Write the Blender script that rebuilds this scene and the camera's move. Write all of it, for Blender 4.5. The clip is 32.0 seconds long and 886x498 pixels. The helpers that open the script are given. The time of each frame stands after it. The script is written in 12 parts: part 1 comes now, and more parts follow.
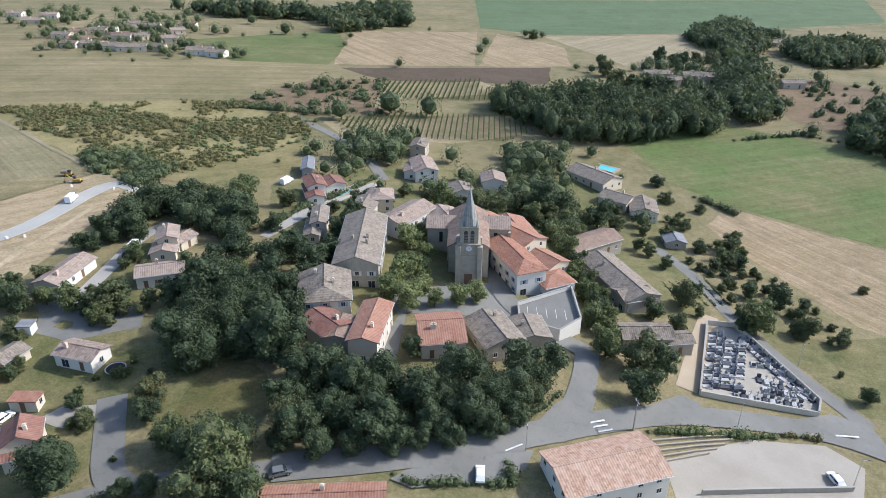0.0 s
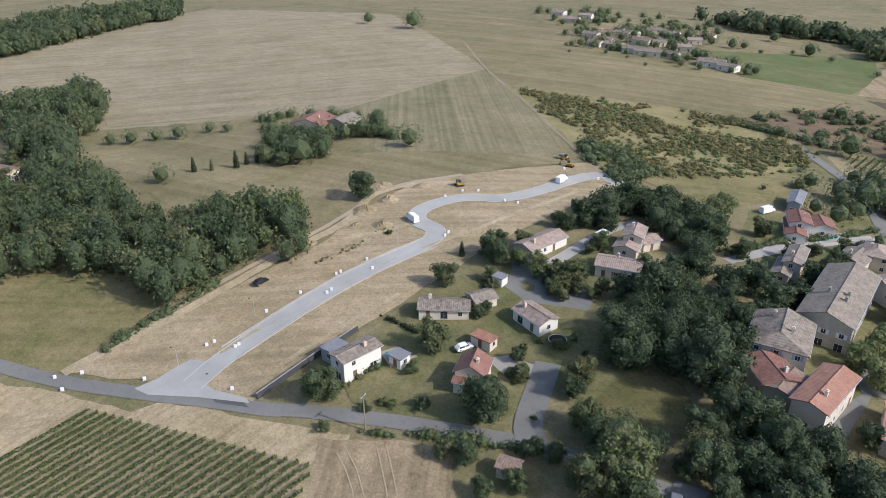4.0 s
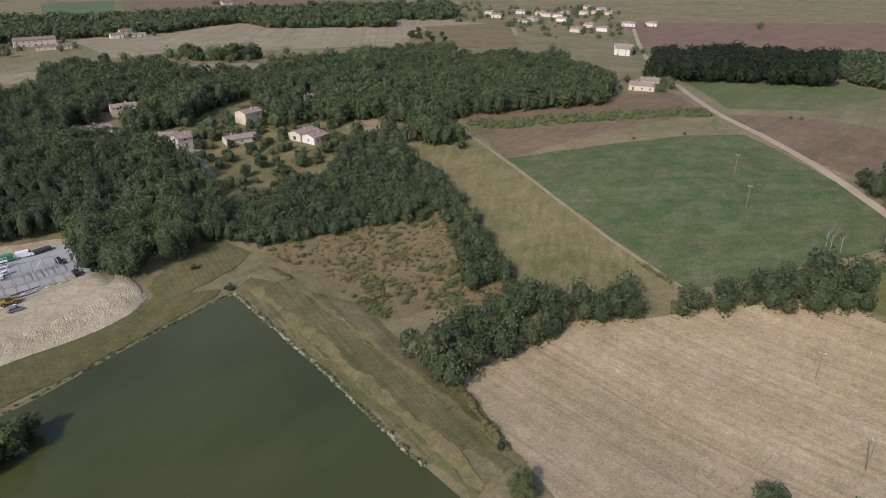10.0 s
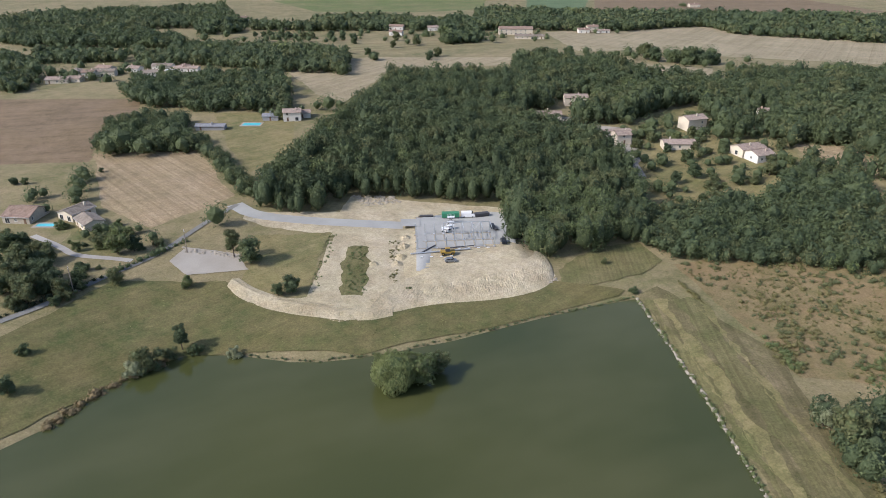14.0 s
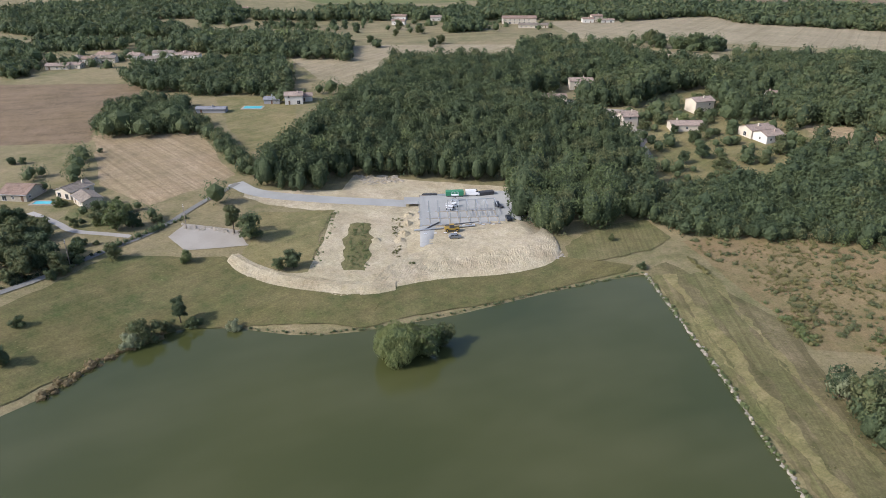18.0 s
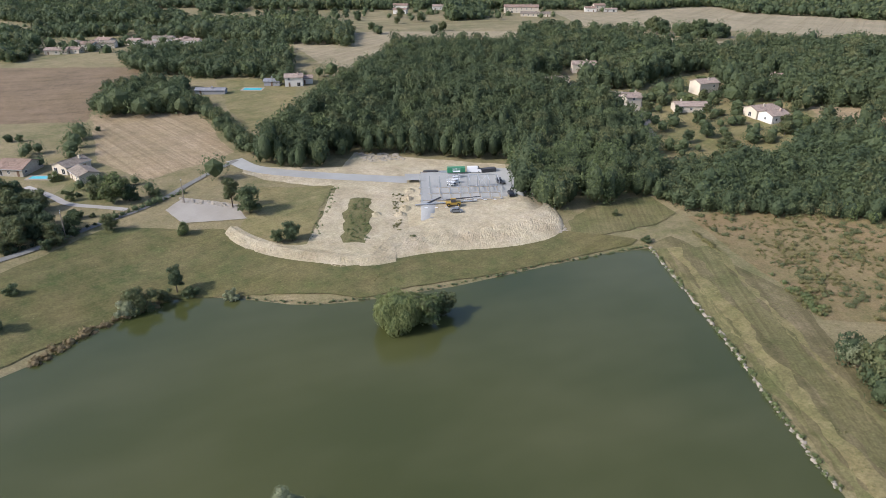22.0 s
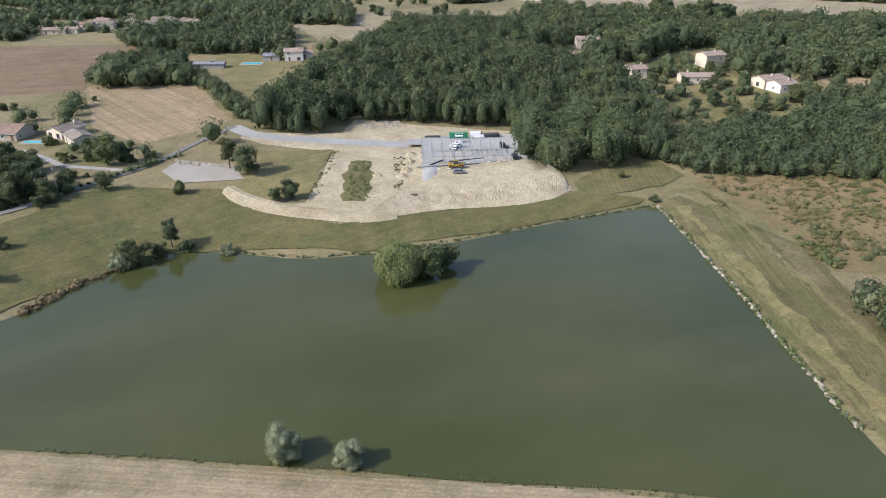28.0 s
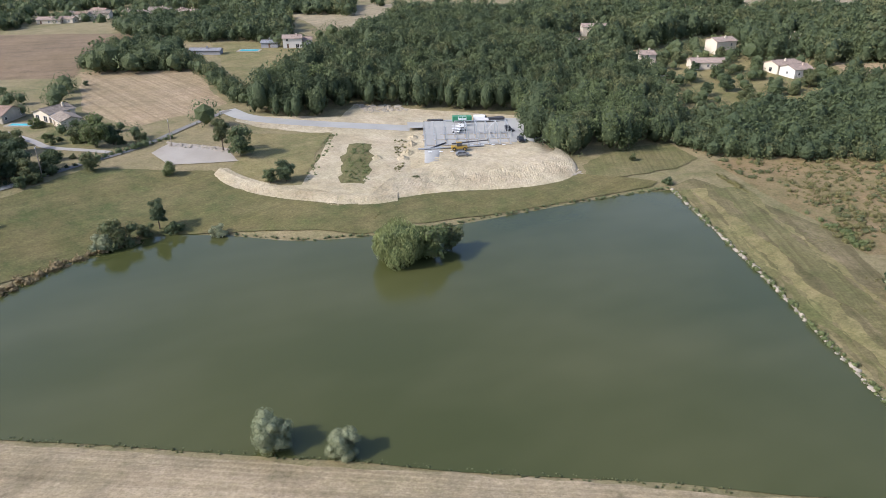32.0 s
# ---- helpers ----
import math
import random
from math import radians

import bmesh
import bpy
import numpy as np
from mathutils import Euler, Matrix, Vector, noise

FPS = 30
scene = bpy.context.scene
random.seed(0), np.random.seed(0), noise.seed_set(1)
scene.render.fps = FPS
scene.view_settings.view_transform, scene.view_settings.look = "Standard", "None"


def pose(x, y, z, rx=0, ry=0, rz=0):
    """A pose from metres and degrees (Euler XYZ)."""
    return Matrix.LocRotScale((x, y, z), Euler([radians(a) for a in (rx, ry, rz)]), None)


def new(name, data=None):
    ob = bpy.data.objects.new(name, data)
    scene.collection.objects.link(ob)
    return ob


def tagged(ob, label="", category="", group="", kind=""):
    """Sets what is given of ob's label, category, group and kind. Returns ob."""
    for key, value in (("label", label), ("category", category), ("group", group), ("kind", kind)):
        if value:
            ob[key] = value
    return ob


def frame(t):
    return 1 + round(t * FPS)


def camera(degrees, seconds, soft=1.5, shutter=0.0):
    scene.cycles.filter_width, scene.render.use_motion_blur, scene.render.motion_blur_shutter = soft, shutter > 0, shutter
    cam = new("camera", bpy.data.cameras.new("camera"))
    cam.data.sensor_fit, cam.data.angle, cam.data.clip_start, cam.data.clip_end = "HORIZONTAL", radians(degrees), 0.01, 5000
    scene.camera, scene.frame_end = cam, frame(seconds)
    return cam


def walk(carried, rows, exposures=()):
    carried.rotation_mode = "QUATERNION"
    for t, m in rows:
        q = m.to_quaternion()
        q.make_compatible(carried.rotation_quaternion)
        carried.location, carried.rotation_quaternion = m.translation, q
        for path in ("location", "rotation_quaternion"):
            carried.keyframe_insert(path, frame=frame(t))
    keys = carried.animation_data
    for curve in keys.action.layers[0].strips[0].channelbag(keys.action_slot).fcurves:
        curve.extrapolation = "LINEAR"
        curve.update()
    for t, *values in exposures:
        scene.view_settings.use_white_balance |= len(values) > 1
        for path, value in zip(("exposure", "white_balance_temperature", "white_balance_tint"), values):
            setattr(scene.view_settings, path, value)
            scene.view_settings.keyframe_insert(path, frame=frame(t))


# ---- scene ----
from mathutils import geometry

cam = camera(64.96, 32.0, soft=0.8)

# ---- the flight: a slow turn to the left on the spot, then a straight descent ----
PATH = [
    (0.0, 0.19, 0.25, 110.49, -169.484, -26.631, 0.454),
    (0.5, 0.43, -0.03, 110.37, -159.344, -26.527, 0.212),
    (1.0, 0.42, 0.01, 110.10, -149.208, -26.299, -0.054),
    (1.5, 0.48, -0.33, 109.84, -142.374, -26.094, -0.232),
    (2.0, 0.95, 0.05, 109.99, -138.626, -26.033, -0.240),
    (2.5, 1.50, 0.33, 110.15, -135.008, -25.993, -0.225),
    (4.5, 4.86, 2.87, 110.12, -129.931, -25.928, 0.088),
    (5.0, 5.59, 3.85, 110.27, -128.486, -25.910, 0.109),
    (5.5, 6.04, 4.59, 110.62, -121.361, -25.861, -0.142),
    (6.0, 6.70, 5.49, 110.75, -112.129, -25.744, -0.231),
    (6.5, 7.23, 6.65, 110.89, -102.914, -25.601, -0.287),
    (7.0, 7.88, 8.08, 111.17, -93.695, -25.458, -0.177),
    (7.5, 8.29, 9.78, 111.11, -84.193, -25.278, -0.069),
    (8.0, 8.45, 11.46, 110.81, -74.556, -25.118, 0.059),
    (8.5, 8.77, 12.82, 110.44, -64.722, -24.952, 0.015),
    (9.0, 9.07, 14.29, 110.18, -54.897, -24.808, 0.110),
    (9.5, 9.01, 15.91, 109.93, -45.078, -24.716, 0.234),
    (10.0, 8.43, 17.30, 109.74, -35.094, -24.587, 0.298),
    (10.5, 8.14, 18.68, 109.56, -24.930, -24.490, 0.446),
    (11.0, 7.67, 19.26, 109.69, -14.239, -24.415, 0.355),
    (11.5, 7.09, 19.92, 109.70, -3.687, -24.299, 0.487),
    (12.0, 6.76, 20.73, 109.68, -0.054, -24.235, 0.337),
    (12.5, 6.31, 21.23, 109.62, 0.034, -24.223, 0.050),
    (13.0, 5.76, 21.63, 109.69, 0.002, -24.445, 0.049),
    (13.5, 5.56, 22.29, 109.67, 0.011, -24.564, 0.069),
    (15.5, 5.28, 24.00, 106.01, 0.218, -24.577, -0.030),
    (16.0, 5.06, 24.08, 104.94, 0.195, -24.598, 0.039),
    (16.5, 4.93, 24.18, 103.79, 0.156, -24.623, 0.063),
    (17.0, 4.92, 24.16, 102.68, 0.216, -24.690, -0.029),
    (17.5, 4.90, 24.20, 101.56, 0.223, -24.696, 0.006),
    (18.0, 4.98, 24.14, 100.36, 0.278, -24.726, -0.039),
    (18.5, 5.00, 24.07, 99.26, 0.277, -24.763, -0.047),
    (19.0, 4.94, 24.12, 98.18, 0.283, -24.827, -0.041),
    (19.5, 4.90, 24.12, 97.15, 0.301, -24.882, -0.047),
    (20.0, 4.99, 24.03, 96.05, 0.322, -24.871, -0.003),
    (20.5, 4.99, 23.96, 94.96, 0.363, -24.863, -0.112),
    (21.0, 4.95, 23.88, 93.84, 0.333, -24.889, -0.022),
    (21.5, 4.94, 23.90, 92.80, 0.368, -24.924, -0.091),
    (22.0, 4.95, 24.02, 91.80, 0.380, -24.930, 0.048),
    (22.5, 4.94, 24.00, 90.70, 0.416, -24.971, -0.018),
    (23.0, 4.86, 23.98, 89.55, 0.441, -24.943, -0.048),
    (23.5, 4.79, 23.98, 88.39, 0.426, -24.995, -0.045),
    (24.0, 4.87, 24.01, 87.31, 0.439, -24.940, -0.037),
    (24.5, 4.89, 23.97, 86.27, 0.514, -25.007, -0.056),
    (25.0, 4.86, 23.99, 85.19, 0.523, -25.014, -0.095),
    (25.5, 4.78, 24.07, 84.00, 0.501, -25.029, -0.060),
    (27.5, 4.81, 23.96, 79.62, 0.528, -25.049, -0.036),
    (28.0, 4.82, 23.91, 78.70, 0.557, -25.082, -0.073),
    (28.5, 4.86, 23.83, 77.72, 0.599, -25.092, -0.151),
    (29.0, 4.85, 23.81, 76.71, 0.639, -25.182, -0.150),
    (29.5, 4.95, 24.03, 75.66, 0.659, -25.263, -0.120),
    (30.0, 4.86, 24.57, 74.63, 0.649, -25.266, -0.078),
    (30.5, 4.73, 25.63, 73.52, 0.644, -25.206, -0.087),
    (31.0, 4.73, 27.16, 72.41, 0.686, -25.167, -0.086),
    (31.5, 4.64, 29.04, 71.35, 0.716, -25.108, -0.070),
    (32.0, 4.41, 31.13, 70.18, 0.710, -25.031, -0.094),
]
EXPOSURES = [(0, 0.66, 5800, 11), (2, 0.58, 5850, 13), (5, 0.31, 5950, 14), (7.5, 0.12, 6100, 17), (9, -0.1, 6150, 19), (10.5, 0.0, 6150, 18), (12.5, 0.39, 6050, 15), (20, 0.48, 6050, 15), (28, 0.60, 6050, 15), (32, 0.68, 6050, 16)]
walk(cam, [(t, pose(x, y, z, 90 + pitch, 0, yaw) @ pose(0, 0, 0, 0, 0, roll)) for t, x, y, z, yaw, pitch, roll in PATH], EXPOSURES)

# ---- sky and sun ----
SUN_TO = Vector((-0.86, -0.36, 0.70)).normalized()
world = bpy.data.worlds.new("sky")
scene.world = world
world.use_nodes = True
wn = world.node_tree
sky = wn.nodes.new("ShaderNodeTexSky")
sky.sky_type = "NISHITA"
sky.sun_disc = False
sky.sun_elevation = math.asin(SUN_TO.z)
sky.sun_rotation = math.atan2(SUN_TO.x, SUN_TO.y)
sky.air_density, sky.dust_density = 1.0, 2.0
wn.links.new(sky.outputs[0], wn.nodes["Background"].inputs[0])
wn.nodes["Background"].inputs[1].default_value = 0.15
sun = new("sun", bpy.data.lights.new("sun", "SUN"))
sun.data.energy, sun.data.angle, sun.data.color = 3.2, radians(0.6), (1.0, 0.94, 0.84)
sun.rotation_mode = "QUATERNION"
sun.rotation_quaternion = SUN_TO.to_track_quat("Z", "Y")


# ---- materials ----
def material(name, rough=0.9):
    m = bpy.data.materials.new(name)
    m.use_nodes = True
    b = m.node_tree.nodes["Principled BSDF"]
    b.inputs["Roughness"].default_value = rough
    b.inputs["Specular IOR Level"].default_value = 0.25
    return m, m.node_tree, b


def node(nt, kind, **inputs):
    n = nt.nodes.new(kind)
    for k, v in inputs.items():
        n.inputs[k.replace("_", " ")].default_value = v
    return n


def coords(nt, turn=0.0, stretch=(1, 1, 1)):
    geo = nt.nodes.new("ShaderNodeNewGeometry")
    mp = nt.nodes.new("ShaderNodeMapping")
    mp.inputs["Rotation"].default_value = (0, 0, radians(turn))
    mp.inputs["Scale"].default_value = stretch
    # turn first, then stretch
    rot = nt.nodes.new("ShaderNodeVectorRotate")
    rot.rotation_type = "Z_AXIS"
    rot.inputs["Angle"].default_value = -radians(turn)
    mp.inputs["Rotation"].default_value = (0, 0, 0)
    nt.links.new(geo.outputs["Position"], rot.inputs["Vector"])
    nt.links.new(rot.outputs[0], mp.inputs["Vector"])
    return mp.outputs[0]


def noise_fac(nt, vec, scale, detail=4.0, lo=0.35, hi=0.65, rough=0.6):
    n = node(nt, "ShaderNodeTexNoise", Scale=scale, Detail=detail, Roughness=rough)
    nt.links.new(vec, n.inputs["Vector"])
    r = node(nt, "ShaderNodeMapRange")
    r.inputs["From Min"].default_value, r.inputs["From Max"].default_value = lo, hi
    nt.links.new(n.outputs[0], r.inputs["Value"])
    return r.outputs[0]


def mix(nt, fac, a, b, blend="MIX"):
    m = nt.nodes.new("ShaderNodeMix")
    m.data_type, m.blend_type = "RGBA", blend
    for s, v in ((m.inputs[0], fac), (m.inputs[6], a), (m.inputs[7], b)):
        if hasattr(v, "node"):
            nt.links.new(v, s)
        else:
            s.default_value = (*v, 1) if isinstance(v, tuple) else v
    return m.outputs[2]


def times_(nt, a, k):
    m = nt.nodes.new("ShaderNodeMath")
    m.operation = "MULTIPLY"
    nt.links.new(a, m.inputs[0])
    m.inputs[1].default_value = k
    return m.outputs[0]


def bump(nt, b, height, strength, dist):
    n = node(nt, "ShaderNodeBump", Strength=strength, Distance=dist)
    nt.links.new(height, n.inputs["Height"])
    nt.links.new(n.outputs[0], b.inputs["Normal"])


def soil(name, a, b, c, turn=0.0, lines=0.0, row=3.0, patch=0.012, tracks=0.0, line_tone=(0.62, 0.6, 0.56)):
    """Field ground: two tones in large patches, a third in small ones, and sowing or mowing lines along one direction."""
    m, nt, p = material(name, 0.95)
    v = coords(nt)
    big = noise_fac(nt, v, patch * 1.6, 8.0, 0.4, 0.6, 0.68)
    small = noise_fac(nt, v, 0.11, 7.0, 0.36, 0.66, 0.68)
    fine = noise_fac(nt, v, 1.7, 8.0, 0.3, 0.72, 0.75)
    col = mix(nt, big, a, b)
    col = mix(nt, times_(nt, small, 0.8), col, c)
    if lines:
        along = coords(nt, turn, (0.008, 1.0, 1.0))
        streak = noise_fac(nt, along, 1.0 / row, 4.0, 0.42, 0.62)
        col = mix(nt, times_(nt, streak, lines), col, line_tone, "MULTIPLY")
        wide = noise_fac(nt, coords(nt, turn, (0.004, 1.0, 1.0)), 0.25 / row, 2.0, 0.4, 0.6)
        col = mix(nt, times_(nt, wide, lines * 0.8), col, (0.80, 0.80, 0.76), "MULTIPLY")
    if tracks:
        w = nt.nodes.new("ShaderNodeTexWave")
        w.wave_type, w.bands_direction = "BANDS", "Y"
        w.inputs["Scale"].default_value, w.inputs["Distortion"].default_value = 0.018, 0.5
        nt.links.new(coords(nt, turn), w.inputs["Vector"])
        r = node(nt, "ShaderNodeMapRange")
        r.inputs["From Min"].default_value, r.inputs["From Max"].default_value = 0.985, 1.0
        nt.links.new(w.outputs["Fac"], r.inputs["Value"])
        col = mix(nt, times_(nt, r.outputs[0], tracks), col, (0.55, 0.5, 0.42), "MULTIPLY")
    mid = noise_fac(nt, v, 0.045, 8.0, 0.38, 0.62, 0.75)
    col = mix(nt, times_(nt, mid, 0.6), col, (0.68, 0.71, 0.6), "MULTIPLY")
    col = mix(nt, times_(nt, fine, 0.8), col, (0.36, 0.36, 0.32), "MULTIPLY")
    col = mix(nt, 1.0, col, (1.08, 1.08, 1.08), "MULTIPLY")
    clod = noise_fac(nt, v, 0.33, 6.0, 0.4, 0.62, 0.7)
    col = mix(nt, times_(nt, clod, 0.5), col, (1.36, 1.33, 1.28), "MULTIPLY")
    tuft = noise_fac(nt, v, 0.7, 5.0, 0.5, 0.72)
    col = mix(nt, times_(nt, tuft, 0.4), col, (0.55, 0.6, 0.45), "MULTIPLY")
    nt.links.new(col, p.inputs["Base Color"])
    bump(nt, p, fine, 0.35, 0.07)
    return m


MAT = {}
MAT["dry_grass"] = soil("dry grass", (0.25, 0.21, 0.115), (0.15, 0.15, 0.066), (0.30, 0.24, 0.145))
MAT["stubble"] = soil("stubble", (0.50, 0.395, 0.245), (0.43, 0.34, 0.215), (0.53, 0.42, 0.285), -82, 0.4, 2.0, tracks=0.25)
MAT["stubble_b"] = soil("drilled stubble", (0.40, 0.30, 0.19), (0.33, 0.255, 0.165), (0.44, 0.34, 0.23), -47, 0.6, 1.6)
MAT["stubble_hill"] = soil("pale stubble", (0.40, 0.335, 0.225), (0.34, 0.285, 0.19), (0.37, 0.305, 0.21), -121, 0.35, 4.0, tracks=0.3)
MAT["stubble_green"] = soil("green stubble", (0.31, 0.27, 0.165), (0.24, 0.225, 0.13), (0.33, 0.28, 0.175), 143, 0.6, 2.2)
MAT["pasture"] = soil("pasture", (0.33, 0.27, 0.16), (0.23, 0.21, 0.11), (0.29, 0.24, 0.135), -160, 0.5, 6.0)
MAT["meadow"] = soil("meadow", (0.160, 0.142, 0.058), (0.082, 0.104, 0.034), (0.205, 0.168, 0.082), 45, 0.3, 1.6, 0.02)
MAT["meadow_tan"] = soil("sun-dried meadow", (0.25, 0.215, 0.10), (0.165, 0.165, 0.068), (0.29, 0.235, 0.125), 45, 0.35, 2.0, 0.02)
MAT["green"] = soil("green crop", (0.125, 0.165, 0.055), (0.21, 0.195, 0.095), (0.15, 0.175, 0.065), 20, 0.25, 4.0)
# Paler than the crop itself: distant haze is mixed into these tones.
MAT["crop_dark"] = soil("dark green crop", (0.115, 0.17, 0.09), (0.14, 0.19, 0.10), (0.125, 0.175, 0.09), 20, 0.2, 4.0)
MAT["sprout"] = soil("sprouting crop", (0.066, 0.120, 0.040), (0.105, 0.145, 0.055), (0.18, 0.175, 0.10), -40, 0.25, 4.0, 0.01)
MAT["brown"] = soil("brown earth", (0.23, 0.165, 0.10), (0.19, 0.14, 0.09), (0.25, 0.18, 0.12), 10, 0.3, 4.0)
MAT["ploughed"] = soil("ploughed earth", (0.12, 0.085, 0.06), (0.10, 0.075, 0.055), (0.14, 0.10, 0.07), 5, 0.3, 2.0)
MAT["red_earth"] = soil("red earth", (0.26, 0.165, 0.115), (0.22, 0.14, 0.10), (0.28, 0.18, 0.13), 10, 0.3, 4.0)
MAT["earth"] = soil("bare earth", (0.46, 0.355, 0.23), (0.37, 0.30, 0.19), (0.50, 0.39, 0.265), 50, 0.5, 3.0, 0.03)
MAT["fill"] = soil("excavated earth", (0.49, 0.415, 0.295), (0.39, 0.32, 0.22), (0.55, 0.475, 0.355), 0, 0.0, 3.0, 0.06)
MAT["straw_bank"] = soil("mown straw", (0.40, 0.32, 0.21), (0.26, 0.21, 0.135), (0.46, 0.375, 0.26), -4, 0.5, 0.7, 0.05)
MAT["dam_grass"] = soil("mown dam grass", (0.20, 0.165, 0.09), (0.125, 0.125, 0.05), (0.26, 0.205, 0.125), 86, 0.7, 1.8, 0.02, line_tone=(0.5, 0.55, 0.42))
MAT["heath"] = soil("heath", (0.245, 0.175, 0.095), (0.155, 0.145, 0.06), (0.27, 0.20, 0.115), 0, 0.0, 3.0, 0.03)
MAT["lawn"] = soil("lawn", (0.175, 0.165, 0.07), (0.105, 0.122, 0.045), (0.25, 0.21, 0.115), 0, 0.0, 3.0, 0.04)
MAT["scrub_ground"] = soil("scrubby dry grass", (0.30, 0.25, 0.12), (0.20, 0.19, 0.08), (0.34, 0.28, 0.15), 0, 0.0, 3.0, 0.03)
MAT["bright_meadow"] = soil("fresh meadow", (0.15, 0.165, 0.055), (0.115, 0.14, 0.045), (0.21, 0.195, 0.085), 30, 0.25, 2.0, 0.02)
MAT["haul"] = soil("driven earth", (0.47, 0.375, 0.25), (0.40, 0.32, 0.21), (0.52, 0.42, 0.29), 0, 0.0, 3.0, 0.05)
MAT["patchy_crop"] = soil("patchy green crop", (0.115, 0.17, 0.05), (0.27, 0.235, 0.125), (0.15, 0.185, 0.065), 30, 0.35, 2.5, 0.014)
MAT["dam_green"] = soil("rough green grass", (0.172, 0.158, 0.070), (0.122, 0.132, 0.050), (0.23, 0.195, 0.10), 86, 0.5, 1.2, 0.03)
MAT["spoil"] = soil("dug spoil", (0.35, 0.275, 0.175), (0.26, 0.205, 0.125), (0.40, 0.32, 0.215), 0, 0.0, 3.0, 0.08)
MAT["vine_soil"] = soil("vineyard soil", (0.36, 0.29, 0.18), (0.27, 0.24, 0.135), (0.40, 0.32, 0.21))


def paving(name, a, b, rough=0.9, crack=0.0):
    m, nt, p = material(name, rough)
    v = coords(nt)
    col = mix(nt, noise_fac(nt, v, 0.08, 5.0), a, b)
    col = mix(nt, times_(nt, noise_fac(nt, v, 3.0, 4.0, 0.3, 0.7), 0.35), col, (0.7, 0.7, 0.7), "MULTIPLY")
    if crack:
        w = noise_fac(nt, v, 0.55, 5.0, 0.56, 0.6)
        col = mix(nt, times_(nt, w, crack), col, (0.45, 0.45, 0.47), "MULTIPLY")
    nt.links.new(col, p.inputs["Base Color"])
    bump(nt, p, noise_fac(nt, v, 6.0, 3.0), 0.3, 0.03)
    return m


MAT["asphalt"] = paving("worn asphalt", (0.215, 0.21, 0.19), (0.17, 0.167, 0.15), 0.9, 0.15)
MAT["fresh_road"] = paving("pale road base", (0.37, 0.37, 0.345), (0.31, 0.31, 0.29))
MAT["estate_road"] = paving("pale crushed stone", (0.41, 0.40, 0.365), (0.34, 0.332, 0.305))
MAT["gravel"] = paving("gravel", (0.36, 0.33, 0.28), (0.30, 0.27, 0.225))
MAT["tar"] = paving("tar patch", (0.085, 0.085, 0.085), (0.11, 0.11, 0.105))
MAT["kerb"] = paving("kerb stone", (0.52, 0.50, 0.46), (0.44, 0.43, 0.40))
MAT["concrete"] = paving("concrete", (0.38, 0.36, 0.325), (0.31, 0.295, 0.27))
MAT["wheel_track"] = paving("wheel ruts", (0.37, 0.29, 0.185), (0.30, 0.24, 0.15))
MAT["grass_track"] = paving("grassy track", (0.30, 0.25, 0.16), (0.22, 0.19, 0.11))
MAT["track"] = paving("dirt track", (0.42, 0.34, 0.24), (0.35, 0.28, 0.20))


def foliage(name, a, b, c):
    """Leaves: tones that drift over the crowns, from tree to tree and from clump to clump, with a leafy grain and relief."""
    m, nt, p = material(name, 0.7)
    v = coords(nt)
    geo = nt.nodes.new("ShaderNodeNewGeometry")
    info = nt.nodes.new("ShaderNodeObjectInfo")
    col = mix(nt, noise_fac(nt, v, 0.11, 2.0, 0.38, 0.62), a, b)
    col = mix(nt, times_(nt, info.outputs["Random"], 0.45), col, c)
    col = mix(nt, times_(nt, geo.outputs["Random Per Island"], 0.45), col, c)
    grain = noise_fac(nt, v, 1.6, 3.0, 0.34, 0.66)
    col = mix(nt, times_(nt, grain, 0.5), col, (0.55, 0.6, 0.55), "MULTIPLY")
    nt.links.new(col, p.inputs["Base Color"])
    bump(nt, p, grain, 0.8, 0.35)
    tr = nt.nodes.new("ShaderNodeBsdfTranslucent")
    nt.links.new(col, tr.inputs["Color"])
    ms = nt.nodes.new("ShaderNodeMixShader")
    ms.inputs[0].default_value = 0.28
    nt.links.new(p.outputs[0], ms.inputs[1])
    nt.links.new(tr.outputs[0], ms.inputs[2])
    nt.links.new(ms.outputs[0], nt.nodes["Material Output"].inputs["Surface"])
    return m


MAT["leaf"] = foliage("oak leaves", (0.112, 0.145, 0.064), (0.082, 0.113, 0.053), (0.150, 0.176, 0.082))
MAT["leaf_olive"] = foliage("olive-green leaves", (0.134, 0.150, 0.066), (0.100, 0.118, 0.054), (0.185, 0.192, 0.090))
# A leaf tone, also used as painted shade in crown cores and on the village slope.
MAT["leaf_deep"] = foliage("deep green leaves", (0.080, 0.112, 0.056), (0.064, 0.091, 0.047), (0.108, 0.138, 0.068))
MAT["leaf_light"] = foliage("light leaves", (0.155, 0.192, 0.072), (0.120, 0.158, 0.060), (0.20, 0.225, 0.098))
MAT["leaf_lime"] = foliage("plane-tree leaves", (0.25, 0.285, 0.11), (0.20, 0.24, 0.09), (0.31, 0.33, 0.15))
MAT["leaf_fresh"] = foliage("fresh green leaves", (0.132, 0.172, 0.070), (0.100, 0.138, 0.058), (0.170, 0.202, 0.090))
MAT["leaf_dark"] = foliage("cypress leaves", (0.03, 0.045, 0.02), (0.022, 0.036, 0.016), (0.05, 0.065, 0.03))
MAT["leaf_grey"] = foliage("willow leaves", (0.26, 0.29, 0.165), (0.215, 0.245, 0.135), (0.35, 0.365, 0.23))
MAT["leaf_dry"] = foliage("dry shrub leaves", (0.185, 0.175, 0.068), (0.145, 0.145, 0.055), (0.235, 0.205, 0.095))
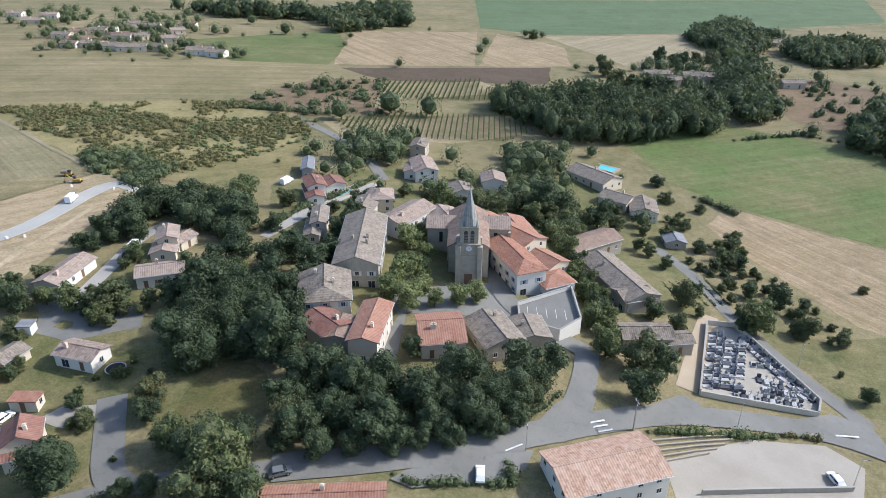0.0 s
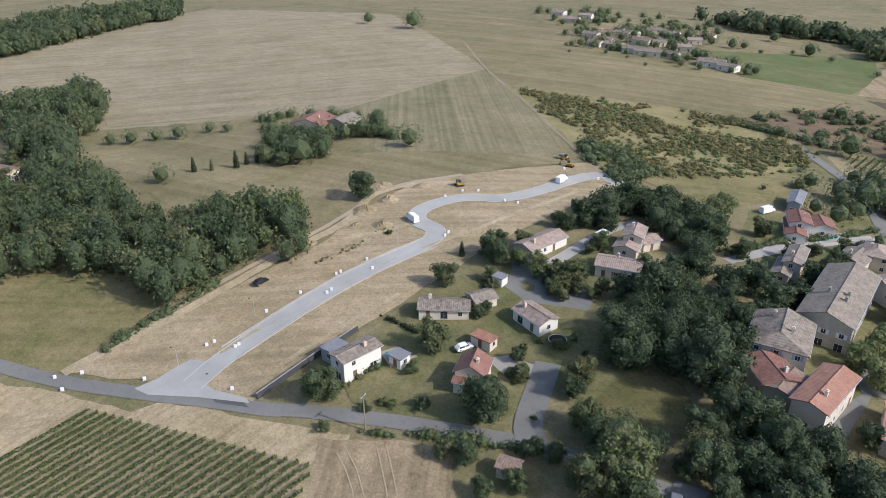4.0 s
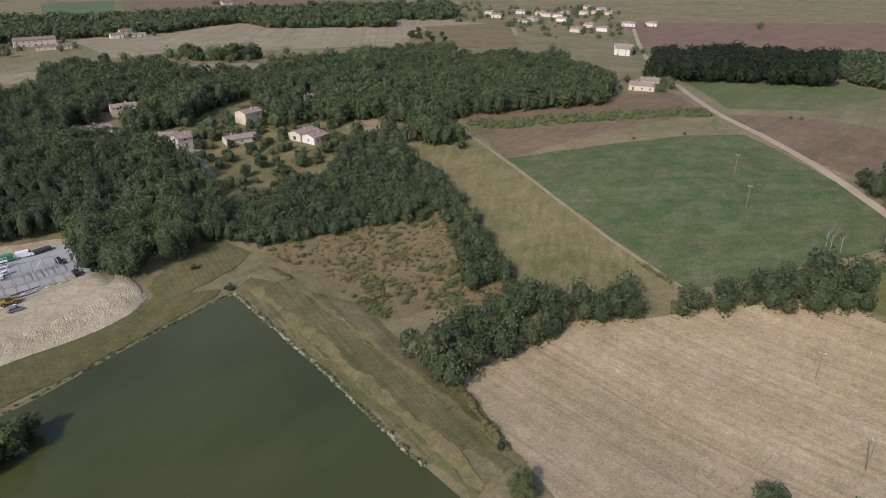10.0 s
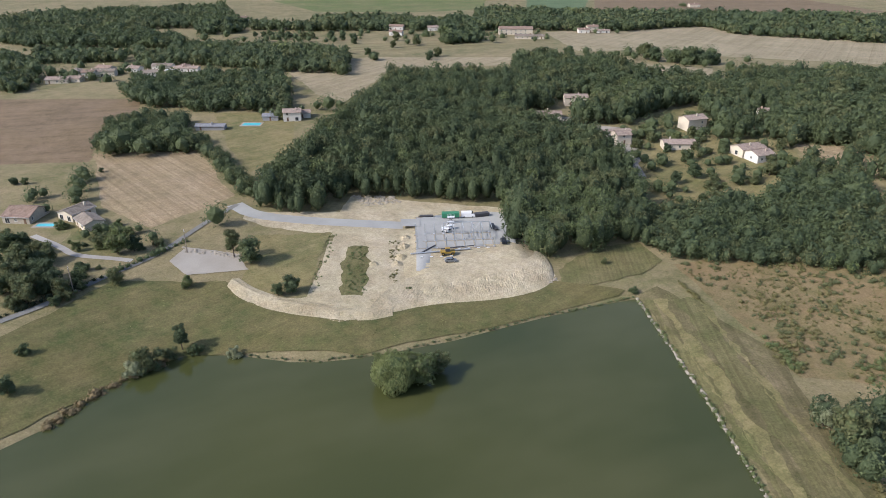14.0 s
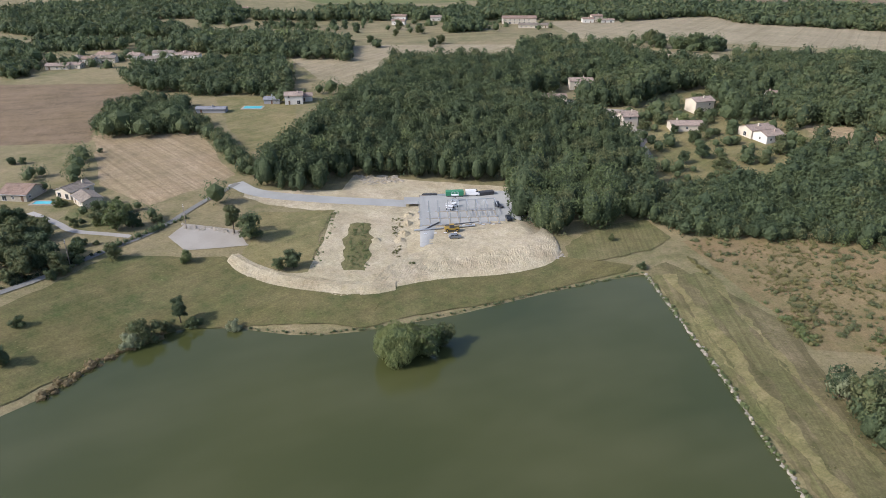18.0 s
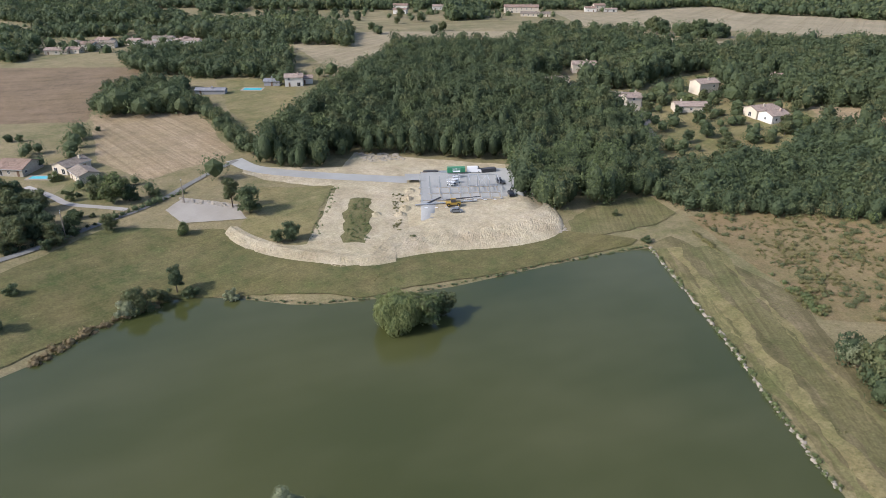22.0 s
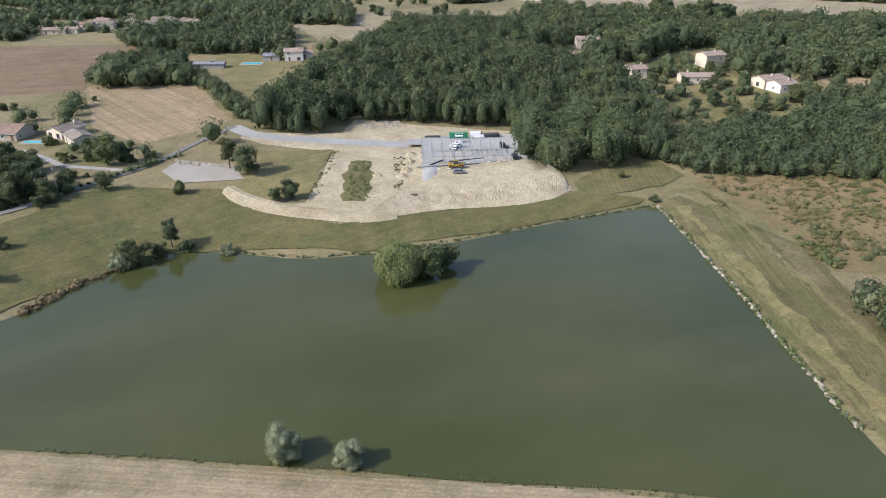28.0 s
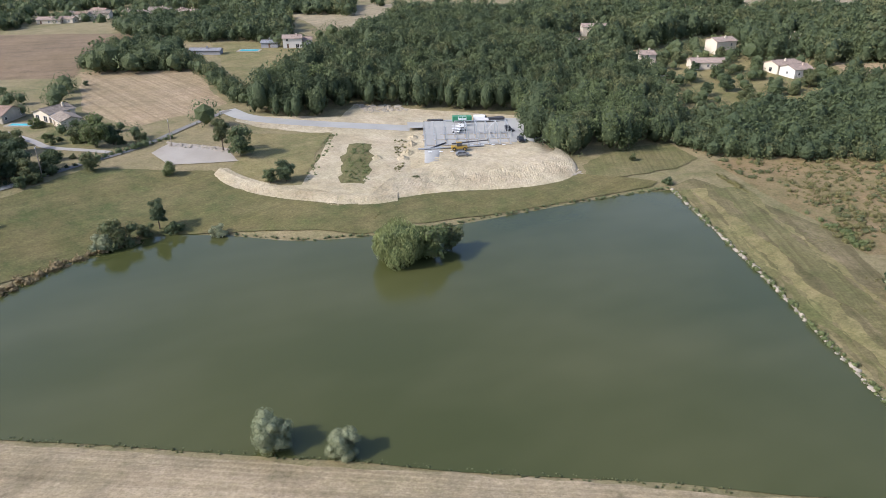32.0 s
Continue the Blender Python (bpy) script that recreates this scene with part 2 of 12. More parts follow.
MAT["leaf_straw"] = foliage("dry reeds", (0.24, 0.18, 0.095), (0.19, 0.145, 0.075), (0.30, 0.235, 0.13))
MAT["leaf_vine"] = foliage("vine leaves", (0.122, 0.160, 0.050), (0.094, 0.130, 0.042), (0.165, 0.195, 0.070))


def plain(name, colour, rough=0.7, metal=0.0, vary=0.15, scale=0.8):
    m, nt, p = material(name, rough)
    v = coords(nt)
    info = nt.nodes.new("ShaderNodeObjectInfo")
    dark = tuple(c * 0.72 for c in colour)
    col = mix(nt, times_(nt, noise_fac(nt, v, scale, 5.0), vary * 2), colour, dark)
    col = mix(nt, times_(nt, info.outputs["Random"], vary), col, dark)
    nt.links.new(col, p.inputs["Base Color"])
    p.inputs["Metallic"].default_value = metal
    return m


MAT["bark"] = plain("bark", (0.10, 0.08, 0.06), 0.95)
MAT["bark_pale"] = plain("dead wood", (0.28, 0.255, 0.22), 0.95)


# ---- the lie of the land ----
BASE = 4.0
HILLS = [(40, -120, 90, 3.2), (150, -150, 110, 9.3), (480, -330, 280, 22.1), (120, -500, 250, 2.6), (300, 170, 160, 19.4), (60, 420, 250, 11.6), (-100, 340, 180, -3.8), (400, -20, 150, -12.0), (150, 70, 80, -16.8), (-60, -200, 120, -8.8), (120, 250, 120, -17.7), (30, -150, 45, 6.0)]
POND = [(-112, 132), (-90, 158), (-85, 172), (-81, 177), (-72, 186), (-65, 190), (-51, 189), (-37, 186), (-29, 186), (-18, 188), (-9, 191), (8, 197), (33, 209), (53, 218), (69, 223), (73, 166), (75, 125), (77, 101), (50, 103), (36, 105), (20, 106), (5, 107), (-10, 109), (-26, 110), (-46, 112), (-63, 113), (-100, 116)]


def pond_distance(x, y):
    """Distance from the pond's shore, negative over the water."""
    x, y = np.asarray(x, float), np.asarray(y, float)
    d, inside = np.full(x.shape, 1e9), np.zeros(x.shape, bool)
    for (ax, ay), (bx, by) in zip(POND, POND[1:] + POND[:1]):
        t = np.clip(((x - ax) * (bx - ax) + (y - ay) * (by - ay)) / ((bx - ax) ** 2 + (by - ay) ** 2), 0, 1)
        d = np.minimum(d, np.hypot(x - ax - t * (bx - ax), y - ay - t * (by - ay)))
        if ay != by:
            inside ^= ((ay > y) != (by > y)) & (x < (bx - ax) * (y - ay) / (by - ay) + ax)
    return np.where(inside, -d, d)


def ground_z(x, y):
    x, y = np.asarray(x, float), np.asarray(y, float)
    z = np.full(x.shape, BASE)
    for cx, cy, s, h in HILLS:
        z = z + h * np.exp(-((x - cx) ** 2 + (y - cy) ** 2) / (2 * s * s))
    if x.ndim == 0 and not (-173 < x < 138 and 40 < y < 284):
        return z
    d = pond_distance(x, y)
    m = np.clip(d / 60, 0, 1)
    m = m * m * (3 - 2 * m)
    edge = np.where(d < 0, np.maximum(d * 0.25, -2.5), np.minimum(d * 0.12, 1.0))
    return z * m + edge * (1 - m)


def mesh_of(name, verts, faces, mat, smooth=False):
    me = bpy.data.meshes.new(name)
    me.from_pydata([tuple(v) for v in verts], [], [tuple(f) for f in faces])
    me.materials.append(mat)
    if smooth:
        me.polygons.foreach_set("use_smooth", [True] * len(me.polygons))
    me.update()
    return me


def axis_steps():
    near = sorted(set(np.arange(-700, 901, 10.0)) | set(np.arange(-130, 330, 5.0)))
    out, step = [], 14.0
    p = 900.0
    while p < 4400:
        p += step
        step *= 1.25
        out.append(p)
    return np.array([-q + 200 for q in reversed(out)] + near + out)


gx = axis_steps()
X, Y = np.meshgrid(gx, gx, indexing="ij")
Z = ground_z(X, Y)
n = len(gx)
quads = [(i * n + j, (i + 1) * n + j, (i + 1) * n + j + 1, i * n + j + 1) for i in range(n - 1) for j in range(n - 1)]
ground = new("ground", mesh_of("ground", np.stack([X, Y, Z], -1).reshape(-1, 3), quads, MAT["dry_grass"], True))
tagged(ground, "dry yellow-green grassland rolling in gentle hills", "ground", kind="structure")


CLEARINGS = []  # circles that woods keep out of: x, y, radius
OPEN_GROUND = []  # outlines that woods keep out of


def densify(poly, step, wobble=0.0, closed=True):
    out = []
    ends = poly[1:] + poly[:1] if closed else poly[1:]
    for (ax, ay), (bx, by) in zip(poly, ends):
        length = math.hypot(bx - ax, by - ay)
        k = max(1, int(length / step))
        nx, ny = -(by - ay) / max(length, 1e-6), (bx - ax) / max(length, 1e-6)
        for i in range(k):
            f = i / k
            x, y = ax + (bx - ax) * f, ay + (by - ay) * f
            if wobble:
                w = wobble * (noise.noise((x * 0.06, y * 0.06, 3.1)) + 0.6 * noise.noise((x * 0.3, y * 0.3, 7.7)))
                x, y = x + nx * w, y + ny * w
            out.append((x, y))
    if not closed:
        out.append(poly[-1])
    return out


def inside(poly, x, y):
    x, y = np.asarray(x, float), np.asarray(y, float)
    r = np.zeros(x.shape, bool)
    for (ax, ay), (bx, by) in zip(poly, poly[1:] + poly[:1]):
        if ay != by:
            r ^= ((ay > y) != (by > y)) & (x < (bx - ax) * (y - ay) / (by - ay) + ax)
    return r


def layer(lift):
    """Height of a cover over the land: thin sheets close to the ground, fills as they stand."""
    return lift * 0.4 if lift < 1 else lift


def drape(name, poly, mat, lift, label, category="field", wobble=1.2, step=None, kind="structure", level=None, slope=7.0):
    """A sheet of ground cover that follows the land within an outline."""
    xs, ys = [p[0] for p in poly], [p[1] for p in poly]
    size = max(max(xs) - min(xs), max(ys) - min(ys))
    step = step or min(9.0, max(2.0, size / 34))
    edge = densify(poly, step * 0.5, wobble)
    inner = [(x, y) for x in np.arange(min(xs), max(xs), step) for y in np.arange(min(ys), max(ys), step)]
    if inner:
        keep = inside(edge, [p[0] for p in inner], [p[1] for p in inner])
        inner = [p for p, k in zip(inner, keep) if k]
    count = len(edge)
    pts = [Vector(p) for p in edge + inner]
    vs, _, fs, *_ = geometry.delaunay_2d_cdt(pts, [], [list(range(count))], 1, 1e-4)
    a = np.array([(v.x, v.y) for v in vs])
    z = ground_z(a[:, 0], a[:, 1]) + layer(lift)
    if level is not None:
        d = np.full(len(a), 1e9)
        for (px, py), (qx, qy) in zip(edge, edge[1:] + edge[:1]):
            t = np.clip(((a[:, 0] - px) * (qx - px) + (a[:, 1] - py) * (qy - py)) / ((qx - px) ** 2 + (qy - py) ** 2 + 1e-9), 0, 1)
            d = np.minimum(d, np.hypot(a[:, 0] - px - t * (qx - px), a[:, 1] - py - t * (qy - py)))
        f = np.clip(d / slope, 0, 1)
        z = z * (1 - f) + np.maximum(z, level) * f
    ob = new(name, mesh_of(name, np.c_[a, z], fs, mat, True))
    return tagged(ob, label, category, kind=kind)


def ribbon(name, line, width, mat, lift, label, category="road", wobble=0.0, thick=0.0):
    """A road along a line of points, lying on the land."""
    pts = densify(smooth_line(line), 4.0, wobble, False)
    if width > 3:
        CLEARINGS.extend((x, y, width / 2 + 2.2) for x, y in pts)
    verts, faces = [], []
    for i, (x, y) in enumerate(pts):
        ax, ay = pts[max(i - 1, 0)]
        bx, by = pts[min(i + 1, len(pts) - 1)]
        L = math.hypot(bx - ax, by - ay) or 1
        nx, ny = -(by - ay) / L, (bx - ax) / L
        for s in (-0.5, 0.0, 0.5):
            px, py = x + nx * width * s, y + ny * width * s
            verts.append((px, py, float(ground_z(px, py)) + layer(lift) + (0.03 if s == 0 else 0)))
        if i:
            k = 3 * i
            faces += [(k - 3, k, k + 1, k - 2), (k - 2, k + 1, k + 2, k - 1)]
    faces = [f[::-1] for f in faces]
    return tagged(new(name, mesh_of(name, verts, faces, mat, True)), label, category, kind="structure")


def smooth_line(line, rounds=2):
    for _ in range(rounds):
        out = [line[0]]
        for (ax, ay), (bx, by) in zip(line, line[1:]):
            out += [(0.75 * ax + 0.25 * bx, 0.75 * ay + 0.25 * by), (0.25 * ax + 0.75 * bx, 0.25 * ay + 0.75 * by)]
        line = out + [line[-1]]
    return line


# ---- water ----
m, nt, p = material("pond water", 0.12)
v = coords(nt)
# Two base tones in large patches, then paler streaks along one direction.
pond_tone = mix(nt, noise_fac(nt, v, 0.007, 2.0, 0.35, 0.65), (0.064, 0.068, 0.022), (0.041, 0.050, 0.017))
pond_tone = mix(nt, times_(nt, noise_fac(nt, coords(nt, 25, (1, 1.8, 1)), 0.016, 3.0, 0.42, 0.68), 0.6), pond_tone, (0.082, 0.084, 0.036))
nt.links.new(pond_tone, p.inputs["Base Color"])
gust = node(nt, "ShaderNodeMapRange")
gust.inputs["To Min"].default_value, gust.inputs["To Max"].default_value = 0.08, 0.24
nt.links.new(noise_fac(nt, coords(nt, 20, (1, 2.5, 1)), 0.012, 3.0, 0.4, 0.62), gust.inputs["Value"])
nt.links.new(gust.outputs[0], p.inputs["Roughness"])
p.inputs["IOR"].default_value = 1.33
p.inputs["Specular IOR Level"].default_value = 0.5
rip = noise_fac(nt, coords(nt, 20, (1, 2.2, 1)), 1.1, 3.0, 0.2, 0.8)
bump(nt, p, rip, 0.25, 0.02)
MAT["water"] = m


# ---- foliage meshes ----
def ball(radius, squash, seed, rough=0.25, subdiv=1):
    bm = bmesh.new()
    bmesh.ops.create_icosphere(bm, subdivisions=subdiv, radius=1.0)
    vs = np.array([v.co[:] for v in bm.verts])
    fs = [tuple(v.index for v in f.verts) for f in bm.faces]
    bm.free()
    for i, p in enumerate(vs):
        vs[i] *= 1 + rough * noise.noise(Vector(p) * 2.3 + Vector((seed, seed * 0.7, 0)))
    vs *= np.array([radius, radius, radius * squash])
    return vs, fs


BALL = ball(1, 1, 0.0, 0.0, 1)


def leaf_cloud(rng, count, lobes, size, droop=0.0, low=0.7):
    """Leaf clumps as small ragged triangles over the outside of a crown's lobes; lobes are rows of x, y, z, radius, squash."""
    lobes = np.array(lobes, float)
    w = lobes[:, 3] ** 2 * np.sqrt(lobes[:, 4])
    which = rng.choice(len(lobes), count, p=w / w.sum())
    d = rng.normal(size=(count, 3))
    d[:, 2] = np.abs(d[:, 2]) - low * rng.random(count)
    d /= np.linalg.norm(d, axis=1)[:, None]
    L = lobes[which]
    r = L[:, 3] * (0.84 + 0.26 * rng.random(count))
    c = L[:, :3] + d * r[:, None] * np.c_[np.ones(count), np.ones(count), L[:, 4]]
    nrm = d + rng.normal(scale=0.5, size=(count, 3))
    nrm /= np.linalg.norm(nrm, axis=1)[:, None]
    a = np.cross(nrm, rng.normal(size=(count, 3)))
    a /= np.linalg.norm(a, axis=1)[:, None] + 1e-9
    if droop:
        a = a * (1 - droop) + np.array([0, 0, -1.0]) * droop
        a /= np.linalg.norm(a, axis=1)[:, None]
    b = np.cross(nrm, a)
    s = size * (0.55 + 0.9 * rng.random(count))[:, None]
    long = s * (1.25 + 1.5 * droop)
    tri = np.stack([c - a * long * 0.7 - b * s * 0.75, c - a * long * 0.5 + b * s * 0.85, c + a * long], 1)
    return tri.reshape(-1, 3)


def leaf_faces(off, count):
    return [(off + 3 * i, off + 3 * i + 1, off + 3 * i + 2) for i in range(count)]


def lobed(rng, lobes, leaves, size, core, droop=0.0, low=0.7):
    """Lumpy cores for the lobes of a crown and a cloud of leaf clumps on them; also how many faces are core."""
    vs, fs, off = [], [], 0
    for x, y, z, r, q in lobes:
        lump = 1 + 0.22 * (rng.random((len(BALL[0]), 1)) - 0.5)
        vs.append(BALL[0] * lump * np.array([r, r, r * q]) * core + np.array([x, y, z]))
        fs += [tuple(i + off for i in f) for f in BALL[1]]
        off += len(BALL[0])
    inner = len(fs)
    vs.append(leaf_cloud(rng, leaves, lobes, size, droop, low))
    return np.concatenate(vs), fs + leaf_faces(off, leaves), inner


def crown_arrays(rng, radius, height, base, leaves, lobes_n, size, core=0.8):
    lobes = []
    mid, half = base + (height - base) * 0.52, (height - base) * 0.5
    for k in range(lobes_n):
        a, f = rng.random() * 2 * math.pi, math.sqrt(rng.random())
        z = mid + half * (rng.random() * 1.45 - 0.72)
        room = math.sqrt(max(0.08, 1 - ((z - mid) / (half * 1.12)) ** 2))
        r = radius * (0.26 + 0.22 * rng.random())
        reach = max(0.0, radius * room - r * 0.5) * f
        lobes.append((math.cos(a) * reach, math.sin(a) * reach, z, r, 0.85))
    lobes.append((0, 0, mid, min(radius, half) * 0.72, 1.0))
    return lobed(rng, lobes, leaves, size, core, low=1.1)


def simple_crown(rng, radius, height, leaves, size, skirt=True):
    """A crown in a closed wood: a lumpy dome and the clumps on it; at the wood's rim they reach down to the ground."""
    top = height - radius * 0.75
    lobes = [(0, 0, top, radius * 0.9, 0.8)]
    for k in range(5):
        a, out = rng.random() * 6.28, radius * (0.35 + 0.35 * rng.random())
        lobes.append((math.cos(a) * out, math.sin(a) * out, top - radius * 0.2 + rng.random() * radius * 0.65, radius * (0.34 + 0.18 * rng.random()), 0.9))
    if skirt:
        for k in range(4):
            a = k * 1.57 + rng.random()
            lobes.append((math.cos(a) * radius * 0.45, math.sin(a) * radius * 0.45, height * (0.25 + 0.25 * rng.random()), radius * 0.55, 1.3))
    cloud = leaf_cloud(rng, leaves, lobes, size, 0.0, 1.7 if skirt else 0.8)
    p = BALL[0] * np.array([radius * 0.72, radius * 0.72, (height * 0.45)]) * (0.75 + 0.35 * rng.random((len(BALL[0]), 1))) + np.array([0, 0, height * 0.47])
    return np.concatenate([p, cloud]), list(BALL[1]) + leaf_faces(len(p), leaves), len(BALL[1])


CROWNS = {}


def wood(name, poly, spacing, height, leaves, mat="leaf", label="", vary=0.45, size=None, category="woodland"):
    """A closed wood or thicket: crowns over an outline, joined into one mesh."""
    rng = np.random.default_rng(len(name) * 977 + int(abs(poly[0][0]) * 13))
    key = (spacing, height, leaves)
    if key not in CROWNS:
        count = int(leaves * 2.6)
        grain = size or spacing * 0.98 / math.sqrt(count)
        CROWNS[key] = [simple_crown(rng, spacing * (0.6 + 0.14 * (k % 6) / 5), height * (0.85 + 0.06 * (k % 6)), int(count * 1.5) if k > 5 else count, grain, k > 5) for k in range(12)]
    kinds = [(np.array(a), np.array(b), c) for a, b, c in CROWNS[key]]
    xs, ys = [p[0] for p in poly], [p[1] for p in poly]
    xx, yy = np.meshgrid(np.arange(min(xs), max(xs) + spacing, spacing), np.arange(min(ys), max(ys) + spacing, spacing * 0.87))
    xx = xx + (np.arange(xx.shape[0]) % 2)[:, None] * spacing * 0.5
    xx, yy = xx.ravel() + rng.normal(scale=spacing * 0.2, size=xx.size), yy.ravel() + rng.normal(scale=spacing * 0.2, size=xx.size)
    keep = inside(poly, xx, yy)
    for h in OPEN_GROUND:
        keep &= ~inside(h, xx, yy)
    for cx, cy, cr in CLEARINGS:
        keep &= np.hypot(xx - cx, yy - cy) > cr
    xx, yy = xx[keep], yy[keep]
    zz = ground_z(xx, yy)
    edge = ~(inside(poly, xx + spacing * 1.3, yy) & inside(poly, xx - spacing * 1.3, yy) & inside(poly, xx, yy + spacing * 1.3) & inside(poly, xx, yy - spacing * 1.3))
    for h in OPEN_GROUND:
        for ox, oy in ((1, 0), (-1, 0), (0, 1), (0, -1)):
            edge |= inside(h, xx + ox * spacing * 1.2, yy + oy * spacing * 1.2)
    for cx, cy, cr in CLEARINGS:
        edge |= np.hypot(xx - cx, yy - cy) < cr + spacing * 1.4
    va, tri, tones, off = [], [], [], 0
    for x, y, z, rim in zip(xx, yy, zz, edge):
        v, t3, inner = kinds[rng.integers(6) + (6 if rim else 0)]
        s, a = 1 + vary * (rng.random() - 0.5) + 0.3 * noise.noise((x * 0.02, y * 0.02, 0)), rng.random() * 6.28
        ca, sa = math.cos(a), math.sin(a)
        va.append(np.c_[v[:, 0] * ca - v[:, 1] * sa, v[:, 0] * sa + v[:, 1] * ca, v[:, 2] * (0.9 + 0.25 * rng.random())] * s + (x, y, z - 0.3))
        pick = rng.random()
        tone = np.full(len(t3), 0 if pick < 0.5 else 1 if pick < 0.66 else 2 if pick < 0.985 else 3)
        # cores always take leaf_deep, painting the shade between the leaf clumps
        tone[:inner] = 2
        tones.append(tone)
        tri.append(t3 + off)
        off += len(v)
    if not va:
        return None
    va, tri = np.concatenate(va), np.concatenate(tri)
    me = bpy.data.meshes.new(name)
    me.vertices.add(len(va))
    me.vertices.foreach_set("co", va.ravel())
    me.loops.add(tri.size)
    me.loops.foreach_set("vertex_index", tri.ravel())
    me.polygons.add(len(tri))
    me.polygons.foreach_set("loop_start", np.arange(len(tri)) * 3)
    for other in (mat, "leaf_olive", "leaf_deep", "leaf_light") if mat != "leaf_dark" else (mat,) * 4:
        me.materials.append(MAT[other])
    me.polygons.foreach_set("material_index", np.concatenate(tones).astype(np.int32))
    me.update(calc_edges=True)
    me.validate()
    return tagged(new(name, me), label or "dense broadleaf wood with dark green crowns", category, kind="stuff")



# ---- fields, roads and woods ----
drape("field", [(579.3, -17.6), (668.9, -57.2), (687.1, -164.7), (733.7, -301.8), (618.8, -347.5), (512, -408.8), (359.2, -327.8), (314.9, -296.6), (296.8, -177.7), (364.1, -80.6), (406.5, -98.4), (463.3, -61.7)], MAT["stubble_hill"], 0.15, "pale harvested grain field on a broad hill", "field", 1.2)
drape("field", [(755.8, -476.3), (330.5, -451.9), (232.6, -405.2), (145.6, -428.2), (153.7, -333.9), (207.5, -285.3), (270.3, -276.1), (330.3, -302.6), (431.5, -345.2)], MAT["pasture"], 0.24, "sun-bleached pasture with mowing streaks", "field", 1.2)
drape("field", [(296.4, -174.3), (314.1, -289.6), (306.4, -291.6), (163.9, -209.2), (168.4, -194.5), (197.3, -151.5), (246.6, -154.3)], MAT["stubble_green"], 0.24, "green-tinged stubble field with straight rows", "field", 1.2)
drape("field", [(328.6, -63.1), (300.9, -133.6), (241.2, -133.5), (214.4, -165.5), (167.1, -209.1), (183.5, -149), (196, -121.1), (220.9, -72.2), (266.8, -67.3)], MAT["pasture"], 0.33, "pale mown strip between hedges", "field", 1.2)
drape("field", [(400.3, 11.3), (417.2, -53.8), (374.6, -49.6), (351.9, -21), (355.6, 9.8)], MAT["meadow"], 0.15, "olive meadow beside a lane", "field", 1.2)
drape("field", [(275, -272), (173.6, -317.2), (132.8, -321.5), (115.8, -284.2), (115.3, -256.2), (145.8, -201.7), (165.5, -209.5)], MAT["scrub_ground"], 0.33, "scrubby plot dotted with small bushes", "field", 1.2)
drape("field", [(142.3, -207.7), (112.4, -271.2), (99.2, -242.5), (107.1, -213.2), (121.9, -203.1)], MAT["meadow_tan"], 0.42, "olive meadow with short grass", "field", 1.2)
drape("field", [(499.6, -554.9), (431.6, -714.4), (310.5, -700.4), (205.3, -544.5), (274.6, -476.4), (345.1, -487.6), (406, -446)], MAT["pasture"], 0.33, "pale pasture among hamlet gardens", "field", 1.2)
drape("field", [(268.7, -465.5), (189.4, -553.1), (156.5, -472.7), (153.6, -422.8), (211, -408.2)], MAT["green"], 0.33, "green meadow", "field", 1.2)
drape("field", [(179.2, -558.5), (83.1, -596.6), (65.2, -458.5), (150.4, -424.3)], MAT["stubble_b"], 0.42, "pale harvested field", "field", 1.2)
drape("field", [(66.6, -597.7), (9.1, -552.2), (3.2, -484.2), (62.3, -459.8)], MAT["stubble_b"], 0.15, "pale harvested field", "field", 1.2)
drape("field", [(29.1, -598.7), (-85.3, -652.2), (-95.3, -556.1), (-123.1, -534), (-41.9, -488.3), (-16.1, -527.5)], MAT["stubble_hill"], 0.15, "pale harvested field on a slope", "field", 1.2)
drape("field", [(144.6, -418.1), (16.1, -475.4), (15.4, -427.8), (109.9, -396.9)], MAT["ploughed"], 0.15, "dark ploughed field", "field", 1.2)
drape("field", [(167.5, -312.4), (146.8, -383.7), (107.9, -402.4), (100.4, -339.2), (79.4, -338.3), (125.6, -309.5)], MAT["brown"], 0.42, "dry orchard ground", "field", 1.2)
drape("vineyard", [(111.9, -385.6), (55.8, -418.5), (35, -399.6), (98.5, -354.5)], MAT["vine_soil"], 0.51, "soil of a far vineyard", "vineyard", 0.3)
drape("vineyard", [(115.2, -304), (32, -354.9), (17.1, -332.4), (51.9, -298.8), (101.9, -289)], MAT["vine_soil"], 0.15, "soil of a far vineyard", "vineyard", 0.3)
drape("field", [(-22.6, -339), (-76.2, -377.6), (-149, -350.3), (-165.9, -313.4), (-132.9, -233.9), (-114.3, -246.9), (-64.8, -271.5), (-46.7, -286.2)], MAT["patchy_crop"], 0.15, "bright green grass field", "field", 1.2)
drape("field", [(-64.5, -269.7), (-113.5, -244.5), (-132, -231.8), (-108.6, -176.6), (-86.9, -188.4), (-60.3, -232.7), (-53.1, -249.4)], MAT["stubble_b"], 0.15, "dry stubble strip beside a green field", "field", 1.2)
drape("field", [(-107.9, -454.9), (-159.2, -500), (-189.7, -470.4), (-158.6, -378.8), (-134.8, -378.2), (-116.3, -392.8)], MAT["brown"], 0.15, "dry heath on a far slope", "field", 1.2)
drape("field", [(122.3, -847.2), (-343.3, -986.4), (-300.6, -791.7), (-86, -658.7), (29.6, -607.7), (84.5, -623.4)], MAT["crop_dark"], 0.15, "deep green crop on a far slope", "field", 1.2)
drape("field", [(-58.5, -173.1), (-92.6, -183.9), (-101.4, -159.9), (-82.7, -145.1), (-74.5, -142.7)], MAT["lawn"], 0.15, "dry lawn below the cemetery road", "field", 1.2)
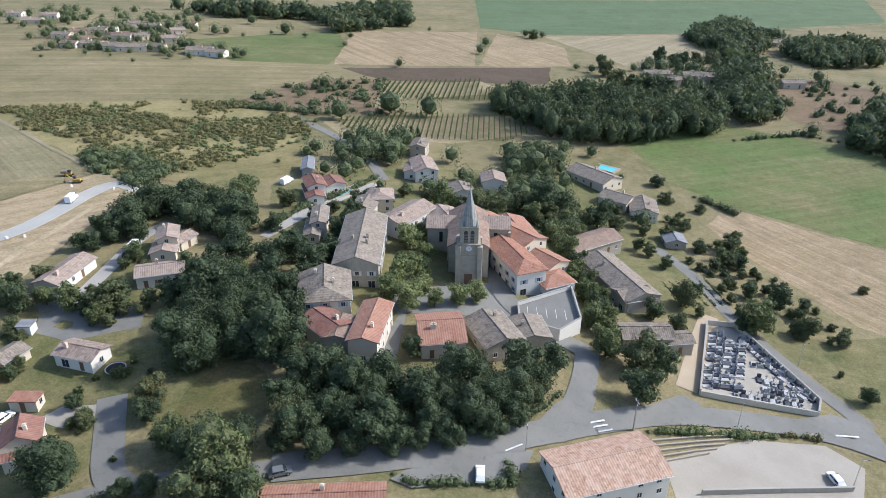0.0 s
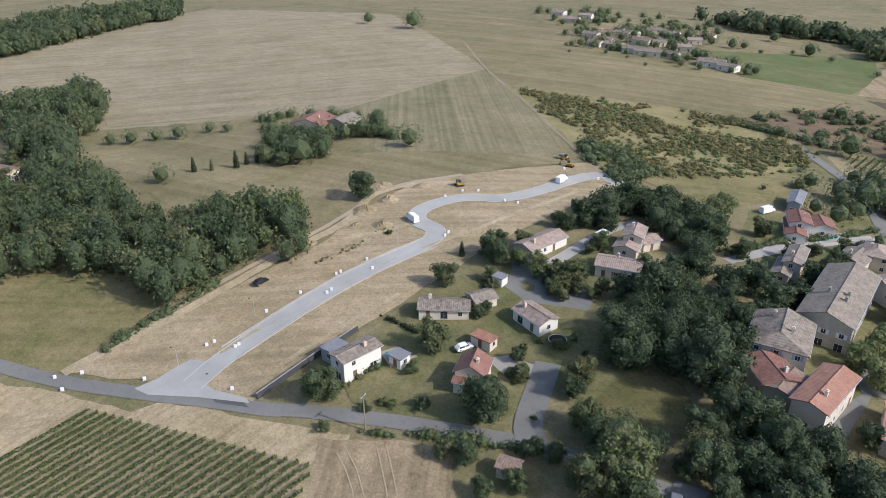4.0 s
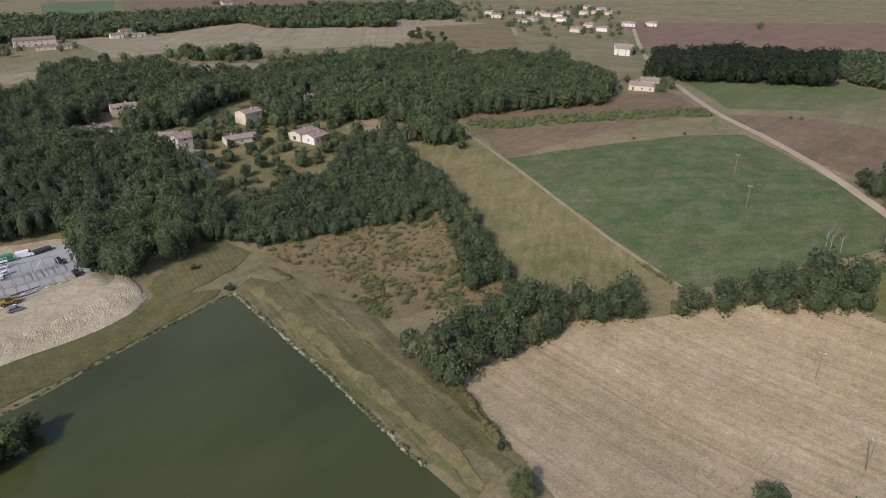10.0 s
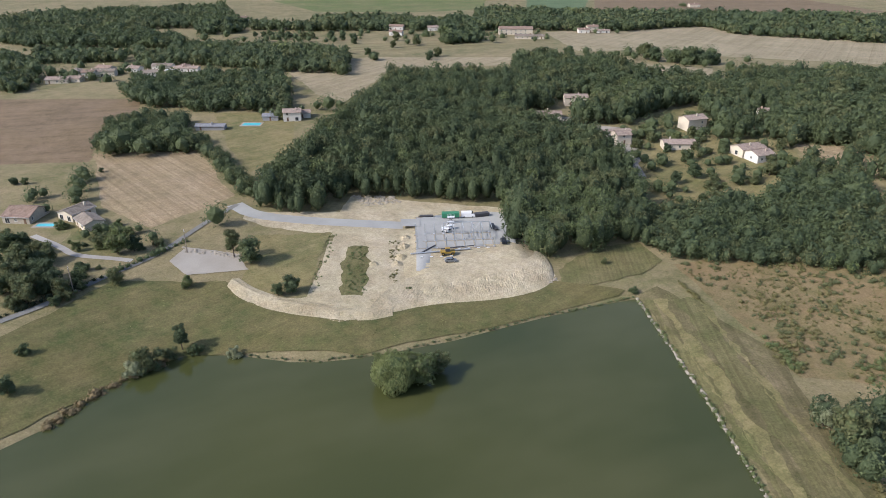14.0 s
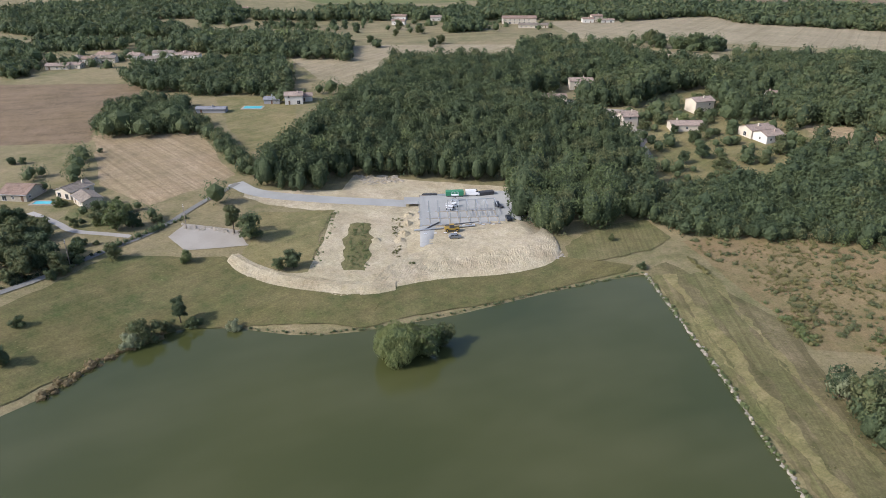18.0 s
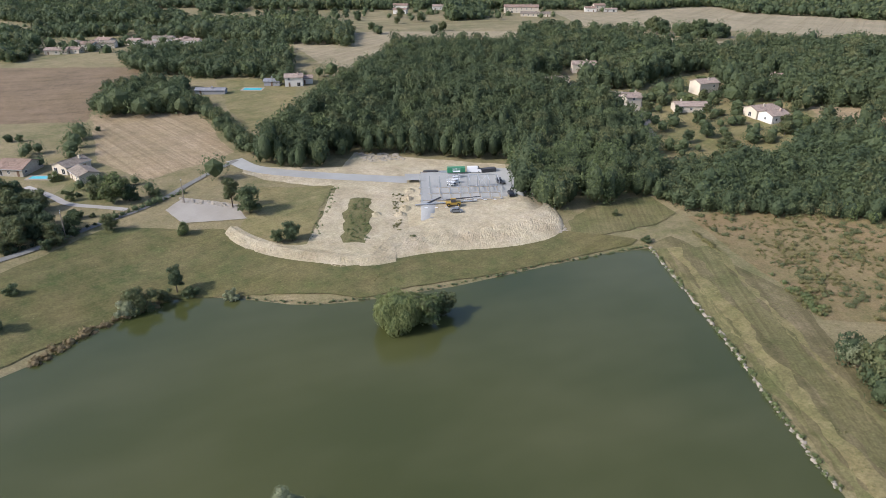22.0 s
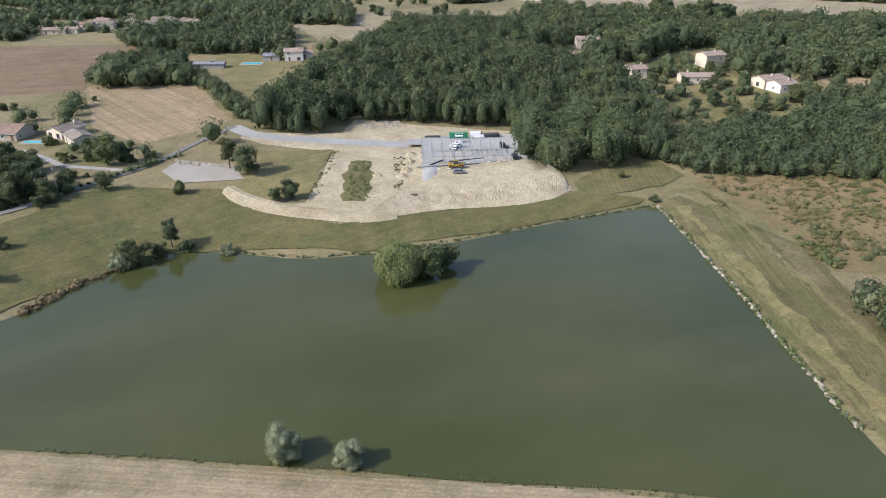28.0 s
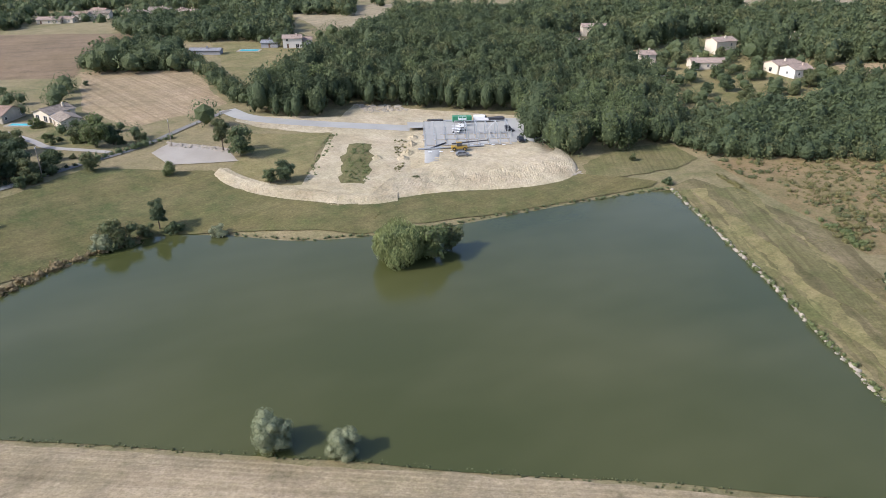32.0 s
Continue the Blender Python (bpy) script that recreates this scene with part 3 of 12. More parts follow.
drape("lawn", [(109.8, -105.2), (94.1, -116.6), (67, -114.3), (52.3, -103.7), (57.9, -94.8), (78.7, -91.7), (83.6, -79.7), (93.7, -75.1), (109.5, -94.6)], MAT["lawn"], 0.15, "patchy lawns round the houses", "lawn", 1.2)
drape("lawn", [(122.3, -64.2), (126, -81.4), (128.7, -104), (116.4, -125.9), (115.5, -159.6), (94.6, -151.8), (79, -92.7), (78.8, -85.7), (85.7, -71.7), (107.1, -60.2)], MAT["lawn"], 0.24, "patchy lawns between garden hedges", "lawn", 1.2)
drape("lawn", [(102.3, -215), (83, -245.9), (0.5, -288.1), (-41.3, -235.3), (-44.5, -179.9), (-3.1, -158.5), (11.7, -156.7), (57.7, -138.8), (84.1, -172.9)], MAT["lawn"], 0.15, "village gardens with patchy grass", "lawn", 1.2)
drape("earth", [(166.8, -17.5), (149, -30.3), (141.1, -36.6), (124.1, -45), (126.6, -59.8), (128.5, -82.4), (130.6, -98.8), (135.5, -134.3), (138.8, -167.3), (136.3, -192.7), (161.8, -208.4), (189, -141.5), (180.8, -111.6), (172.4, -94.5), (168.5, -63.1), (170.2, -44.9)], MAT["earth"], 0.42, "bare graded earth of a new housing plot", "earth", 1.2)
drape("field", [(214.1, 0.7), (222.7, -18.9), (218.5, -37), (178.7, -47.7), (168.6, -28.1), (169.1, -14.9), (186.6, -4.6)], MAT["meadow_tan"], 0.15, "olive mown meadow at the wood's edge", "field", 1.2)
drape("field", [(92, 93.7), (95.4, 114.2), (101.9, 141.5), (120.8, 149.1), (147.5, 147.1), (167.9, 133.5), (190.4, 121.6), (214.8, 101.2), (214.1, 79.5), (209.9, 64.9), (210.5, 61.3), (215.1, 10), (198.2, 7.9), (183.8, 0.4), (160.5, -14.8), (141.6, -24.3), (140, -30), (100, -55), (85, -35), (84, 40), (84, 75)], MAT["stubble"], 0.15, "large harvested grain field with tractor tracks", "field", 1.2)
drape("field", [(104.5, -49.4), (93.9, -59.4), (83.4, -66.7), (71.7, -59.2), (88.7, -38)], MAT["stubble_b"], 0.24, "mown tan strip beside the vineyard", "field", 1.2)
drape("vineyard", [(147, 60), (149.5, -18), (98, -45.7), (84, -28), (84, 54)], MAT["vine_soil"], 0.33, "bare soil between vine rows", "vineyard", 0.3)
drape("field", [(214.1, 258.5), (291, 217.5), (311.6, 200.1), (288.6, 143.7), (271.4, 110.9), (252.2, 106.2), (221.7, 119.2), (188.4, 134.1), (193.4, 182.1)], MAT["sprout"], 0.15, "sprouting crop field with pale patches", "field", 1.2)
drape("field", [(209.3, 324.1), (220.3, 302.5), (211.9, 256), (193.4, 182.1), (187.3, 135.8), (171.5, 148.1), (149.7, 174.2), (169.5, 232.5), (187.7, 290)], MAT["meadow_tan"], 0.24, "olive strip field", "field", 1.2)
drape("field", [(245.2, 343.3), (366.5, 285.2), (332.8, 235.8), (214.1, 258.5), (228.5, 303.8)], MAT["brown"], 0.15, "tan strip field", "field", 1.2)
drape("field", [(236.1, 317.6), (337.3, 242.9), (328.1, 230.3), (227.4, 302.4)], MAT["green"], 0.24, "weedy green strip", "field", 1.2)
drape("field", [(336, 230.3), (378.1, 187.8), (381.2, 119.8), (341.6, 107.2), (293.9, 129.7), (302.7, 162.7)], MAT["brown"], 0.15, "brown fallow field", "field", 1.2)
drape("field", [(425.5, 327.1), (532.2, 272.5), (505, 217.2), (388.4, 207.8), (350.6, 236)], MAT["green"], 0.15, "green vine plot", "field", 1.2)
drape("field", [(457.6, 201.2), (548.8, 207.6), (538.2, 136.5), (429.7, 135.1)], MAT["crop_dark"], 0.15, "green vine plot", "field", 1.2)
drape("field", [(382.5, 208.5), (452.3, 198.9), (420.9, 135.6), (382.8, 126.5), (375.1, 186.3)], MAT["pasture"], 0.24, "pale pasture", "field", 1.2)
drape("field", [(390.9, 119.8), (525.1, 133.1), (541.2, 103), (421.9, 79.6)], MAT["stubble"], 0.15, "pale harvested plot", "field", 1.2)
drape("field", [(548.5, 95.2), (563.6, 77.8), (450.4, 64.1), (419.8, 73.5)], MAT["meadow"], 0.15, "small meadow by the road", "field", 1.2)
drape("field", [(724.5, 647.4), (897.3, 527.5), (1158.2, 331.1), (1144.5, 186.4), (887.1, 220.4), (764.2, 307.9), (590.8, 426.4), (578.8, 481.5)], MAT["red_earth"], 0.15, "red-brown bare field", "field", 1.2)
drape("field", [(771.3, 297.8), (864.8, 252.5), (827.5, 199.5), (718.8, 231.3)], MAT["pasture"], 0.24, "pale plot", "field", 1.2)
drape("field", [(116.4, 822.5), (243.9, 910.6), (523.9, 843.4), (588.8, 696.3), (531.9, 619), (385.5, 635.9), (264.5, 683.3), (126.7, 671.4)], MAT["stubble_hill"], 0.15, "wide pale field", "field", 1.2)
drape("field", [(450.4, 745.5), (603.6, 722.8), (463.2, 538.1), (378, 586)], MAT["heath"], 0.24, "rough grass with low bushes", "field", 1.2)
drape("field", [(861.1, 257.9), (1062.8, 179.3), (1065.4, 120.4), (812.6, 115)], MAT["crop_dark"], 0.33, "dark green crop", "field", 1.2)
drape("field", [(291.5, 64), (308.2, 28.5), (333.2, 13.9), (310.9, 12.1), (277.3, 33.4), (270.1, 51)], MAT["meadow"], 0.15, "green meadow by the stream", "field", 1.2)
drape("field", [(235.8, 62.6), (257.3, 55.8), (254.3, 27), (240.9, 26), (234.8, 41.8)], MAT["meadow"], 0.15, "weedy basin behind the hedge", "field", 1.2)
drape("field", [(632.5, 62.6), (654.5, 38.9), (527, 43.1), (536.8, 56.5)], MAT["green"], 0.15, "small green clearing", "field", 1.2)
drape("field", [(409.9, 12.3), (426.8, -54.2), (371.7, -48.5), (354.4, 5.8)], MAT["pasture"], 0.24, "pale meadow at the wood", "field", 1.2)
drape("field", [(86.7, 247.2), (117.1, 253.9), (135.2, 241.6), (154.3, 233.3), (143.1, 193.5), (132.3, 176.7), (101.1, 178.2), (98, 199.7)], MAT["heath"], 0.15, "heath of dry grass and low bushes", "field", 1.2)
drape("field", [(236.9, 103.9), (259.7, 93.2), (253.5, 73.9), (236, 78), (216.5, 92.5)], MAT["green"], 0.15, "small green meadow", "field", 1.2)
drape("field", [(184.7, 369.9), (208.3, 360.1), (203.5, 326.3), (193.1, 299.6), (207.4, 325.2), (217.2, 356.1)], MAT["pasture"], 0.15, "pale path field at the wood", "field", 1.2)
drape("field", [(103.1, 344.4), (130.9, 382.8), (157.7, 374.7), (173.2, 349.9), (150.6, 303.5), (107.3, 303.6), (94.5, 310.8)], MAT["heath"], 0.15, "dry garden ground round the houses", "field", 1.2)
drape("field", [(-170.6, 360.4), (-122, 368.9), (-83.6, 302.1), (-105.8, 268), (-134, 287.7)], MAT["stubble_b"], 0.15, "bare tan field with drill lines", "field", 1.2)
drape("field", [(-290.7, 486.1), (-194.5, 482.6), (-182.5, 447.7), (-193, 427.8), (-165.7, 346.7), (-207.9, 343.5)], MAT["brown"], 0.15, "brown fallow field", "field", 1.2)
drape("field", [(-122.2, 585.3), (-59.8, 636.9), (71.1, 629), (58.1, 589.4), (-35.2, 563.8), (-56.7, 461.7), (-78.8, 486.7)], MAT["stubble_hill"], 0.15, "pale field behind the wood", "field", 1.2)
drape("field", [(-176.9, 786.6), (14.7, 751.3), (68.1, 705.1), (-36.3, 651.6), (-185.1, 683.9)], MAT["pasture"], 0.15, "pale pasture among trees", "field", 1.2)
drape("field", [(115.3, 818.5), (251, 881.6), (529.2, 877.5), (476.5, 718.5), (375.5, 613.7), (258.9, 640.4), (169.9, 679.8)], MAT["stubble_hill"], 0.33, "broad pale field", "field", 1.2)
drape("field", [(150.7, 598.5), (215.4, 573.6), (193.5, 523), (149.6, 557.2)], MAT["stubble_hill"], 0.15, "pale field behind the wood", "field", 1.2)
drape("field", [(-279, 1238.9), (79.6, 1295.6), (60.5, 1102.4), (-29.9, 1061.2), (-174.6, 1061.3)], MAT["green"], 0.15, "green field on the far slope", "field", 1.2)
drape("field", [(148.1, 1296.3), (255.8, 1297.4), (203.6, 1063.5), (125.5, 1086.5)], MAT["crop_dark"], 0.15, "dark green plot on the far slope", "field", 1.2)
drape("field", [(265.6, 1297.5), (609.7, 1301), (641, 1070.3), (487, 1031.2), (314, 1027.7), (219.8, 1063.8)], MAT["brown"], 0.15, "brown plot on the far slope", "field", 1.2)
drape("lawn", [(-132.1, 249.3), (-134.4, 264.6), (-121.9, 270.3), (-107, 249.9), (-114.9, 240.3)], MAT["lawn"], 0.15, "garden lawn inside a drive", "lawn", 1.2)
drape("field", [(-132.2, 437.5), (-85.2, 441.8), (-70.3, 364.6), (-84.7, 330.7), (-107.3, 373.6)], MAT["meadow_tan"], 0.15, "mown meadow between hedges", "field", 1.2)
drape("bank", [(-119.9, 190.7), (-102.3, 224.4), (-66.4, 227.7), (-51.8, 213.2), (-25.8, 205), (-5.6, 212.9), (43.6, 233.3), (65.5, 227.8), (62.9, 224.3), (25.9, 206.6), (-17.5, 190.4), (-51.4, 190.5), (-71.4, 187.7), (-98.8, 152.5)], MAT["meadow"], 0.55, "olive grass bank above the pond", "bank", 1.2)
drape("bank", [(69.9, 223.9), (76.8, 229.6), (100.2, 191.9), (98.7, 166.6), (100.7, 140.9), (96.3, 115.9), (76.5, 119.1)], MAT["dam_grass"], 0.45, "dry mown grass on the pond's dam", "bank", 1.2)
drape("field", [(88.2, 246.8), (111.9, 250.8), (156.9, 234.9), (169.3, 216), (136.9, 165.6), (122.5, 173.2), (107, 180.8), (106.8, 197.7), (97.7, 217.9)], MAT["heath"], 0.33, "brown heath with low bushes", "field", 1.2)
drape("yard", [(92.8, 402.8), (108, 398), (101.8, 344.5), (97.9, 343.3), (98, 369.9), (91.3, 385.8)], MAT["gravel"], 0.15, "pale concrete yard of a villa", "yard", 0.4)
drape("yard", [(63.4, 432.8), (80.5, 424.3), (78.8, 413.6), (59.4, 414)], MAT["gravel"], 0.15, "pale yard in the wood", "yard", 0.4)
drape("clearing", [(71.9, -94.3), (73.2, -103.9), (70.1, -114), (62.9, -114.6), (56.1, -109.5), (53.8, -102.1), (58.8, -95.3), (67.4, -92.6)], MAT["meadow"], 0.24, "grass clearing inside the wood", "clearing", 1.2)
drape("field", [(-130, 113), (-63, 112), (5, 106), (50, 102), (90, 98), (95, 60), (-130, 70)], MAT["straw_bank"], 0.24, "pale stubble bank along the pond", "field", 1.2)
drape("earth", [(-65, 226), (-62.7, 227.8), (-51.1, 218), (-38.6, 218.7), (-36.5, 240.4), (-36, 264.5), (-63, 270.4), (-73.7, 278), (-75.5, 285), (-37, 287.8), (-34.4, 305.5), (34.7, 297.1), (37.9, 260.5), (44.2, 237.6), (39.2, 229.1), (18, 222.8), (-5.7, 214.6), (-15.7, 206.6), (-26, 206.2), (-52.2, 214.7)], MAT["fill"], 0.24, "pale excavated earth of a building site", "earth", 0.8)
drape("field", [(-65.4, 262.2), (-37.4, 267), (-38.1, 221.5), (-51.5, 219.6), (-60.8, 227.9)], MAT["meadow_tan"], 0.33, "dry grass left inside the earthworks", "field", 1.8)
drape("field", [(-29.4, 254.9), (-23.2, 255.4), (-19.7, 229.8), (-20.6, 220.6), (-26.9, 220.2), (-29.1, 236.8)], MAT["dam_green"], 0.33, "weeds on a strip of earth", "field", 2.6)
drape("earth", [(-11.2, 264.1), (-5.5, 284.7), (21.3, 291.6), (34.6, 295.9), (37.9, 260.5), (43.8, 237.6), (18.2, 226.6), (-5.4, 217)], MAT["fill"], 0.33, "raised pad of excavated earth", "earth", 0.6, level=3.78)
drape("pad", [(-5.2, 275.2), (-3.8, 236.3), (0.5, 236.7), (1.6, 253.3), (18.5, 255.3), (33, 260.2), (32.5, 290), (24.1, 290.6), (21, 285.8), (-5.5, 282.5)], MAT["fresh_road"], 1.22, "pale blue-grey gravel pad of the building site", "pad", 0.2, level=3.92, slope=0.01)
drape("yard", [(-89, 239.2), (-87, 250.8), (-67.5, 246.3), (-60.7, 235.2), (-80.3, 230.3)], MAT["gravel"], 0.42, "pale gravel yard", "yard", 0.4)
drape("car_park", [(-25.2, -107.8), (-24, -112.7), (-44.4, -126), (-60.7, -129.6), (-67.2, -124.5), (-63, -112.2), (-26.1, -101)], MAT["gravel"], 0.15, "pale gravel car park", "car park", 0.3)
drape("street", [(116.6, -114), (119.8, -120.1), (114.5, -127.4), (97.1, -128.6), (94, -121), (107.1, -112.8)], MAT["asphalt"], 0.33, "grey turning circle", "street", 0.3)
drape("driveway", [(129.5, -130.7), (122.7, -132.2), (113.7, -126.3), (120.6, -121.1)], MAT["asphalt"], 0.42, "grey paved driveway", "driveway", 0.2)
drape("island", [(113.6, -116.8), (113.4, -119.6), (110.6, -119.7), (109.4, -117.7), (111, -116.3)], MAT["lawn"], 0.42, "small grass island", "island", 0.2)
drape("cemetery_ground", [(-42, -174), (-50, -175.9), (-64.1, -145.8), (-62.2, -140.3), (-35.1, -138.3)], MAT["gravel"], 0.15, "pale gravel floor of a cemetery", "cemetery ground", 0.1)
drape("square", [(43.1, -148.9), (16.1, -168.1), (11.6, -163.3), (8.1, -141.7), (-3.5, -144.8), (9.2, -132), (19.3, -147), (35.5, -141.8), (33.6, -123), (40.8, -120.9), (37.1, -139.9)], MAT["asphalt"], 0.24, "grey village square", "square", 0.2)
drape("driveway", [(98.1, -89.9), (95.2, -94.3), (88, -96.7), (83.5, -93.6), (91.4, -89)], MAT["gravel"], 0.33, "pale gravel drive", "driveway", 0.3)
ribbon("road", [(395.2, 10.5), (346.2, 1.6), (292.3, 9.3), (252, 8.8), (218.3, 5.5), (194.2, 0.3), (166.9, -14), (146.4, -27.6), (130.6, -38.7), (117.8, -46.8), (115.4, -49.8), (98, -62.4), (83.2, -72.5), (68.7, -81.2), (48.5, -88.7), (27, -96.6), (6.6, -107.8), (-10.3, -118.6), (-26.6, -128.3), (-48.4, -133.5), (-64.6, -134.6), (-80.9, -128.4)], 3.8, MAT["asphalt"], 0.38, "worn grey country road with patches", "road", 0.0)
ribbon("road", [(138.6, -35.5), (139, -37.1), (143.1, -48.6), (148.1, -80.7), (148.9, -98.1), (148.3, -115.2), (152.8, -122.3), (163.1, -120.5), (169.2, -127.7), (167.5, -144.7), (153.3, -154.7), (154.4, -200.7), (140.6, -195.9)], 5.8, MAT["estate_road"], 0.56, "pale new estate road without a surface", "road", 0.0)
ribbon("road", [(86.9, -98.8), (81.8, -89.7), (76.8, -81.1), (72.6, -79.1)], 5.8, MAT["asphalt"], 0.52, "grey side street in tree shade", "road", 0.0)
ribbon("road", [(115.6, -124.6), (116.5, -139.4), (119.7, -162.7), (117.3, -174)], 4, MAT["concrete"], 0.47, "pale concrete lane", "road", 0.0)
ribbon("road", [(86.1, -172.4), (80, -201.2), (69.5, -234.4)], 3.5, MAT["concrete"], 0.29, "pale lane between hedges", "road", 0.0)
ribbon("road", [(-9, -145), (-8.4, -131.1), (-5.5, -118.5), (-2.2, -112.2)], 5.8, MAT["asphalt"], 0.52, "grey street climbing to the village", "road", 0.0)
ribbon("road", [(-9, -143.8), (-2, -146.6), (6.9, -151.7), (14.6, -161.7), (17.4, -179.6)], 6, MAT["asphalt"], 0.66, "grey village street", "road", 0.0)
ribbon("road", [(-32.3, -222), (-43.2, -205), (-49.6, -182.1), (-60.9, -158.9), (-73.3, -139.3)], 4.5, MAT["asphalt"], 0.29, "grey lane past the cemetery", "road", 0.0)
ribbon("road", [(-43.6, -179.5), (-39.2, -165.1), (-32.2, -139.3)], 5, MAT["track"], 0.29, "dusty lane beside the cemetery", "road", 0.0)
ribbon("road", [(130.3, -307.1), (110.6, -291.2), (86.3, -272.2), (67.6, -239.6)], 4.5, MAT["asphalt"], 0.47, "grey lane into the village", "road", 0.0)
ribbon("road", [(84.9, -174.9), (82, -205.3), (74.3, -232.3)], 3, MAT["concrete"], 0.43, "pale lane between hedges", "road", 0.0)
ribbon("road", [(-81, 292.6), (-70, 281.2), (-44.5, 277.3), (-15.3, 276.5), (-10.4, 276.4)], 7, MAT["fresh_road"], 0.38, "pale gravel access road to the building site", "road", 0.0)
ribbon("road", [(-11.3, 276.3), (-3.7, 277)], 7, MAT["fresh_road"], 1.36, "pale gravel ramp up to the building site", "road", 0.0)
ribbon("road", [(-124, 198.2), (-113.9, 211), (-106.5, 225.9), (-94.4, 243.3), (-88.7, 268.8), (-79.9, 292.7)], 2.4, MAT["asphalt"], 0.52, "narrow grey lane beside the pond meadow", "road", 0.0)
ribbon("road", [(-146.5, 259.1), (-131.1, 249.3), (-123.7, 242.4), (-109.1, 240.5), (-101.6, 238.9)], 2.6, MAT["concrete"], 0.29, "curved pale garden drive", "road", 0.0)
ribbon("track", [(409.5, 320.2), (338.9, 240), (313.3, 187.6), (291.7, 145.3), (271.8, 112.3)], 4, MAT["track"], 0.29, "straight pale farm track", "track", 0.4)
ribbon("track", [(225.9, 309.4), (211.9, 256), (193.4, 182.1), (187.3, 135.8)], 1.6, MAT["grass_track"], 0.29, "grassy track between fields", "track", 0.4)
ribbon("road", [(1381.7, 150.9), (789.6, 111.5), (601.3, 102.8), (498.9, 91.3), (410.8, 73.3)], 5, MAT["asphalt"], 0.47, "grey road into a hamlet", "road", 0.0)
ribbon("track", [(688.4, 593), (509, 424.7), (409.5, 320.2)], 4, MAT["track"], 0.43, "pale lane out of a hamlet", "track", 0.4)
ribbon("track", [(62.1, 435.9), (93.6, 390.3), (99, 361), (98.6, 332.5)], 3.5, MAT["gravel"], 0.29, "pale drive in the wood", "track", 0.4)
ribbon("track", [(387.3, -341.3), (311.9, -292.2), (245.3, -256.7), (194.4, -224.2), (161.8, -206.5)], 1.8, MAT["grass_track"], 0.56, "pale track along the scrub", "track", 0.4)
ribbon("track", [(-35.2, 259.4), (-34.9, 236.4), (-34.8, 218.1), (-23.2, 212), (-11, 214.3), (-16.9, 242.1), (-21.9, 263.1)], 3.5, MAT["fill"], 0.38, "tracked earth path", "track", 0.5)
ribbon("track", [(168, -27), (174.2, -60.1), (177.6, -91.3), (184.4, -112.4), (192.2, -132), (182.8, -158.4)], 1.8, MAT["track"], 0.47, "earth haul track along the wood", "track", 0.5)
ribbon("wheel_rut", [(157.5, 118.8), (160.6, 101.7), (162.6, 85.1)], 0.3, MAT["wheel_track"], 0.29, "tractor wheel rut pressed into stubble", "wheel rut", 0.15)
ribbon("wheel_rut", [(159.3, 119.2), (162.4, 101.9), (164.4, 85.3)], 0.3, MAT["wheel_track"], 0.29, "tractor wheel rut pressed into stubble", "wheel rut", 0.15)
ribbon("wheel_rut", [(171.3, 114.5), (174, 93.9)], 0.3, MAT["wheel_track"], 0.29, "tractor wheel rut pressed into stubble", "wheel rut", 0.15)
ribbon("wheel_rut", [(173.1, 114.7), (175.8, 94.1)], 0.3, MAT["wheel_track"], 0.29, "tractor wheel rut pressed into stubble", "wheel rut", 0.15)
ribbon("wheel_rut", [(141.7, 127), (145.6, 105.6), (148.2, 84.4)], 0.3, MAT["wheel_track"], 0.29, "tractor wheel rut pressed into stubble", "wheel rut", 0.15)
ribbon("wheel_rut", [(143.5, 127.4), (147.4, 105.8), (150, 84.6)], 0.3, MAT["wheel_track"], 0.29, "tractor wheel rut pressed into stubble", "wheel rut", 0.15)
ribbon("wheel_rut", [(127.3, 126.1), (127.2, 119.9)], 0.3, MAT["wheel_track"], 0.29, "tractor wheel rut pressed into stubble", "wheel rut", 0.15)
ribbon("wheel_rut", [(129.1, 126.1), (129, 119.9)], 0.3, MAT["wheel_track"], 0.29, "tractor wheel rut pressed into stubble", "wheel rut", 0.15)
ribbon("wheel_rut", [(106, 125.1), (102.6, 107.7), (97.1, 83.3)], 0.3, MAT["wheel_track"], 0.29, "tractor wheel rut pressed into stubble", "wheel rut", 0.15)
ribbon("wheel_rut", [(107.8, 124.7), (104.4, 107.3), (98.9, 82.9)], 0.3, MAT["wheel_track"], 0.29, "tractor wheel rut pressed into stubble", "wheel rut", 0.15)
ribbon("wheel_rut", [(114.6, 71), (131.6, 74.7), (146.3, 76.1)], 0.3, MAT["wheel_track"], 0.29, "tractor wheel rut pressed into stubble", "wheel rut", 0.15)
ribbon("wheel_rut", [(114.2, 72.8), (131.4, 76.5), (146.1, 77.9)], 0.3, MAT["wheel_track"], 0.29, "tractor wheel rut pressed into stubble", "wheel rut", 0.15)
ribbon("wheel_rut", [(142.2, 142), (163.3, 129.8), (180, 114.9), (200.1, 99), (208.9, 77.4)], 0.3, MAT["wheel_track"], 0.29, "tractor wheel rut pressed into stubble", "wheel rut", 0.15)
ribbon("wheel_rut", [(143.2, 143.6), (164.3, 131.2), (181.2, 116.3), (201.5, 100), (210.5, 78)], 0.3, MAT["wheel_track"], 0.29, "tractor wheel rut pressed into stubble", "wheel rut", 0.15)
ribbon("wheel_rut", [(174.5, 81), (179.4, 54.5), (183.8, 26.8)], 0.3, MAT["wheel_track"], 0.29, "tractor wheel rut pressed into stubble", "wheel rut", 0.15)
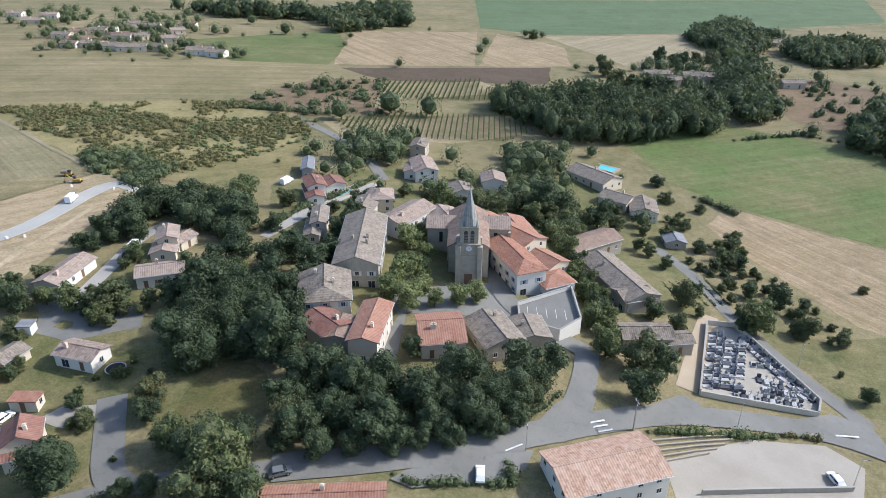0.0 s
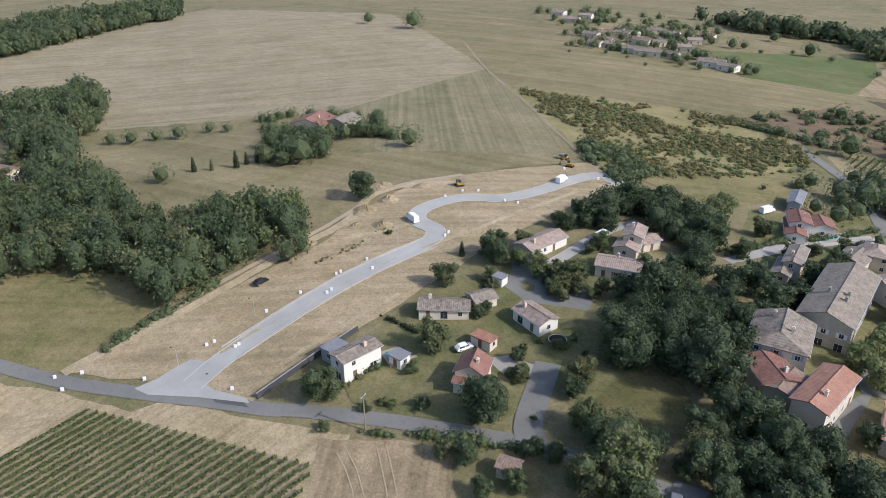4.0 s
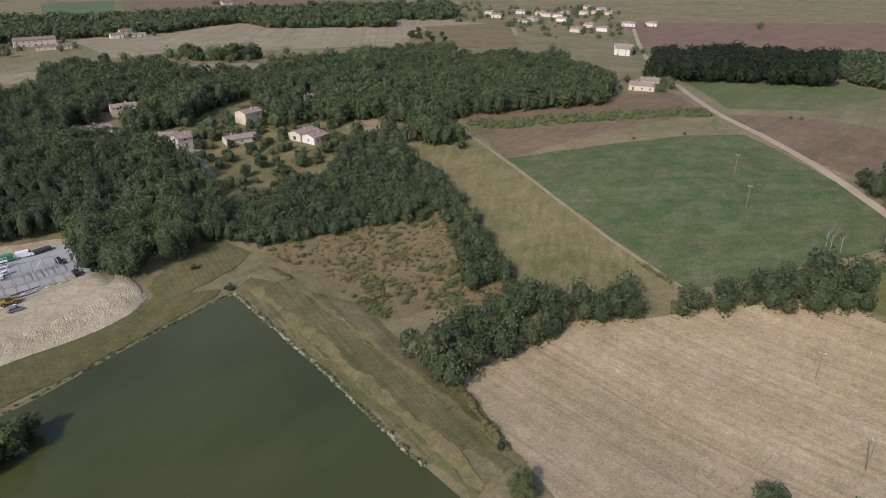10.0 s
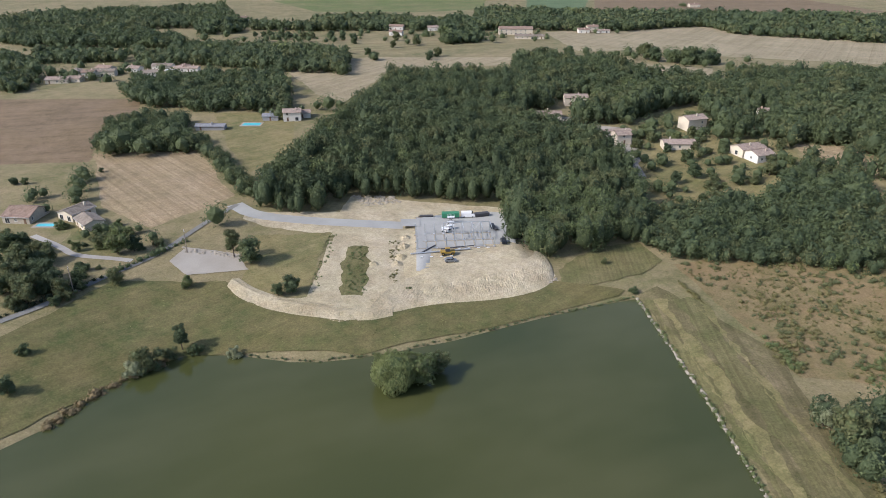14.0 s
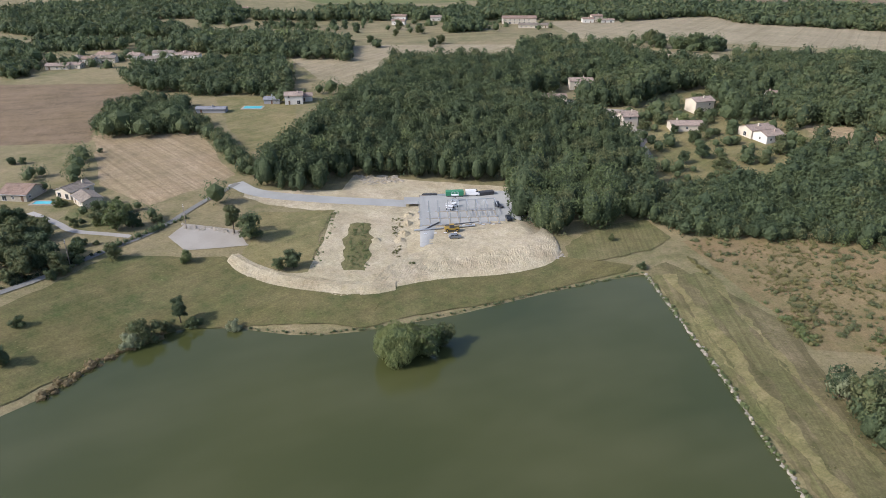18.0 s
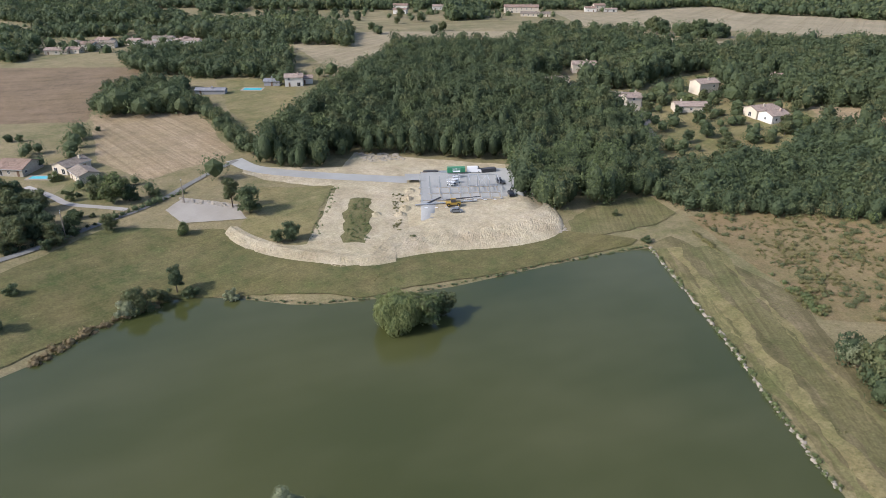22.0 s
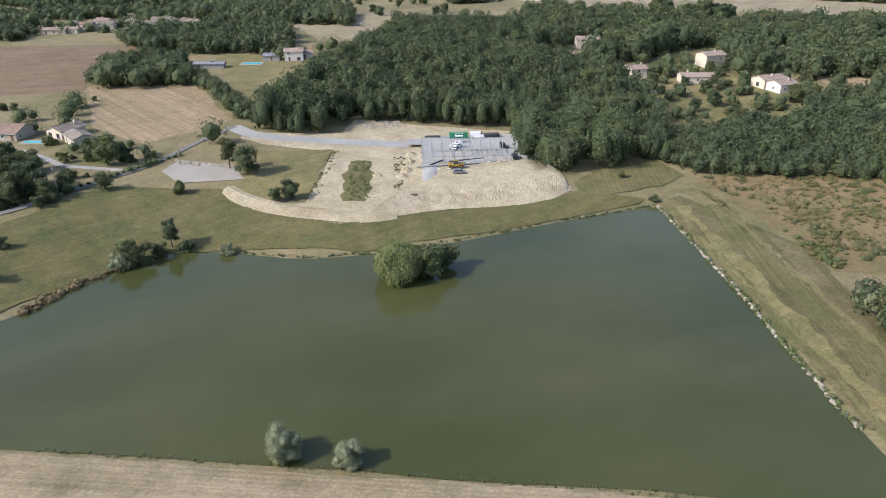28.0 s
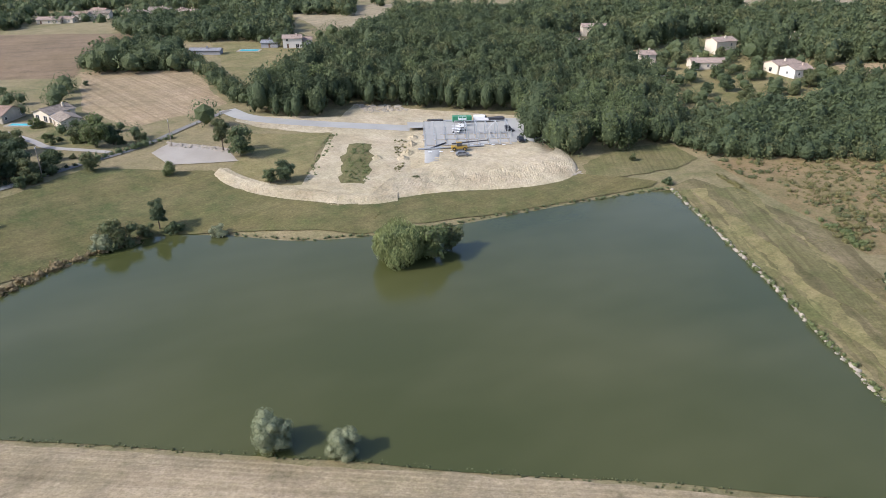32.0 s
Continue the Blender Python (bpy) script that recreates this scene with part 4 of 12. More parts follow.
ribbon("wheel_rut", [(176.3, 81.4), (181.2, 54.9), (185.6, 27)], 0.3, MAT["wheel_track"], 0.29, "tractor wheel rut pressed into stubble", "wheel rut", 0.15)
ribbon("wheel_rut", [(167.7, 61.2), (173, 33.8), (172.6, 12.6)], 0.3, MAT["wheel_track"], 0.29, "tractor wheel rut pressed into stubble", "wheel rut", 0.15)
ribbon("wheel_rut", [(169.5, 61.6), (174.8, 34), (174.4, 12.6)], 0.3, MAT["wheel_track"], 0.29, "tractor wheel rut pressed into stubble", "wheel rut", 0.15)
ribbon("wheel_rut", [(195.6, 51.3), (202.3, 31.5), (204.7, 12.7)], 0.3, MAT["wheel_track"], 0.29, "tractor wheel rut pressed into stubble", "wheel rut", 0.15)
ribbon("wheel_rut", [(197.4, 51.9), (204.1, 31.9), (206.5, 12.9)], 0.3, MAT["wheel_track"], 0.29, "tractor wheel rut pressed into stubble", "wheel rut", 0.15)
ribbon("wheel_rut", [(180.1, 47.5), (186.5, 21.7), (163.2, -0.8)], 0.3, MAT["wheel_track"], 0.43, "tractor wheel rut pressed into stubble", "wheel rut", 0.15)
ribbon("wheel_rut", [(181.9, 47.9), (188.1, 21.1), (164.4, -2)], 0.3, MAT["wheel_track"], 0.43, "tractor wheel rut pressed into stubble", "wheel rut", 0.15)
ribbon("wheel_rut", [(203, 9), (178.3, 6.6), (158.7, -0), (152, -10.5)], 0.3, MAT["wheel_track"], 0.29, "tractor wheel rut pressed into stubble", "wheel rut", 0.15)
ribbon("wheel_rut", [(203.2, 7.2), (178.7, 4.8), (159.7, -1.6), (153.6, -11.5)], 0.3, MAT["wheel_track"], 0.29, "tractor wheel rut pressed into stubble", "wheel rut", 0.15)
ribbon("wheel_rut", [(169.8, 35.5), (167.8, 11)], 0.3, MAT["wheel_track"], 0.29, "tractor wheel rut pressed into stubble", "wheel rut", 0.15)
ribbon("wheel_rut", [(171.6, 35.3), (169.6, 10.8)], 0.3, MAT["wheel_track"], 0.29, "tractor wheel rut pressed into stubble", "wheel rut", 0.15)
ribbon("wheel_rut", [(97.8, -50.2), (91.7, -48.6), (86.7, -46.5)], 0.3, MAT["wheel_track"], 0.38, "tractor wheel rut pressed into stubble", "wheel rut", 0.15)
ribbon("wheel_rut", [(97.4, -52), (91.1, -50.4), (85.9, -48.1)], 0.3, MAT["wheel_track"], 0.38, "tractor wheel rut pressed into stubble", "wheel rut", 0.15)
ribbon("wheel_rut", [(93.7, -56.7), (82.4, -51)], 0.3, MAT["wheel_track"], 0.38, "tractor wheel rut pressed into stubble", "wheel rut", 0.15)
ribbon("wheel_rut", [(92.9, -58.3), (81.6, -52.6)], 0.3, MAT["wheel_track"], 0.38, "tractor wheel rut pressed into stubble", "wheel rut", 0.15)
def opening(poly, *cover):
    """Open ground inside the woods, with its cover."""
    OPEN_GROUND.append(poly)
    return drape(cover[0], poly, *cover[1:])


opening([(91.6, 325.3), (101.6, 352.7), (111.3, 363.3), (114.6, 392.8), (129.2, 429.9), (159.5, 447.2), (156, 415.2), (152.8, 381.5), (180.9, 372.6), (177.4, 340.8), (158.6, 315.9), (139.5, 293.4), (101.2, 295.5), (91.3, 302.3)], "clearing", MAT["meadow_tan"], 0.2, "dry orchard ground in a clearing of the wood", "clearing")
opening([(181.4, 368.6), (181.8, 359), (179.7, 340.2), (190.4, 335.8), (197.2, 316.9), (206.3, 333.2), (206, 345.8), (206.6, 357)], "field", MAT["stubble_b"], 0.24, "small ploughed tan field inside the wood", "field")
opening([(46.1, 241.3), (54.1, 253.3), (65.9, 260.9), (79.7, 266), (84.6, 250), (74.7, 239.2), (59.8, 232.5), (45.9, 228.2)], "meadow", MAT["dam_green"], 0.5, "green grass corner between wood and dam", "meadow")
opening([(513.8, 53.7), (516.2, 40), (661, 33.6), (648.3, 46.2), (594, 57.9)], "meadow", MAT["bright_meadow"], 0.2, "bright green meadow beside a stream", "meadow")
opening([(284, 72.4), (304.5, 61.2), (294.7, 44.8), (322.4, 29.5), (341.3, 9.9), (302.9, 12.5), (279.1, 26.5), (268.2, 43.9), (259.2, 50.6), (277.3, 59.2)], "meadow", MAT["bright_meadow"], 0.36, "yellow-green meadow along a wooded stream", "meadow")
opening([(237.9, 59.9), (256, 55.6), (259.9, 40.7), (251, 24.6), (240.9, 22.9), (229.1, 35), (223.5, 50.2)], "field", MAT["meadow_tan"], 0.3, "dry fenced plot behind a tree belt", "field")
opening([(296.1, 7), (346.6, 0.2), (352, -16.7), (326.8, -17.8), (301.8, -13.8)], "garden", MAT["meadow_tan"], 0.36, "dry garden beside a lane", "garden")
opening([(388.1, 10.5), (400.2, 2.6), (419.5, -54.9), (398.2, -53.6), (370.7, -38.2), (350.3, 8.6)], "field", MAT["meadow"], 0.3, "olive mown field between woods", "field")
opening([(469.5, 15.1), (530.4, 12.1), (531.2, -4.4), (471.6, 2.1)], "field", MAT["pasture"], 0.3, "dry gap between woods", "field")
opening([(219.8, 98.4), (257.4, 94), (256.7, 75.8), (249.2, 71.9), (218.9, 75), (215.9, 98.1)], "meadow", MAT["bright_meadow"], 0.45, "olive-green meadow below a farm track", "meadow")
ribbon("track", [(234.8, 60.7), (257.3, 55.8), (261.3, 40.8), (252, 24.3)], 1.6, MAT["track"], 0.42, "pale track round a fenced plot", "track", 0.4)
drape("basin_rim", [(235.1, 55.8), (238.5, 49.7), (233.9, 46.6), (229.3, 51.1)], MAT["gravel"], 0.42, "pale rim of a small basin", "basin rim", 0.1)
drape("basin", [(234.7, 54.7), (237.3, 50), (234.2, 47.8), (230.7, 51.6)], MAT["green"], 0.52, "rectangular basin with green bottom", "basin", 0.05)
drape("road", [(148.5, -27.5), (147.6, -32.9), (148.2, -37.5), (148.2, -40.9), (143.4, -44.1), (141, -40.7), (138, -39.6), (133.8, -40.5), (125.9, -44.4), (123.8, -44.2), (134.1, -37), (144.1, -28.9)], MAT["estate_road"], 0.6, "flared pale junction of the new estate road", "road", 0.0, 1.5)
drape("road_patch", [(144.6, -31.2), (139.9, -34.7), (135.6, -36.1), (140.2, -32.3)], MAT["tar"], 0.5, "dark tar patch on the worn road", "road patch", 0.3, 0.8)
drape("road_patch", [(133, -38.7), (125.1, -43.4), (122.4, -43.6), (129.7, -38.9)], MAT["tar"], 0.5, "dark tar patch on the worn road", "road patch", 0.3, 0.8)
drape("yard", [(90.7, 409.7), (109.6, 403.3), (106, 370.5), (97.2, 366.9), (91.9, 378.5)], MAT["gravel"], 0.3, "pale paved terrace of a villa", "yard", 0.2)
ribbon("track", [(167.2, -16.8), (168, -35.9), (169.3, -56.4), (173.4, -76.1), (175.6, -96.3), (179.8, -108.9), (189.9, -121.7)], 3.2, MAT["haul"], 0.5, "pale track pressed into graded earth", "track", 0.8)
ribbon("track", [(189.9, -121.7), (189.5, -132.7), (185.1, -143.3), (178.1, -150.6)], 3, MAT["haul"], 0.515, "pale track pressed into graded earth", "track", 0.8)
ribbon("track", [(168.9, -100.3), (163.9, -108.9), (163, -118.4)], 2.4, MAT["haul"], 0.53, "pale track pressed into graded earth", "track", 0.8)
ribbon("track", [(144.8, -46.9), (145.8, -63), (147.4, -80.4), (148.2, -102.3)], 1.6, MAT["haul"], 0.545, "pale track pressed into graded earth", "track", 0.8)
ribbon("track", [(147.1, -110.9), (145.4, -129), (145.7, -150.1), (145.7, -177.2)], 1.8, MAT["haul"], 0.56, "pale track pressed into graded earth", "track", 0.8)
ribbon("track", [(129.3, -55.2), (132, -71.8), (132.9, -91.9)], 1.4, MAT["haul"], 0.575, "pale track pressed into graded earth", "track", 0.8)
drape("bank", [(70.9, 220.2), (73.2, 220.3), (76.9, 162.8), (80.6, 105.4), (78.2, 105.2), (74.5, 162.7)], MAT["dam_green"], 0.6, "green grass at the foot of the dam", "bank", 2.2, 2.0)
drape("bank", [(73.4, 220.3), (77.1, 220.6), (80.8, 163.1), (84.5, 105.6), (80.8, 105.4), (77.1, 162.8)], MAT["meadow_tan"], 0.6, "dry straw-coloured mown strip on the dam", "bank", 2.2, 2.0)
drape("bank", [(79.6, 220.7), (86.1, 221.1), (89.8, 163.7), (93.4, 106.2), (86.9, 105.8), (83.3, 163.2)], MAT["dam_green"], 0.6, "green grass strip on the dam", "bank", 2.2, 2.0)
drape("bank", [(86.4, 221.1), (88.2, 221.3), (91.9, 163.8), (95.5, 106.3), (93.7, 106.2), (90.1, 163.7)], MAT["meadow_tan"], 0.6, "pale worn path along the dam", "bank", 2.2, 2.0)
def kerb(line, offset, width, label):
    """A line of kerb stones beside a road."""
    pts = densify(smooth_line(line), 3.0, 0, False)
    side = []
    for i, (x, y) in enumerate(pts):
        (ax, ay), (bx, by) = pts[max(i - 1, 0)], pts[min(i + 1, len(pts) - 1)]
        d = math.hypot(bx - ax, by - ay) or 1
        side.append((x - (by - ay) / d * offset, y + (bx - ax) / d * offset))
    ribbon("kerb", side[5:], width, MAT["kerb"], 0.75, label, "kerb")


ESTATE = [(138.6, -35.5), (139, -37.1), (143.1, -48.6), (148.1, -80.7), (148.9, -98.1), (148.3, -115.2), (152.8, -122.3), (163.1, -120.5), (169.2, -127.7), (167.5, -144.7), (153.3, -154.7), (154.4, -200.7), (140.6, -195.9)]
kerb(ESTATE, 2.95, 0.3, "pale concrete kerb along the estate road")
kerb(ESTATE, -2.95, 0.3, "pale concrete kerb along the estate road")
ribbon("road", [(48.5, -88.7), (27, -96.6), (6.6, -107.8), (-10.3, -118.6), (-26.6, -128.3), (-48.4, -133.5), (-64.6, -134.6), (-80.9, -128.4)], 6.4, MAT["asphalt"], 0.56, "worn grey village road", "road", 0.0)
drape("road", [(3.9, -109.2), (-2.4, -121.8), (-7.8, -128.8), (-11, -127.1), (-9.7, -120.1), (-19, -126), (-30.6, -136.4), (-34.9, -134.8), (-34, -128.7), (-16.3, -119.1), (-3.5, -110.2)], MAT["asphalt"], 0.6, "grey asphalt of a village crossing", "road", 0.2, 1.5)
drape("road", [(-55.3, -136.5), (-65.5, -142), (-73.7, -140.4), (-74.8, -133.9), (-67.2, -131.7), (-59, -131.9)], MAT["asphalt"], 0.64, "grey asphalt where lanes meet beside the cemetery", "road", 0.2, 1.5)
drape("parking", [(26.8, -91.6), (24.3, -94.6), (7.5, -105.7), (1.4, -106.2), (2.6, -101.4), (6, -97.3), (22.4, -90.7)], MAT["asphalt"], 0.68, "grey asphalt apron beside the road", "parking", 0.2, 1.5)
water = drape("pond", [(x, y) for x, y in POND], MAT["water"], 0.0, "still olive-green pond water", "pond", 0.0, 8.0)
water.data.vertices.foreach_set("co", [c for v in water.data.vertices for c in (v.co.x, v.co.y, 0.0)])

# ---- building materials ----
def roof_tiles(name, a, b, c):
    """Clay roofing: courses along local x, ribs down the slope, single tiles of other tones."""
    m, nt, p = material(name, 0.9)
    tc = nt.nodes.new("ShaderNodeTexCoord")
    v = tc.outputs["Object"]
    info = nt.nodes.new("ShaderNodeObjectInfo")
    vor = node(nt, "ShaderNodeTexVoronoi", Scale=1.0)
    mp = nt.nodes.new("ShaderNodeMapping")
    mp.inputs["Scale"].default_value = (2.2, 1.5, 1.5)
    nt.links.new(v, mp.inputs["Vector"])
    nt.links.new(mp.outputs[0], vor.inputs["Vector"])
    sep = nt.nodes.new("ShaderNodeSeparateColor")
    nt.links.new(vor.outputs["Color"], sep.inputs[0])
    col = mix(nt, sep.outputs[0], a, b)
    stain = noise_fac(nt, v, 0.35, 6.0, 0.4, 0.65, 0.7)
    col = mix(nt, times_(nt, stain, 0.6), col, c)
    moss = noise_fac(nt, v, 0.8, 6.0, 0.48, 0.68, 0.7)
    col = mix(nt, times_(nt, moss, 0.6), col, (0.5, 0.48, 0.44), "MULTIPLY")
    col = mix(nt, times_(nt, info.outputs["Random"], 0.3), col, c)
    w = nt.nodes.new("ShaderNodeTexWave")
    w.wave_type, w.bands_direction = "BANDS", "X"
    w.inputs["Scale"].default_value = 0.6
    nt.links.new(v, w.inputs["Vector"])
    col = mix(nt, times_(nt, w.outputs["Fac"], 0.42), col, (0.55, 0.52, 0.5), "MULTIPLY")
    nt.links.new(col, p.inputs["Base Color"])
    bump(nt, p, w.outputs["Fac"], 0.5, 0.05)
    return m


ROOF = {
    "grey": roof_tiles("weathered grey-brown tiles", (0.29, 0.24, 0.19), (0.11, 0.095, 0.078), (0.33, 0.285, 0.235)),
    "brown": roof_tiles("brown clay tiles", (0.29, 0.195, 0.145), (0.15, 0.105, 0.08), (0.34, 0.26, 0.21)),
    "pink": roof_tiles("pale pink clay tiles", (0.37, 0.285, 0.23), (0.21, 0.16, 0.13), (0.41, 0.335, 0.28)),
    "orange": roof_tiles("orange clay tiles", (0.38, 0.18, 0.12), (0.25, 0.115, 0.078), (0.40, 0.245, 0.18)),
    "red": roof_tiles("red clay tiles", (0.26, 0.12, 0.09), (0.16, 0.075, 0.06), (0.30, 0.18, 0.14)),
    "mixed": roof_tiles("mixed pink and brown tiles", (0.55, 0.38, 0.28), (0.38, 0.22, 0.15), (0.52, 0.40, 0.31)),
    "slate": roof_tiles("blue-grey sheet roof", (0.24, 0.25, 0.27), (0.20, 0.21, 0.23), (0.27, 0.27, 0.28)),
    "spire": roof_tiles("pale stone slabs", (0.33, 0.34, 0.32), (0.27, 0.28, 0.27), (0.36, 0.36, 0.34)),
}
WALL = {
    "white": plain("white render", (0.66, 0.63, 0.57), 0.9, 0, 0.12, 0.3),
    "cream": plain("cream render", (0.60, 0.53, 0.42), 0.9, 0, 0.15, 0.3),
    "stone": plain("old stone wall", (0.40, 0.36, 0.29), 0.95, 0, 0.35, 0.9),
    "grey": plain("grey render", (0.30, 0.30, 0.31), 0.9, 0, 0.15, 0.3),
    "pink": plain("pink render", (0.58, 0.44, 0.36), 0.9, 0, 0.15, 0.3),
}
MAT["glass"] = material("dark window glass", 0.08)[0]
MAT["glass"].node_tree.nodes["Principled BSDF"].inputs["Base Color"].default_value = (0.03, 0.035, 0.04, 1)
MAT["glass"].node_tree.nodes["Principled BSDF"].inputs["Specular IOR Level"].default_value = 0.6
MAT["frame"] = plain("painted window frame", (0.55, 0.54, 0.52), 0.6)
MAT["door"] = plain("wooden door", (0.16, 0.10, 0.065), 0.7)
MAT["white_metal"] = plain("white painted metal", (0.75, 0.76, 0.77), 0.35)
MAT["dark_metal"] = plain("dark grey metal", (0.07, 0.07, 0.075), 0.5)
MAT["steel"] = plain("galvanised steel", (0.50, 0.52, 0.54), 0.45, 0.6)
MAT["rubber"] = plain("rubber", (0.025, 0.025, 0.025), 0.9)
MAT["yellow"] = plain("yellow machine paint", (0.36, 0.235, 0.05), 0.45)
MAT["blue"] = plain("blue plastic sheet", (0.08, 0.20, 0.48), 0.5)
MAT["green_paint"] = plain("green paint", (0.05, 0.22, 0.12), 0.5)
MAT["car_white"] = plain("white car paint", (0.78, 0.78, 0.78), 0.25, 0, 0.05)
MAT["car_grey"] = plain("grey car paint", (0.20, 0.21, 0.22), 0.3, 0.3, 0.05)
MAT["car_dark"] = plain("dark car paint", (0.025, 0.027, 0.032), 0.3, 0.2, 0.05)
MAT["stone_pale"] = plain("pale limestone", (0.352, 0.312, 0.248), 0.95, 0, 0.3, 1.5)
MAT["stone_grave"] = plain("grey granite", (0.33, 0.33, 0.34), 0.35, 0, 0.4, 2.0)
MAT["grave_pale"] = plain("pale marble", (0.46, 0.45, 0.43), 0.45, 0, 0.3, 2.0)
MAT["grave_dark"] = plain("dark granite", (0.09, 0.09, 0.10), 0.3, 0, 0.3, 2.0)
MAT["pole_wood"] = plain("grey weathered wood", (0.24, 0.20, 0.16), 0.95)
MAT["pool"] = plain("turquoise pool water", (0.12, 0.50, 0.58), 0.08, 0, 0.05)
MAT["paint"] = plain("road paint", (0.70, 0.70, 0.68), 0.8, 0, 0.3)


def part(name, bm, mat, parent, label="", at=None):
    me = bm if isinstance(bm, bpy.types.Mesh) else bpy.data.meshes.new(name)
    if me is not bm:
        bm.to_mesh(me)
        bm.free()
        me.materials.append(mat)
    ob = new(name, me)
    ob.parent = parent
    if at is not None:
        ob.matrix_basis = at
    return tagged(ob, label) if label else ob


def thing(name, x, y, turn, label, category, group="", z=None):
    ob = new(name)
    ob.empty_display_size = 0.2
    ob.matrix_basis = pose(x, y, float(ground_z(x, y)) if z is None else z, 0, 0, turn)
    return tagged(ob, label, category, group)


def box(bm, x0, x1, y0, y1, z0, z1, bev=0.0):
    r = bmesh.ops.create_cube(bm, size=1.0)
    for v in r["verts"]:
        v.co = Vector((x0 + (v.co.x + 0.5) * (x1 - x0), y0 + (v.co.y + 0.5) * (y1 - y0), z0 + (v.co.z + 0.5) * (z1 - z0)))
    if bev:
        bmesh.ops.bevel(bm, geom=list({e for v in r["verts"] for e in v.link_edges}), offset=bev, segments=1, affect="EDGES")
    return bm


def boxed(*a, bev=0.0):
    return box(bmesh.new(), *a, bev=bev)


def rod(bm, p, q, r, sides=6, r2=None):
    p, q = Vector(p), Vector(q)
    d = q - p
    res = bmesh.ops.create_cone(bm, cap_ends=True, segments=sides, radius1=r, radius2=r if r2 is None else r2, depth=d.length)
    m = Matrix.Translation((p + q) / 2) @ d.to_track_quat("Z", "Y").to_matrix().to_4x4()
    bmesh.ops.transform(bm, matrix=m, verts=res["verts"])
    return bm


def from_lists(name, verts, faces, mat):
    return mesh_of(name, verts, faces, mat)


# one window mesh pair and one door mesh, shared by all houses; they stand on a wall that faces local -y
def opening_meshes(w, h):
    fr = bmesh.new()
    t = 0.09
    for b in ((-w / 2, w / 2, -0.05, 0.02, 0, t), (-w / 2, w / 2, -0.05, 0.02, h - t, h), (-w / 2, -w / 2 + t, -0.05, 0.02, t, h - t), (w / 2 - t, w / 2, -0.05, 0.02, t, h - t), (-t / 3, t / 3, -0.045, 0.01, t, h - t)):
        box(fr, *b)
    box(fr, -w / 2 - 0.08, w / 2 + 0.08, -0.12, 0.02, -0.08, 0)
    frame_me = bpy.data.meshes.new("frame")
    fr.to_mesh(frame_me)
    fr.free()
    frame_me.materials.append(MAT["frame"])
    pane_me = bpy.data.meshes.new("pane")
    pb = boxed(-w / 2 + t, w / 2 - t, -0.02, 0.0, t, h - t)
    pb.to_mesh(pane_me)
    pb.free()
    pane_me.materials.append(MAT["glass"])
    return frame_me, pane_me


WINDOW = {"s": opening_meshes(1.1, 1.25), "l": opening_meshes(1.9, 2.1)}
SHUTTER = {}
for key, col in (("brown", (0.22, 0.13, 0.08)), ("blue", (0.30, 0.38, 0.45)), ("white", (0.66, 0.65, 0.62))):
    sb = boxed(-0.28, 0.28, -0.05, 0.0, 0, 1.25)
    SHUTTER[key] = bpy.data.meshes.new("shutter")
    sb.to_mesh(SHUTTER[key])
    sb.free()
    SHUTTER[key].materials.append(plain(key + " shutter paint", col, 0.7))
door_bm = box(boxed(-0.5, 0.5, -0.05, 0.02, 0, 2.1), -0.6, 0.6, -0.08, 0.02, 2.1, 2.2)
DOOR_ME = bpy.data.meshes.new("door")
door_bm.to_mesh(DOOR_ME)
door_bm.free()
DOOR_ME.materials.append(MAT["door"])
GARAGE_ME = bpy.data.meshes.new("garage_door")
gb = bmesh.new()
for k in range(5):
    box(gb, -1.2, 1.2, -0.05, 0.02, k * 0.42, k * 0.42 + 0.4)
gb.to_mesh(GARAGE_ME)
gb.free()
GARAGE_ME.materials.append(MAT["frame"])


def roof_mesh(L, W, h, rise, over, hip, thick=0.2):
    """Roof slab over a rectangle: ridge along x; hip: metres that the ridge falls short at each end (two numbers)."""
    x0, x1, y0, y1 = -L / 2 - over, L / 2 + over, -W / 2 - over, W / 2 + over
    drop = rise / (W / 2) * over
    zb, zt = h - drop, h + rise
    ra, rb = x0 + (hip[0] + over if hip[0] else 0), x1 - (hip[1] + over if hip[1] else 0)
    top = [(x0, y0, zb), (x1, y0, zb), (x1, y1, zb), (x0, y1, zb), (ra, 0, zt), (rb, 0, zt)]
    vs = [(x, y, z + thick) for x, y, z in top] + top
    fs = [(0, 1, 5, 4), (2, 3, 4, 5), (1, 2, 5), (3, 0, 4), (7, 6, 10, 11), (9, 8, 11, 10), (8, 7, 11), (6, 9, 10)]
    fs += [(1, 0, 6, 7), (2, 1, 7, 8), (3, 2, 8, 9), (0, 3, 9, 6)]
    if not hip[1]:
        fs = [f for f in fs if f not in ((1, 2, 5), (8, 7, 11), (2, 1, 7, 8))] + [(1, 7, 11, 5), (5, 11, 8, 2)]
    if not hip[0]:
        fs = [f for f in fs if f not in ((3, 0, 4), (6, 9, 10), (0, 3, 9, 6))] + [(4, 10, 6, 0), (3, 9, 10, 4)]
    return vs, fs, (ra, rb, zt + thick)


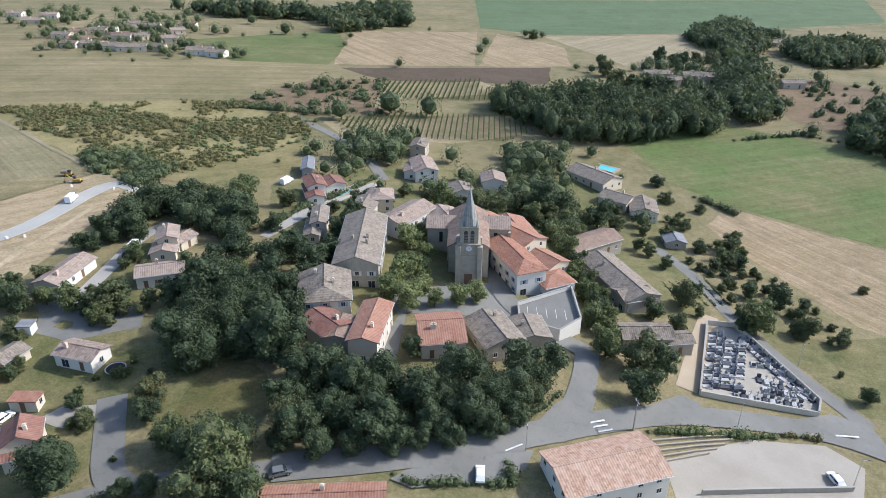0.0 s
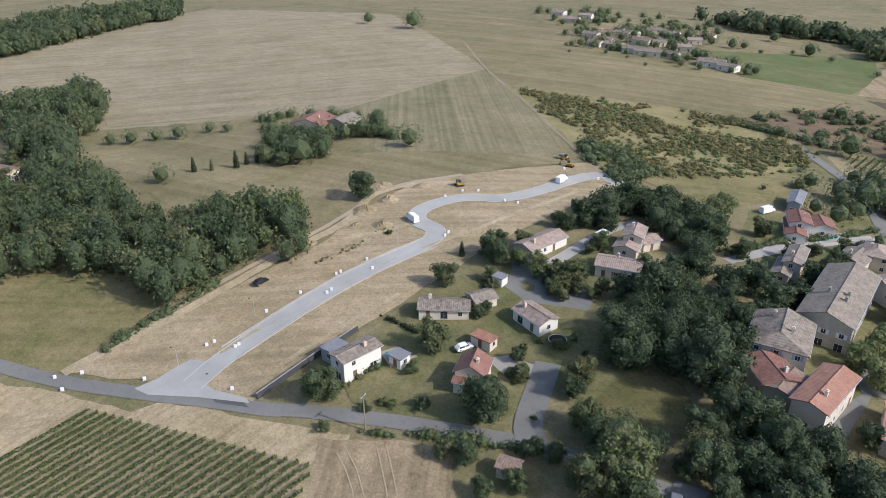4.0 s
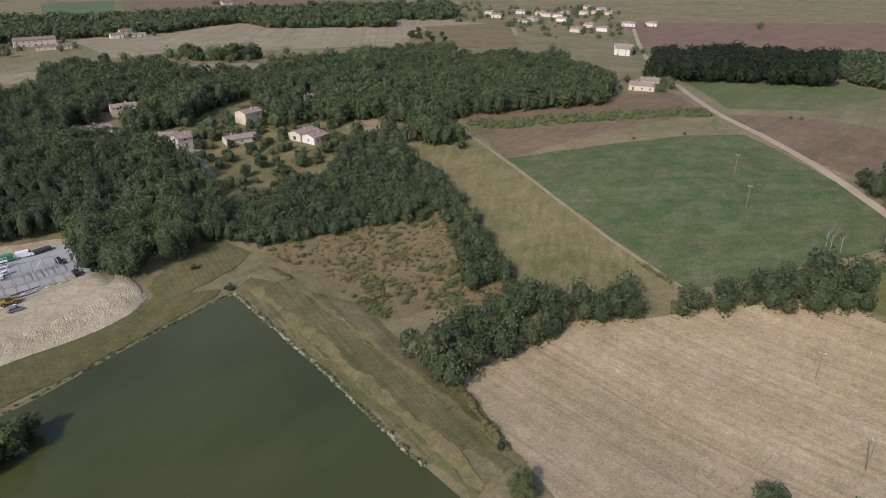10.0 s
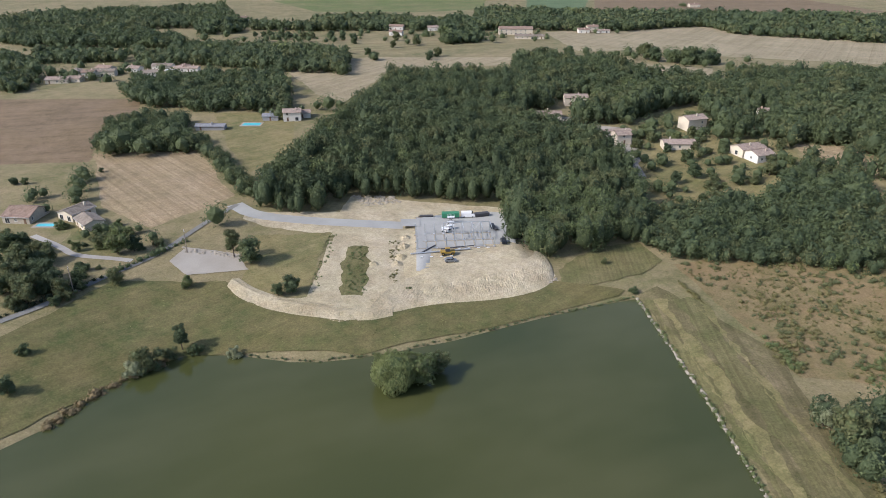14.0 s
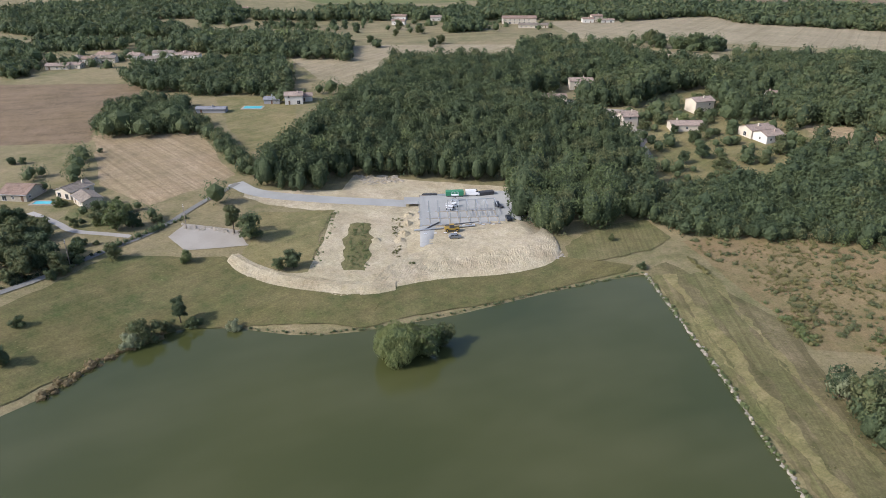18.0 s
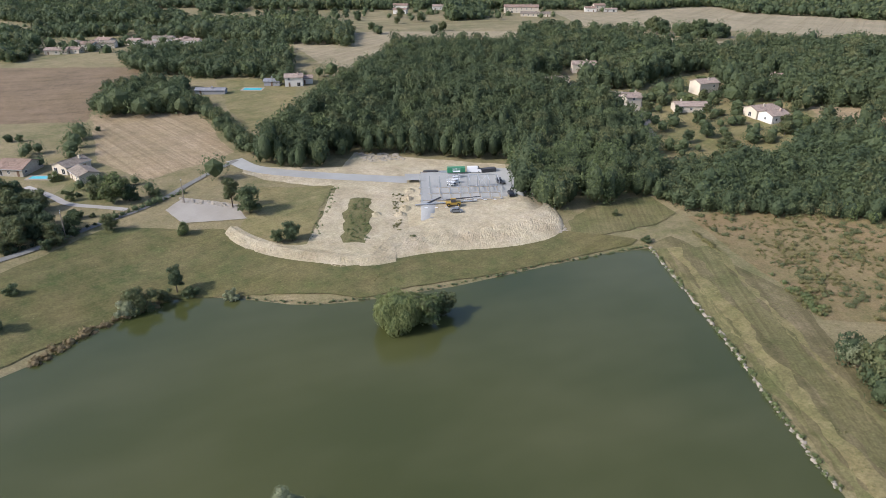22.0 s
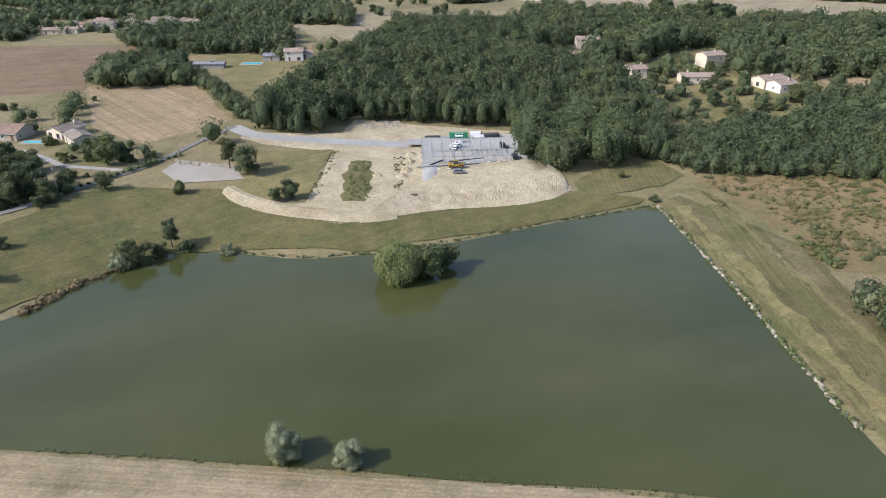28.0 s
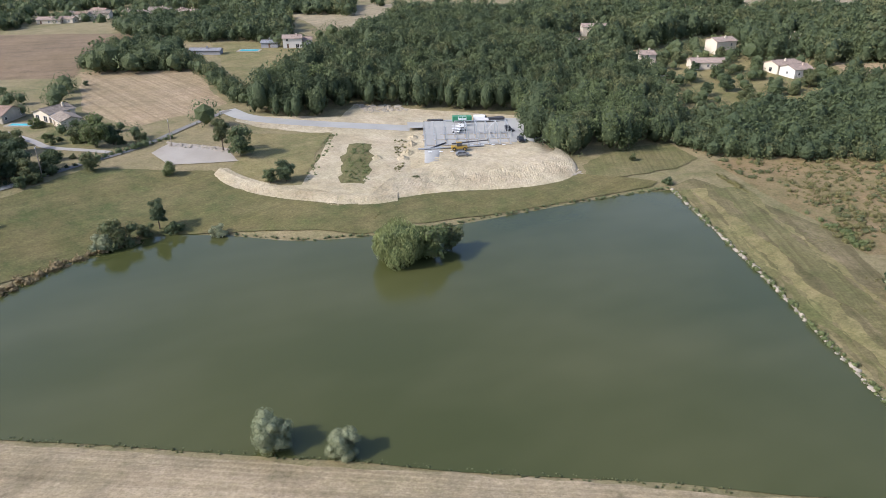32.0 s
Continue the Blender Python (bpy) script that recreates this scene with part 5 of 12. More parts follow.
def walls_mesh(L, W, h, rise, hip):
    x, y = L / 2, W / 2
    vs = [(-x, -y, -2), (x, -y, -2), (x, y, -2), (-x, y, -2), (-x, -y, h), (x, -y, h), (x, y, h), (-x, y, h)]
    fs = [(0, 1, 5, 4), (2, 3, 7, 6)]
    if hip[1]:
        fs.append((1, 2, 6, 5))
    else:
        vs.append((x, 0, h + rise))
        fs.append((1, 2, 6, len(vs) - 1, 5))
    if hip[0]:
        fs.append((3, 0, 4, 7))
    else:
        vs.append((-x, 0, h + rise))
        fs.append((3, 0, 4, len(vs) - 1, 7))
    return vs, fs


def house(x, y, turn, L, W, h, wall="white", roof="pink", slope=0.33, hip=(0, 0), detail=2, chimneys=1, shutters="", label="", category="house", flat=False, z=None, name="house"):
    """A house with its long side along local x. detail 2: windows with frames, panes and shutters all round; 1: plain windows; 0: none."""
    ob = thing(name, x, y, turn, label, category, z=z)
    CLEARINGS.append((x, y, L / 2 + 7))
    rise = W / 2 * slope
    rng = random.Random(int(x * 7 + y * 13))
    if flat:
        bm = boxed(-L / 2, L / 2, -W / 2, W / 2, -2, h)
        body = part("wall", bm, WALL[wall], ob)
        bm = boxed(-L / 2 - 0.25, L / 2 + 0.25, -W / 2 - 0.25, W / 2 + 0.25, h, h + 0.25)
        part("roof", bm, ROOF[roof], ob)
    else:
        vs, fs = walls_mesh(L, W, h, rise, hip)
        body = part("wall", from_lists("wall", vs, fs, WALL[wall]), None, ob)
        vs, fs, (ra, rb, rz) = roof_mesh(L, W, h, rise, 0.45 if detail else 0.3, hip)
        top = part("roof", from_lists("roof", vs, fs, ROOF[roof]), None, ob)
        bm = bmesh.new()
        rod(bm, (ra, 0, rz - 0.02), (rb, 0, rz - 0.02), 0.16, 6)
        if detail:
            part("ridge", bm, ROOF[roof], top)
        else:
            bm.free()
        for k in range(chimneys):
            cx, cy = ra + (rb - ra) * (0.2 + 0.6 * rng.random()), W * 0.18 * rng.choice((-1, 1))
            zc = rz - abs(cy) * slope
            bm = boxed(cx - 0.35, cx + 0.35, cy - 0.3, cy + 0.3, zc - 0.6, zc + 1.0)
            box(bm, cx - 0.42, cx + 0.42, cy - 0.37, cy + 0.37, zc + 1.0, zc + 1.12)
            box(bm, cx - 0.2, cx + 0.2, cy - 0.2, cy + 0.2, zc + 1.12, zc + 1.35)
            part("chimney", bm, WALL["pink" if wall == "white" else wall], top)
        if detail == 2:
            for s in (-1, 1):
                bm = bmesh.new()
                ye, ze = s * (W / 2 + 0.5), h - rise / (W / 2) * 0.45 + 0.06
                rod(bm, (-L / 2 - 0.4, ye, ze), (L / 2 + 0.4, ye, ze), 0.08, 6)
                part("gutter", bm, MAT["steel"], top)
    if detail:
        floors = max(1, int((h + 0.4) // 2.7))
        for side in range(4):
            length = L if side % 2 == 0 else W
            off = W / 2 if side % 2 == 0 else L / 2
            count = max(1, int(length / (3.6 if detail == 2 else 5.0)))
            door_at = rng.randrange(count) if side in (0, 2) else -1
            for f in range(floors):
                for k in range(count):
                    u = -length / 2 + (k + 0.5) * length / count + rng.uniform(-0.3, 0.3)
                    m = pose(0, 0, 0, 0, 0, 90 * side) @ Matrix.Translation((u, -off, 0))
                    if f == 0 and k == door_at:
                        part("door", DOOR_ME, None, ob, at=m @ Matrix.Translation((0, 0, 0.05)))
                        continue
                    if rng.random() < 0.12:
                        continue
                    kind = "l" if f == 0 and rng.random() < 0.2 else "s"
                    fm, pm = WINDOW[kind]
                    z0 = f * 2.7 + (0.1 if kind == "l" else 0.95)
                    if z0 + (2.1 if kind == "l" else 1.25) > h - 0.05:
                        continue
                    win = part("window", fm, None, ob, at=m @ Matrix.Translation((0, 0, z0)))
                    part("pane", pm, None, win)
                    if shutters and kind == "s" and detail == 2:
                        for s in (-1, 1):
                            part("shutter", SHUTTER[shutters], None, win, at=Matrix.Translation((s * 0.86, 0, 0)))
    return ob


# ---- trees ----
TREES = {}


def tree_meshes(kind, seed):
    rng = np.random.default_rng(seed)
    tb = bmesh.new()
    if kind == "broad":
        v, f, inner = crown_arrays(rng, 1.0, 2.15, 0.05, 3600, 24, 0.047, 0.76)
        rod(tb, (0, 0, -0.1), (0.02, 0.01, 0.75), 0.075, 7, 0.05)
        for k in range(4):
            a = k * 1.6 + rng.random()
            rod(tb, (0.01, 0, 0.6), (0.5 * math.cos(a), 0.5 * math.sin(a), 1.15 + 0.3 * rng.random()), 0.035, 5, 0.015)
    elif kind == "mid":
        v, f, inner = crown_arrays(rng, 1.0, 2.15, 0.05, 1500, 15, 0.07, 0.7)
        rod(tb, (0, 0, -0.1), (0.02, 0.01, 0.75), 0.075, 7, 0.05)
    elif kind == "tall":
        v, f, inner = crown_arrays(rng, 0.72, 2.8, 0.25, 2400, 20, 0.052, 0.74)
        rod(tb, (0, 0, -0.1), (0.0, 0.02, 1.6), 0.06, 7, 0.03)
        for k in range(3):
            a = k * 2.1 + rng.random()
            rod(tb, (0, 0, 0.8), (0.35 * math.cos(a), 0.35 * math.sin(a), 1.6), 0.03, 5, 0.012)
    elif kind == "willow":
        v, f, inner = crown_arrays(rng, 1.0, 1.62, -0.1, 13000, 36, 0.026, 0.84)
        for k in range(5):
            a = k * 1.3
            rod(tb, (0, 0, -0.2), (0.45 * math.cos(a), 0.45 * math.sin(a), 1.0), 0.05, 6, 0.02)
    elif kind == "cypress":
        lobes = [(0, 0, 0.35 + 0.36 * k, 0.5 * (1 - (k / 8.5) ** 1.5) + 0.05, 1.3) for k in range(8)]
        v, f, inner = lobed(rng, lobes, 900, 0.07, 0.78, 0.0, 1.7)
        rod(tb, (0, 0, -0.1), (0, 0, 0.6), 0.07, 6, 0.05)
    elif kind == "shrub":
        v, f, inner = crown_arrays(rng, 1.0, 1.4, -0.1, 1400, 14, 0.064, 0.72)
        for k in range(4):
            a = k * 1.6
            rod(tb, (0, 0, -0.1), (0.4 * math.cos(a), 0.4 * math.sin(a), 0.7), 0.04, 5, 0.02)
    elif kind == "weeping":
        lobes = [(0.62 * math.cos(a), 0.62 * math.sin(a), 0.75 + 0.25 * math.sin(a * 3), 0.42, 1.5) for a in np.arange(0, 6.2, 0.7)] + [(0, 0, 1.15, 0.7, 0.75)]
        v, f, inner = lobed(rng, lobes, 9500, 0.03, 0.8, 0.62, 1.7)
        rod(tb, (0, 0, -0.1), (0, 0, 1.0), 0.09, 6, 0.05)
    else:  # small, for far trees
        v, f, inner = crown_arrays(rng, 1.0, 2.1, 0.35, 620, 11, 0.12, 0.55)
        rod(tb, (0, 0, -0.1), (0, 0, 0.6), 0.08, 5, 0.05)
    trunk = bpy.data.meshes.new("trunk")
    tb.to_mesh(trunk)
    tb.free()
    trunk.materials.append(MAT["bark"])
    return trunk, v, f, inner


KINDS = {"willow": 2, "broad": 6, "mid": 5, "tall": 3, "cypress": 2, "shrub": 4, "weeping": 1, "far": 4}
TREE_LABEL = {
    "willow": "round bushy willow standing at the water",
    "broad": "broadleaf tree with a rounded dense crown", "mid": "broadleaf tree with a rounded dense crown", "tall": "tall narrow poplar-like tree", "cypress": "slim dark cypress standing upright",
    "shrub": "low rounded shrub with many stems", "weeping": "weeping willow with hanging branches", "far": "broadleaf tree far out in the fields",
}
TREE_TONE = {"leaf": "dark green", "leaf_olive": "olive green", "leaf_deep": "deep green", "leaf_light": "light green", "leaf_lime": "bright yellow-green", "leaf_dark": "very dark green", "leaf_grey": "silvery grey-green", "leaf_dry": "dry olive-brown"}
for kd, cnt in KINDS.items():
    TREES[kd] = [tree_meshes(kd, 100 + 17 * i + len(kd)) for i in range(cnt)]
CROWN_ME = {}
FAR_TREES = {}  # trees too far off to be told apart, by leaf
tree_no = 0


def tree(x, y, r, kind="broad", mat="leaf", z=None, stretch=1.0, group=""):
    global tree_no
    tree_no += 1
    if kind == "far" or math.hypot(x, y - 20) > 345:
        FAR_TREES.setdefault("leaf_deep" if mat == "leaf" and tree_no % 2 else mat, []).append((x, y, r, stretch))
        return None
    i = tree_no % KINDS[kind]
    trunk, v, f, inner = TREES[kind][i]
    if mat == "leaf":
        mat = ("leaf", "leaf_olive", "leaf", "leaf_deep", "leaf_olive", "leaf_light", "leaf", "leaf_deep", "leaf_olive")[tree_no * 7 % 9]
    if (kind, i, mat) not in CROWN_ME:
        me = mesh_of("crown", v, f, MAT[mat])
        # Core faces get a darker leaf: shade inside the crown put into colour.
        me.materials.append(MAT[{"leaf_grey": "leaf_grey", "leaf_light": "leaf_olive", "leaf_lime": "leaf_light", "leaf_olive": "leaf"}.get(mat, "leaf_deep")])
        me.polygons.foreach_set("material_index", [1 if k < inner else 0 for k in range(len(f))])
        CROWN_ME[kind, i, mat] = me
    name = "shrub" if kind == "shrub" else "tree"
    ob = new(name, trunk)
    turn = (tree_no * 137.5) % 360
    ob.matrix_basis = pose(x, y, (float(ground_z(x, y)) if z is None else z) - 0.1, 0, 0, turn) @ Matrix.Diagonal((r, r, r * stretch, 1))
    tagged(ob, TREE_TONE[mat] + " " + TREE_LABEL[kind], name, group)
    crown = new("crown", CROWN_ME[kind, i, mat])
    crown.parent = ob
    return ob


def scatter(name, spots, radius, leaves_each, mat, label, category="bushes", seed=3, squash=0.75):
    """Small bushes joined into one mesh."""
    rng = np.random.default_rng(seed)
    va, fa, off = [], [], 0
    land = ground_z([q[0] for q in spots], [q[1] for q in spots])
    for (x, y, *own), base in zip(spots, land):
        r = own[0] if own else radius * (0.5 + rng.random())
        z = float(base) + (r * 0.45 if own else 0)
        core = BALL[0] * np.array([r, r, r * squash]) * 0.58 * (1 + 0.25 * rng.random((len(BALL[0]), 1))) + np.array([x, y, z + r * 0.35])
        leaves = int(leaves_each * 2.2)
        cloud = leaf_cloud(rng, leaves, [(x, y, z + r * 0.35, r, squash)], r * 0.95 / math.sqrt(leaves), 0.0, 1.2)
        va += [core, cloud]
        fa += [tuple(i + off for i in t) for t in BALL[1]]
        off += len(core)
        fa += leaf_faces(off, leaves)
        off += 3 * leaves
    return tagged(new(name, mesh_of(name, np.concatenate(va), fa, MAT[mat])), label, category, kind="stuff")


def spots_in(poly, count, seed, clump=0.0):
    rng = random.Random(seed)
    xs, ys = [p[0] for p in poly], [p[1] for p in poly]
    out = []
    tries = 0
    while len(out) < count and tries < count * 60:
        tries += 1
        p = (rng.uniform(min(xs), max(xs)), rng.uniform(min(ys), max(ys)))
        if clump and noise.noise((p[0] * 0.05, p[1] * 0.05, seed)) < clump * rng.random() - 0.15:
            continue
        if bool(inside(poly, *p)):
            out.append(p)
    return out


def along(line, step, seed=1, side=0.0):
    rng = random.Random(seed)
    pts = densify(line, step, 0, False)
    return [(x + rng.uniform(-side, side), y + rng.uniform(-side, side)) for x, y in pts]


def vine_row(a, b, height=1.5, width=0.4, leaves=7.0, seed=1, group="vine rows"):
    """One trellised row of vines from a to b."""
    rng = np.random.default_rng(seed)
    L = math.hypot(b[0] - a[0], b[1] - a[1])
    n = max(4, int(L * leaves))
    t = rng.random(n)
    gap = np.array([noise.noise((seed * 3.1, u * L * 0.35, 0)) for u in t]) > -0.75
    t = t[gap]
    n = len(t)
    ux, uy = (b[0] - a[0]) / L, (b[1] - a[1]) / L
    off = rng.normal(scale=width * 0.3, size=n)
    x, y = a[0] + (b[0] - a[0]) * t - uy * off, a[1] + (b[1] - a[1]) * t + ux * off
    z = ground_z(x, y) + 0.45 + (height - 0.45) * rng.random(n) ** 0.7
    c = np.c_[x, y, z]
    p = rng.normal(size=(n, 3))
    p /= np.linalg.norm(p, axis=1)[:, None]
    q = np.cross(p, rng.normal(size=(n, 3)))
    q /= np.linalg.norm(q, axis=1)[:, None] + 1e-9
    s = (0.13 + 0.11 * rng.random(n))[:, None]
    quads = np.stack([c - p * s, c - q * s, c + p * s, c + q * s], 1).reshape(-1, 3)
    return quads, [(4 * i, 4 * i + 1, 4 * i + 2, 4 * i + 3) for i in range(n)]


stake_bm = rod(bmesh.new(), (0, 0, -0.2), (0, 0, 1.65), 0.05, 4)
STAKE_ME = bpy.data.meshes.new("stake")
stake_bm.to_mesh(STAKE_ME)
stake_bm.free()
STAKE_ME.materials.append(MAT["pole_wood"])


def vineyard(poly, direction, gap, label, joined=False, leaves=7.0, height=1.5):
    d = Vector((math.cos(radians(direction)), math.sin(radians(direction))))
    nrm = Vector((-d.y, d.x))
    offs = [Vector(p).dot(nrm) for p in poly]
    k = min(offs) + gap / 2
    rows = []
    while k < max(offs):
        cuts = []
        for p, q in zip(poly, poly[1:] + poly[:1]):
            a, b = Vector(p).dot(nrm) - k, Vector(q).dot(nrm) - k
            if a * b < 0:
                f = a / (a - b)
                cuts.append((Vector(p) + (Vector(q) - Vector(p)) * f).dot(d))
        cuts.sort()
        for s, e in zip(cuts[::2], cuts[1::2]):
            if e - s > 3:
                rows.append((tuple(d * (s + 0.8) + nrm * k), tuple(d * (e - 0.8) + nrm * k)))
        k += gap
    va, fa, off = [], [], 0
    for i, (a, b) in enumerate(rows):
        v, f = vine_row(a, b, height, leaves=leaves, seed=i + 1)
        if joined:
            va.append(v)
            fa += [tuple(j + off for j in q) for q in f]
            off += len(v)
            continue
        row = new("vine_trellis", mesh_of("vine_trellis", v, f, MAT["leaf_vine"]))
        tagged(row, label, "vine", "vines in the vineyard")
        L = math.hypot(b[0] - a[0], b[1] - a[1])
        for s in range(int(L / 7) + 1):
            f2 = min(1.0, s * 7 / L)
            px, py = a[0] + (b[0] - a[0]) * f2, a[1] + (b[1] - a[1]) * f2
            part("stake", STAKE_ME, None, row, at=Matrix.Translation((px, py, float(ground_z(px, py)))))
    if joined:
        tagged(new("vines", mesh_of("vines", np.concatenate(va), fa, MAT["leaf_vine"])), label, "vines", kind="stuff")


def heap(x, y, r, h, seed=1):
    """A mound of tipped earth."""
    rng = np.random.default_rng(seed)
    n, rings = 18, 6
    vs, fs = [(0, 0, h)], []
    for k in range(1, rings + 1):
        f = k / rings
        for i in range(n):
            a = i * 2 * math.pi / n
            rr = r * f * (1 + 0.25 * noise.noise((math.cos(a) * 1.5, math.sin(a) * 1.5, seed)))
            vs.append((rr * math.cos(a), rr * math.sin(a), h * (1 - f) ** 1.1 * (0.6 + 0.6 * rng.random()) - 0.25 * f))
    fs += [(0, 1 + i, 1 + (i + 1) % n) for i in range(n)]
    for k in range(rings - 1):
        for i in range(n):
            a, b = 1 + k * n + i, 1 + k * n + (i + 1) % n
            fs.append((a, a + n, b + n, b))
    ob = new("earth_heap", mesh_of("earth_heap", vs, fs, MAT["fill" if y > 0 else "spoil"]))
    ob.matrix_basis = pose(x, y, float(ground_z(x, y)) + 0.2, 0, 0, seed * 40)
    return tagged(ob, "rough heap of tipped bare earth", "heap", "earth heaps")


# ---- vehicles ----
def car_meshes(L, W, H, van=False):
    bm = bmesh.new()
    hood = 0.55 * H
    prof = [(-L / 2, 0.3), (L / 2, 0.3), (L / 2, hood * 0.9), (L * 0.28, hood), (L * 0.14, H * 0.97), (-L * 0.30, H), (-L * 0.46, hood * 1.12), (-L / 2, hood)]
    if van:
        prof = [(-L / 2, 0.3), (L / 2, 0.3), (L / 2, hood * 0.8), (L * 0.40, hood), (L * 0.27, H * 0.95), (L * 0.2, H), (-L * 0.48, H), (-L / 2, H * 0.95)]
    left = [bm.verts.new((x, -W / 2 + (0.14 if z > hood else 0), z)) for x, z in prof]
    right = [bm.verts.new((x, W / 2 - (0.14 if z > hood else 0), z)) for x, z in prof]
    bm.faces.new(left)
    bm.faces.new(right[::-1])
    for i in range(len(prof)):
        j = (i + 1) % len(prof)
        bm.faces.new((left[j], left[i], right[i], right[j]))
    bmesh.ops.bevel(bm, geom=bm.edges[:], offset=0.06, segments=1, affect="EDGES")
    body = bpy.data.meshes.new("body")
    bm.to_mesh(body)
    bm.free()
    g = bmesh.new()
    zs, ze = hood + 0.05, H * 0.9
    if van:
        spans = ((L * 0.22, L * 0.36),)
    else:
        spans = ((-L * 0.36, -L * 0.06), (-L * 0.03, L * 0.2))
    for x0, x1 in spans:
        for s in (-1, 1):
            y = s * (W / 2 - 0.1)
            box(g, x0, x1, y - 0.05, y + 0.05, zs, ze)
    side = bpy.data.meshes.new("side_window")
    g.to_mesh(side)
    g.free()
    side.materials.append(MAT["glass"])
    g = bmesh.new()
    xa, xb = (L * 0.40, L * 0.27) if van else (L * 0.28, L * 0.14)
    y = W / 2 - 0.24
    quad = [(xa + 0.0, -y, hood + 0.06), (xa, y, hood + 0.06), (xb, y, H * 0.93), (xb, -y, H * 0.93)]
    vs = [g.verts.new((px + 0.05, py, pz + 0.04)) for px, py, pz in quad] + [g.verts.new((px - 0.08, py, pz)) for px, py, pz in quad]
    for f in ((0, 1, 2, 3), (7, 6, 5, 4), (1, 0, 4, 5), (2, 1, 5, 6), (3, 2, 6, 7), (0, 3, 7, 4)):
        g.faces.new([vs[i] for i in f])
    screen = bpy.data.meshes.new("windscreen")
    g.to_mesh(screen)
    g.free()
    screen.materials.append(MAT["glass"])
    return body, side, screen


CARS = {"car": (car_meshes(4.3, 1.8, 1.5), 4.3, 1.8), "van": (car_meshes(5.6, 2.0, 2.4, True), 5.6, 2.0)}
wb = bmesh.new()
rod(wb, (0, -0.11, 0), (0, 0.11, 0), 0.33, 12)
TYRE_ME = bpy.data.meshes.new("tyre")
wb.to_mesh(TYRE_ME)
wb.free()
TYRE_ME.materials.append(MAT["rubber"])
wb = bmesh.new()
rod(wb, (0, -0.13, 0), (0, 0.13, 0), 0.2, 10)
RIM_ME = bpy.data.meshes.new("rim")
wb.to_mesh(RIM_ME)
wb.free()
RIM_ME.materials.append(MAT["steel"])
BODY_ME = {}


def car(x, y, turn, paint="car_white", kind="car", label="", z=None):
    z = float(ground_z(x, y)) + 0.22 if z is None else z
    (body, side, screen), L, W = CARS[kind]
    ob = thing("van" if kind == "van" else "car", x, y, turn, label, "van" if kind == "van" else "car", z=z)
    if (kind, paint) not in BODY_ME:
        me = body.copy()
        me.materials.append(MAT[paint])
        BODY_ME[kind, paint] = me
    b = part("body", BODY_ME[kind, paint], None, ob)
    part("side_window", side, None, b)
    part("windscreen", screen, None, b)
    for sx in (-0.31, 0.31):
        for sy in (-1, 1):
            w = part("wheel", TYRE_ME, None, ob, at=Matrix.Translation((L * sx, sy * (W / 2 - 0.1), 0.33)))
            part("rim", RIM_ME, None, w)
    return ob


# ---- street and field furniture ----
def power_pole(x, y, h=9.0, lean=0.0, arm=True, label="grey wooden power pole standing in a field", name="power_pole"):
    ob = thing(name, x, y, 25, label, "pole")
    bm = bmesh.new()
    top = Vector((math.sin(radians(lean)) * h, 0, math.cos(radians(lean)) * h))
    rod(bm, (0, 0, -0.4), top, 0.17, 8, 0.11)
    part("pole", bm, MAT["pole_wood"], ob)
    if arm:
        bm = boxed(top.x - 0.07, top.x + 0.07, -0.9, 0.9, top.z - 0.5, top.z - 0.35)
        a = part("crossarm", bm, MAT["steel"], ob)
        for yy in (-0.8, 0.0, 0.8):
            bm = bmesh.new()
            rod(bm, (top.x, yy, top.z - 0.35), (top.x, yy, top.z - 0.1), 0.07, 6)
            part("insulator", bm, MAT["white_metal"], a)
    return ob


def street_lamp(x, y, turn, h=7.5):
    ob = thing("street_lamp", x, y, turn, "slim grey metal street lamp beside the road", "lamp", "street lamps")
    bm = bmesh.new()
    rod(bm, (0, 0, -0.2), (0, 0, h), 0.08, 8, 0.05)
    part("post", bm, MAT["steel"], ob)
    bm = bmesh.new()
    rod(bm, (0, 0, h - 0.05), (1.0, 0, h + 0.25), 0.04, 6)
    arm = part("arm", bm, MAT["steel"], ob)
    part("head", boxed(0.9, 1.5, -0.12, 0.12, h + 0.18, h + 0.32, bev=0.03), MAT["dark_metal"], arm)
    return ob


def wall_line(line, height, width, mat, label, name="garden_wall", category="wall", coping=True):
    """A free-standing wall along a line, stepping with the land."""
    base = Vector(line[0])
    ob = thing(name, base.x, base.y, 0, label, category, z=0)
    for a, b in zip(line, line[1:]):
        L = math.hypot(b[0] - a[0], b[1] - a[1])
        turn = math.degrees(math.atan2(b[1] - a[1], b[0] - a[0]))
        z = float(ground_z((a[0] + b[0]) / 2, (a[1] + b[1]) / 2))
        slope = math.atan2(float(ground_z(*b)) - float(ground_z(*a)), L)
        m = Matrix.Translation((-base.x, -base.y, 0)) @ pose((a[0] + b[0]) / 2, (a[1] + b[1]) / 2, z, 0, 0, turn) @ pose(0, 0, 0, 0, -math.degrees(slope), 0)
        w = part("wall", boxed(-L / 2, L / 2, -width / 2, width / 2, -0.6, height), mat, ob, at=m)
        if coping:
            part("coping", boxed(-L / 2, L / 2, -width / 2 - 0.05, width / 2 + 0.05, height, height + 0.08), MAT["concrete"], w)
    return ob


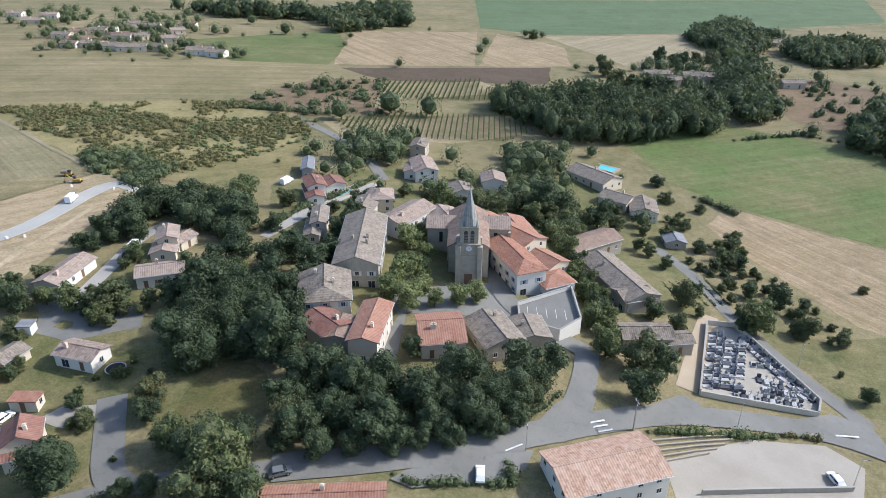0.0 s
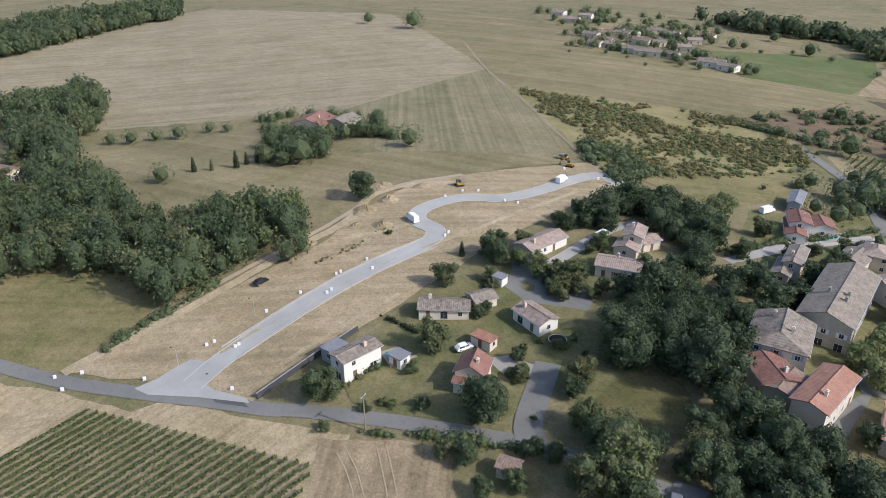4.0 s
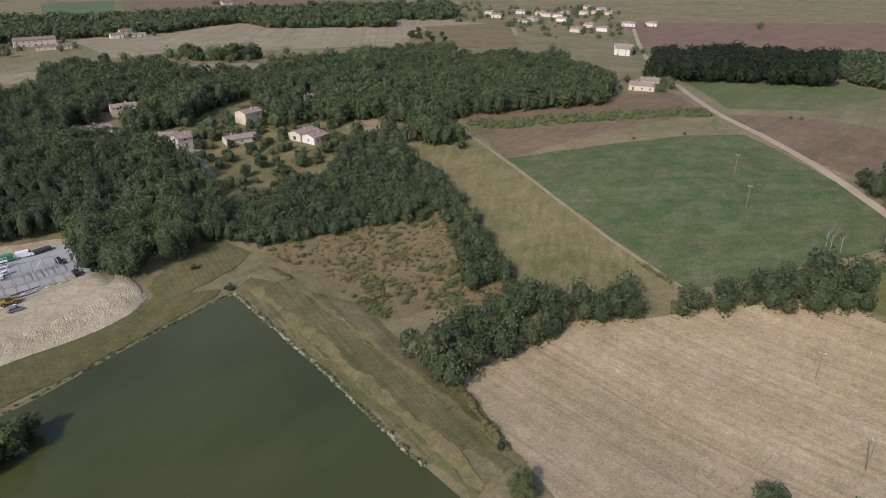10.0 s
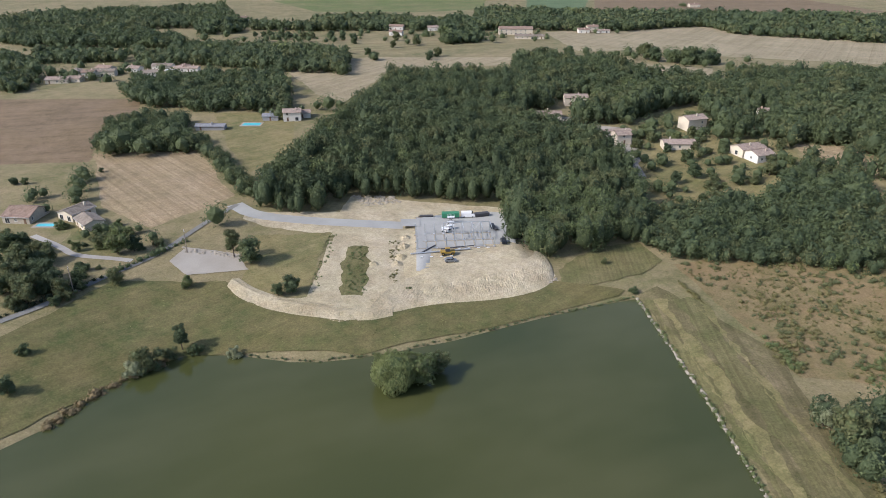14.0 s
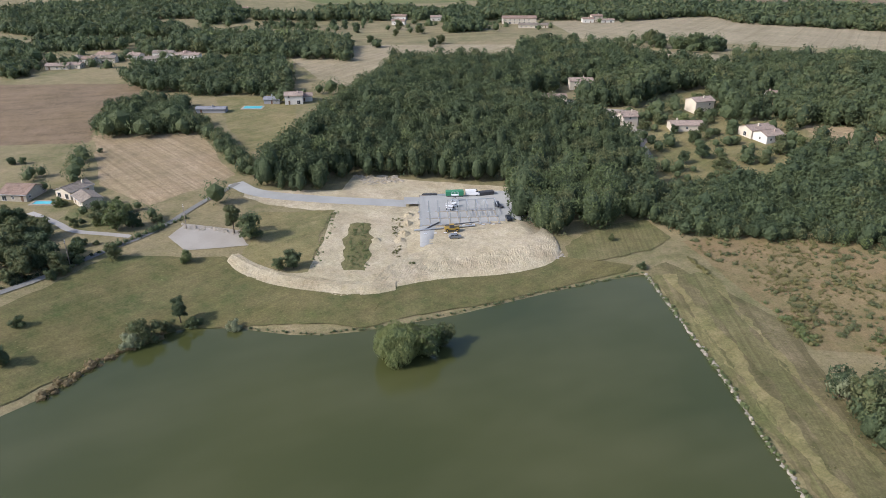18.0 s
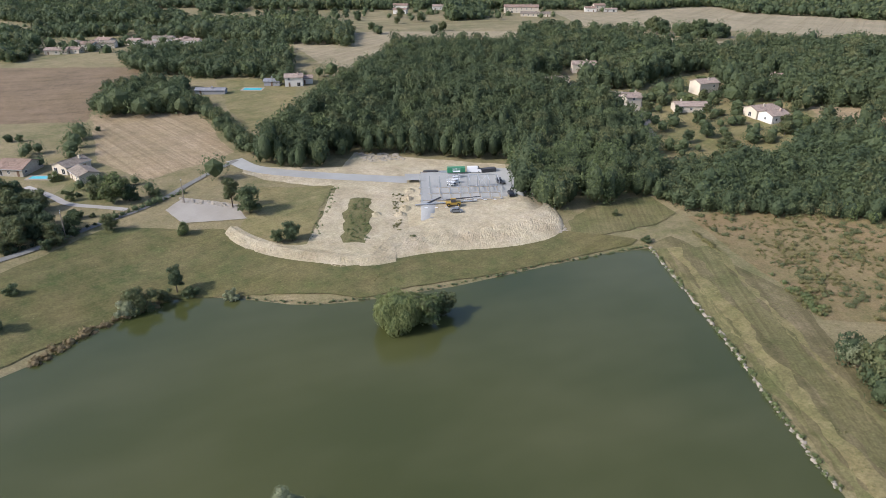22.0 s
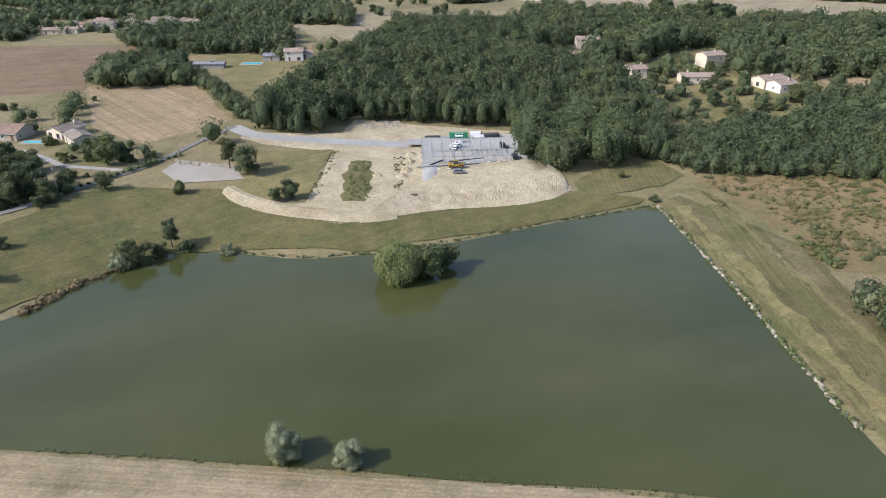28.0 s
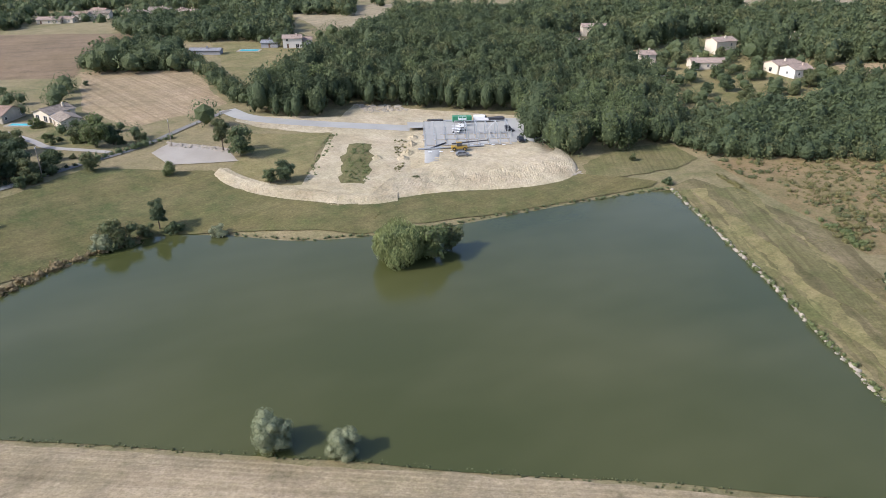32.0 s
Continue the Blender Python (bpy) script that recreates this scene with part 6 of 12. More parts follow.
def stones(name, spots, size, mat, label, category="stones", seed=5):
    """Loose stones joined into one mesh."""
    rng = np.random.default_rng(seed)
    va, fa, off = [], [], 0
    bv, bf = ball(1, 1, 0, 0, 1)
    bv, bf = bv[:], bf
    for x, y in spots:
        s = size * (0.4 + rng.random())
        v = bv * (0.75 + 0.5 * rng.random((len(bv), 1))) * np.array([s, s * (0.6 + 0.5 * rng.random()), s * 0.6])
        a = rng.random() * 6.28
        v = np.c_[v[:, 0] * math.cos(a) - v[:, 1] * math.sin(a), v[:, 0] * math.sin(a) + v[:, 1] * math.cos(a), v[:, 2]]
        va.append(v + np.array([x, y, float(ground_z(x, y)) + 0.12 * s]))
        fa += [tuple(i + off for i in f) for f in bf]
        off += len(bv)
    return tagged(new(name, mesh_of(name, np.concatenate(va), fa, mat)), label, category, kind="stuff")


def swimming_pool(x, y, turn, L, W):
    ob = thing("swimming_pool", x, y, turn, "turquoise swimming pool with a pale stone edge", "pool")
    bm = bmesh.new()
    for b in ((-L / 2 - 1, L / 2 + 1, -W / 2 - 1, -W / 2, -0.5, 0.28), (-L / 2 - 1, L / 2 + 1, W / 2, W / 2 + 1, -0.5, 0.28), (-L / 2 - 1, -L / 2, -W / 2, W / 2, -0.5, 0.28), (L / 2, L / 2 + 1, -W / 2, W / 2, -0.5, 0.28)):
        box(bm, *b)
    part("edge", bm, MAT["stone_pale"], ob)
    part("water", boxed(-L / 2, L / 2, -W / 2, W / 2, -0.4, 0.2), MAT["pool"], ob)
    return ob




def trampoline(x, y):
    ob = thing("trampoline", x, y, 0, "round garden trampoline with a dark mat", "trampoline")
    ring = bmesh.new()
    for k in range(16):
        a, b = k * math.pi / 8, (k + 1) * math.pi / 8
        rod(ring, (2.1 * math.cos(a), 2.1 * math.sin(a), 0.8), (2.1 * math.cos(b), 2.1 * math.sin(b), 0.8), 0.12, 5)
    part("ring", ring, MAT["steel"], ob)
    mat_bm = bmesh.new()
    rod(mat_bm, (0, 0, 0.76), (0, 0, 0.8), 2.0, 20)
    part("mat", mat_bm, MAT["rubber"], ob)
    for k in range(4):
        leg = bmesh.new()
        a = k * math.pi / 2
        rod(leg, (2.0 * math.cos(a), 2.0 * math.sin(a), 0), (2.0 * math.cos(a), 2.0 * math.sin(a), 0.8), 0.05, 5)
        part("leg", leg, MAT["steel"], ob)



def dead_tree(x, y, h):
    ob = thing("dead_tree", x, y, 40, "bare pale dead tree at the field's edge", "tree")
    bm = bmesh.new()
    rod(bm, (0, 0, -0.3), (0.2, 0.1, h * 0.7), 0.2, 6, 0.1)
    part("trunk", bm, MAT["bark_pale"], ob)
    for k in range(5):
        a = k * 1.3
        bm = bmesh.new()
        z0 = h * (0.35 + 0.08 * k)
        rod(bm, (0.1, 0.05, z0), (math.cos(a) * h * 0.16, math.sin(a) * h * 0.16, z0 + h * 0.33), 0.08, 5, 0.02)
        part("limb", bm, MAT["bark_pale"], ob)
    return ob


# the village on its hill
house(53.7, -165.2, -79, 30.7, 11.5, 7, "stone", "grey", slope=0.38, chimneys=4, shutters="white", label="long old stone terrace with weathered grey roof", category="house")
house(55.3, -139.3, -71, 14.3, 12.0, 5.5, "cream", "grey", slope=0.36, hip=(3, 0), chimneys=2, shutters="blue", label="old village house with grey hipped roof", category="house")
house(50.8, -126.9, 144, 9.4, 7.9, 4.5, "cream", "red", slope=0.28, label="low house with red-brown tiled roof", category="house")
house(47.2, -125.5, -83, 8.7, 5.4, 4.5, "stone", "brown", slope=0.25, label="low stone outbuilding with brown tiles", category="house")
house(40.4, -127.7, -87, 16.4, 6.5, 6, "cream", "orange", slope=0.3, shutters="white", label="tall cream house with bright orange roof", category="house")
house(25.4, -133.1, -162, 10.1, 12.5, 4, "cream", "orange", chimneys=2, label="village house with orange-brown tiled roof", category="house")
house(13.4, -137.5, -58, 13.0, 9.5, 4, "stone", "grey", label="stone house with mottled old roof", category="house")
house(5.6, -142.4, -70, 9.3, 8.3, 3.5, "stone", "grey", slope=0.25, label="low stone house with mottled roof", category="house")
house(12.0, -174.2, 121, 21.0, 8.6, 7, "white", "orange", hip=(0, 5), chimneys=0, shutters="blue", label="white town hall wing with orange hipped roof", category="house")
house(13.4, -194.4, -64, 18.6, 10.6, 7, "cream", "orange", chimneys=2, shutters="brown", label="row house with orange roof beside the church", category="house")
house(16.5, -191.1, 140, 24.5, 10.0, 8, "cream", "orange", chimneys=2, label="large house with pale orange roof", category="house")
house(3.1, -179.5, -42, 9.3, 7.9, 6, "cream", "orange", chimneys=0, label="rear wing with pale orange roof", category="house")
house(1.0, -170.2, -145, 9.3, 8.0, 4.5, "white", "orange", hip=(4, 4), chimneys=0, label="school hall with orange hipped roof", category="house")
house(47.7, -193.7, -113, 17.5, 9.4, 6, "white", "pink", chimneys=2, shutters="white", label="white two-storey village house with brown roof", category="house")
house(-17.8, -183.4, 119, 26.5, 10.3, 4.5, "stone", "grey", label="long barn with weathered grey roof", category="house")
house(-21.1, -175.2, -151, 9.1, 8.5, 4, "stone", "grey", chimneys=0, label="barn end with old mottled tiles", category="house")
house(-9.5, -208.4, -138, 19.8, 9.2, 4, "stone", "brown", chimneys=0, label="low barn with brown tiled roof", category="house")
house(-23.4, -155.9, -169, 12.6, 6.9, 3.5, "stone", "grey", label="low stone house behind trees", category="house")
house(-31.3, -156.5, -163, 7.0, 5.3, 3.5, "stone", "grey", chimneys=0, label="stone shed beside the cemetery lane", category="house")
house(-11.5, -278.1, 137, 20.5, 11.5, 3.5, "cream", "grey", label="long farmhouse with old tiled roof", category="house")
house(-20.5, -257.0, 151, 11.5, 9.2, 3.5, "cream", "grey", label="low house with grey tiled roof", category="house")
house(-29.7, -251.6, -89, 13.3, 9.6, 3.5, "white", "grey", label="low white house with grey roof", category="house")
house(-38.7, -227.7, -82, 7.1, 6.8, 2.5, "stone", "slate", detail=1, chimneys=0, name="shed", label="small dark garden shed", category="shed")
house(-12.0, -102.6, -153, 20.8, 11.8, 5, "white", "mixed", slope=0.28, chimneys=0, label="village hall with mottled pink tiled roof", category="house")
house(35.9, -82.3, -166, 20.5, 5.5, 3.5, "cream", "orange", label="house with plain orange-red roof", category="house")
house(55.0, -251.6, -68, 14.8, 8.7, 5, "white", "pink", label="white villa with pale roof", category="house")
house(59.3, -250.6, -81, 10.1, 5.4, 3.5, "white", "pink", detail=1, chimneys=0, label="low white villa wing", category="house")
house(61.2, -210.7, -73, 9.6, 8.4, 5, "cream", "pink", hip=(3, 3), label="cream villa with hipped roof", category="house")
house(64.1, -203.8, -87, 10.3, 7.1, 3.5, "cream", "grey", label="low cream house with grey roof", category="house")
house(27.7, -253.5, -77, 9.4, 8.7, 4, "white", "pink", label="white house among garden trees", category="house")
house(37.4, -234.6, -67, 8.7, 8.4, 4, "white", "grey", detail=1, label="pale house behind the church", category="house")
house(36.8, -197.2, -58, 10.3, 10.2, 6, "cream", "pink", detail=1, label="house with pale tiled roof behind the church", category="house")
house(62.4, -278.0, -88, 10.4, 6.5, 5, "stone", "grey", detail=1, label="stone house at the vineyard's edge", category="house")
# villas below the village
house(99.2, -107.5, 175, 9.4, 5.9, 3, "white", "pink", label="white bungalow with pale pink tiled roof", category="house")
house(117.8, -94.6, -134, 12.3, 5.6, 2.8, "cream", "grey", label="long bungalow with grey tiled roof", category="house")
house(114.2, -103.9, -104, 6.0, 4.9, 2.6, "cream", "grey", chimneys=0, label="bungalow wing with pale tiles", category="house")
house(124.1, -136.3, -89, 15.0, 6.8, 2.8, "white", "pink", label="long white bungalow with brown-pink roof", category="house")
house(100.3, -141.2, -152, 11.4, 6.9, 3.5, "white", "pink", shutters="brown", label="white house with pink tiled roof", category="house")
house(107.7, -158.1, -63, 8.1, 5.2, 5, "cream", "pink", label="cream two-storey villa with pink roof", category="house")
house(106.3, -153.2, -68, 6.4, 6.4, 2.8, "cream", "pink", chimneys=0, label="villa garage wing with pink roof", category="house")
house(105.3, -160.7, -102, 6.4, 4.9, 2.8, "cream", "pink", chimneys=0, label="villa side wing with pink roof", category="house")
house(84.8, -210.3, -62, 13.6, 5.6, 2.8, "white", "red", chimneys=0, label="white house with red roof by a pool", category="house")
house(85.4, -213.3, -59, 9.6, 6.1, 5, "white", "red", label="white two-storey house with red roof", category="house")
house(81.1, -220.1, -54, 7.7, 7.1, 3.5, "white", "red", chimneys=0, label="white house wing with red roof", category="house")
house(72.3, -183.0, -74, 12.2, 4.4, 5, "cream", "grey", label="cream villa with grey tiles", category="house")
house(72.6, -177.6, -75, 11.1, 4.2, 2.8, "cream", "grey", chimneys=0, label="low villa wing with grey tiles", category="house")
house(95.6, -234.2, -72, 12.6, 3.9, 4, "grey", "slate", chimneys=0, label="small house with grey roof", category="house")
house(115.7, -66.9, 93, 10.3, 5.0, 5.4, "white", "grey", slope=0.22, label="modern white two-storey house with grey roof", category="house")
house(122.9, -65.9, -78, 4.9, 4.4, 3, "grey", "slate", chimneys=0, flat=True, label="dark flat-roofed garage annex", category="house")
house(110.2, -74.9, -169, 3.4, 3.3, 2.6, "white", "slate", detail=1, flat=True, name="pavilion", label="white flat-roofed garden pavilion", category="pavilion")
house(93.5, -80.8, -145, 5.5, 4.7, 2.8, "cream", "red", chimneys=0, label="red-roofed house with several wings", category="house")
house(94.2, -82.8, -57, 6.3, 6.4, 4.4, "cream", "red", slope=0.6, label="tall wing with steep red roof", category="house")
house(101.6, -92.9, -169, 5.4, 3.0, 2.5, "cream", "orange", detail=1, flat=True, name="shed", label="garden shed with flat orange roof", category="shed")
house(71.1, -70.7, -154, 4.0, 3.3, 2.4, "stone", "brown", detail=0, chimneys=0, name="shed", label="ruined stone shed with old tiles", category="shed")
house(117.9, -113.9, -78, 2.8, 3.0, 2.4, "white", "slate", detail=0, flat=True, name="kiosk", label="small white kiosk at the turning circle", category="kiosk")
house(278.2, -153.2, -58, 15.9, 15.5, 4, "cream", "red", detail=1, label="farmhouse with red roof among trees", category="house")
house(269.4, -163.5, -68, 12.7, 9.3, 4, "stone", "grey", detail=1, chimneys=0, label="stone barn among trees", category="house")
house(314.5, -32.3, -154, 17.1, 6.7, 4, "cream", "brown", detail=1, label="farmhouse with brown roof at the wood", category="house")
house(411.1, -486.5, -164, 14, 9, 3.2, "cream", "pink", detail=1, chimneys=1, label="far hamlet house with pale walls", category="house")
house(326.9, -423.2, -149, 12, 8, 3.2, "cream", "brown", detail=1, chimneys=1, label="far hamlet house with pale walls", category="house")
house(309.2, -412.7, -179, 14, 8, 3.2, "cream", "pink", detail=1, chimneys=1, label="far hamlet house with pale walls", category="house")
house(310.3, -445.3, -169, 16, 9, 3.2, "white", "brown", detail=1, chimneys=1, label="far hamlet house with pale walls", category="house")
house(280.8, -412.3, -159, 18, 9, 3.2, "cream", "grey", detail=1, chimneys=1, label="far hamlet house with pale walls", category="house")
house(298.8, -450.8, -129, 10, 8, 3.2, "cream", "grey", detail=1, chimneys=1, label="far hamlet house with pale walls", category="house")
house(317.7, -494.4, -169, 14, 8, 3.2, "white", "grey", detail=1, chimneys=1, label="far hamlet house with pale walls", category="house")
house(277.5, -450.7, -154, 12, 8, 3.2, "cream", "pink", detail=1, chimneys=1, label="far hamlet house with pale walls", category="house")
house(346.8, -434.2, -169, 12, 8, 3.2, "cream", "grey", detail=1, chimneys=1, label="far hamlet house with pale walls", category="house")
house(346.4, -450.4, -139, 10, 8, 3.2, "cream", "brown", detail=1, chimneys=1, label="far hamlet house with pale walls", category="house")
house(335.6, -466.8, -169, 14, 8, 3.2, "white", "grey", detail=1, chimneys=1, label="far hamlet house with pale walls", category="house")
house(296.6, -512.2, -169, 12, 8, 3.2, "white", "brown", detail=1, chimneys=1, label="far hamlet house with pale walls", category="house")
house(237.8, -419.5, -164, 16, 10, 3.2, "white", "grey", detail=1, chimneys=1, label="far hamlet house with pale walls", category="house")
house(225.0, -417.3, -179, 12, 8, 3.2, "white", "grey", detail=1, chimneys=1, label="far hamlet house with pale walls", category="house")
house(453.2, -519.5, -169, 12, 8, 3.2, "white", "pink", detail=1, chimneys=1, label="far hamlet house with pale walls", category="house")
house(423.7, -521.7, -159, 12, 8, 3.2, "white", "pink", detail=1, chimneys=1, label="far hamlet house with pale walls", category="house")
house(292.2, -411.5, -159, 14, 8, 3.2, "white", "grey", detail=1, chimneys=1, label="far hamlet house with pale walls", category="house")
house(337.7, -460.0, -169, 12, 8, 3.2, "cream", "grey", detail=1, chimneys=1, label="far hamlet house with pale walls", category="house")
house(336.0, -498.9, -139, 12, 8, 3.2, "cream", "grey", detail=1, chimneys=1, label="far hamlet house with pale walls", category="house")
house(321.7, -407.5, -169, 10, 7, 3.2, "white", "brown", detail=1, chimneys=1, label="far hamlet house with pale walls", category="house")
house(266.8, -418.6, -169, 10, 8, 3.2, "cream", "grey", detail=1, chimneys=1, label="far hamlet house with pale walls", category="house")
house(289.7, -483.4, -144, 10, 8, 3.2, "cream", "pink", detail=1, chimneys=1, label="far hamlet house with pale walls", category="house")
house(-51.5, -469.9, -169, 16, 9, 3.5, "cream", "grey", detail=1, chimneys=1, label="far farmhouse beyond the fields", category="house")
house(-78.3, -472.4, -179, 20, 10, 3.5, "cream", "grey", detail=1, chimneys=1, label="far farmhouse beyond the fields", category="house")
house(-60.6, -454.7, -149, 8, 7, 3.5, "cream", "grey", detail=1, chimneys=1, label="far farmhouse beyond the fields", category="house")
house(-134.3, -469.6, -169, 14, 8, 3.5, "cream", "grey", detail=1, chimneys=1, label="far farmhouse beyond the fields", category="house")
house(-147.9, -616.5, -169, 20, 10, 3.5, "cream", "grey", detail=1, chimneys=1, label="far farmhouse beyond the fields", category="house")
house(-167.9, -628.0, -159, 18, 9, 3.5, "cream", "grey", detail=1, chimneys=1, label="far farmhouse beyond the fields", category="house")
# farms and hamlets beyond the fields
house(703.4, 141.1, -65, 34, 16, 6, "cream", "grey", detail=1, chimneys=1, label="pale building of a hamlet beyond the fields", category="house")
house(725.6, 129.2, -65, 26, 14, 6, "white", "grey", detail=1, chimneys=1, label="pale building of a hamlet beyond the fields", category="house")
house(696.4, 158.3, -60, 30, 12, 5, "white", "pink", detail=1, chimneys=1, label="pale building of a hamlet beyond the fields", category="house")
house(627.6, 180.3, -65, 20, 10, 4, "cream", "pink", detail=1, chimneys=1, label="pale building of a hamlet beyond the fields", category="house")
house(617.9, 152.8, -65, 22, 9, 3, "white", "grey", detail=1, chimneys=1, label="pale building of a hamlet beyond the fields", category="house")
house(566.2, 120.3, -55, 14, 8, 3, "white", "grey", detail=1, chimneys=1, label="pale building of a hamlet beyond the fields", category="house")
house(542.0, 109.8, -45, 18, 8, 3, "white", "pink", detail=1, chimneys=1, label="pale building of a hamlet beyond the fields", category="house")
house(679.8, 98.7, -65, 14, 9, 6, "white", "grey", detail=1, chimneys=1, label="pale building of a hamlet beyond the fields", category="house")
house(642.8, 100.3, -65, 12, 8, 5, "white", "grey", detail=1, chimneys=1, label="pale building of a hamlet beyond the fields", category="house")
house(377.4, 137.8, -65, 12, 9, 5, "white", "grey", detail=1, chimneys=1, label="pale building of a hamlet beyond the fields", category="house")
house(386.6, 135.9, -35, 10, 8, 4, "cream", "grey", detail=1, chimneys=1, label="pale building of a hamlet beyond the fields", category="house")
house(329.4, 95.1, -65, 18, 9, 3.5, "white", "grey", detail=1, chimneys=1, label="pale building of a hamlet beyond the fields", category="house")
house(330.1, 81.6, -55, 10, 8, 3.5, "white", "pink", detail=1, chimneys=1, label="pale building of a hamlet beyond the fields", category="house")
house(351.3, 76.8, -65, 18, 8, 3, "cream", "pink", detail=1, chimneys=1, label="pale building of a hamlet beyond the fields", category="house")
house(360.4, 302.6, -65, 16, 8, 3.5, "cream", "pink", detail=1, chimneys=1, label="pale building of a hamlet beyond the fields", category="house")
house(380.4, 313.9, -55, 12, 8, 3.5, "cream", "pink", detail=1, chimneys=1, label="pale building of a hamlet beyond the fields", category="house")
house(543.5, 478.9, -65, 18, 8, 4, "white", "pink", detail=1, chimneys=1, label="pale building of a hamlet beyond the fields", category="house")
house(510.6, 451.1, -65, 14, 9, 6, "white", "pink", detail=1, chimneys=1, label="pale building of a hamlet beyond the fields", category="house")
house(728.8, 600.0, -65, 14, 8, 4, "white", "pink", detail=1, chimneys=1, label="pale building of a hamlet beyond the fields", category="house")
house(703.2, 613.7, -60, 16, 8, 4, "white", "pink", detail=1, chimneys=1, label="pale building of a hamlet beyond the fields", category="house")
house(643.0, 809.5, -75, 13, 9, 4, "cream", "pink", detail=0, chimneys=1, label="white house of a far village", category="house")
house(626.9, 775.4, -50, 13, 9, 4, "cream", "pink", detail=1, chimneys=1, label="white house of a far village", category="house")
house(684.9, 792.6, -60, 13, 9, 4, "white", "pink", detail=1, chimneys=1, label="white house of a far village", category="house")
house(612.7, 703.2, -70, 13, 9, 4, "white", "pink", detail=1, chimneys=1, label="white house of a far village", category="house")
house(697.4, 766.1, -60, 13, 9, 4, "cream", "pink", detail=1, chimneys=1, label="white house of a far village", category="house")
house(692.8, 746.5, -75, 13, 9, 4, "cream", "pink", detail=0, chimneys=1, label="white house of a far village", category="house")
house(699.0, 733.5, -55, 13, 9, 4, "white", "pink", detail=0, chimneys=1, label="white house of a far village", category="house")
house(670.7, 695.7, -65, 13, 9, 4, "white", "pink", detail=0, chimneys=1, label="white house of a far village", category="house")
house(754.1, 738.3, -65, 13, 9, 4, "cream", "pink", detail=0, chimneys=1, label="white house of a far village", category="house")
house(653.0, 629.8, -80, 13, 9, 4, "cream", "pink", detail=1, chimneys=1, label="white house of a far village", category="house")
house(771.9, 733.0, -71, 13, 9, 4, "cream", "pink", detail=0, chimneys=1, label="white house of a far village", category="house")
house(639.9, 596.9, -65, 13, 9, 4, "white", "pink", detail=0, chimneys=1, label="white house of a far village", category="house")
house(607.4, 607.7, -55, 13, 9, 4, "cream", "pink", detail=0, chimneys=1, label="white house of a far village", category="house")
house(640.6, 719.9, -85, 13, 9, 4, "cream", "pink", detail=0, chimneys=1, label="white house of a far village", category="house")
house(727.6, 747.5, -70, 13, 9, 4, "white", "pink", detail=1, chimneys=1, label="white house of a far village", category="house")
house(811.2, 787.0, -70, 13, 9, 4, "cream", "pink", detail=1, chimneys=1, label="white house of a far village", category="house")
house(808.1, 757.9, -55, 13, 9, 4, "white", "pink", detail=0, chimneys=1, label="white house of a far village", category="house")
house(779.4, 717.0, -70, 13, 9, 4, "cream", "pink", detail=1, chimneys=1, label="white house of a far village", category="house")
# farms and houses beyond the pond
house(-158.2, 276.5, -6, 11.1, 12.2, 2.8, "stone", "brown", chimneys=0, label="long stone barn with brown tiles", category="house")
house(-139.1, 278.4, 65, 10.7, 8.1, 3, "cream", "grey", label="farmhouse with grey tiled roof", category="house")
house(-129.4, 268.3, -46, 10.6, 7.1, 3, "cream", "grey", chimneys=0, label="farmhouse wing with grey tiles", category="house")
house(-82.4, 422.4, 10, 10, 8, 5, "white", "pink", detail=1, chimneys=1, label="white two-storey house with a pale roof", category="house")
house(-77.6, 428.5, 10, 9, 7, 3, "white", "pink", detail=1, chimneys=1, label="white house wing with a pale roof", category="house")
house(-94.7, 422.8, 0, 9, 6, 2.6, "grey", "slate", detail=1, chimneys=1, label="dark garden shed by a pool", category="shed")
house(-124.0, 403.5, 0, 16, 5, 2.2, "grey", "slate", detail=1, chimneys=1, label="low pale greenhouse shed", category="shed")
CLEARINGS.append((83.2, 440.7, 11))
CLEARINGS.append((66.3, 411.8, 10))
CLEARINGS.append((94.7, 375.1, 11))
CLEARINGS.append((97.7, 353.8, 8))
CLEARINGS.append((137.2, 382.1, 9))
CLEARINGS.append((183.0, 400.9, 8))
house(87.0, 453.3, 0, 14, 8, 5, "cream", "pink", detail=1, chimneys=1, label="white house inside the wood", category="house")
house(65.7, 424.7, 0, 16, 7, 3, "cream", "pink", detail=1, chimneys=1, label="white low house inside the wood", category="house")
house(96.4, 390.2, 10, 22, 8, 3, "white", "pink", flat=True, detail=1, chimneys=1, label="white villa with a long low wing", category="house")
house(99.0, 381.0, 10, 8, 8, 5, "cream", "pink", detail=1, chimneys=1, label="white tall villa among trees", category="house")
house(142.5, 400.9, 20, 12, 9, 6, "cream", "pink", detail=1, chimneys=1, label="white tall house in a clearing", category="house")
house(125.9, 370.9, 0, 16, 8, 3, "cream", "pink", detail=1, chimneys=1, label="pale bungalow in a clearing", category="house")
house(156.6, 358.1, 20, 14, 9, 3.5, "cream", "pink", detail=1, chimneys=1, label="white villa with a pink tiled roof", category="house")
house(158.5, 348.7, 20, 10, 9, 3.5, "white", "pink", detail=1, chimneys=1, label="pink-roofed white villa wing", category="house")
house(190.2, 422.4, 0, 6, 5, 3, "white", "pink", detail=1, chimneys=1, label="small white house in the trees", category="house")
house(-265.6, 562.9, -10, 10, 8, 4, "white", "brown", detail=1, chimneys=1, label="pale building on the far side of the wood", category="house")
house(-256.4, 566.8, 5, 18, 8, 4, "cream", "grey", detail=1, chimneys=1, label="pale building on the far side of the wood", category="house")
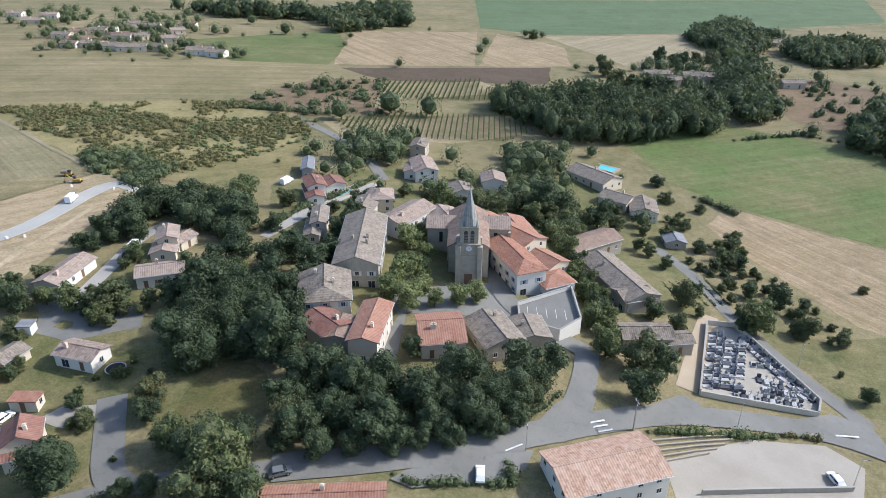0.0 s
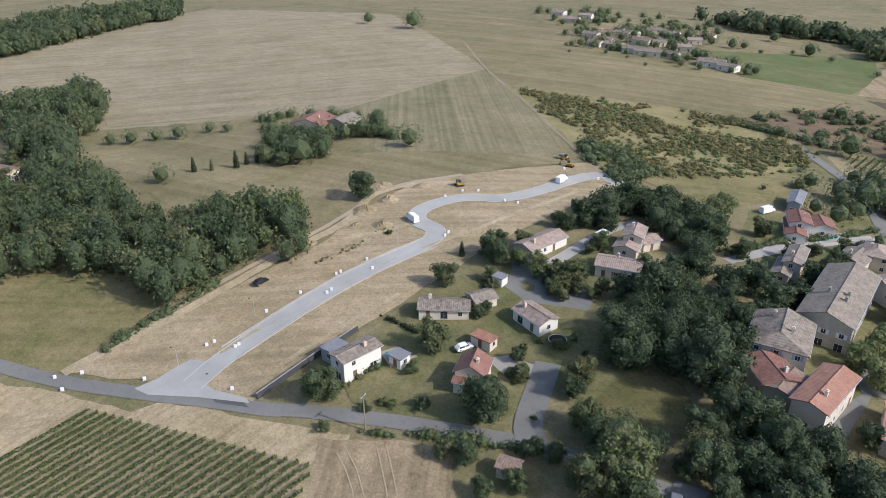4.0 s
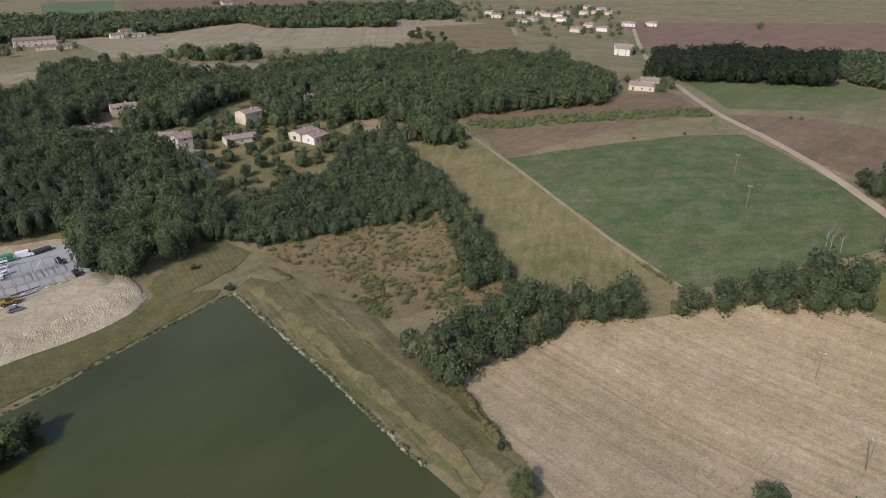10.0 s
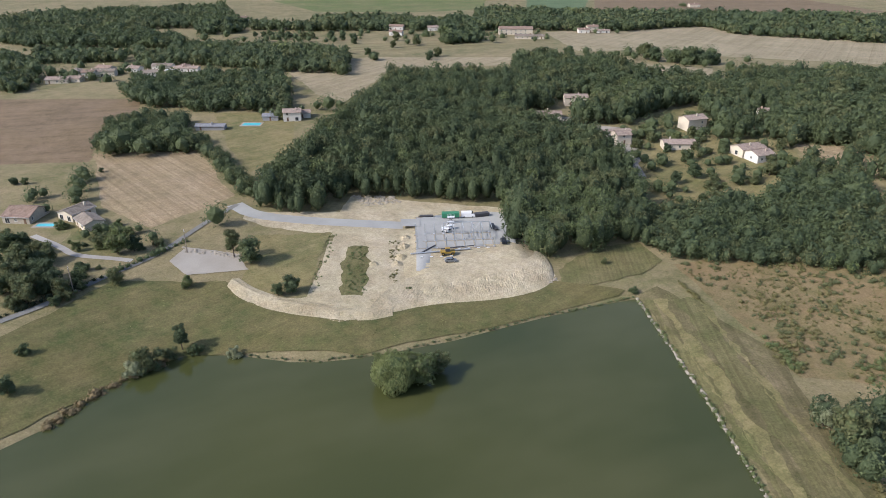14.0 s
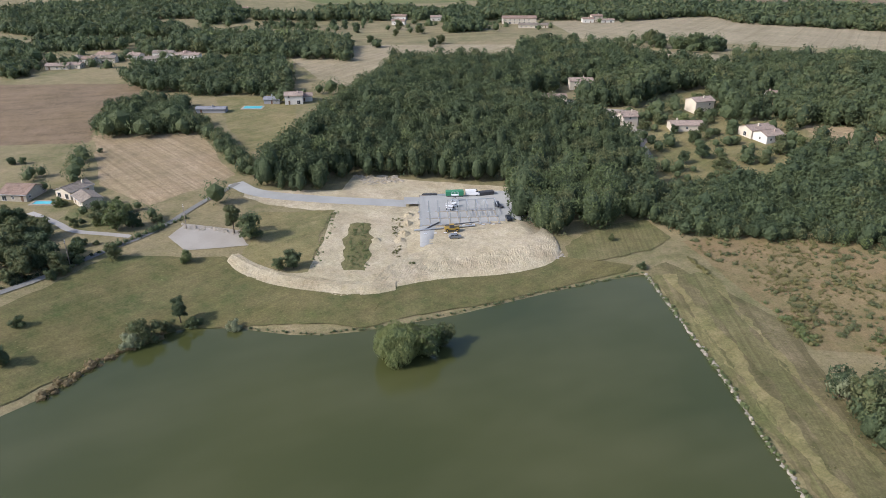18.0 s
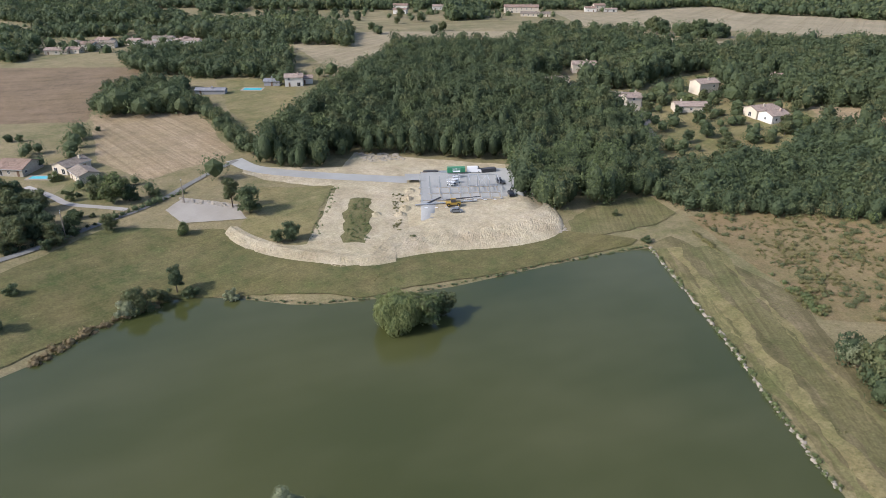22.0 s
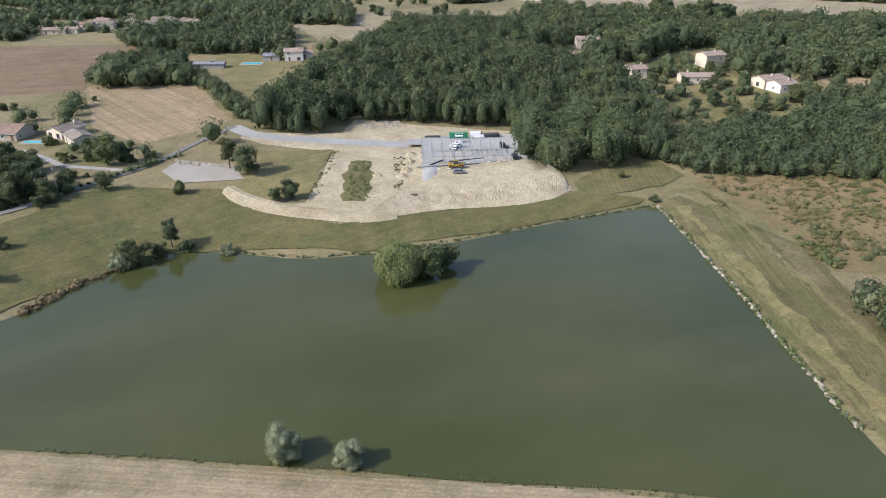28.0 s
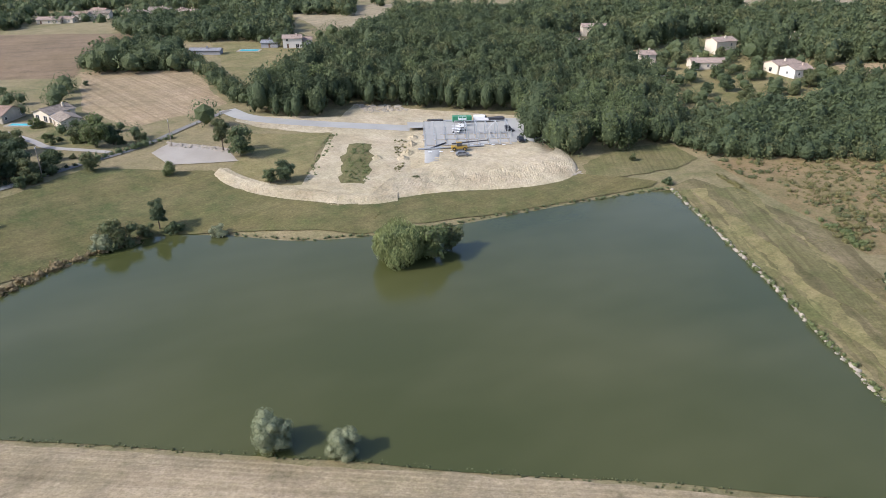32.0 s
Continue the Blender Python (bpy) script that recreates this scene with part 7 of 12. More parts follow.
house(-279.0, 542.0, 5, 16, 8, 3, "cream", "pink", detail=1, chimneys=1, label="pale building on the far side of the wood", category="house")
house(-268.0, 545.4, -5, 10, 7, 3, "cream", "pink", detail=1, chimneys=1, label="pale building on the far side of the wood", category="house")
house(-218.0, 587.6, 0, 16, 8, 4, "white", "grey", detail=1, chimneys=1, label="pale building on the far side of the wood", category="house")
house(-197.4, 580.6, 0, 20, 7, 3, "white", "pink", detail=1, chimneys=1, label="pale building on the far side of the wood", category="house")
house(-239.5, 584.6, -10, 10, 8, 3, "white", "pink", detail=1, chimneys=1, label="pale building on the far side of the wood", category="house")
house(-326.5, 562.8, -10, 10, 6, 3, "white", "grey", detail=1, chimneys=1, label="pale building on the far side of the wood", category="house")
house(-117.5, 878.6, -10, 26, 10, 4, "white", "pink", detail=1, chimneys=1, label="pale building on the far side of the wood", category="house")
house(-49.0, 853.1, -10, 18, 9, 4, "white", "brown", detail=1, chimneys=1, label="pale building on the far side of the wood", category="house")
house(-45.6, 798.4, -10, 14, 8, 4, "white", "brown", detail=1, chimneys=1, label="pale building on the far side of the wood", category="house")
house(-6.6, 840.6, 5, 12, 8, 4, "white", "pink", detail=1, chimneys=1, label="pale building on the far side of the wood", category="house")
house(83.0, 806.9, 0, 36, 12, 6, "cream", "brown", detail=1, chimneys=1, label="pale building on the far side of the wood", category="house")
house(93.7, 765.5, -5, 30, 8, 3, "cream", "grey", detail=1, chimneys=1, label="pale building on the far side of the wood", category="house")
house(170.9, 831.8, 5, 12, 9, 6, "cream", "brown", detail=1, chimneys=1, label="pale building on the far side of the wood", category="house")
house(159.2, 820.2, 0, 12, 8, 4, "white", "brown", detail=1, chimneys=1, label="pale building on the far side of the wood", category="house")
house(181.3, 821.3, 5, 14, 5, 3, "white", "pink", detail=1, chimneys=1, label="pale building on the far side of the wood", category="house")
house(-251.5, 955.8, 0, 12, 8, 4, "white", "brown", detail=1, chimneys=1, label="pale building on the far side of the wood", category="house")
house(-234.5, 866.2, -10, 10, 8, 3, "cream", "pink", detail=1, chimneys=1, label="pale building on the far side of the wood", category="house")
house(385.9, 1140.8, 5, 16, 10, 4, "cream", "brown", detail=1, chimneys=1, label="pale building on the far side of the wood", category="house")
house(305.5, 998.9, -10, 14, 8, 4, "white", "brown", detail=1, chimneys=1, label="pale building on the far side of the wood", category="house")
house(12.0, 765.9, -5, 12, 8, 3, "cream", "pink", detail=1, chimneys=1, label="pale building on the far side of the wood", category="house")
house(34.2, 817.6, 0, 12, 8, 3, "white", "grey", detail=1, chimneys=1, label="pale building on the far side of the wood", category="house")
# single trees
CLEARINGS.append((67.7, -100.2, 9))
CLEARINGS.append((63.2, -106.1, 10))
CLEARINGS.append((58.4, -102.3, 9))
CLEARINGS.append((62.7, -97.4, 7))
CLEARINGS.append((69.2, -96.0, 5))
tree(35.3, -144.5, 4.3, "mid", "leaf_lime")
tree(41.2, -146.7, 3.3, "mid", "leaf_lime")
tree(40.0, -156.2, 4.1, "mid", "leaf_lime")
tree(36.5, -160.6, 3.8, "mid", "leaf_lime")
tree(34.0, -153.4, 2.9, "mid", "leaf_lime")
tree(23.7, -151.2, 3.2, "mid", "leaf_lime")
tree(19.8, -154.3, 2.9, "mid", "leaf_lime")
tree(29.5, -147.3, 2.4, "mid", "leaf_lime")
tree(43.1, -177.8, 4.1, "mid", "leaf_lime")
tree(41.3, -184.8, 3.4, "mid", "leaf_lime")
tree(36.7, -173.2, 2.9, "mid", "leaf_lime")
tree(40.9, -152.2, 2.9, "mid", "leaf_lime")
tree(10.3, -223.4, 3.7, "mid", "leaf_light")
tree(2.6, -220.8, 3, "mid", "leaf_olive")
tree(9.3, -232.3, 3.9, "mid", "leaf_light")
tree(-6.0, -229.0, 3.6, "mid", "leaf_olive")
tree(-2.3, -213.2, 3.8, "mid")
tree(5.0, -214.2, 3, "mid")
tree(2.0, -227.2, 3, "mid", "leaf_olive")
tree(3.0, -211.0, 3, "mid")
tree(8.2, -221.7, 2.8, "mid", "leaf_olive")
tree(-4.3, -211.7, 2.9, "mid")
tree(5.7, -229.3, 3.6, "mid")
tree(15.7, -231.5, 3.4, "mid", "leaf_olive")
tree(-1.4, -228.9, 3.2, "mid", "leaf_light")
tree(12.0, -230.5, 3.2, "mid")
tree(-2.1, -222.8, 3.7, "mid", "leaf_light")
tree(-6.6, -216.1, 3, "mid", "leaf_light")
tree(-8.0, -228.2, 2.7, "mid")
tree(-3.5, -218.9, 3.5, "mid")
tree(41.9, -224.7, 2.2, "mid", "leaf_olive")
tree(47.7, -224.6, 2.5, "mid", "leaf_olive")
tree(33.6, -227.4, 2, "mid")
tree(56.7, -225.9, 2.3, "mid")
tree(38.0, -222.5, 2.9, "mid")
tree(30.3, -225.5, 2.8, "mid", "leaf_olive")
tree(-4.6, -191.9, 2.5, "mid")
tree(-13.9, -154.1, 2.8, "mid")
tree(-10.4, -160.1, 2.6, "mid")
tree(-7.5, -193.9, 2.8, "mid")
tree(-8.1, -178.3, 3.4, "mid")
tree(-13.2, -165.5, 2.4, "mid")
tree(-14.9, -163.1, 2.2, "mid", "leaf_light")
tree(-4.9, -184.3, 3, "mid", "leaf_light")
tree(-10.5, -167.3, 2.8, "mid")
tree(-13.0, -173.3, 2.3, "mid", "leaf_light")
tree(-14.9, -149.7, 2.3, "mid", "leaf_light")
tree(-8.1, -171.1, 2.6, "mid")
tree(-7.1, -177.2, 2.3, "mid", "leaf_light")
tree(-4.0, -179.0, 3.3, "mid", "leaf_light")
tree(-67.7, -188.0, 1.8, "shrub", "leaf_light")
tree(-50.0, -212.0, 2.3, "mid", "leaf_olive")
tree(-57.8, -220.6, 3.3, "shrub")
tree(-53.0, -209.2, 2, "shrub")
tree(-58.0, -210.0, 1.9, "mid", "leaf_olive")
tree(-57.9, -195.0, 1.4, "mid", "leaf_light")
tree(-72.8, -193.2, 2.1, "mid")
tree(-80.3, -180.1, 1.7, "mid", "leaf_light")
tree(-50.0, -196.7, 1.6, "mid", "leaf_olive")
tree(-68.5, -211.0, 1.2, "shrub", "leaf_olive")
tree(-75.5, -176.4, 1.3, "mid", "leaf_light")
tree(-53.7, -204.4, 1.1, "mid", "leaf_light")
tree(-73.8, -182.0, 1.2, "mid", "leaf_light")
tree(-51.8, -190.9, 1.7, "mid", "leaf_olive")
tree(-76.3, -193.1, 1.2, "mid", "leaf_light")
tree(-61.6, -189.0, 1.3, "mid", "leaf_light")
tree(-63.3, -209.7, 1.4, "mid", "leaf_light")
tree(-56.8, -226.7, 2.9, "mid")
tree(-78.3, -184.5, 1.6, "shrub", "leaf_olive")
tree(-61.6, -228.6, 2.3, "shrub", "leaf_light")
tree(-67.2, -204.8, 1.1, "mid", "leaf_light")
tree(-47.9, -225.6, 3.3, "shrub")
tree(-63.5, -200.2, 1.8, "mid")
tree(-52.7, -213.7, 1.1, "mid", "leaf_olive")
tree(-45.4, -210.1, 1.9, "shrub", "leaf_olive")
tree(-52.6, -183.1, 1.8, "mid")
tree(-66.1, -178.1, 1.8, "mid", "leaf_olive")
tree(-70.0, -186.9, 2, "mid")
tree(-60.1, -237.2, 3.3, "shrub", "leaf_olive")
tree(-59.3, -201.0, 1, "mid")
tree(-42.7, -214.7, 1.7, "shrub", "leaf_olive")
tree(-57.2, -191.9, 0.8, "mid", "leaf_olive")
tree(-53.7, -229.4, 1.9, "mid", "leaf_light")
tree(-65.2, -198.2, 1.4, "mid", "leaf_olive")
tree(-69.3, -185.4, 1, "shrub", "leaf_olive")
tree(-67.6, -195.5, 1.8, "mid")
tree(-59.9, -184.7, 0.7, "mid", "leaf_olive")
tree(-61.0, -203.1, 1, "mid", "leaf_light")
tree(-55.2, -215.2, 2.4, "mid", "leaf_olive")
tree(-54.5, -201.7, 1.2, "shrub", "leaf_light")
tree(-40.2, -236.9, 2.2, "shrub")
tree(-28.8, -231.5, 2, "mid", "leaf_olive")
tree(-45.5, -248.1, 1.8, "shrub")
tree(-43.9, -253.8, 1.8, "shrub", "leaf_olive")
tree(-36.2, -231.3, 2.7, "mid", "leaf_olive")
tree(-30.4, -237.8, 1.9, "shrub", "leaf_olive")
tree(-20.1, -248.8, 2.5, "shrub", "leaf_olive")
tree(-26.7, -245.4, 1.8, "shrub")
tree(-19.1, -230.0, 2.8, "mid", "leaf_olive")
tree(-44.1, -242.2, 2.7, "shrub", "leaf_olive")
tree(-41.3, -246.5, 2.3, "shrub")
tree(-19.7, -238.3, 2, "shrub", "leaf_olive")
tree(77.1, -190.4, 2.4, "mid", "leaf_olive")
tree(73.5, -198.7, 2.3, "mid")
tree(64.2, -220.7, 2.5, "mid")
tree(77.2, -195.1, 1.8, "mid", "leaf_light")
tree(69.9, -211.0, 2.4, "mid", "leaf_olive")
tree(103.2, -123.8, 1.6, "mid", "leaf_olive")
tree(121.1, -124.5, 2.7, "mid", "leaf_light")
tree(104.9, -121.4, 2.7, "mid")
tree(109.2, -122.5, 1.7, "mid")
tree(107.2, -134.6, 1.9, "mid", "leaf_olive")
tree(96.5, -128.9, 2.4, "mid")
tree(97.2, -126.0, 1.6, "mid", "leaf_olive")
tree(113.3, -131.3, 1.5, "mid")
tree(128.9, -134.1, 2.5, "mid", "leaf_olive")
tree(109.9, -124.8, 2.3, "mid", "leaf_olive")
tree(112.6, -148.6, 2.9, "mid", "leaf_light")
tree(105.9, -144.3, 1.8, "mid", "leaf_olive")
tree(100.8, -125.7, 2.5, "mid", "leaf_olive")
tree(112.7, -144.3, 1.8, "mid", "leaf_olive")
tree(86.9, -90.4, 1.7)
tree(89.8, -90.0, 1.4, "shrub", "leaf_light")
tree(87.5, -88.9, 1.1, "shrub")
tree(92.3, -94.5, 1.7)
tree(83.4, -107.1, 0.9, "shrub")
tree(88.3, -109.1, 1.1, "mid", "leaf_light")
tree(94.1, -98.3, 1)
tree(93.2, -102.8, 0.9, "shrub", "leaf_light")
tree(88.2, -105.5, 1.5, "shrub", "leaf_light")
tree(89.3, -103.9, 1.3)
tree(121.2, -113.2, 2.1, "mid", "leaf_olive")
tree(121.3, -111.5, 1.3, "shrub", "leaf_olive")
tree(110.5, -101.8, 1.7, "broad", "leaf_olive")
tree(110.5, -99.1, 1.7)
tree(119.0, -110.1, 1.3, "shrub")
tree(113.5, -101.2, 1.2, "shrub", "leaf_olive")
tree(118.0, -111.6, 1.9, "shrub", "leaf_olive")
tree(-113.3, 214.8, 3, "mid", "leaf_olive")
tree(-143.1, 233.7, 2.3, "mid", "leaf_deep")
tree(-131.8, 214.1, 3.6, "mid")
tree(-100.2, 222.7, 2.8, "mid", "leaf_olive")
tree(-111.1, 221.7, 3, "mid")
tree(-129.5, 236.3, 3.3, "shrub", "leaf_olive")
tree(-146.1, 246.5, 2.7, "shrub", "leaf_deep")
tree(-131.3, 233.8, 3.2, "mid", "leaf_deep")
tree(-125.4, 223.4, 3.7, "mid")
tree(-121.1, 208.1, 3.4, "mid", "leaf_olive")
tree(-122.5, 223.2, 2, "mid", "leaf_deep")
tree(-137.4, 236.0, 3.7, "mid", "leaf_olive")
tree(-136.8, 244.0, 3.4, "shrub")
tree(-116.7, 217.2, 3.5, "mid", "leaf_deep")
tree(-126.1, 214.4, 1.9, "mid")
tree(-130.8, 221.0, 3.1, "mid", "leaf_deep")
tree(-133.5, 234.3, 2.5, "shrub", "leaf_olive")
tree(-120.3, 214.9, 3.2, "shrub", "leaf_deep")
tree(-137.4, 225.2, 2.6, "mid")
tree(-134.4, 229.5, 3.1, "shrub")
tree(-112.4, 210.8, 1.7, "mid", "leaf_olive")
tree(-110.5, 213.2, 2.4, "shrub", "leaf_olive")
tree(-127.9, 222.8, 2.2, "mid", "leaf_olive")
tree(-129.3, 217.6, 3.4, "shrub", "leaf_olive")
tree(-142.6, 246.2, 3.5, "mid")
tree(-136.6, 231.3, 2.8, "mid", "leaf_olive")
tree(-124.1, 206.5, 3.2, "shrub", "leaf_olive")
tree(-115.1, 230.9, 2.5, "shrub", "leaf_deep")
tree(-130.0, 218.8, 2.7, "mid", "leaf_deep")
tree(-112.5, 208.1, 1.8, "mid")
tree(-129.9, 237.6, 3.2, "mid", "leaf_olive")
tree(-109.0, 217.8, 1.7, "mid", "leaf_deep")
tree(-152.2, 250.5, 3.1, "mid", "leaf_olive")
tree(-148.6, 248.2, 2.8, "mid")
tree(-123.9, 246.1, 1.9, "mid", "leaf_light")
tree(-112.4, 248.2, 1.5, "mid")
tree(-119.4, 269.4, 1.8, "shrub", "leaf_light")
tree(-97.1, 252.0, 2.4, "shrub")
tree(-111.6, 260.8, 2.5, "shrub", "leaf_light")
tree(-116.2, 248.4, 2.2, "shrub", "leaf_light")
tree(-122.0, 260.9, 2.9, "shrub")
tree(-114.6, 255.0, 1.7, "shrub")
tree(141.6, 377.8, 2.3, "shrub", "leaf_olive")
tree(104.9, 371.1, 4, "shrub", "leaf_olive")
tree(133.4, 366.5, 2.4, "shrub", "leaf_olive")
tree(114.1, 397.1, 2.6, "shrub", "leaf_olive")
tree(137.8, 386.8, 3.6, "shrub", "leaf_olive")
tree(113.7, 389.1, 3.9, "shrub", "leaf_light")
tree(123.8, 317.2, 2.6, "shrub")
tree(169.2, 339.2, 3.2, "shrub", "leaf_light")
tree(144.2, 413.9, 3.5, "shrub", "leaf_light")
tree(168.3, 406.5, 3.9, "shrub", "leaf_olive")
tree(129.9, 315.4, 2.1, "shrub", "leaf_light")
tree(127.3, 378.7, 3.6, "shrub", "leaf_light")
# Slope trees take leaf_deep: the shade of the hillside is put into the leaves.
tree(127.9, -159.3, 4, "mid", "leaf_deep")
tree(122.6, -162.4, 4.9, "mid", "leaf_deep")
tree(124.2, -178.1, 4.8, "mid", "leaf_deep")
tree(118.3, -181.0, 5.2, "mid", "leaf_deep")
tree(111.2, -179.8, 4.3, "mid", "leaf_deep")
tree(103.9, -183.7, 4.4, "mid", "leaf_deep")
tree(86.3, -155.2, 4.6, "mid", "leaf_deep")
tree(84.9, -133.0, 6.1, "mid", "leaf_deep")
tree(75.5, -154.5, 4.5, "mid", "leaf_deep")
tree(71.4, -160.1, 4.2, "mid", "leaf_deep")
tree(63.4, -153.7, 4.5, "mid", "leaf_deep")
tree(72.1, -142.9, 4.3, "mid", "leaf_deep")
tree(75.3, -136.6, 4.1, "mid", "leaf_deep")
tree(76.2, -111.6, 6.3, "broad", "leaf_deep")
tree(58.3, -117.4, 6.4, "broad", "leaf_deep")
tree(91.5, -130.7, 3.4, "mid", "leaf_deep")
tree(104.0, -128.0, 3.4, "mid", "leaf_deep")
tree(116.8, -127.3, 2.3, "mid", "leaf_deep")
tree(125.6, -120.7, 4, "mid", "leaf_deep")
tree(93.9, -176.6, 5.2, "mid", "leaf_deep")
tree(63.8, -148.1, 2.9, "mid", "leaf_deep")
tree(61.5, -161.4, 3.5, "mid", "leaf_deep")
tree(66.8, -127.5, 4.6, "mid", "leaf_deep")
tree(74.5, -125.9, 3.9, "mid", "leaf_deep")
tree(65.5, -115.4, 4.3, "mid", "leaf_deep")
tree(59.8, -130.4, 4, "mid", "leaf_deep")
tree(85.2, -144.4, 3.6, "mid", "leaf_deep")
tree(119.9, -161.6, 3.2, "mid", "leaf_deep")
tree(102.6, -195.7, 5.1, "mid", "leaf_light")
tree(55.6, -82.9, 6.6, "broad", "leaf_light")
tree(68.1, -89.1, 3.7, "broad", "leaf_light")
tree(74.1, -136.8, 2.9, "mid", "leaf_dry")
tree(76.9, -98.2, 3.4, "broad", "leaf_dry")
tree(76.1, -94.5, 2.7)
tree(103.7, -124.1, 1.9, "shrub")
tree(83.5, -76.5, 4.9)
tree(88.0, -91.6, 1.7, "shrub")
tree(57.5, -78.0, 5.2)
tree(50.2, -79.5, 4.3)
# Front of the slope wood, leaf_deep again for the painted hillside shade.
tree(46.4, -111.9, 4.7, "broad", "leaf_deep")
tree(39.3, -108.7, 5.1, "broad", "leaf_deep")
tree(33.3, -112.9, 4.7, "broad", "leaf_deep")
tree(25.4, -109.5, 4.5, "broad", "leaf_deep")
tree(20.2, -119.3, 4.5, "broad", "leaf_deep")
tree(14.8, -108.1, 4.5, "broad", "leaf_deep")
tree(31.9, -99.3, 4.8, "broad", "leaf_deep")
tree(5.1, -125.4, 4.9, "mid", "leaf_deep")
tree(-1.5, -132.2, 3.8, "mid", "leaf_deep")
tree(10.0, -115.4, 4.1, "broad", "leaf_deep")
tree(10.2, -108.0, 3.4, "broad", "leaf_deep")
tree(30.3, -125.6, 2.8, "mid", "leaf_deep")
tree(39.3, -101.3, 4.1, "broad", "leaf_deep")
tree(20.9, -104.3, 3.6, "broad", "leaf_deep")
tree(44.8, -97.3, 3.8, "broad", "leaf_deep")
tree(27.4, -98.4, 3.2, "broad", "leaf_deep")
tree(51.6, -103.1, 3.9, "broad", "leaf_deep")
tree(50.6, -109.9, 4.1, "broad", "leaf_deep")
tree(42.9, -127.9, 0.7, "shrub", "leaf_deep")
tree(41.2, -93.3, 3.1, "broad", "leaf_deep")
tree(14.1, -119.2, 3.6, "broad", "leaf_deep")
tree(6.2, -112.6, 3.4, "broad", "leaf_deep")
tree(48.2, -94.4, 3.2, "broad", "leaf_deep")
tree(35.4, -95.5, 2.7, "broad", "leaf_deep")
tree(23.4, -100.2, 2.7, "broad", "leaf_deep")
tree(17.1, -102.1, 2.7, "broad", "leaf_deep")
tree(-13.3, -144.4, 4.1, "mid", "leaf_light")
tree(-20.4, -141.8, 4.7, "mid")
tree(-25.0, -141.6, 4.6, "mid")
tree(-21.0, -130.2, 4.5, "mid")
tree(-10.1, -156.7, 3.3, "mid", "leaf_light")
tree(-8.7, -171.1, 3.1, "mid")
tree(-12.6, -231.1, 5, "mid")
tree(-36.0, -181.8, 4.2, "mid")
tree(-1.6, -197.2, 4.4, "mid", "leaf_light")
tree(-34.1, -206.6, 2.3, "mid")
tree(-29.3, -214.0, 2.4, "mid")
tree(-25.9, -217.4, 2.3, "mid")
tree(-59.5, -232.2, 2.7, "mid")
tree(-58.5, -216.4, 2.8, "mid")
tree(-55.3, -174.2, 5.2, "mid")
tree(-65.3, -192.2, 3.9, "mid")
tree(-69.6, -178.1, 3.2, "mid")
tree(-78.0, -175.7, 2.4, "mid")
tree(-57.8, -196.7, 2.9, "mid")
tree(-67.8, -176.2, 2.1, "shrub")
tree(-73.0, -159.5, 0.9, "mid")
tree(-76.4, -149.8, 2.3, "mid")
tree(-62.4, -212.8, 1.6, "mid")
tree(1.4, -209.1, 4.1, "mid", "leaf_light")
tree(6.6, -234.5, 6.1, "mid")
tree(22.5, -222.2, 3.9, "mid")
tree(28.8, -224.6, 4, "mid")
tree(-1.6, -232.5, 5, "mid")
tree(89.3, -198.7, 3.3, "mid")
tree(61.5, -182.0, 3.8, "mid")
tree(56.5, -176.9, 3, "mid")
tree(64.7, -178.2, 3.3, "mid")
tree(41.2, -221.1, 4.9, "mid")
tree(-18.8, -232.2, 3, "mid")
tree(-40.5, -177.8, 1.6, "mid")
tree(-32.6, -164.7, 3, "mid")
tree(-51.9, -174.7, 2.7, "mid")
tree(-52.4, -200.4, 2.4, "shrub")
tree(-27.1, -169.6, 3.1, "mid")
tree(-48.5, -207.8, 1.8, "shrub")
tree(-41.6, -191.4, 2, "mid")
tree(-53.8, -219.8, 2.4, "mid")
tree(-38.1, -283.9, 3.5, "shrub")
tree(-52.3, -261.0, 2.6, "shrub")
tree(-40.0, -266.8, 3.3, "shrub")
tree(-95.2, -210.2, 1.9, "shrub", "leaf_dry")
tree(53.7, -188.3, 2.6, "mid")
tree(58.5, -213.2, 1.9, "shrub")
tree(65.7, -290.2, 2.7, "cypress", "leaf_dark")
tree(69.8, -294.8, 2.3, "cypress", "leaf_dark")
tree(-34.6, -439.1, 5, "tall")
tree(-50.0, -407.7, 5.8, "cypress")
tree(35.6, -585.0, 4.9, "tall")
tree(127.4, -102.8, 3.6, "mid")
tree(130.0, -121.7, 3.8, "mid")
tree(108.5, -83.2, 3.9, "mid")
tree(113.4, -56.1, 4.3)
tree(85.7, -76.8, 4.3)
tree(189.8, -118.8, 5.2, "mid")
tree(190.9, -93.5, 5, "mid")
tree(114.0, -124.1, 3.4, "mid", "leaf_light")
tree(104.7, -125.5, 4.1, "mid")
tree(105.3, -51.4, 1.6, "shrub")
tree(129.4, -125.5, 3.2, "tall")
tree(135.9, -116.4, 1.6, "cypress", "leaf_dark")
tree(262.6, -89.7, 2, "cypress", "leaf_dark")
tree(253.7, -103.3, 2.4, "cypress", "leaf_dark")
tree(254.4, -108.0, 1.8, "cypress", "leaf_dark")
tree(258.7, -95.3, 1.6, "cypress")
tree(253.1, -111.8, 1.8, "cypress", "leaf_dark")
tree(105.0, -119.7, 1.9, "mid")
tree(101.3, -119.8, 1.8, "mid")
tree(78.2, -66.3, 2.6)
tree(82.6, -64.6, 2.2)
tree(67.7, -69.1, 2.5)
tree(70.9, -63.8, 2)
tree(103.8, -60.8, 1.4, "shrub")
tree(100.3, -65.6, 1.3, "shrub")
tree(95.7, -69.6, 2, "shrub")
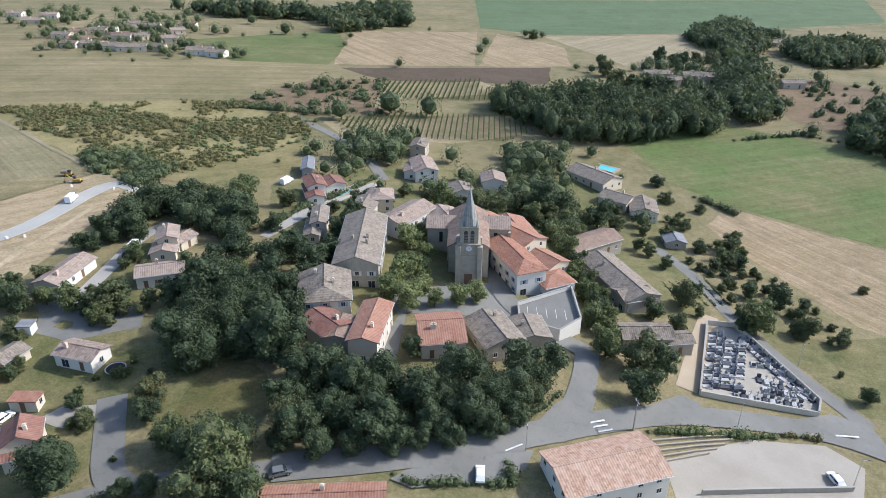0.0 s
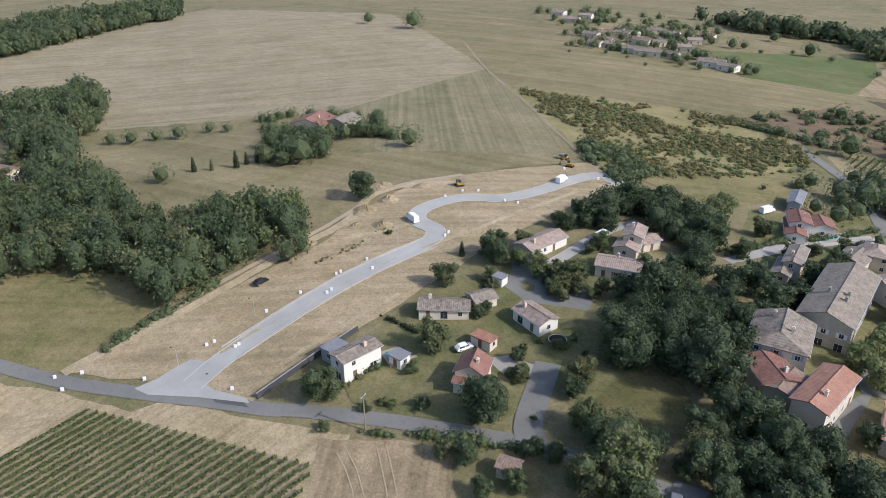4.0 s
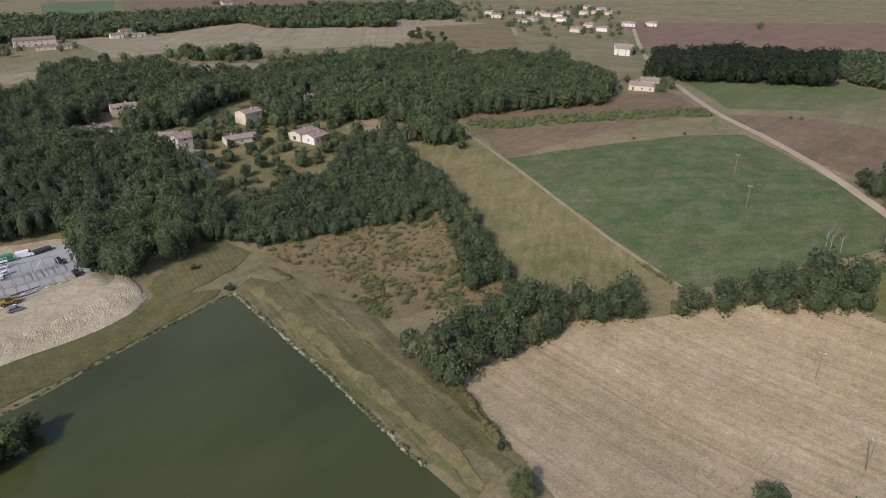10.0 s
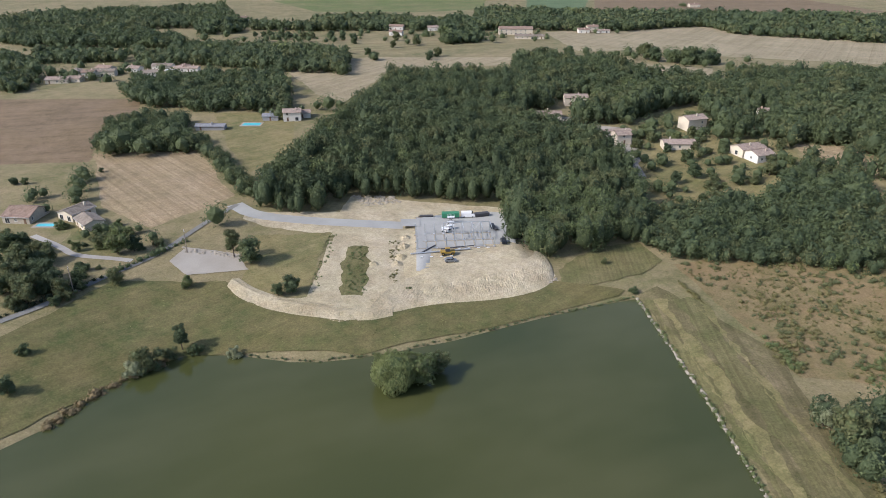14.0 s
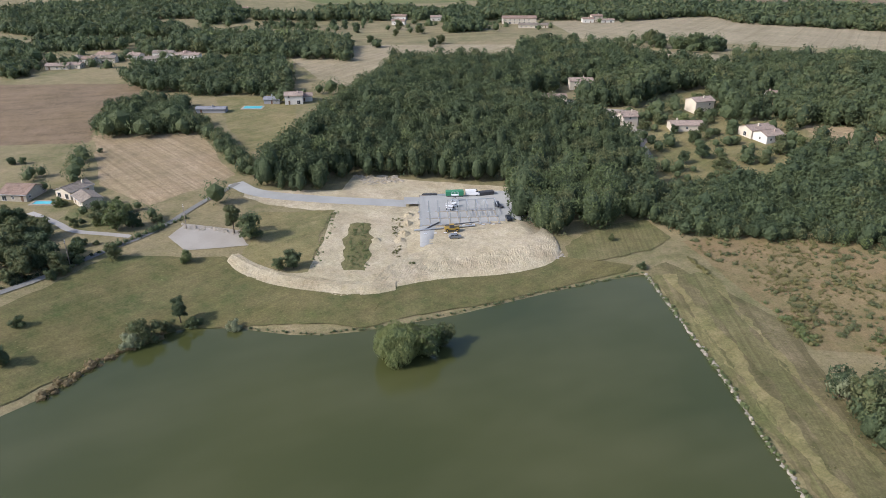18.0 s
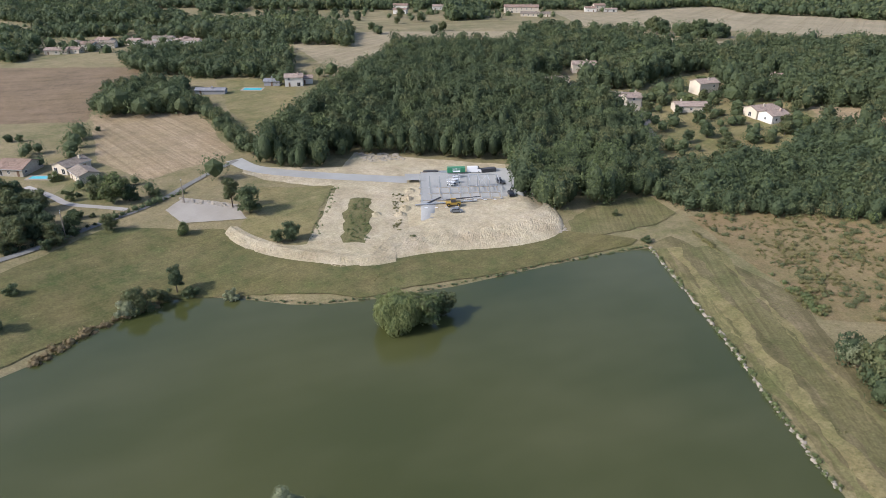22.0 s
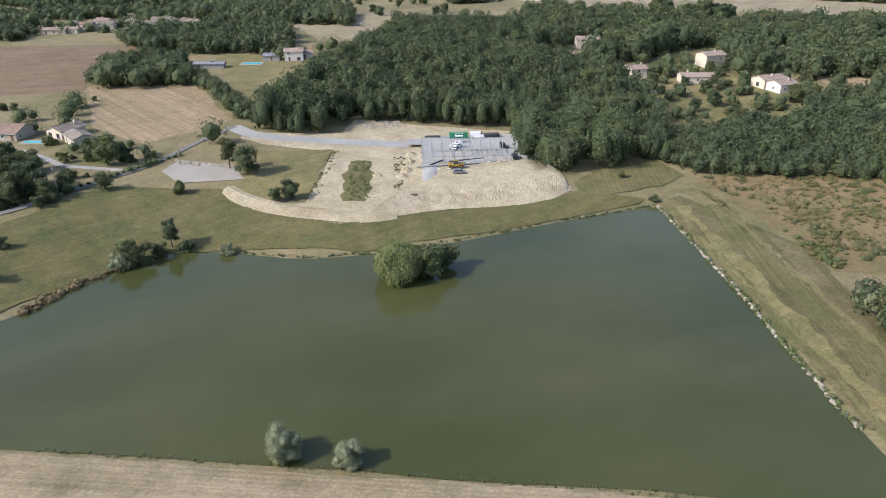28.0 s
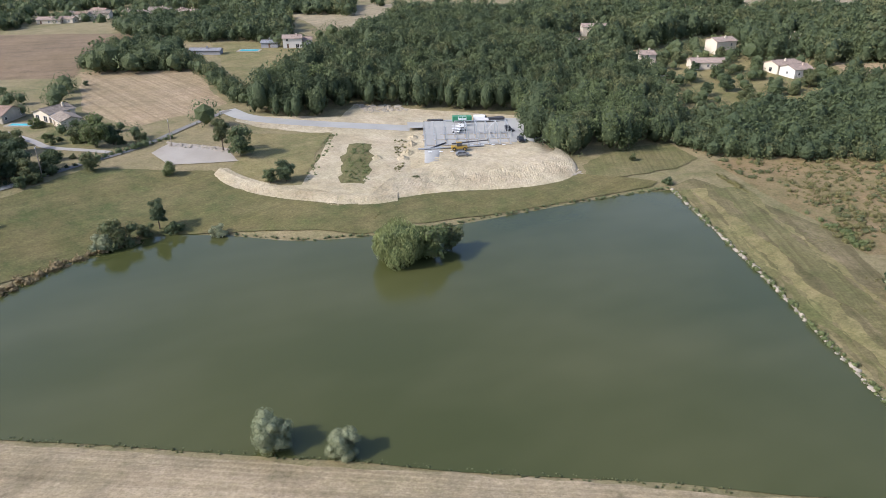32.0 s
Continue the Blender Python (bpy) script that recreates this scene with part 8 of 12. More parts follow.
tree(102.7, -64.5, 1.2, "shrub")
tree(161.7, -109.6, 1.2, "shrub")
tree(106.5, -75.0, 1.9, "shrub")
tree(140.2, -41.6, 0.4, "shrub")
tree(70.9, -77.0, 2.1)
tree(67.1, -79.0, 2.1)
tree(88.9, -199.7, 2.6, "mid")
tree(88.5, -92.3, 1.9, "shrub", "leaf_light")
tree(77.4, -84.1, 0.8, "shrub", "leaf_light")
# Fill trees on the slope, darkened by leaf_deep in place of hillside shade.
tree(124.5, -173.4, 3.6, "mid", "leaf_deep")
tree(123.1, -183.5, 3.7, "mid", "leaf_deep")
tree(123.6, -163.7, 3.5, "mid", "leaf_deep")
tree(117.9, -191.8, 3.7, "mid", "leaf_deep")
tree(112.0, -176.7, 3.5, "mid", "leaf_deep")
tree(124.7, -157.0, 3.1, "mid", "leaf_deep")
tree(127.4, -152.4, 2.6, "mid", "leaf_deep")
tree(130.9, -151.2, 2.6, "mid", "leaf_deep")
tree(109.5, -188.4, 3.6, "mid", "leaf_deep")
tree(105.4, -201.5, 4.1, "mid", "leaf_light")
tree(94.1, -178.3, 4.1, "mid", "leaf_deep")
tree(85.9, -137.8, 4.2, "mid", "leaf_deep")
tree(78.5, -138.5, 4.1, "mid", "leaf_deep")
tree(95.5, -144.6, 3, "mid", "leaf_deep")
tree(89.9, -148.9, 3.7, "mid", "leaf_deep")
tree(85.2, -157.8, 3, "mid", "leaf_deep")
tree(84.7, -177.8, 2.9, "mid", "leaf_deep")
tree(64.7, -140.0, 3.9, "mid", "leaf_deep")
tree(69.4, -136.2, 3.3, "mid", "leaf_deep")
tree(70.4, -128.4, 3.2, "mid", "leaf_deep")
tree(85.0, -118.7, 3.3, "mid", "leaf_deep")
tree(80.0, -122.5, 3.9, "mid", "leaf_deep")
tree(75.4, -166.2, 3, "mid", "leaf_deep")
tree(76.2, -153.1, 3.3, "mid", "leaf_deep")
tree(65.0, -160.6, 2.8, "mid", "leaf_deep")
tree(64.1, -152.8, 2.7, "mid", "leaf_deep")
tree(64.3, -168.5, 2.5, "mid", "leaf_deep")
tree(65.7, -196.0, 3.2, "mid", "leaf_deep")
tree(67.2, -212.6, 2.5, "mid", "leaf_deep")
tree(66.1, -189.6, 2.8, "mid", "leaf_deep")
tree(-67.9, 243.7, 4.2, "tall")
tree(-61.2, 239.9, 4.5, "mid")
tree(-47.5, 219.6, 2.2, "mid")
tree(-43.2, 221.2, 2.9, "mid")
tree(-77.3, 223.2, 2.2, "mid")
tree(-68.9, 191.4, 3.2, "tall")
tree(-53.2, 188.7, 2.1, "shrub", "leaf_grey", z=0.0)
tree(-74.8, 181.9, 4.6, "shrub", z=0.0)
tree(-78.1, 179.4, 3.1, "shrub", "leaf_grey", z=0.0)
tree(-71.3, 188.1, 2.4, "shrub")
tree(-64.9, 190.4, 2.4, "shrub", z=0.0)
tree(-110.2, 184.9, 2.2, "shrub")
tree(-105.2, 168.2, 2.6, "mid")
tree(-108.5, 244.1, 4.7, "mid")
tree(-104.0, 246.7, 3, "mid")
tree(-115.9, 248.7, 3, "mid")
tree(-5.7, 223.6, 1.5, "shrub")
tree(68.2, 226.2, 1.7, "shrub")
tree(62.7, 246.9, 1.2, "mid")
tree(-184.5, 314.5, 2.3, "shrub")
tree(-180.0, 315.4, 1.8, "shrub")
tree(-153.2, 331.3, 1.3, "shrub")
tree(-139.0, 266.0, 2.6, "shrub")
tree(-122.4, 221.3, 4, "mid")
tree(-136.2, 231.9, 4.7, "mid")
tree(-123.8, 212.6, 4.4, "mid")
tree(-119.6, 220.5, 2.7, "mid")
tree(-131.3, 219.9, 4.5, "mid")
tree(-146.6, 243.1, 3.9, "mid")
tree(-102.0, 247.9, 1.6, "shrub")
tree(-123.2, 250.2, 1.2, "shrub")
tree(-129.6, 252.8, 1, "shrub")
tree(-117.7, 234.2, 1.2, "shrub")
tree(-110.1, 232.3, 1.1, "shrub")
tree(126.1, 315.3, 2.5, "shrub")
tree(127.8, 300.8, 2.2, "shrub")
tree(144.6, 319.6, 3.1, "shrub")
tree(117.5, 305.7, 2, "shrub")
tree(134.7, 306.4, 2, "shrub")
tree(-7.4, 174.8, 5.8, "weeping", "leaf_lime", z=0.0)
tree(0.4, 176.4, 4.3, "mid", "leaf_light", z=0.0)
tree(-3.0, 181.1, 3.6, "weeping", "leaf_light", z=0.0)
tree(4.6, 181.0, 3, "mid", z=0.0)
tree(-12.4, 184.2, 2.4, "shrub", "leaf_light", z=0.0)
tree(-22.1, 112.1, 3.3, "willow", "leaf_grey", z=0.0)
tree(-11.2, 110.5, 2.6, "willow", "leaf_grey", z=0.0)
tree(-82.4, 726.5, 3.7, "tall")
tree(112.7, 636.4, 5.3, "cypress")
tree(72.6, 602.1, 4.9, "tall")
tree(367.3, 86.6, 2.7, "cypress", "leaf_dark")
tree(287.2, 44.0, 7.4, "tall", "leaf_light")
tree(329.8, 34.0, 8.3, "tall", "leaf_light")
tree(305.5, 56.0, 6.4, "tall")
tree(320.4, 42.3, 8.1, "tall", "leaf_light")
tree(332.5, 24.5, 7.3, "tall", "leaf_light")
tree(260.3, 88.6, 5.9, "tall", "leaf_light")
tree(123.3, 65.0, 5.3, "mid")
tree(106.9, 65.7, 4.4)
tree(86.9, 99.3, 3)
tree(93.1, 113.5, 1.4, "shrub")
tree(106.9, 144.4, 4.3, "mid")
tree(99.6, 151.4, 5.1, "mid")
tree(97.2, 158.3, 3, "mid", "leaf_grey")
tree(122.4, 152.4, 3.8, "mid")
tree(111.7, 157.1, 3.8, "mid")
tree(142.1, 169.9, 3.3, "mid")
tree(143.1, 179.6, 3.1, "mid")
scatter("scrub", spots_in([(88.2, 246.8), (111.9, 250.8), (156.9, 234.9), (169.3, 216), (136.9, 165.6), (122.5, 173.2), (107, 180.8), (106.8, 197.7), (97.7, 217.9)], 170, 51, 0.6), 1.0, 22, "leaf_olive", "low olive bushes scattered over brown heath")
scatter("scrub", spots_in([(88.2, 246.8), (111.9, 250.8), (156.9, 234.9), (169.3, 216), (136.9, 165.6), (122.5, 173.2), (107, 180.8), (106.8, 197.7), (97.7, 217.9)], 70, 52, 0.7), 1.0, 30, "leaf_olive", "dark green bushes scattered over brown heath")
scatter("scrub", spots_in([(88.2, 246.8), (111.9, 250.8), (156.9, 234.9), (169.3, 216), (136.9, 165.6), (122.5, 173.2), (107, 180.8), (106.8, 197.7), (97.7, 217.9)], 900, 53, 0.5), 0.45, 8, "leaf_dry", "small dry tufts over brown heath")
scatter("scrub", spots_in([(261.3, -274.8), (214.5, -291.4), (167, -299.8), (117.5, -302.8), (110.7, -276.9), (123.2, -236.9), (138.9, -211.3), (155.4, -213.1), (184.5, -228.5), (226.1, -252.8)], 650, 54, 0.3), 1.1, 12, "leaf_light", "olive scrub bushes covering a plot")
scatter("scrub", spots_in([(261.3, -274.8), (214.5, -291.4), (167, -299.8), (117.5, -302.8), (110.7, -276.9), (123.2, -236.9), (138.9, -211.3), (155.4, -213.1), (184.5, -228.5), (226.1, -252.8)], 700, 55, 0.3), 1.0, 12, "leaf_dry", "dry brown scrub bushes covering a plot")
# stream-side poplars, thin willows and the orchard in the clearing
tree(315.4, 34.2, 4.2, "tall", "leaf_light")
tree(318.9, 29.2, 4.3, "tall", "leaf")
tree(326.2, 24.4, 4.4, "tall", "leaf_olive")
tree(330.1, 19.2, 4.5, "tall", "leaf_light")
tree(338.3, 14, 4.3, "tall", "leaf")
tree(333.9, 33, 4.5, "tall", "leaf_olive")
tree(340.2, 27.9, 3.6, "tall", "leaf_light")
tree(346.9, 22.6, 4.1, "tall", "leaf")
tree(352.1, 15.8, 4.5, "tall", "leaf_olive")
tree(356, 31.7, 4.2, "tall", "leaf_light")
tree(363.6, 26.3, 4.5, "tall", "leaf")
tree(371.6, 20.7, 3.7, "tall", "leaf_olive")
tree(327.9, 37.9, 4.1, "tall", "leaf_light")
tree(342.9, 37.8, 3.8, "tall", "leaf")
tree(340.8, 16.8, 4.1, "tall", "leaf_olive")
tree(330.6, 26, 4.2, "tall", "leaf_light")
tree(274.9, 56.4, 1.6, "tall", "leaf_grey")
tree(278.2, 52.2, 1.8, "tall", "leaf_grey")
tree(285.6, 40.1, 1.8, "tall", "leaf_grey")
tree(291.3, 35.8, 2.3, "tall", "leaf_grey")
tree(280.6, 46.6, 2.2, "tall", "leaf_grey")
tree(293.8, 50.8, 1.7, "tall", "leaf_grey")
tree(299.7, 44.1, 2.2, "tall", "leaf_grey")
tree(307.9, 4.5, 1.8, "mid", "leaf_olive")
tree(312.7, -0.5, 2.6, "mid", "leaf_olive")
tree(319.6, -5.8, 1.8, "mid", "leaf_olive")
tree(325.9, -11.3, 1.6, "mid", "leaf_olive")
tree(330.8, 0.5, 3, "mid", "leaf_olive")
tree(305.6, -11.6, 1.9, "mid", "leaf_olive")
tree(300.8, -2.8, 1.9, "mid", "leaf_olive")
tree(334.9, -26.4, 3.2, "mid", "leaf_olive")
tree(331.2, -39.1, 3, "mid", "leaf_olive")
tree(306.8, -23.9, 2.1, "mid", "leaf_olive")
tree(307.4, -32.5, 3.1, "mid", "leaf_olive")
tree(104.3, 352.5, 2.7, "mid", "leaf_deep")
tree(110.8, 323.7, 2.9, "mid", "leaf")
tree(121.5, 329.6, 3.5, "mid", "leaf_deep")
tree(132.4, 355.1, 2.1, "mid", "leaf_olive")
tree(138.2, 360.1, 2.3, "mid", "leaf_olive")
tree(127.6, 321.7, 2.5, "mid", "leaf")
tree(142.5, 345.4, 2.2, "mid", "leaf_olive")
tree(140.9, 330.3, 2.3, "mid", "leaf_deep")
tree(138.7, 319.9, 2.8, "mid", "leaf_deep")
tree(122.2, 302.5, 3, "mid", "leaf_olive")
tree(145.1, 318.7, 1.8, "mid", "leaf_olive")
tree(155, 327.6, 3.3, "mid", "leaf_olive")
tree(111.6, 349.5, 3, "mid", "leaf")
tree(118.8, 365.1, 2.6, "mid", "leaf_deep")
tree(155.8, 348.7, 2, "mid", "leaf_olive")
tree(124.1, 350.5, 3.6, "mid", "leaf")
tree(114.4, 380.5, 3.5, "mid", "leaf_olive")
tree(145.6, 361.5, 3.3, "mid", "leaf")
tree(161.9, 344.2, 2.7, "mid", "leaf_olive")
tree(169, 348.5, 2.4, "mid", "leaf_deep")
tree(174.3, 360.7, 3.3, "mid", "leaf_olive")
tree(124.6, 407.3, 1.8, "mid", "leaf")
tree(146.6, 389.3, 2.9, "mid", "leaf")
tree(154.7, 404, 1.9, "mid", "leaf")
tree(154.3, 421.4, 3.5, "mid", "leaf_olive")
# trees and houses of the far farms
tree(613.8, 142.7, 2.8, "far", "leaf_olive", stretch=0.95)
tree(640.5, 142.3, 3.6, "far", "leaf", stretch=0.95)
tree(626, 113.5, 3.7, "far", "leaf", stretch=1.06)
tree(671.9, 131.1, 2.5, "far", "leaf_olive", stretch=1.08)
tree(609.5, 100.3, 3.2, "far", "leaf", stretch=1.26)
tree(549.6, 135.4, 3.1, "far", "leaf_olive", stretch=0.99)
tree(577.9, 138.3, 2.5, "far", "leaf_olive", stretch=1.11)
tree(676, 125.2, 3.2, "far", "leaf_olive", stretch=1.19)
tree(624.2, 134.3, 3.5, "far", "leaf", stretch=1.30)
tree(652.8, 136.1, 2.6, "far", "leaf_olive", stretch=0.94)
tree(666.5, 95.3, 2.6, "far", "leaf", stretch=1.18)
tree(638.3, 87, 3.2, "far", "leaf", stretch=1.13)
tree(600.1, 154.5, 2.7, "far", "leaf", stretch=1.12)
tree(372.6, 102, 3.1, "far", "leaf_deep", stretch=0.96)
tree(376.6, 98.6, 4.4, "far", "leaf", stretch=1.19)
tree(378.6, 80.5, 4.4, "far", "leaf", stretch=1.12)
tree(380.3, 76.3, 4.4, "far", "leaf", stretch=0.95)
tree(397.6, 75.5, 4.2, "far", "leaf_deep", stretch=1.11)
tree(374.3, 89.6, 3.5, "far", "leaf", stretch=1.28)
tree(388.1, 89, 4.3, "far", "leaf_deep", stretch=1.02)
tree(349.7, 104.3, 3.6, "far", "leaf", stretch=1.10)
tree(319.3, 105.2, 3.1, "far", "leaf_deep", stretch=1.04)
tree(310.9, 108.7, 4.5, "far", "leaf", stretch=1.04)
tree(309.6, 117.5, 3.4, "far", "leaf", stretch=1.00)
tree(295.2, 130.3, 3.5, "far", "leaf", stretch=0.97)
tree(288.2, 132.5, 3.6, "far", "leaf_deep", stretch=1.27)
tree(417.7, 658.7, 4.7, "far", "leaf_deep", stretch=0.98)
tree(417.1, 644.8, 4.5, "far", "leaf", stretch=0.95)
tree(433.2, 651.7, 4.6, "far", "leaf", stretch=1.04)
tree(415.8, 617.7, 3.3, "far", "leaf", stretch=1.26)
tree(447.7, 646.5, 3.3, "far", "leaf", stretch=1.06)
tree(428.6, 613.8, 3.2, "far", "leaf_deep", stretch=1.02)
tree(448.1, 692.7, 3.2, "far", "leaf_deep", stretch=1.17)
tree(-19, -461.8, 5.9, "far", "leaf_olive", stretch=1.04)
tree(-25.3, -434.4, 6, "far", "leaf_olive", stretch=1.10)
tree(-32.1, -436.8, 4.4, "far", "leaf_olive", stretch=0.93)
tree(-37.3, -433.1, 4, "far", "leaf", stretch=1.04)
tree(-57.3, -517.9, 5.6, "far", "leaf", stretch=1.20)
tree(-67.3, -521.5, 4.9, "far", "leaf_deep", stretch=0.90)
tree(-72.4, -511.6, 6.1, "far", "leaf", stretch=0.92)
tree(-94.8, -530.8, 5.5, "far", "leaf_olive", stretch=0.97)
tree(-104.6, -534, 4.8, "far", "leaf_deep", stretch=1.08)
tree(-43, -448.9, 4.2, "far", "leaf_olive", stretch=0.99)
tree(-45, -429.1, 6, "far", "leaf", stretch=1.05)
tree(-83.4, -527, 4.3, "far", "leaf_olive", stretch=1.08)
tree(-100, -467, 4.3, "far", "leaf_deep", stretch=1.11)
tree(-16.4, -488, 4.2, "far", "leaf_deep", stretch=1.13)
tree(-53.1, -427.8, 6, "far", "leaf_deep", stretch=0.99)
tree(-195.3, 792.7, 3.4, "far", "leaf_deep", stretch=0.94)
tree(-186.2, 791.9, 3.4, "far", "leaf", stretch=1.18)
tree(-180, 791.5, 4.2, "far", "leaf", stretch=1.16)
tree(-131.7, 772.3, 4.7, "far", "leaf_olive", stretch=0.94)
tree(-139.7, 768.1, 4.9, "far", "leaf_olive", stretch=1.10)
tree(-110.2, 765.5, 4.4, "far", "leaf", stretch=1.10)
tree(-97.1, 754.5, 3.6, "far", "leaf_deep", stretch=1.20)
tree(-85.6, 753.5, 4.3, "far", "leaf", stretch=1.02)
tree(-60.9, 649.3, 3.6, "far", "leaf", stretch=1.20)
tree(-53.4, 620.9, 4.9, "far", "leaf_deep", stretch=0.99)
tree(-41.7, 694.7, 3.6, "far", "leaf_olive", stretch=1.07)
tree(-42.6, 750.1, 4.5, "far", "leaf_olive", stretch=1.24)
tree(-21.2, 710.6, 4, "far", "leaf_olive", stretch=1.23)
tree(-81.9, 658.9, 3.7, "far", "leaf_deep", stretch=1.16)
tree(-162.6, 780, 3.2, "far", "leaf_deep", stretch=1.05)
tree(-154.5, 769.4, 4.9, "far", "leaf_deep", stretch=0.98)
tree(-6.1, 616.3, 3.8, "far", "leaf_deep", stretch=1.24)
tree(0.8, 636.3, 4.4, "far", "leaf_olive", stretch=1.19)
tree(175.1, 621.2, 6.5, "far", "leaf_olive", stretch=1.13)
tree(178.4, 607.7, 6, "far", "leaf", stretch=1.10)
tree(192.8, 602.1, 5.6, "far", "leaf", stretch=1.01)
tree(199.7, 609.3, 4.2, "far", "leaf_olive", stretch=1.25)
tree(202.4, 596.3, 7, "far", "leaf", stretch=1.15)
tree(209.4, 596.9, 6.5, "far", "leaf_deep", stretch=1.01)
tree(214.1, 591, 6.5, "far", "leaf_deep", stretch=1.01)
tree(223.4, 598.3, 6.7, "far", "leaf_deep", stretch=1.00)
tree(176.2, 643.3, 4.7, "far", "leaf", stretch=1.22)
house(626.7, 150.2, 15, 13, 7, 5, "cream", "grey", detail=1, label="far cream house with grey tiled roof among trees", category="house")
house(651.8, 148.1, 30, 13, 8, 3.5, "white", "pink", detail=1, label="far white house with pink tiled roof among trees", category="house")
house(591.6, 126.7, -70, 11, 8, 3, "cream", "brown", detail=1, label="far cream house with brown tiled roof among trees", category="house")
house(567.3, 113.5, -60, 16, 7, 3, "white", "grey", detail=1, label="far white house with grey tiled roof among trees", category="house")
house(527.8, 110.5, -70, 13, 9, 3.5, "cream", "pink", detail=1, label="far cream house with pink tiled roof among trees", category="house")
house(628.5, 119.4, -70, 11, 8, 3.5, "white", "brown", detail=1, label="far white house with brown tiled roof among trees", category="house")
house(650, 99, -20, 11, 7, 5, "cream", "grey", detail=1, label="far cream house with grey tiled roof among trees", category="house")
house(686.6, 97.9, -20, 11, 8, 3, "white", "pink", detail=1, label="far white house with pink tiled roof among trees", category="house")
house(629.4, 99.7, -70, 12, 9, 3.5, "cream", "brown", detail=1, label="far cream house with brown tiled roof among trees", category="house")
house(642.6, 176.4, -70, 13, 9, 3, "white", "grey", detail=1, label="far white house with grey tiled roof among trees", category="house")
house(634, 161.1, 30, 15, 7, 3.5, "cream", "pink", detail=1, label="far cream house with pink tiled roof among trees", category="house")
house(596.3, 117.1, -20, 15, 7, 5, "white", "brown", detail=1, label="far white house with brown tiled roof among trees", category="house")
house(333.9, 95.5, -70, 15, 8, 3, "cream", "pink", detail=1, label="far cream house with pink tiled roof among trees", category="house")
house(353.3, 75.6, -60, 14, 8, 3, "white", "grey", detail=1, label="far white house with grey tiled roof among trees", category="house")
house(358.4, 83, 15, 11, 7, 5, "cream", "pink", detail=1, label="far cream house with pink tiled roof among trees", category="house")
house(-50.8, -460.4, -60, 11, 8, 3, "cream", "grey", detail=1, label="far cream house with grey tiled roof among trees", category="house")
house(-64.8, -462, -20, 13, 7, 3, "stone", "brown", detail=1, label="far stone house with brown tiled roof among trees", category="house")
house(-78.6, -472.6, -70, 18, 9, 3, "cream", "grey", detail=1, label="far cream house with grey tiled roof among trees", category="house")
house(-276.6, 567.5, -60, 18, 9, 3.5, "white", "grey", detail=1, label="far white house with grey tiled roof among trees", category="house")
house(-258.5, 575.8, -20, 13, 9, 5, "cream", "brown", detail=1, label="far cream house with brown tiled roof among trees", category="house")
house(-214.8, 552, 15, 11, 9, 5, "white", "grey", detail=1, label="far white house with grey tiled roof among trees", category="house")
house(-199.9, 585.3, -70, 12, 9, 3, "cream", "brown", detail=1, label="far cream house with brown tiled roof among trees", category="house")
for leaf, rows in FAR_TREES.items():
    va, fa, off = [], [], 0
    for k, (x, y, r, stretch) in enumerate(rows):
        _, v, f, _ = TREES["far"][k % KINDS["far"]]
        a = k * 2.4
        v = np.asarray(v)
        va.append(np.c_[v[:, 0] * math.cos(a) - v[:, 1] * math.sin(a), v[:, 0] * math.sin(a) + v[:, 1] * math.cos(a), v[:, 2] * stretch] * r + (x, y, float(ground_z(x, y)) - 0.4 * r))
        fa += [tuple(j + off for j in q) for q in f]
        off += len(v)
    tagged(new("far_trees", mesh_of("far_trees", np.concatenate(va), fa, MAT[leaf])), "single rounded trees far out in the fields", "trees", kind="stuff")
# bushes, hedges and weeds
scatter("scrub", spots_in([(92.5, 251), (136.3, 243.8), (159.2, 225.8), (142.1, 179.8), (119.3, 174.3), (100.4, 176.8), (95.9, 204)], 260, 4, 0.5), 0.9, 16, "leaf_dry", "low olive bushes scattered over dry heath")
scatter("scrub", spots_in([(97.4, 207.7), (103.9, 187.6), (137.7, 188.2), (130.6, 174.1), (101.3, 175.1)], 90, 14, 0.5), 1.0, 20, "leaf_light", "bright green low bushes on the heath")
scatter("scrub", spots_in([(265.6, -271.3), (173.6, -317.2), (132.8, -321.5), (115.8, -284.2), (115.3, -256.2), (145.8, -201.7), (165.5, -209.5)], 700, 5, 0.6), 1.6, 14, "leaf_dry", "young planted bushes in a dry plot")
scatter("scrub", spots_in([(183.4, -224.2), (164.6, -227.1), (138.1, -220.7), (142.1, -196.7), (163.3, -206.7)], 90, 6), 2.6, 20, "leaf", "dark green bushes at a plot corner")
scatter("scrub", spots_in([(167.5, -312.4), (146.8, -383.7), (107.9, -402.4), (100.4, -339.2), (79.4, -338.3), (125.6, -309.5)], 90, 7), 2.4, 14, "leaf", "orchard bushes on dry ground")
scatter("scrub", spots_in([(236.1, 317.6), (337.3, 242.9), (328.1, 230.3), (227.4, 302.4)], 240, 8), 1.6, 10, "leaf_light", "rows of weedy green plants")
scatter("hedge", along([(68.9, 221.9), (73.3, 165.7), (74.9, 123.5), (75.9, 119.3)], 1.1, 3, 0.6), 0.7, 16, "leaf_light", "reeds and tufts along the dam", "reeds")
scatter("hedge", along([(-89.8, 157.7), (-84.8, 171), (-78.1, 178.9), (-71.4, 185.4)], 0.7, 4, 1.3), 1.2, 16, "leaf_straw", "dry brown reeds along the shore", "reeds")
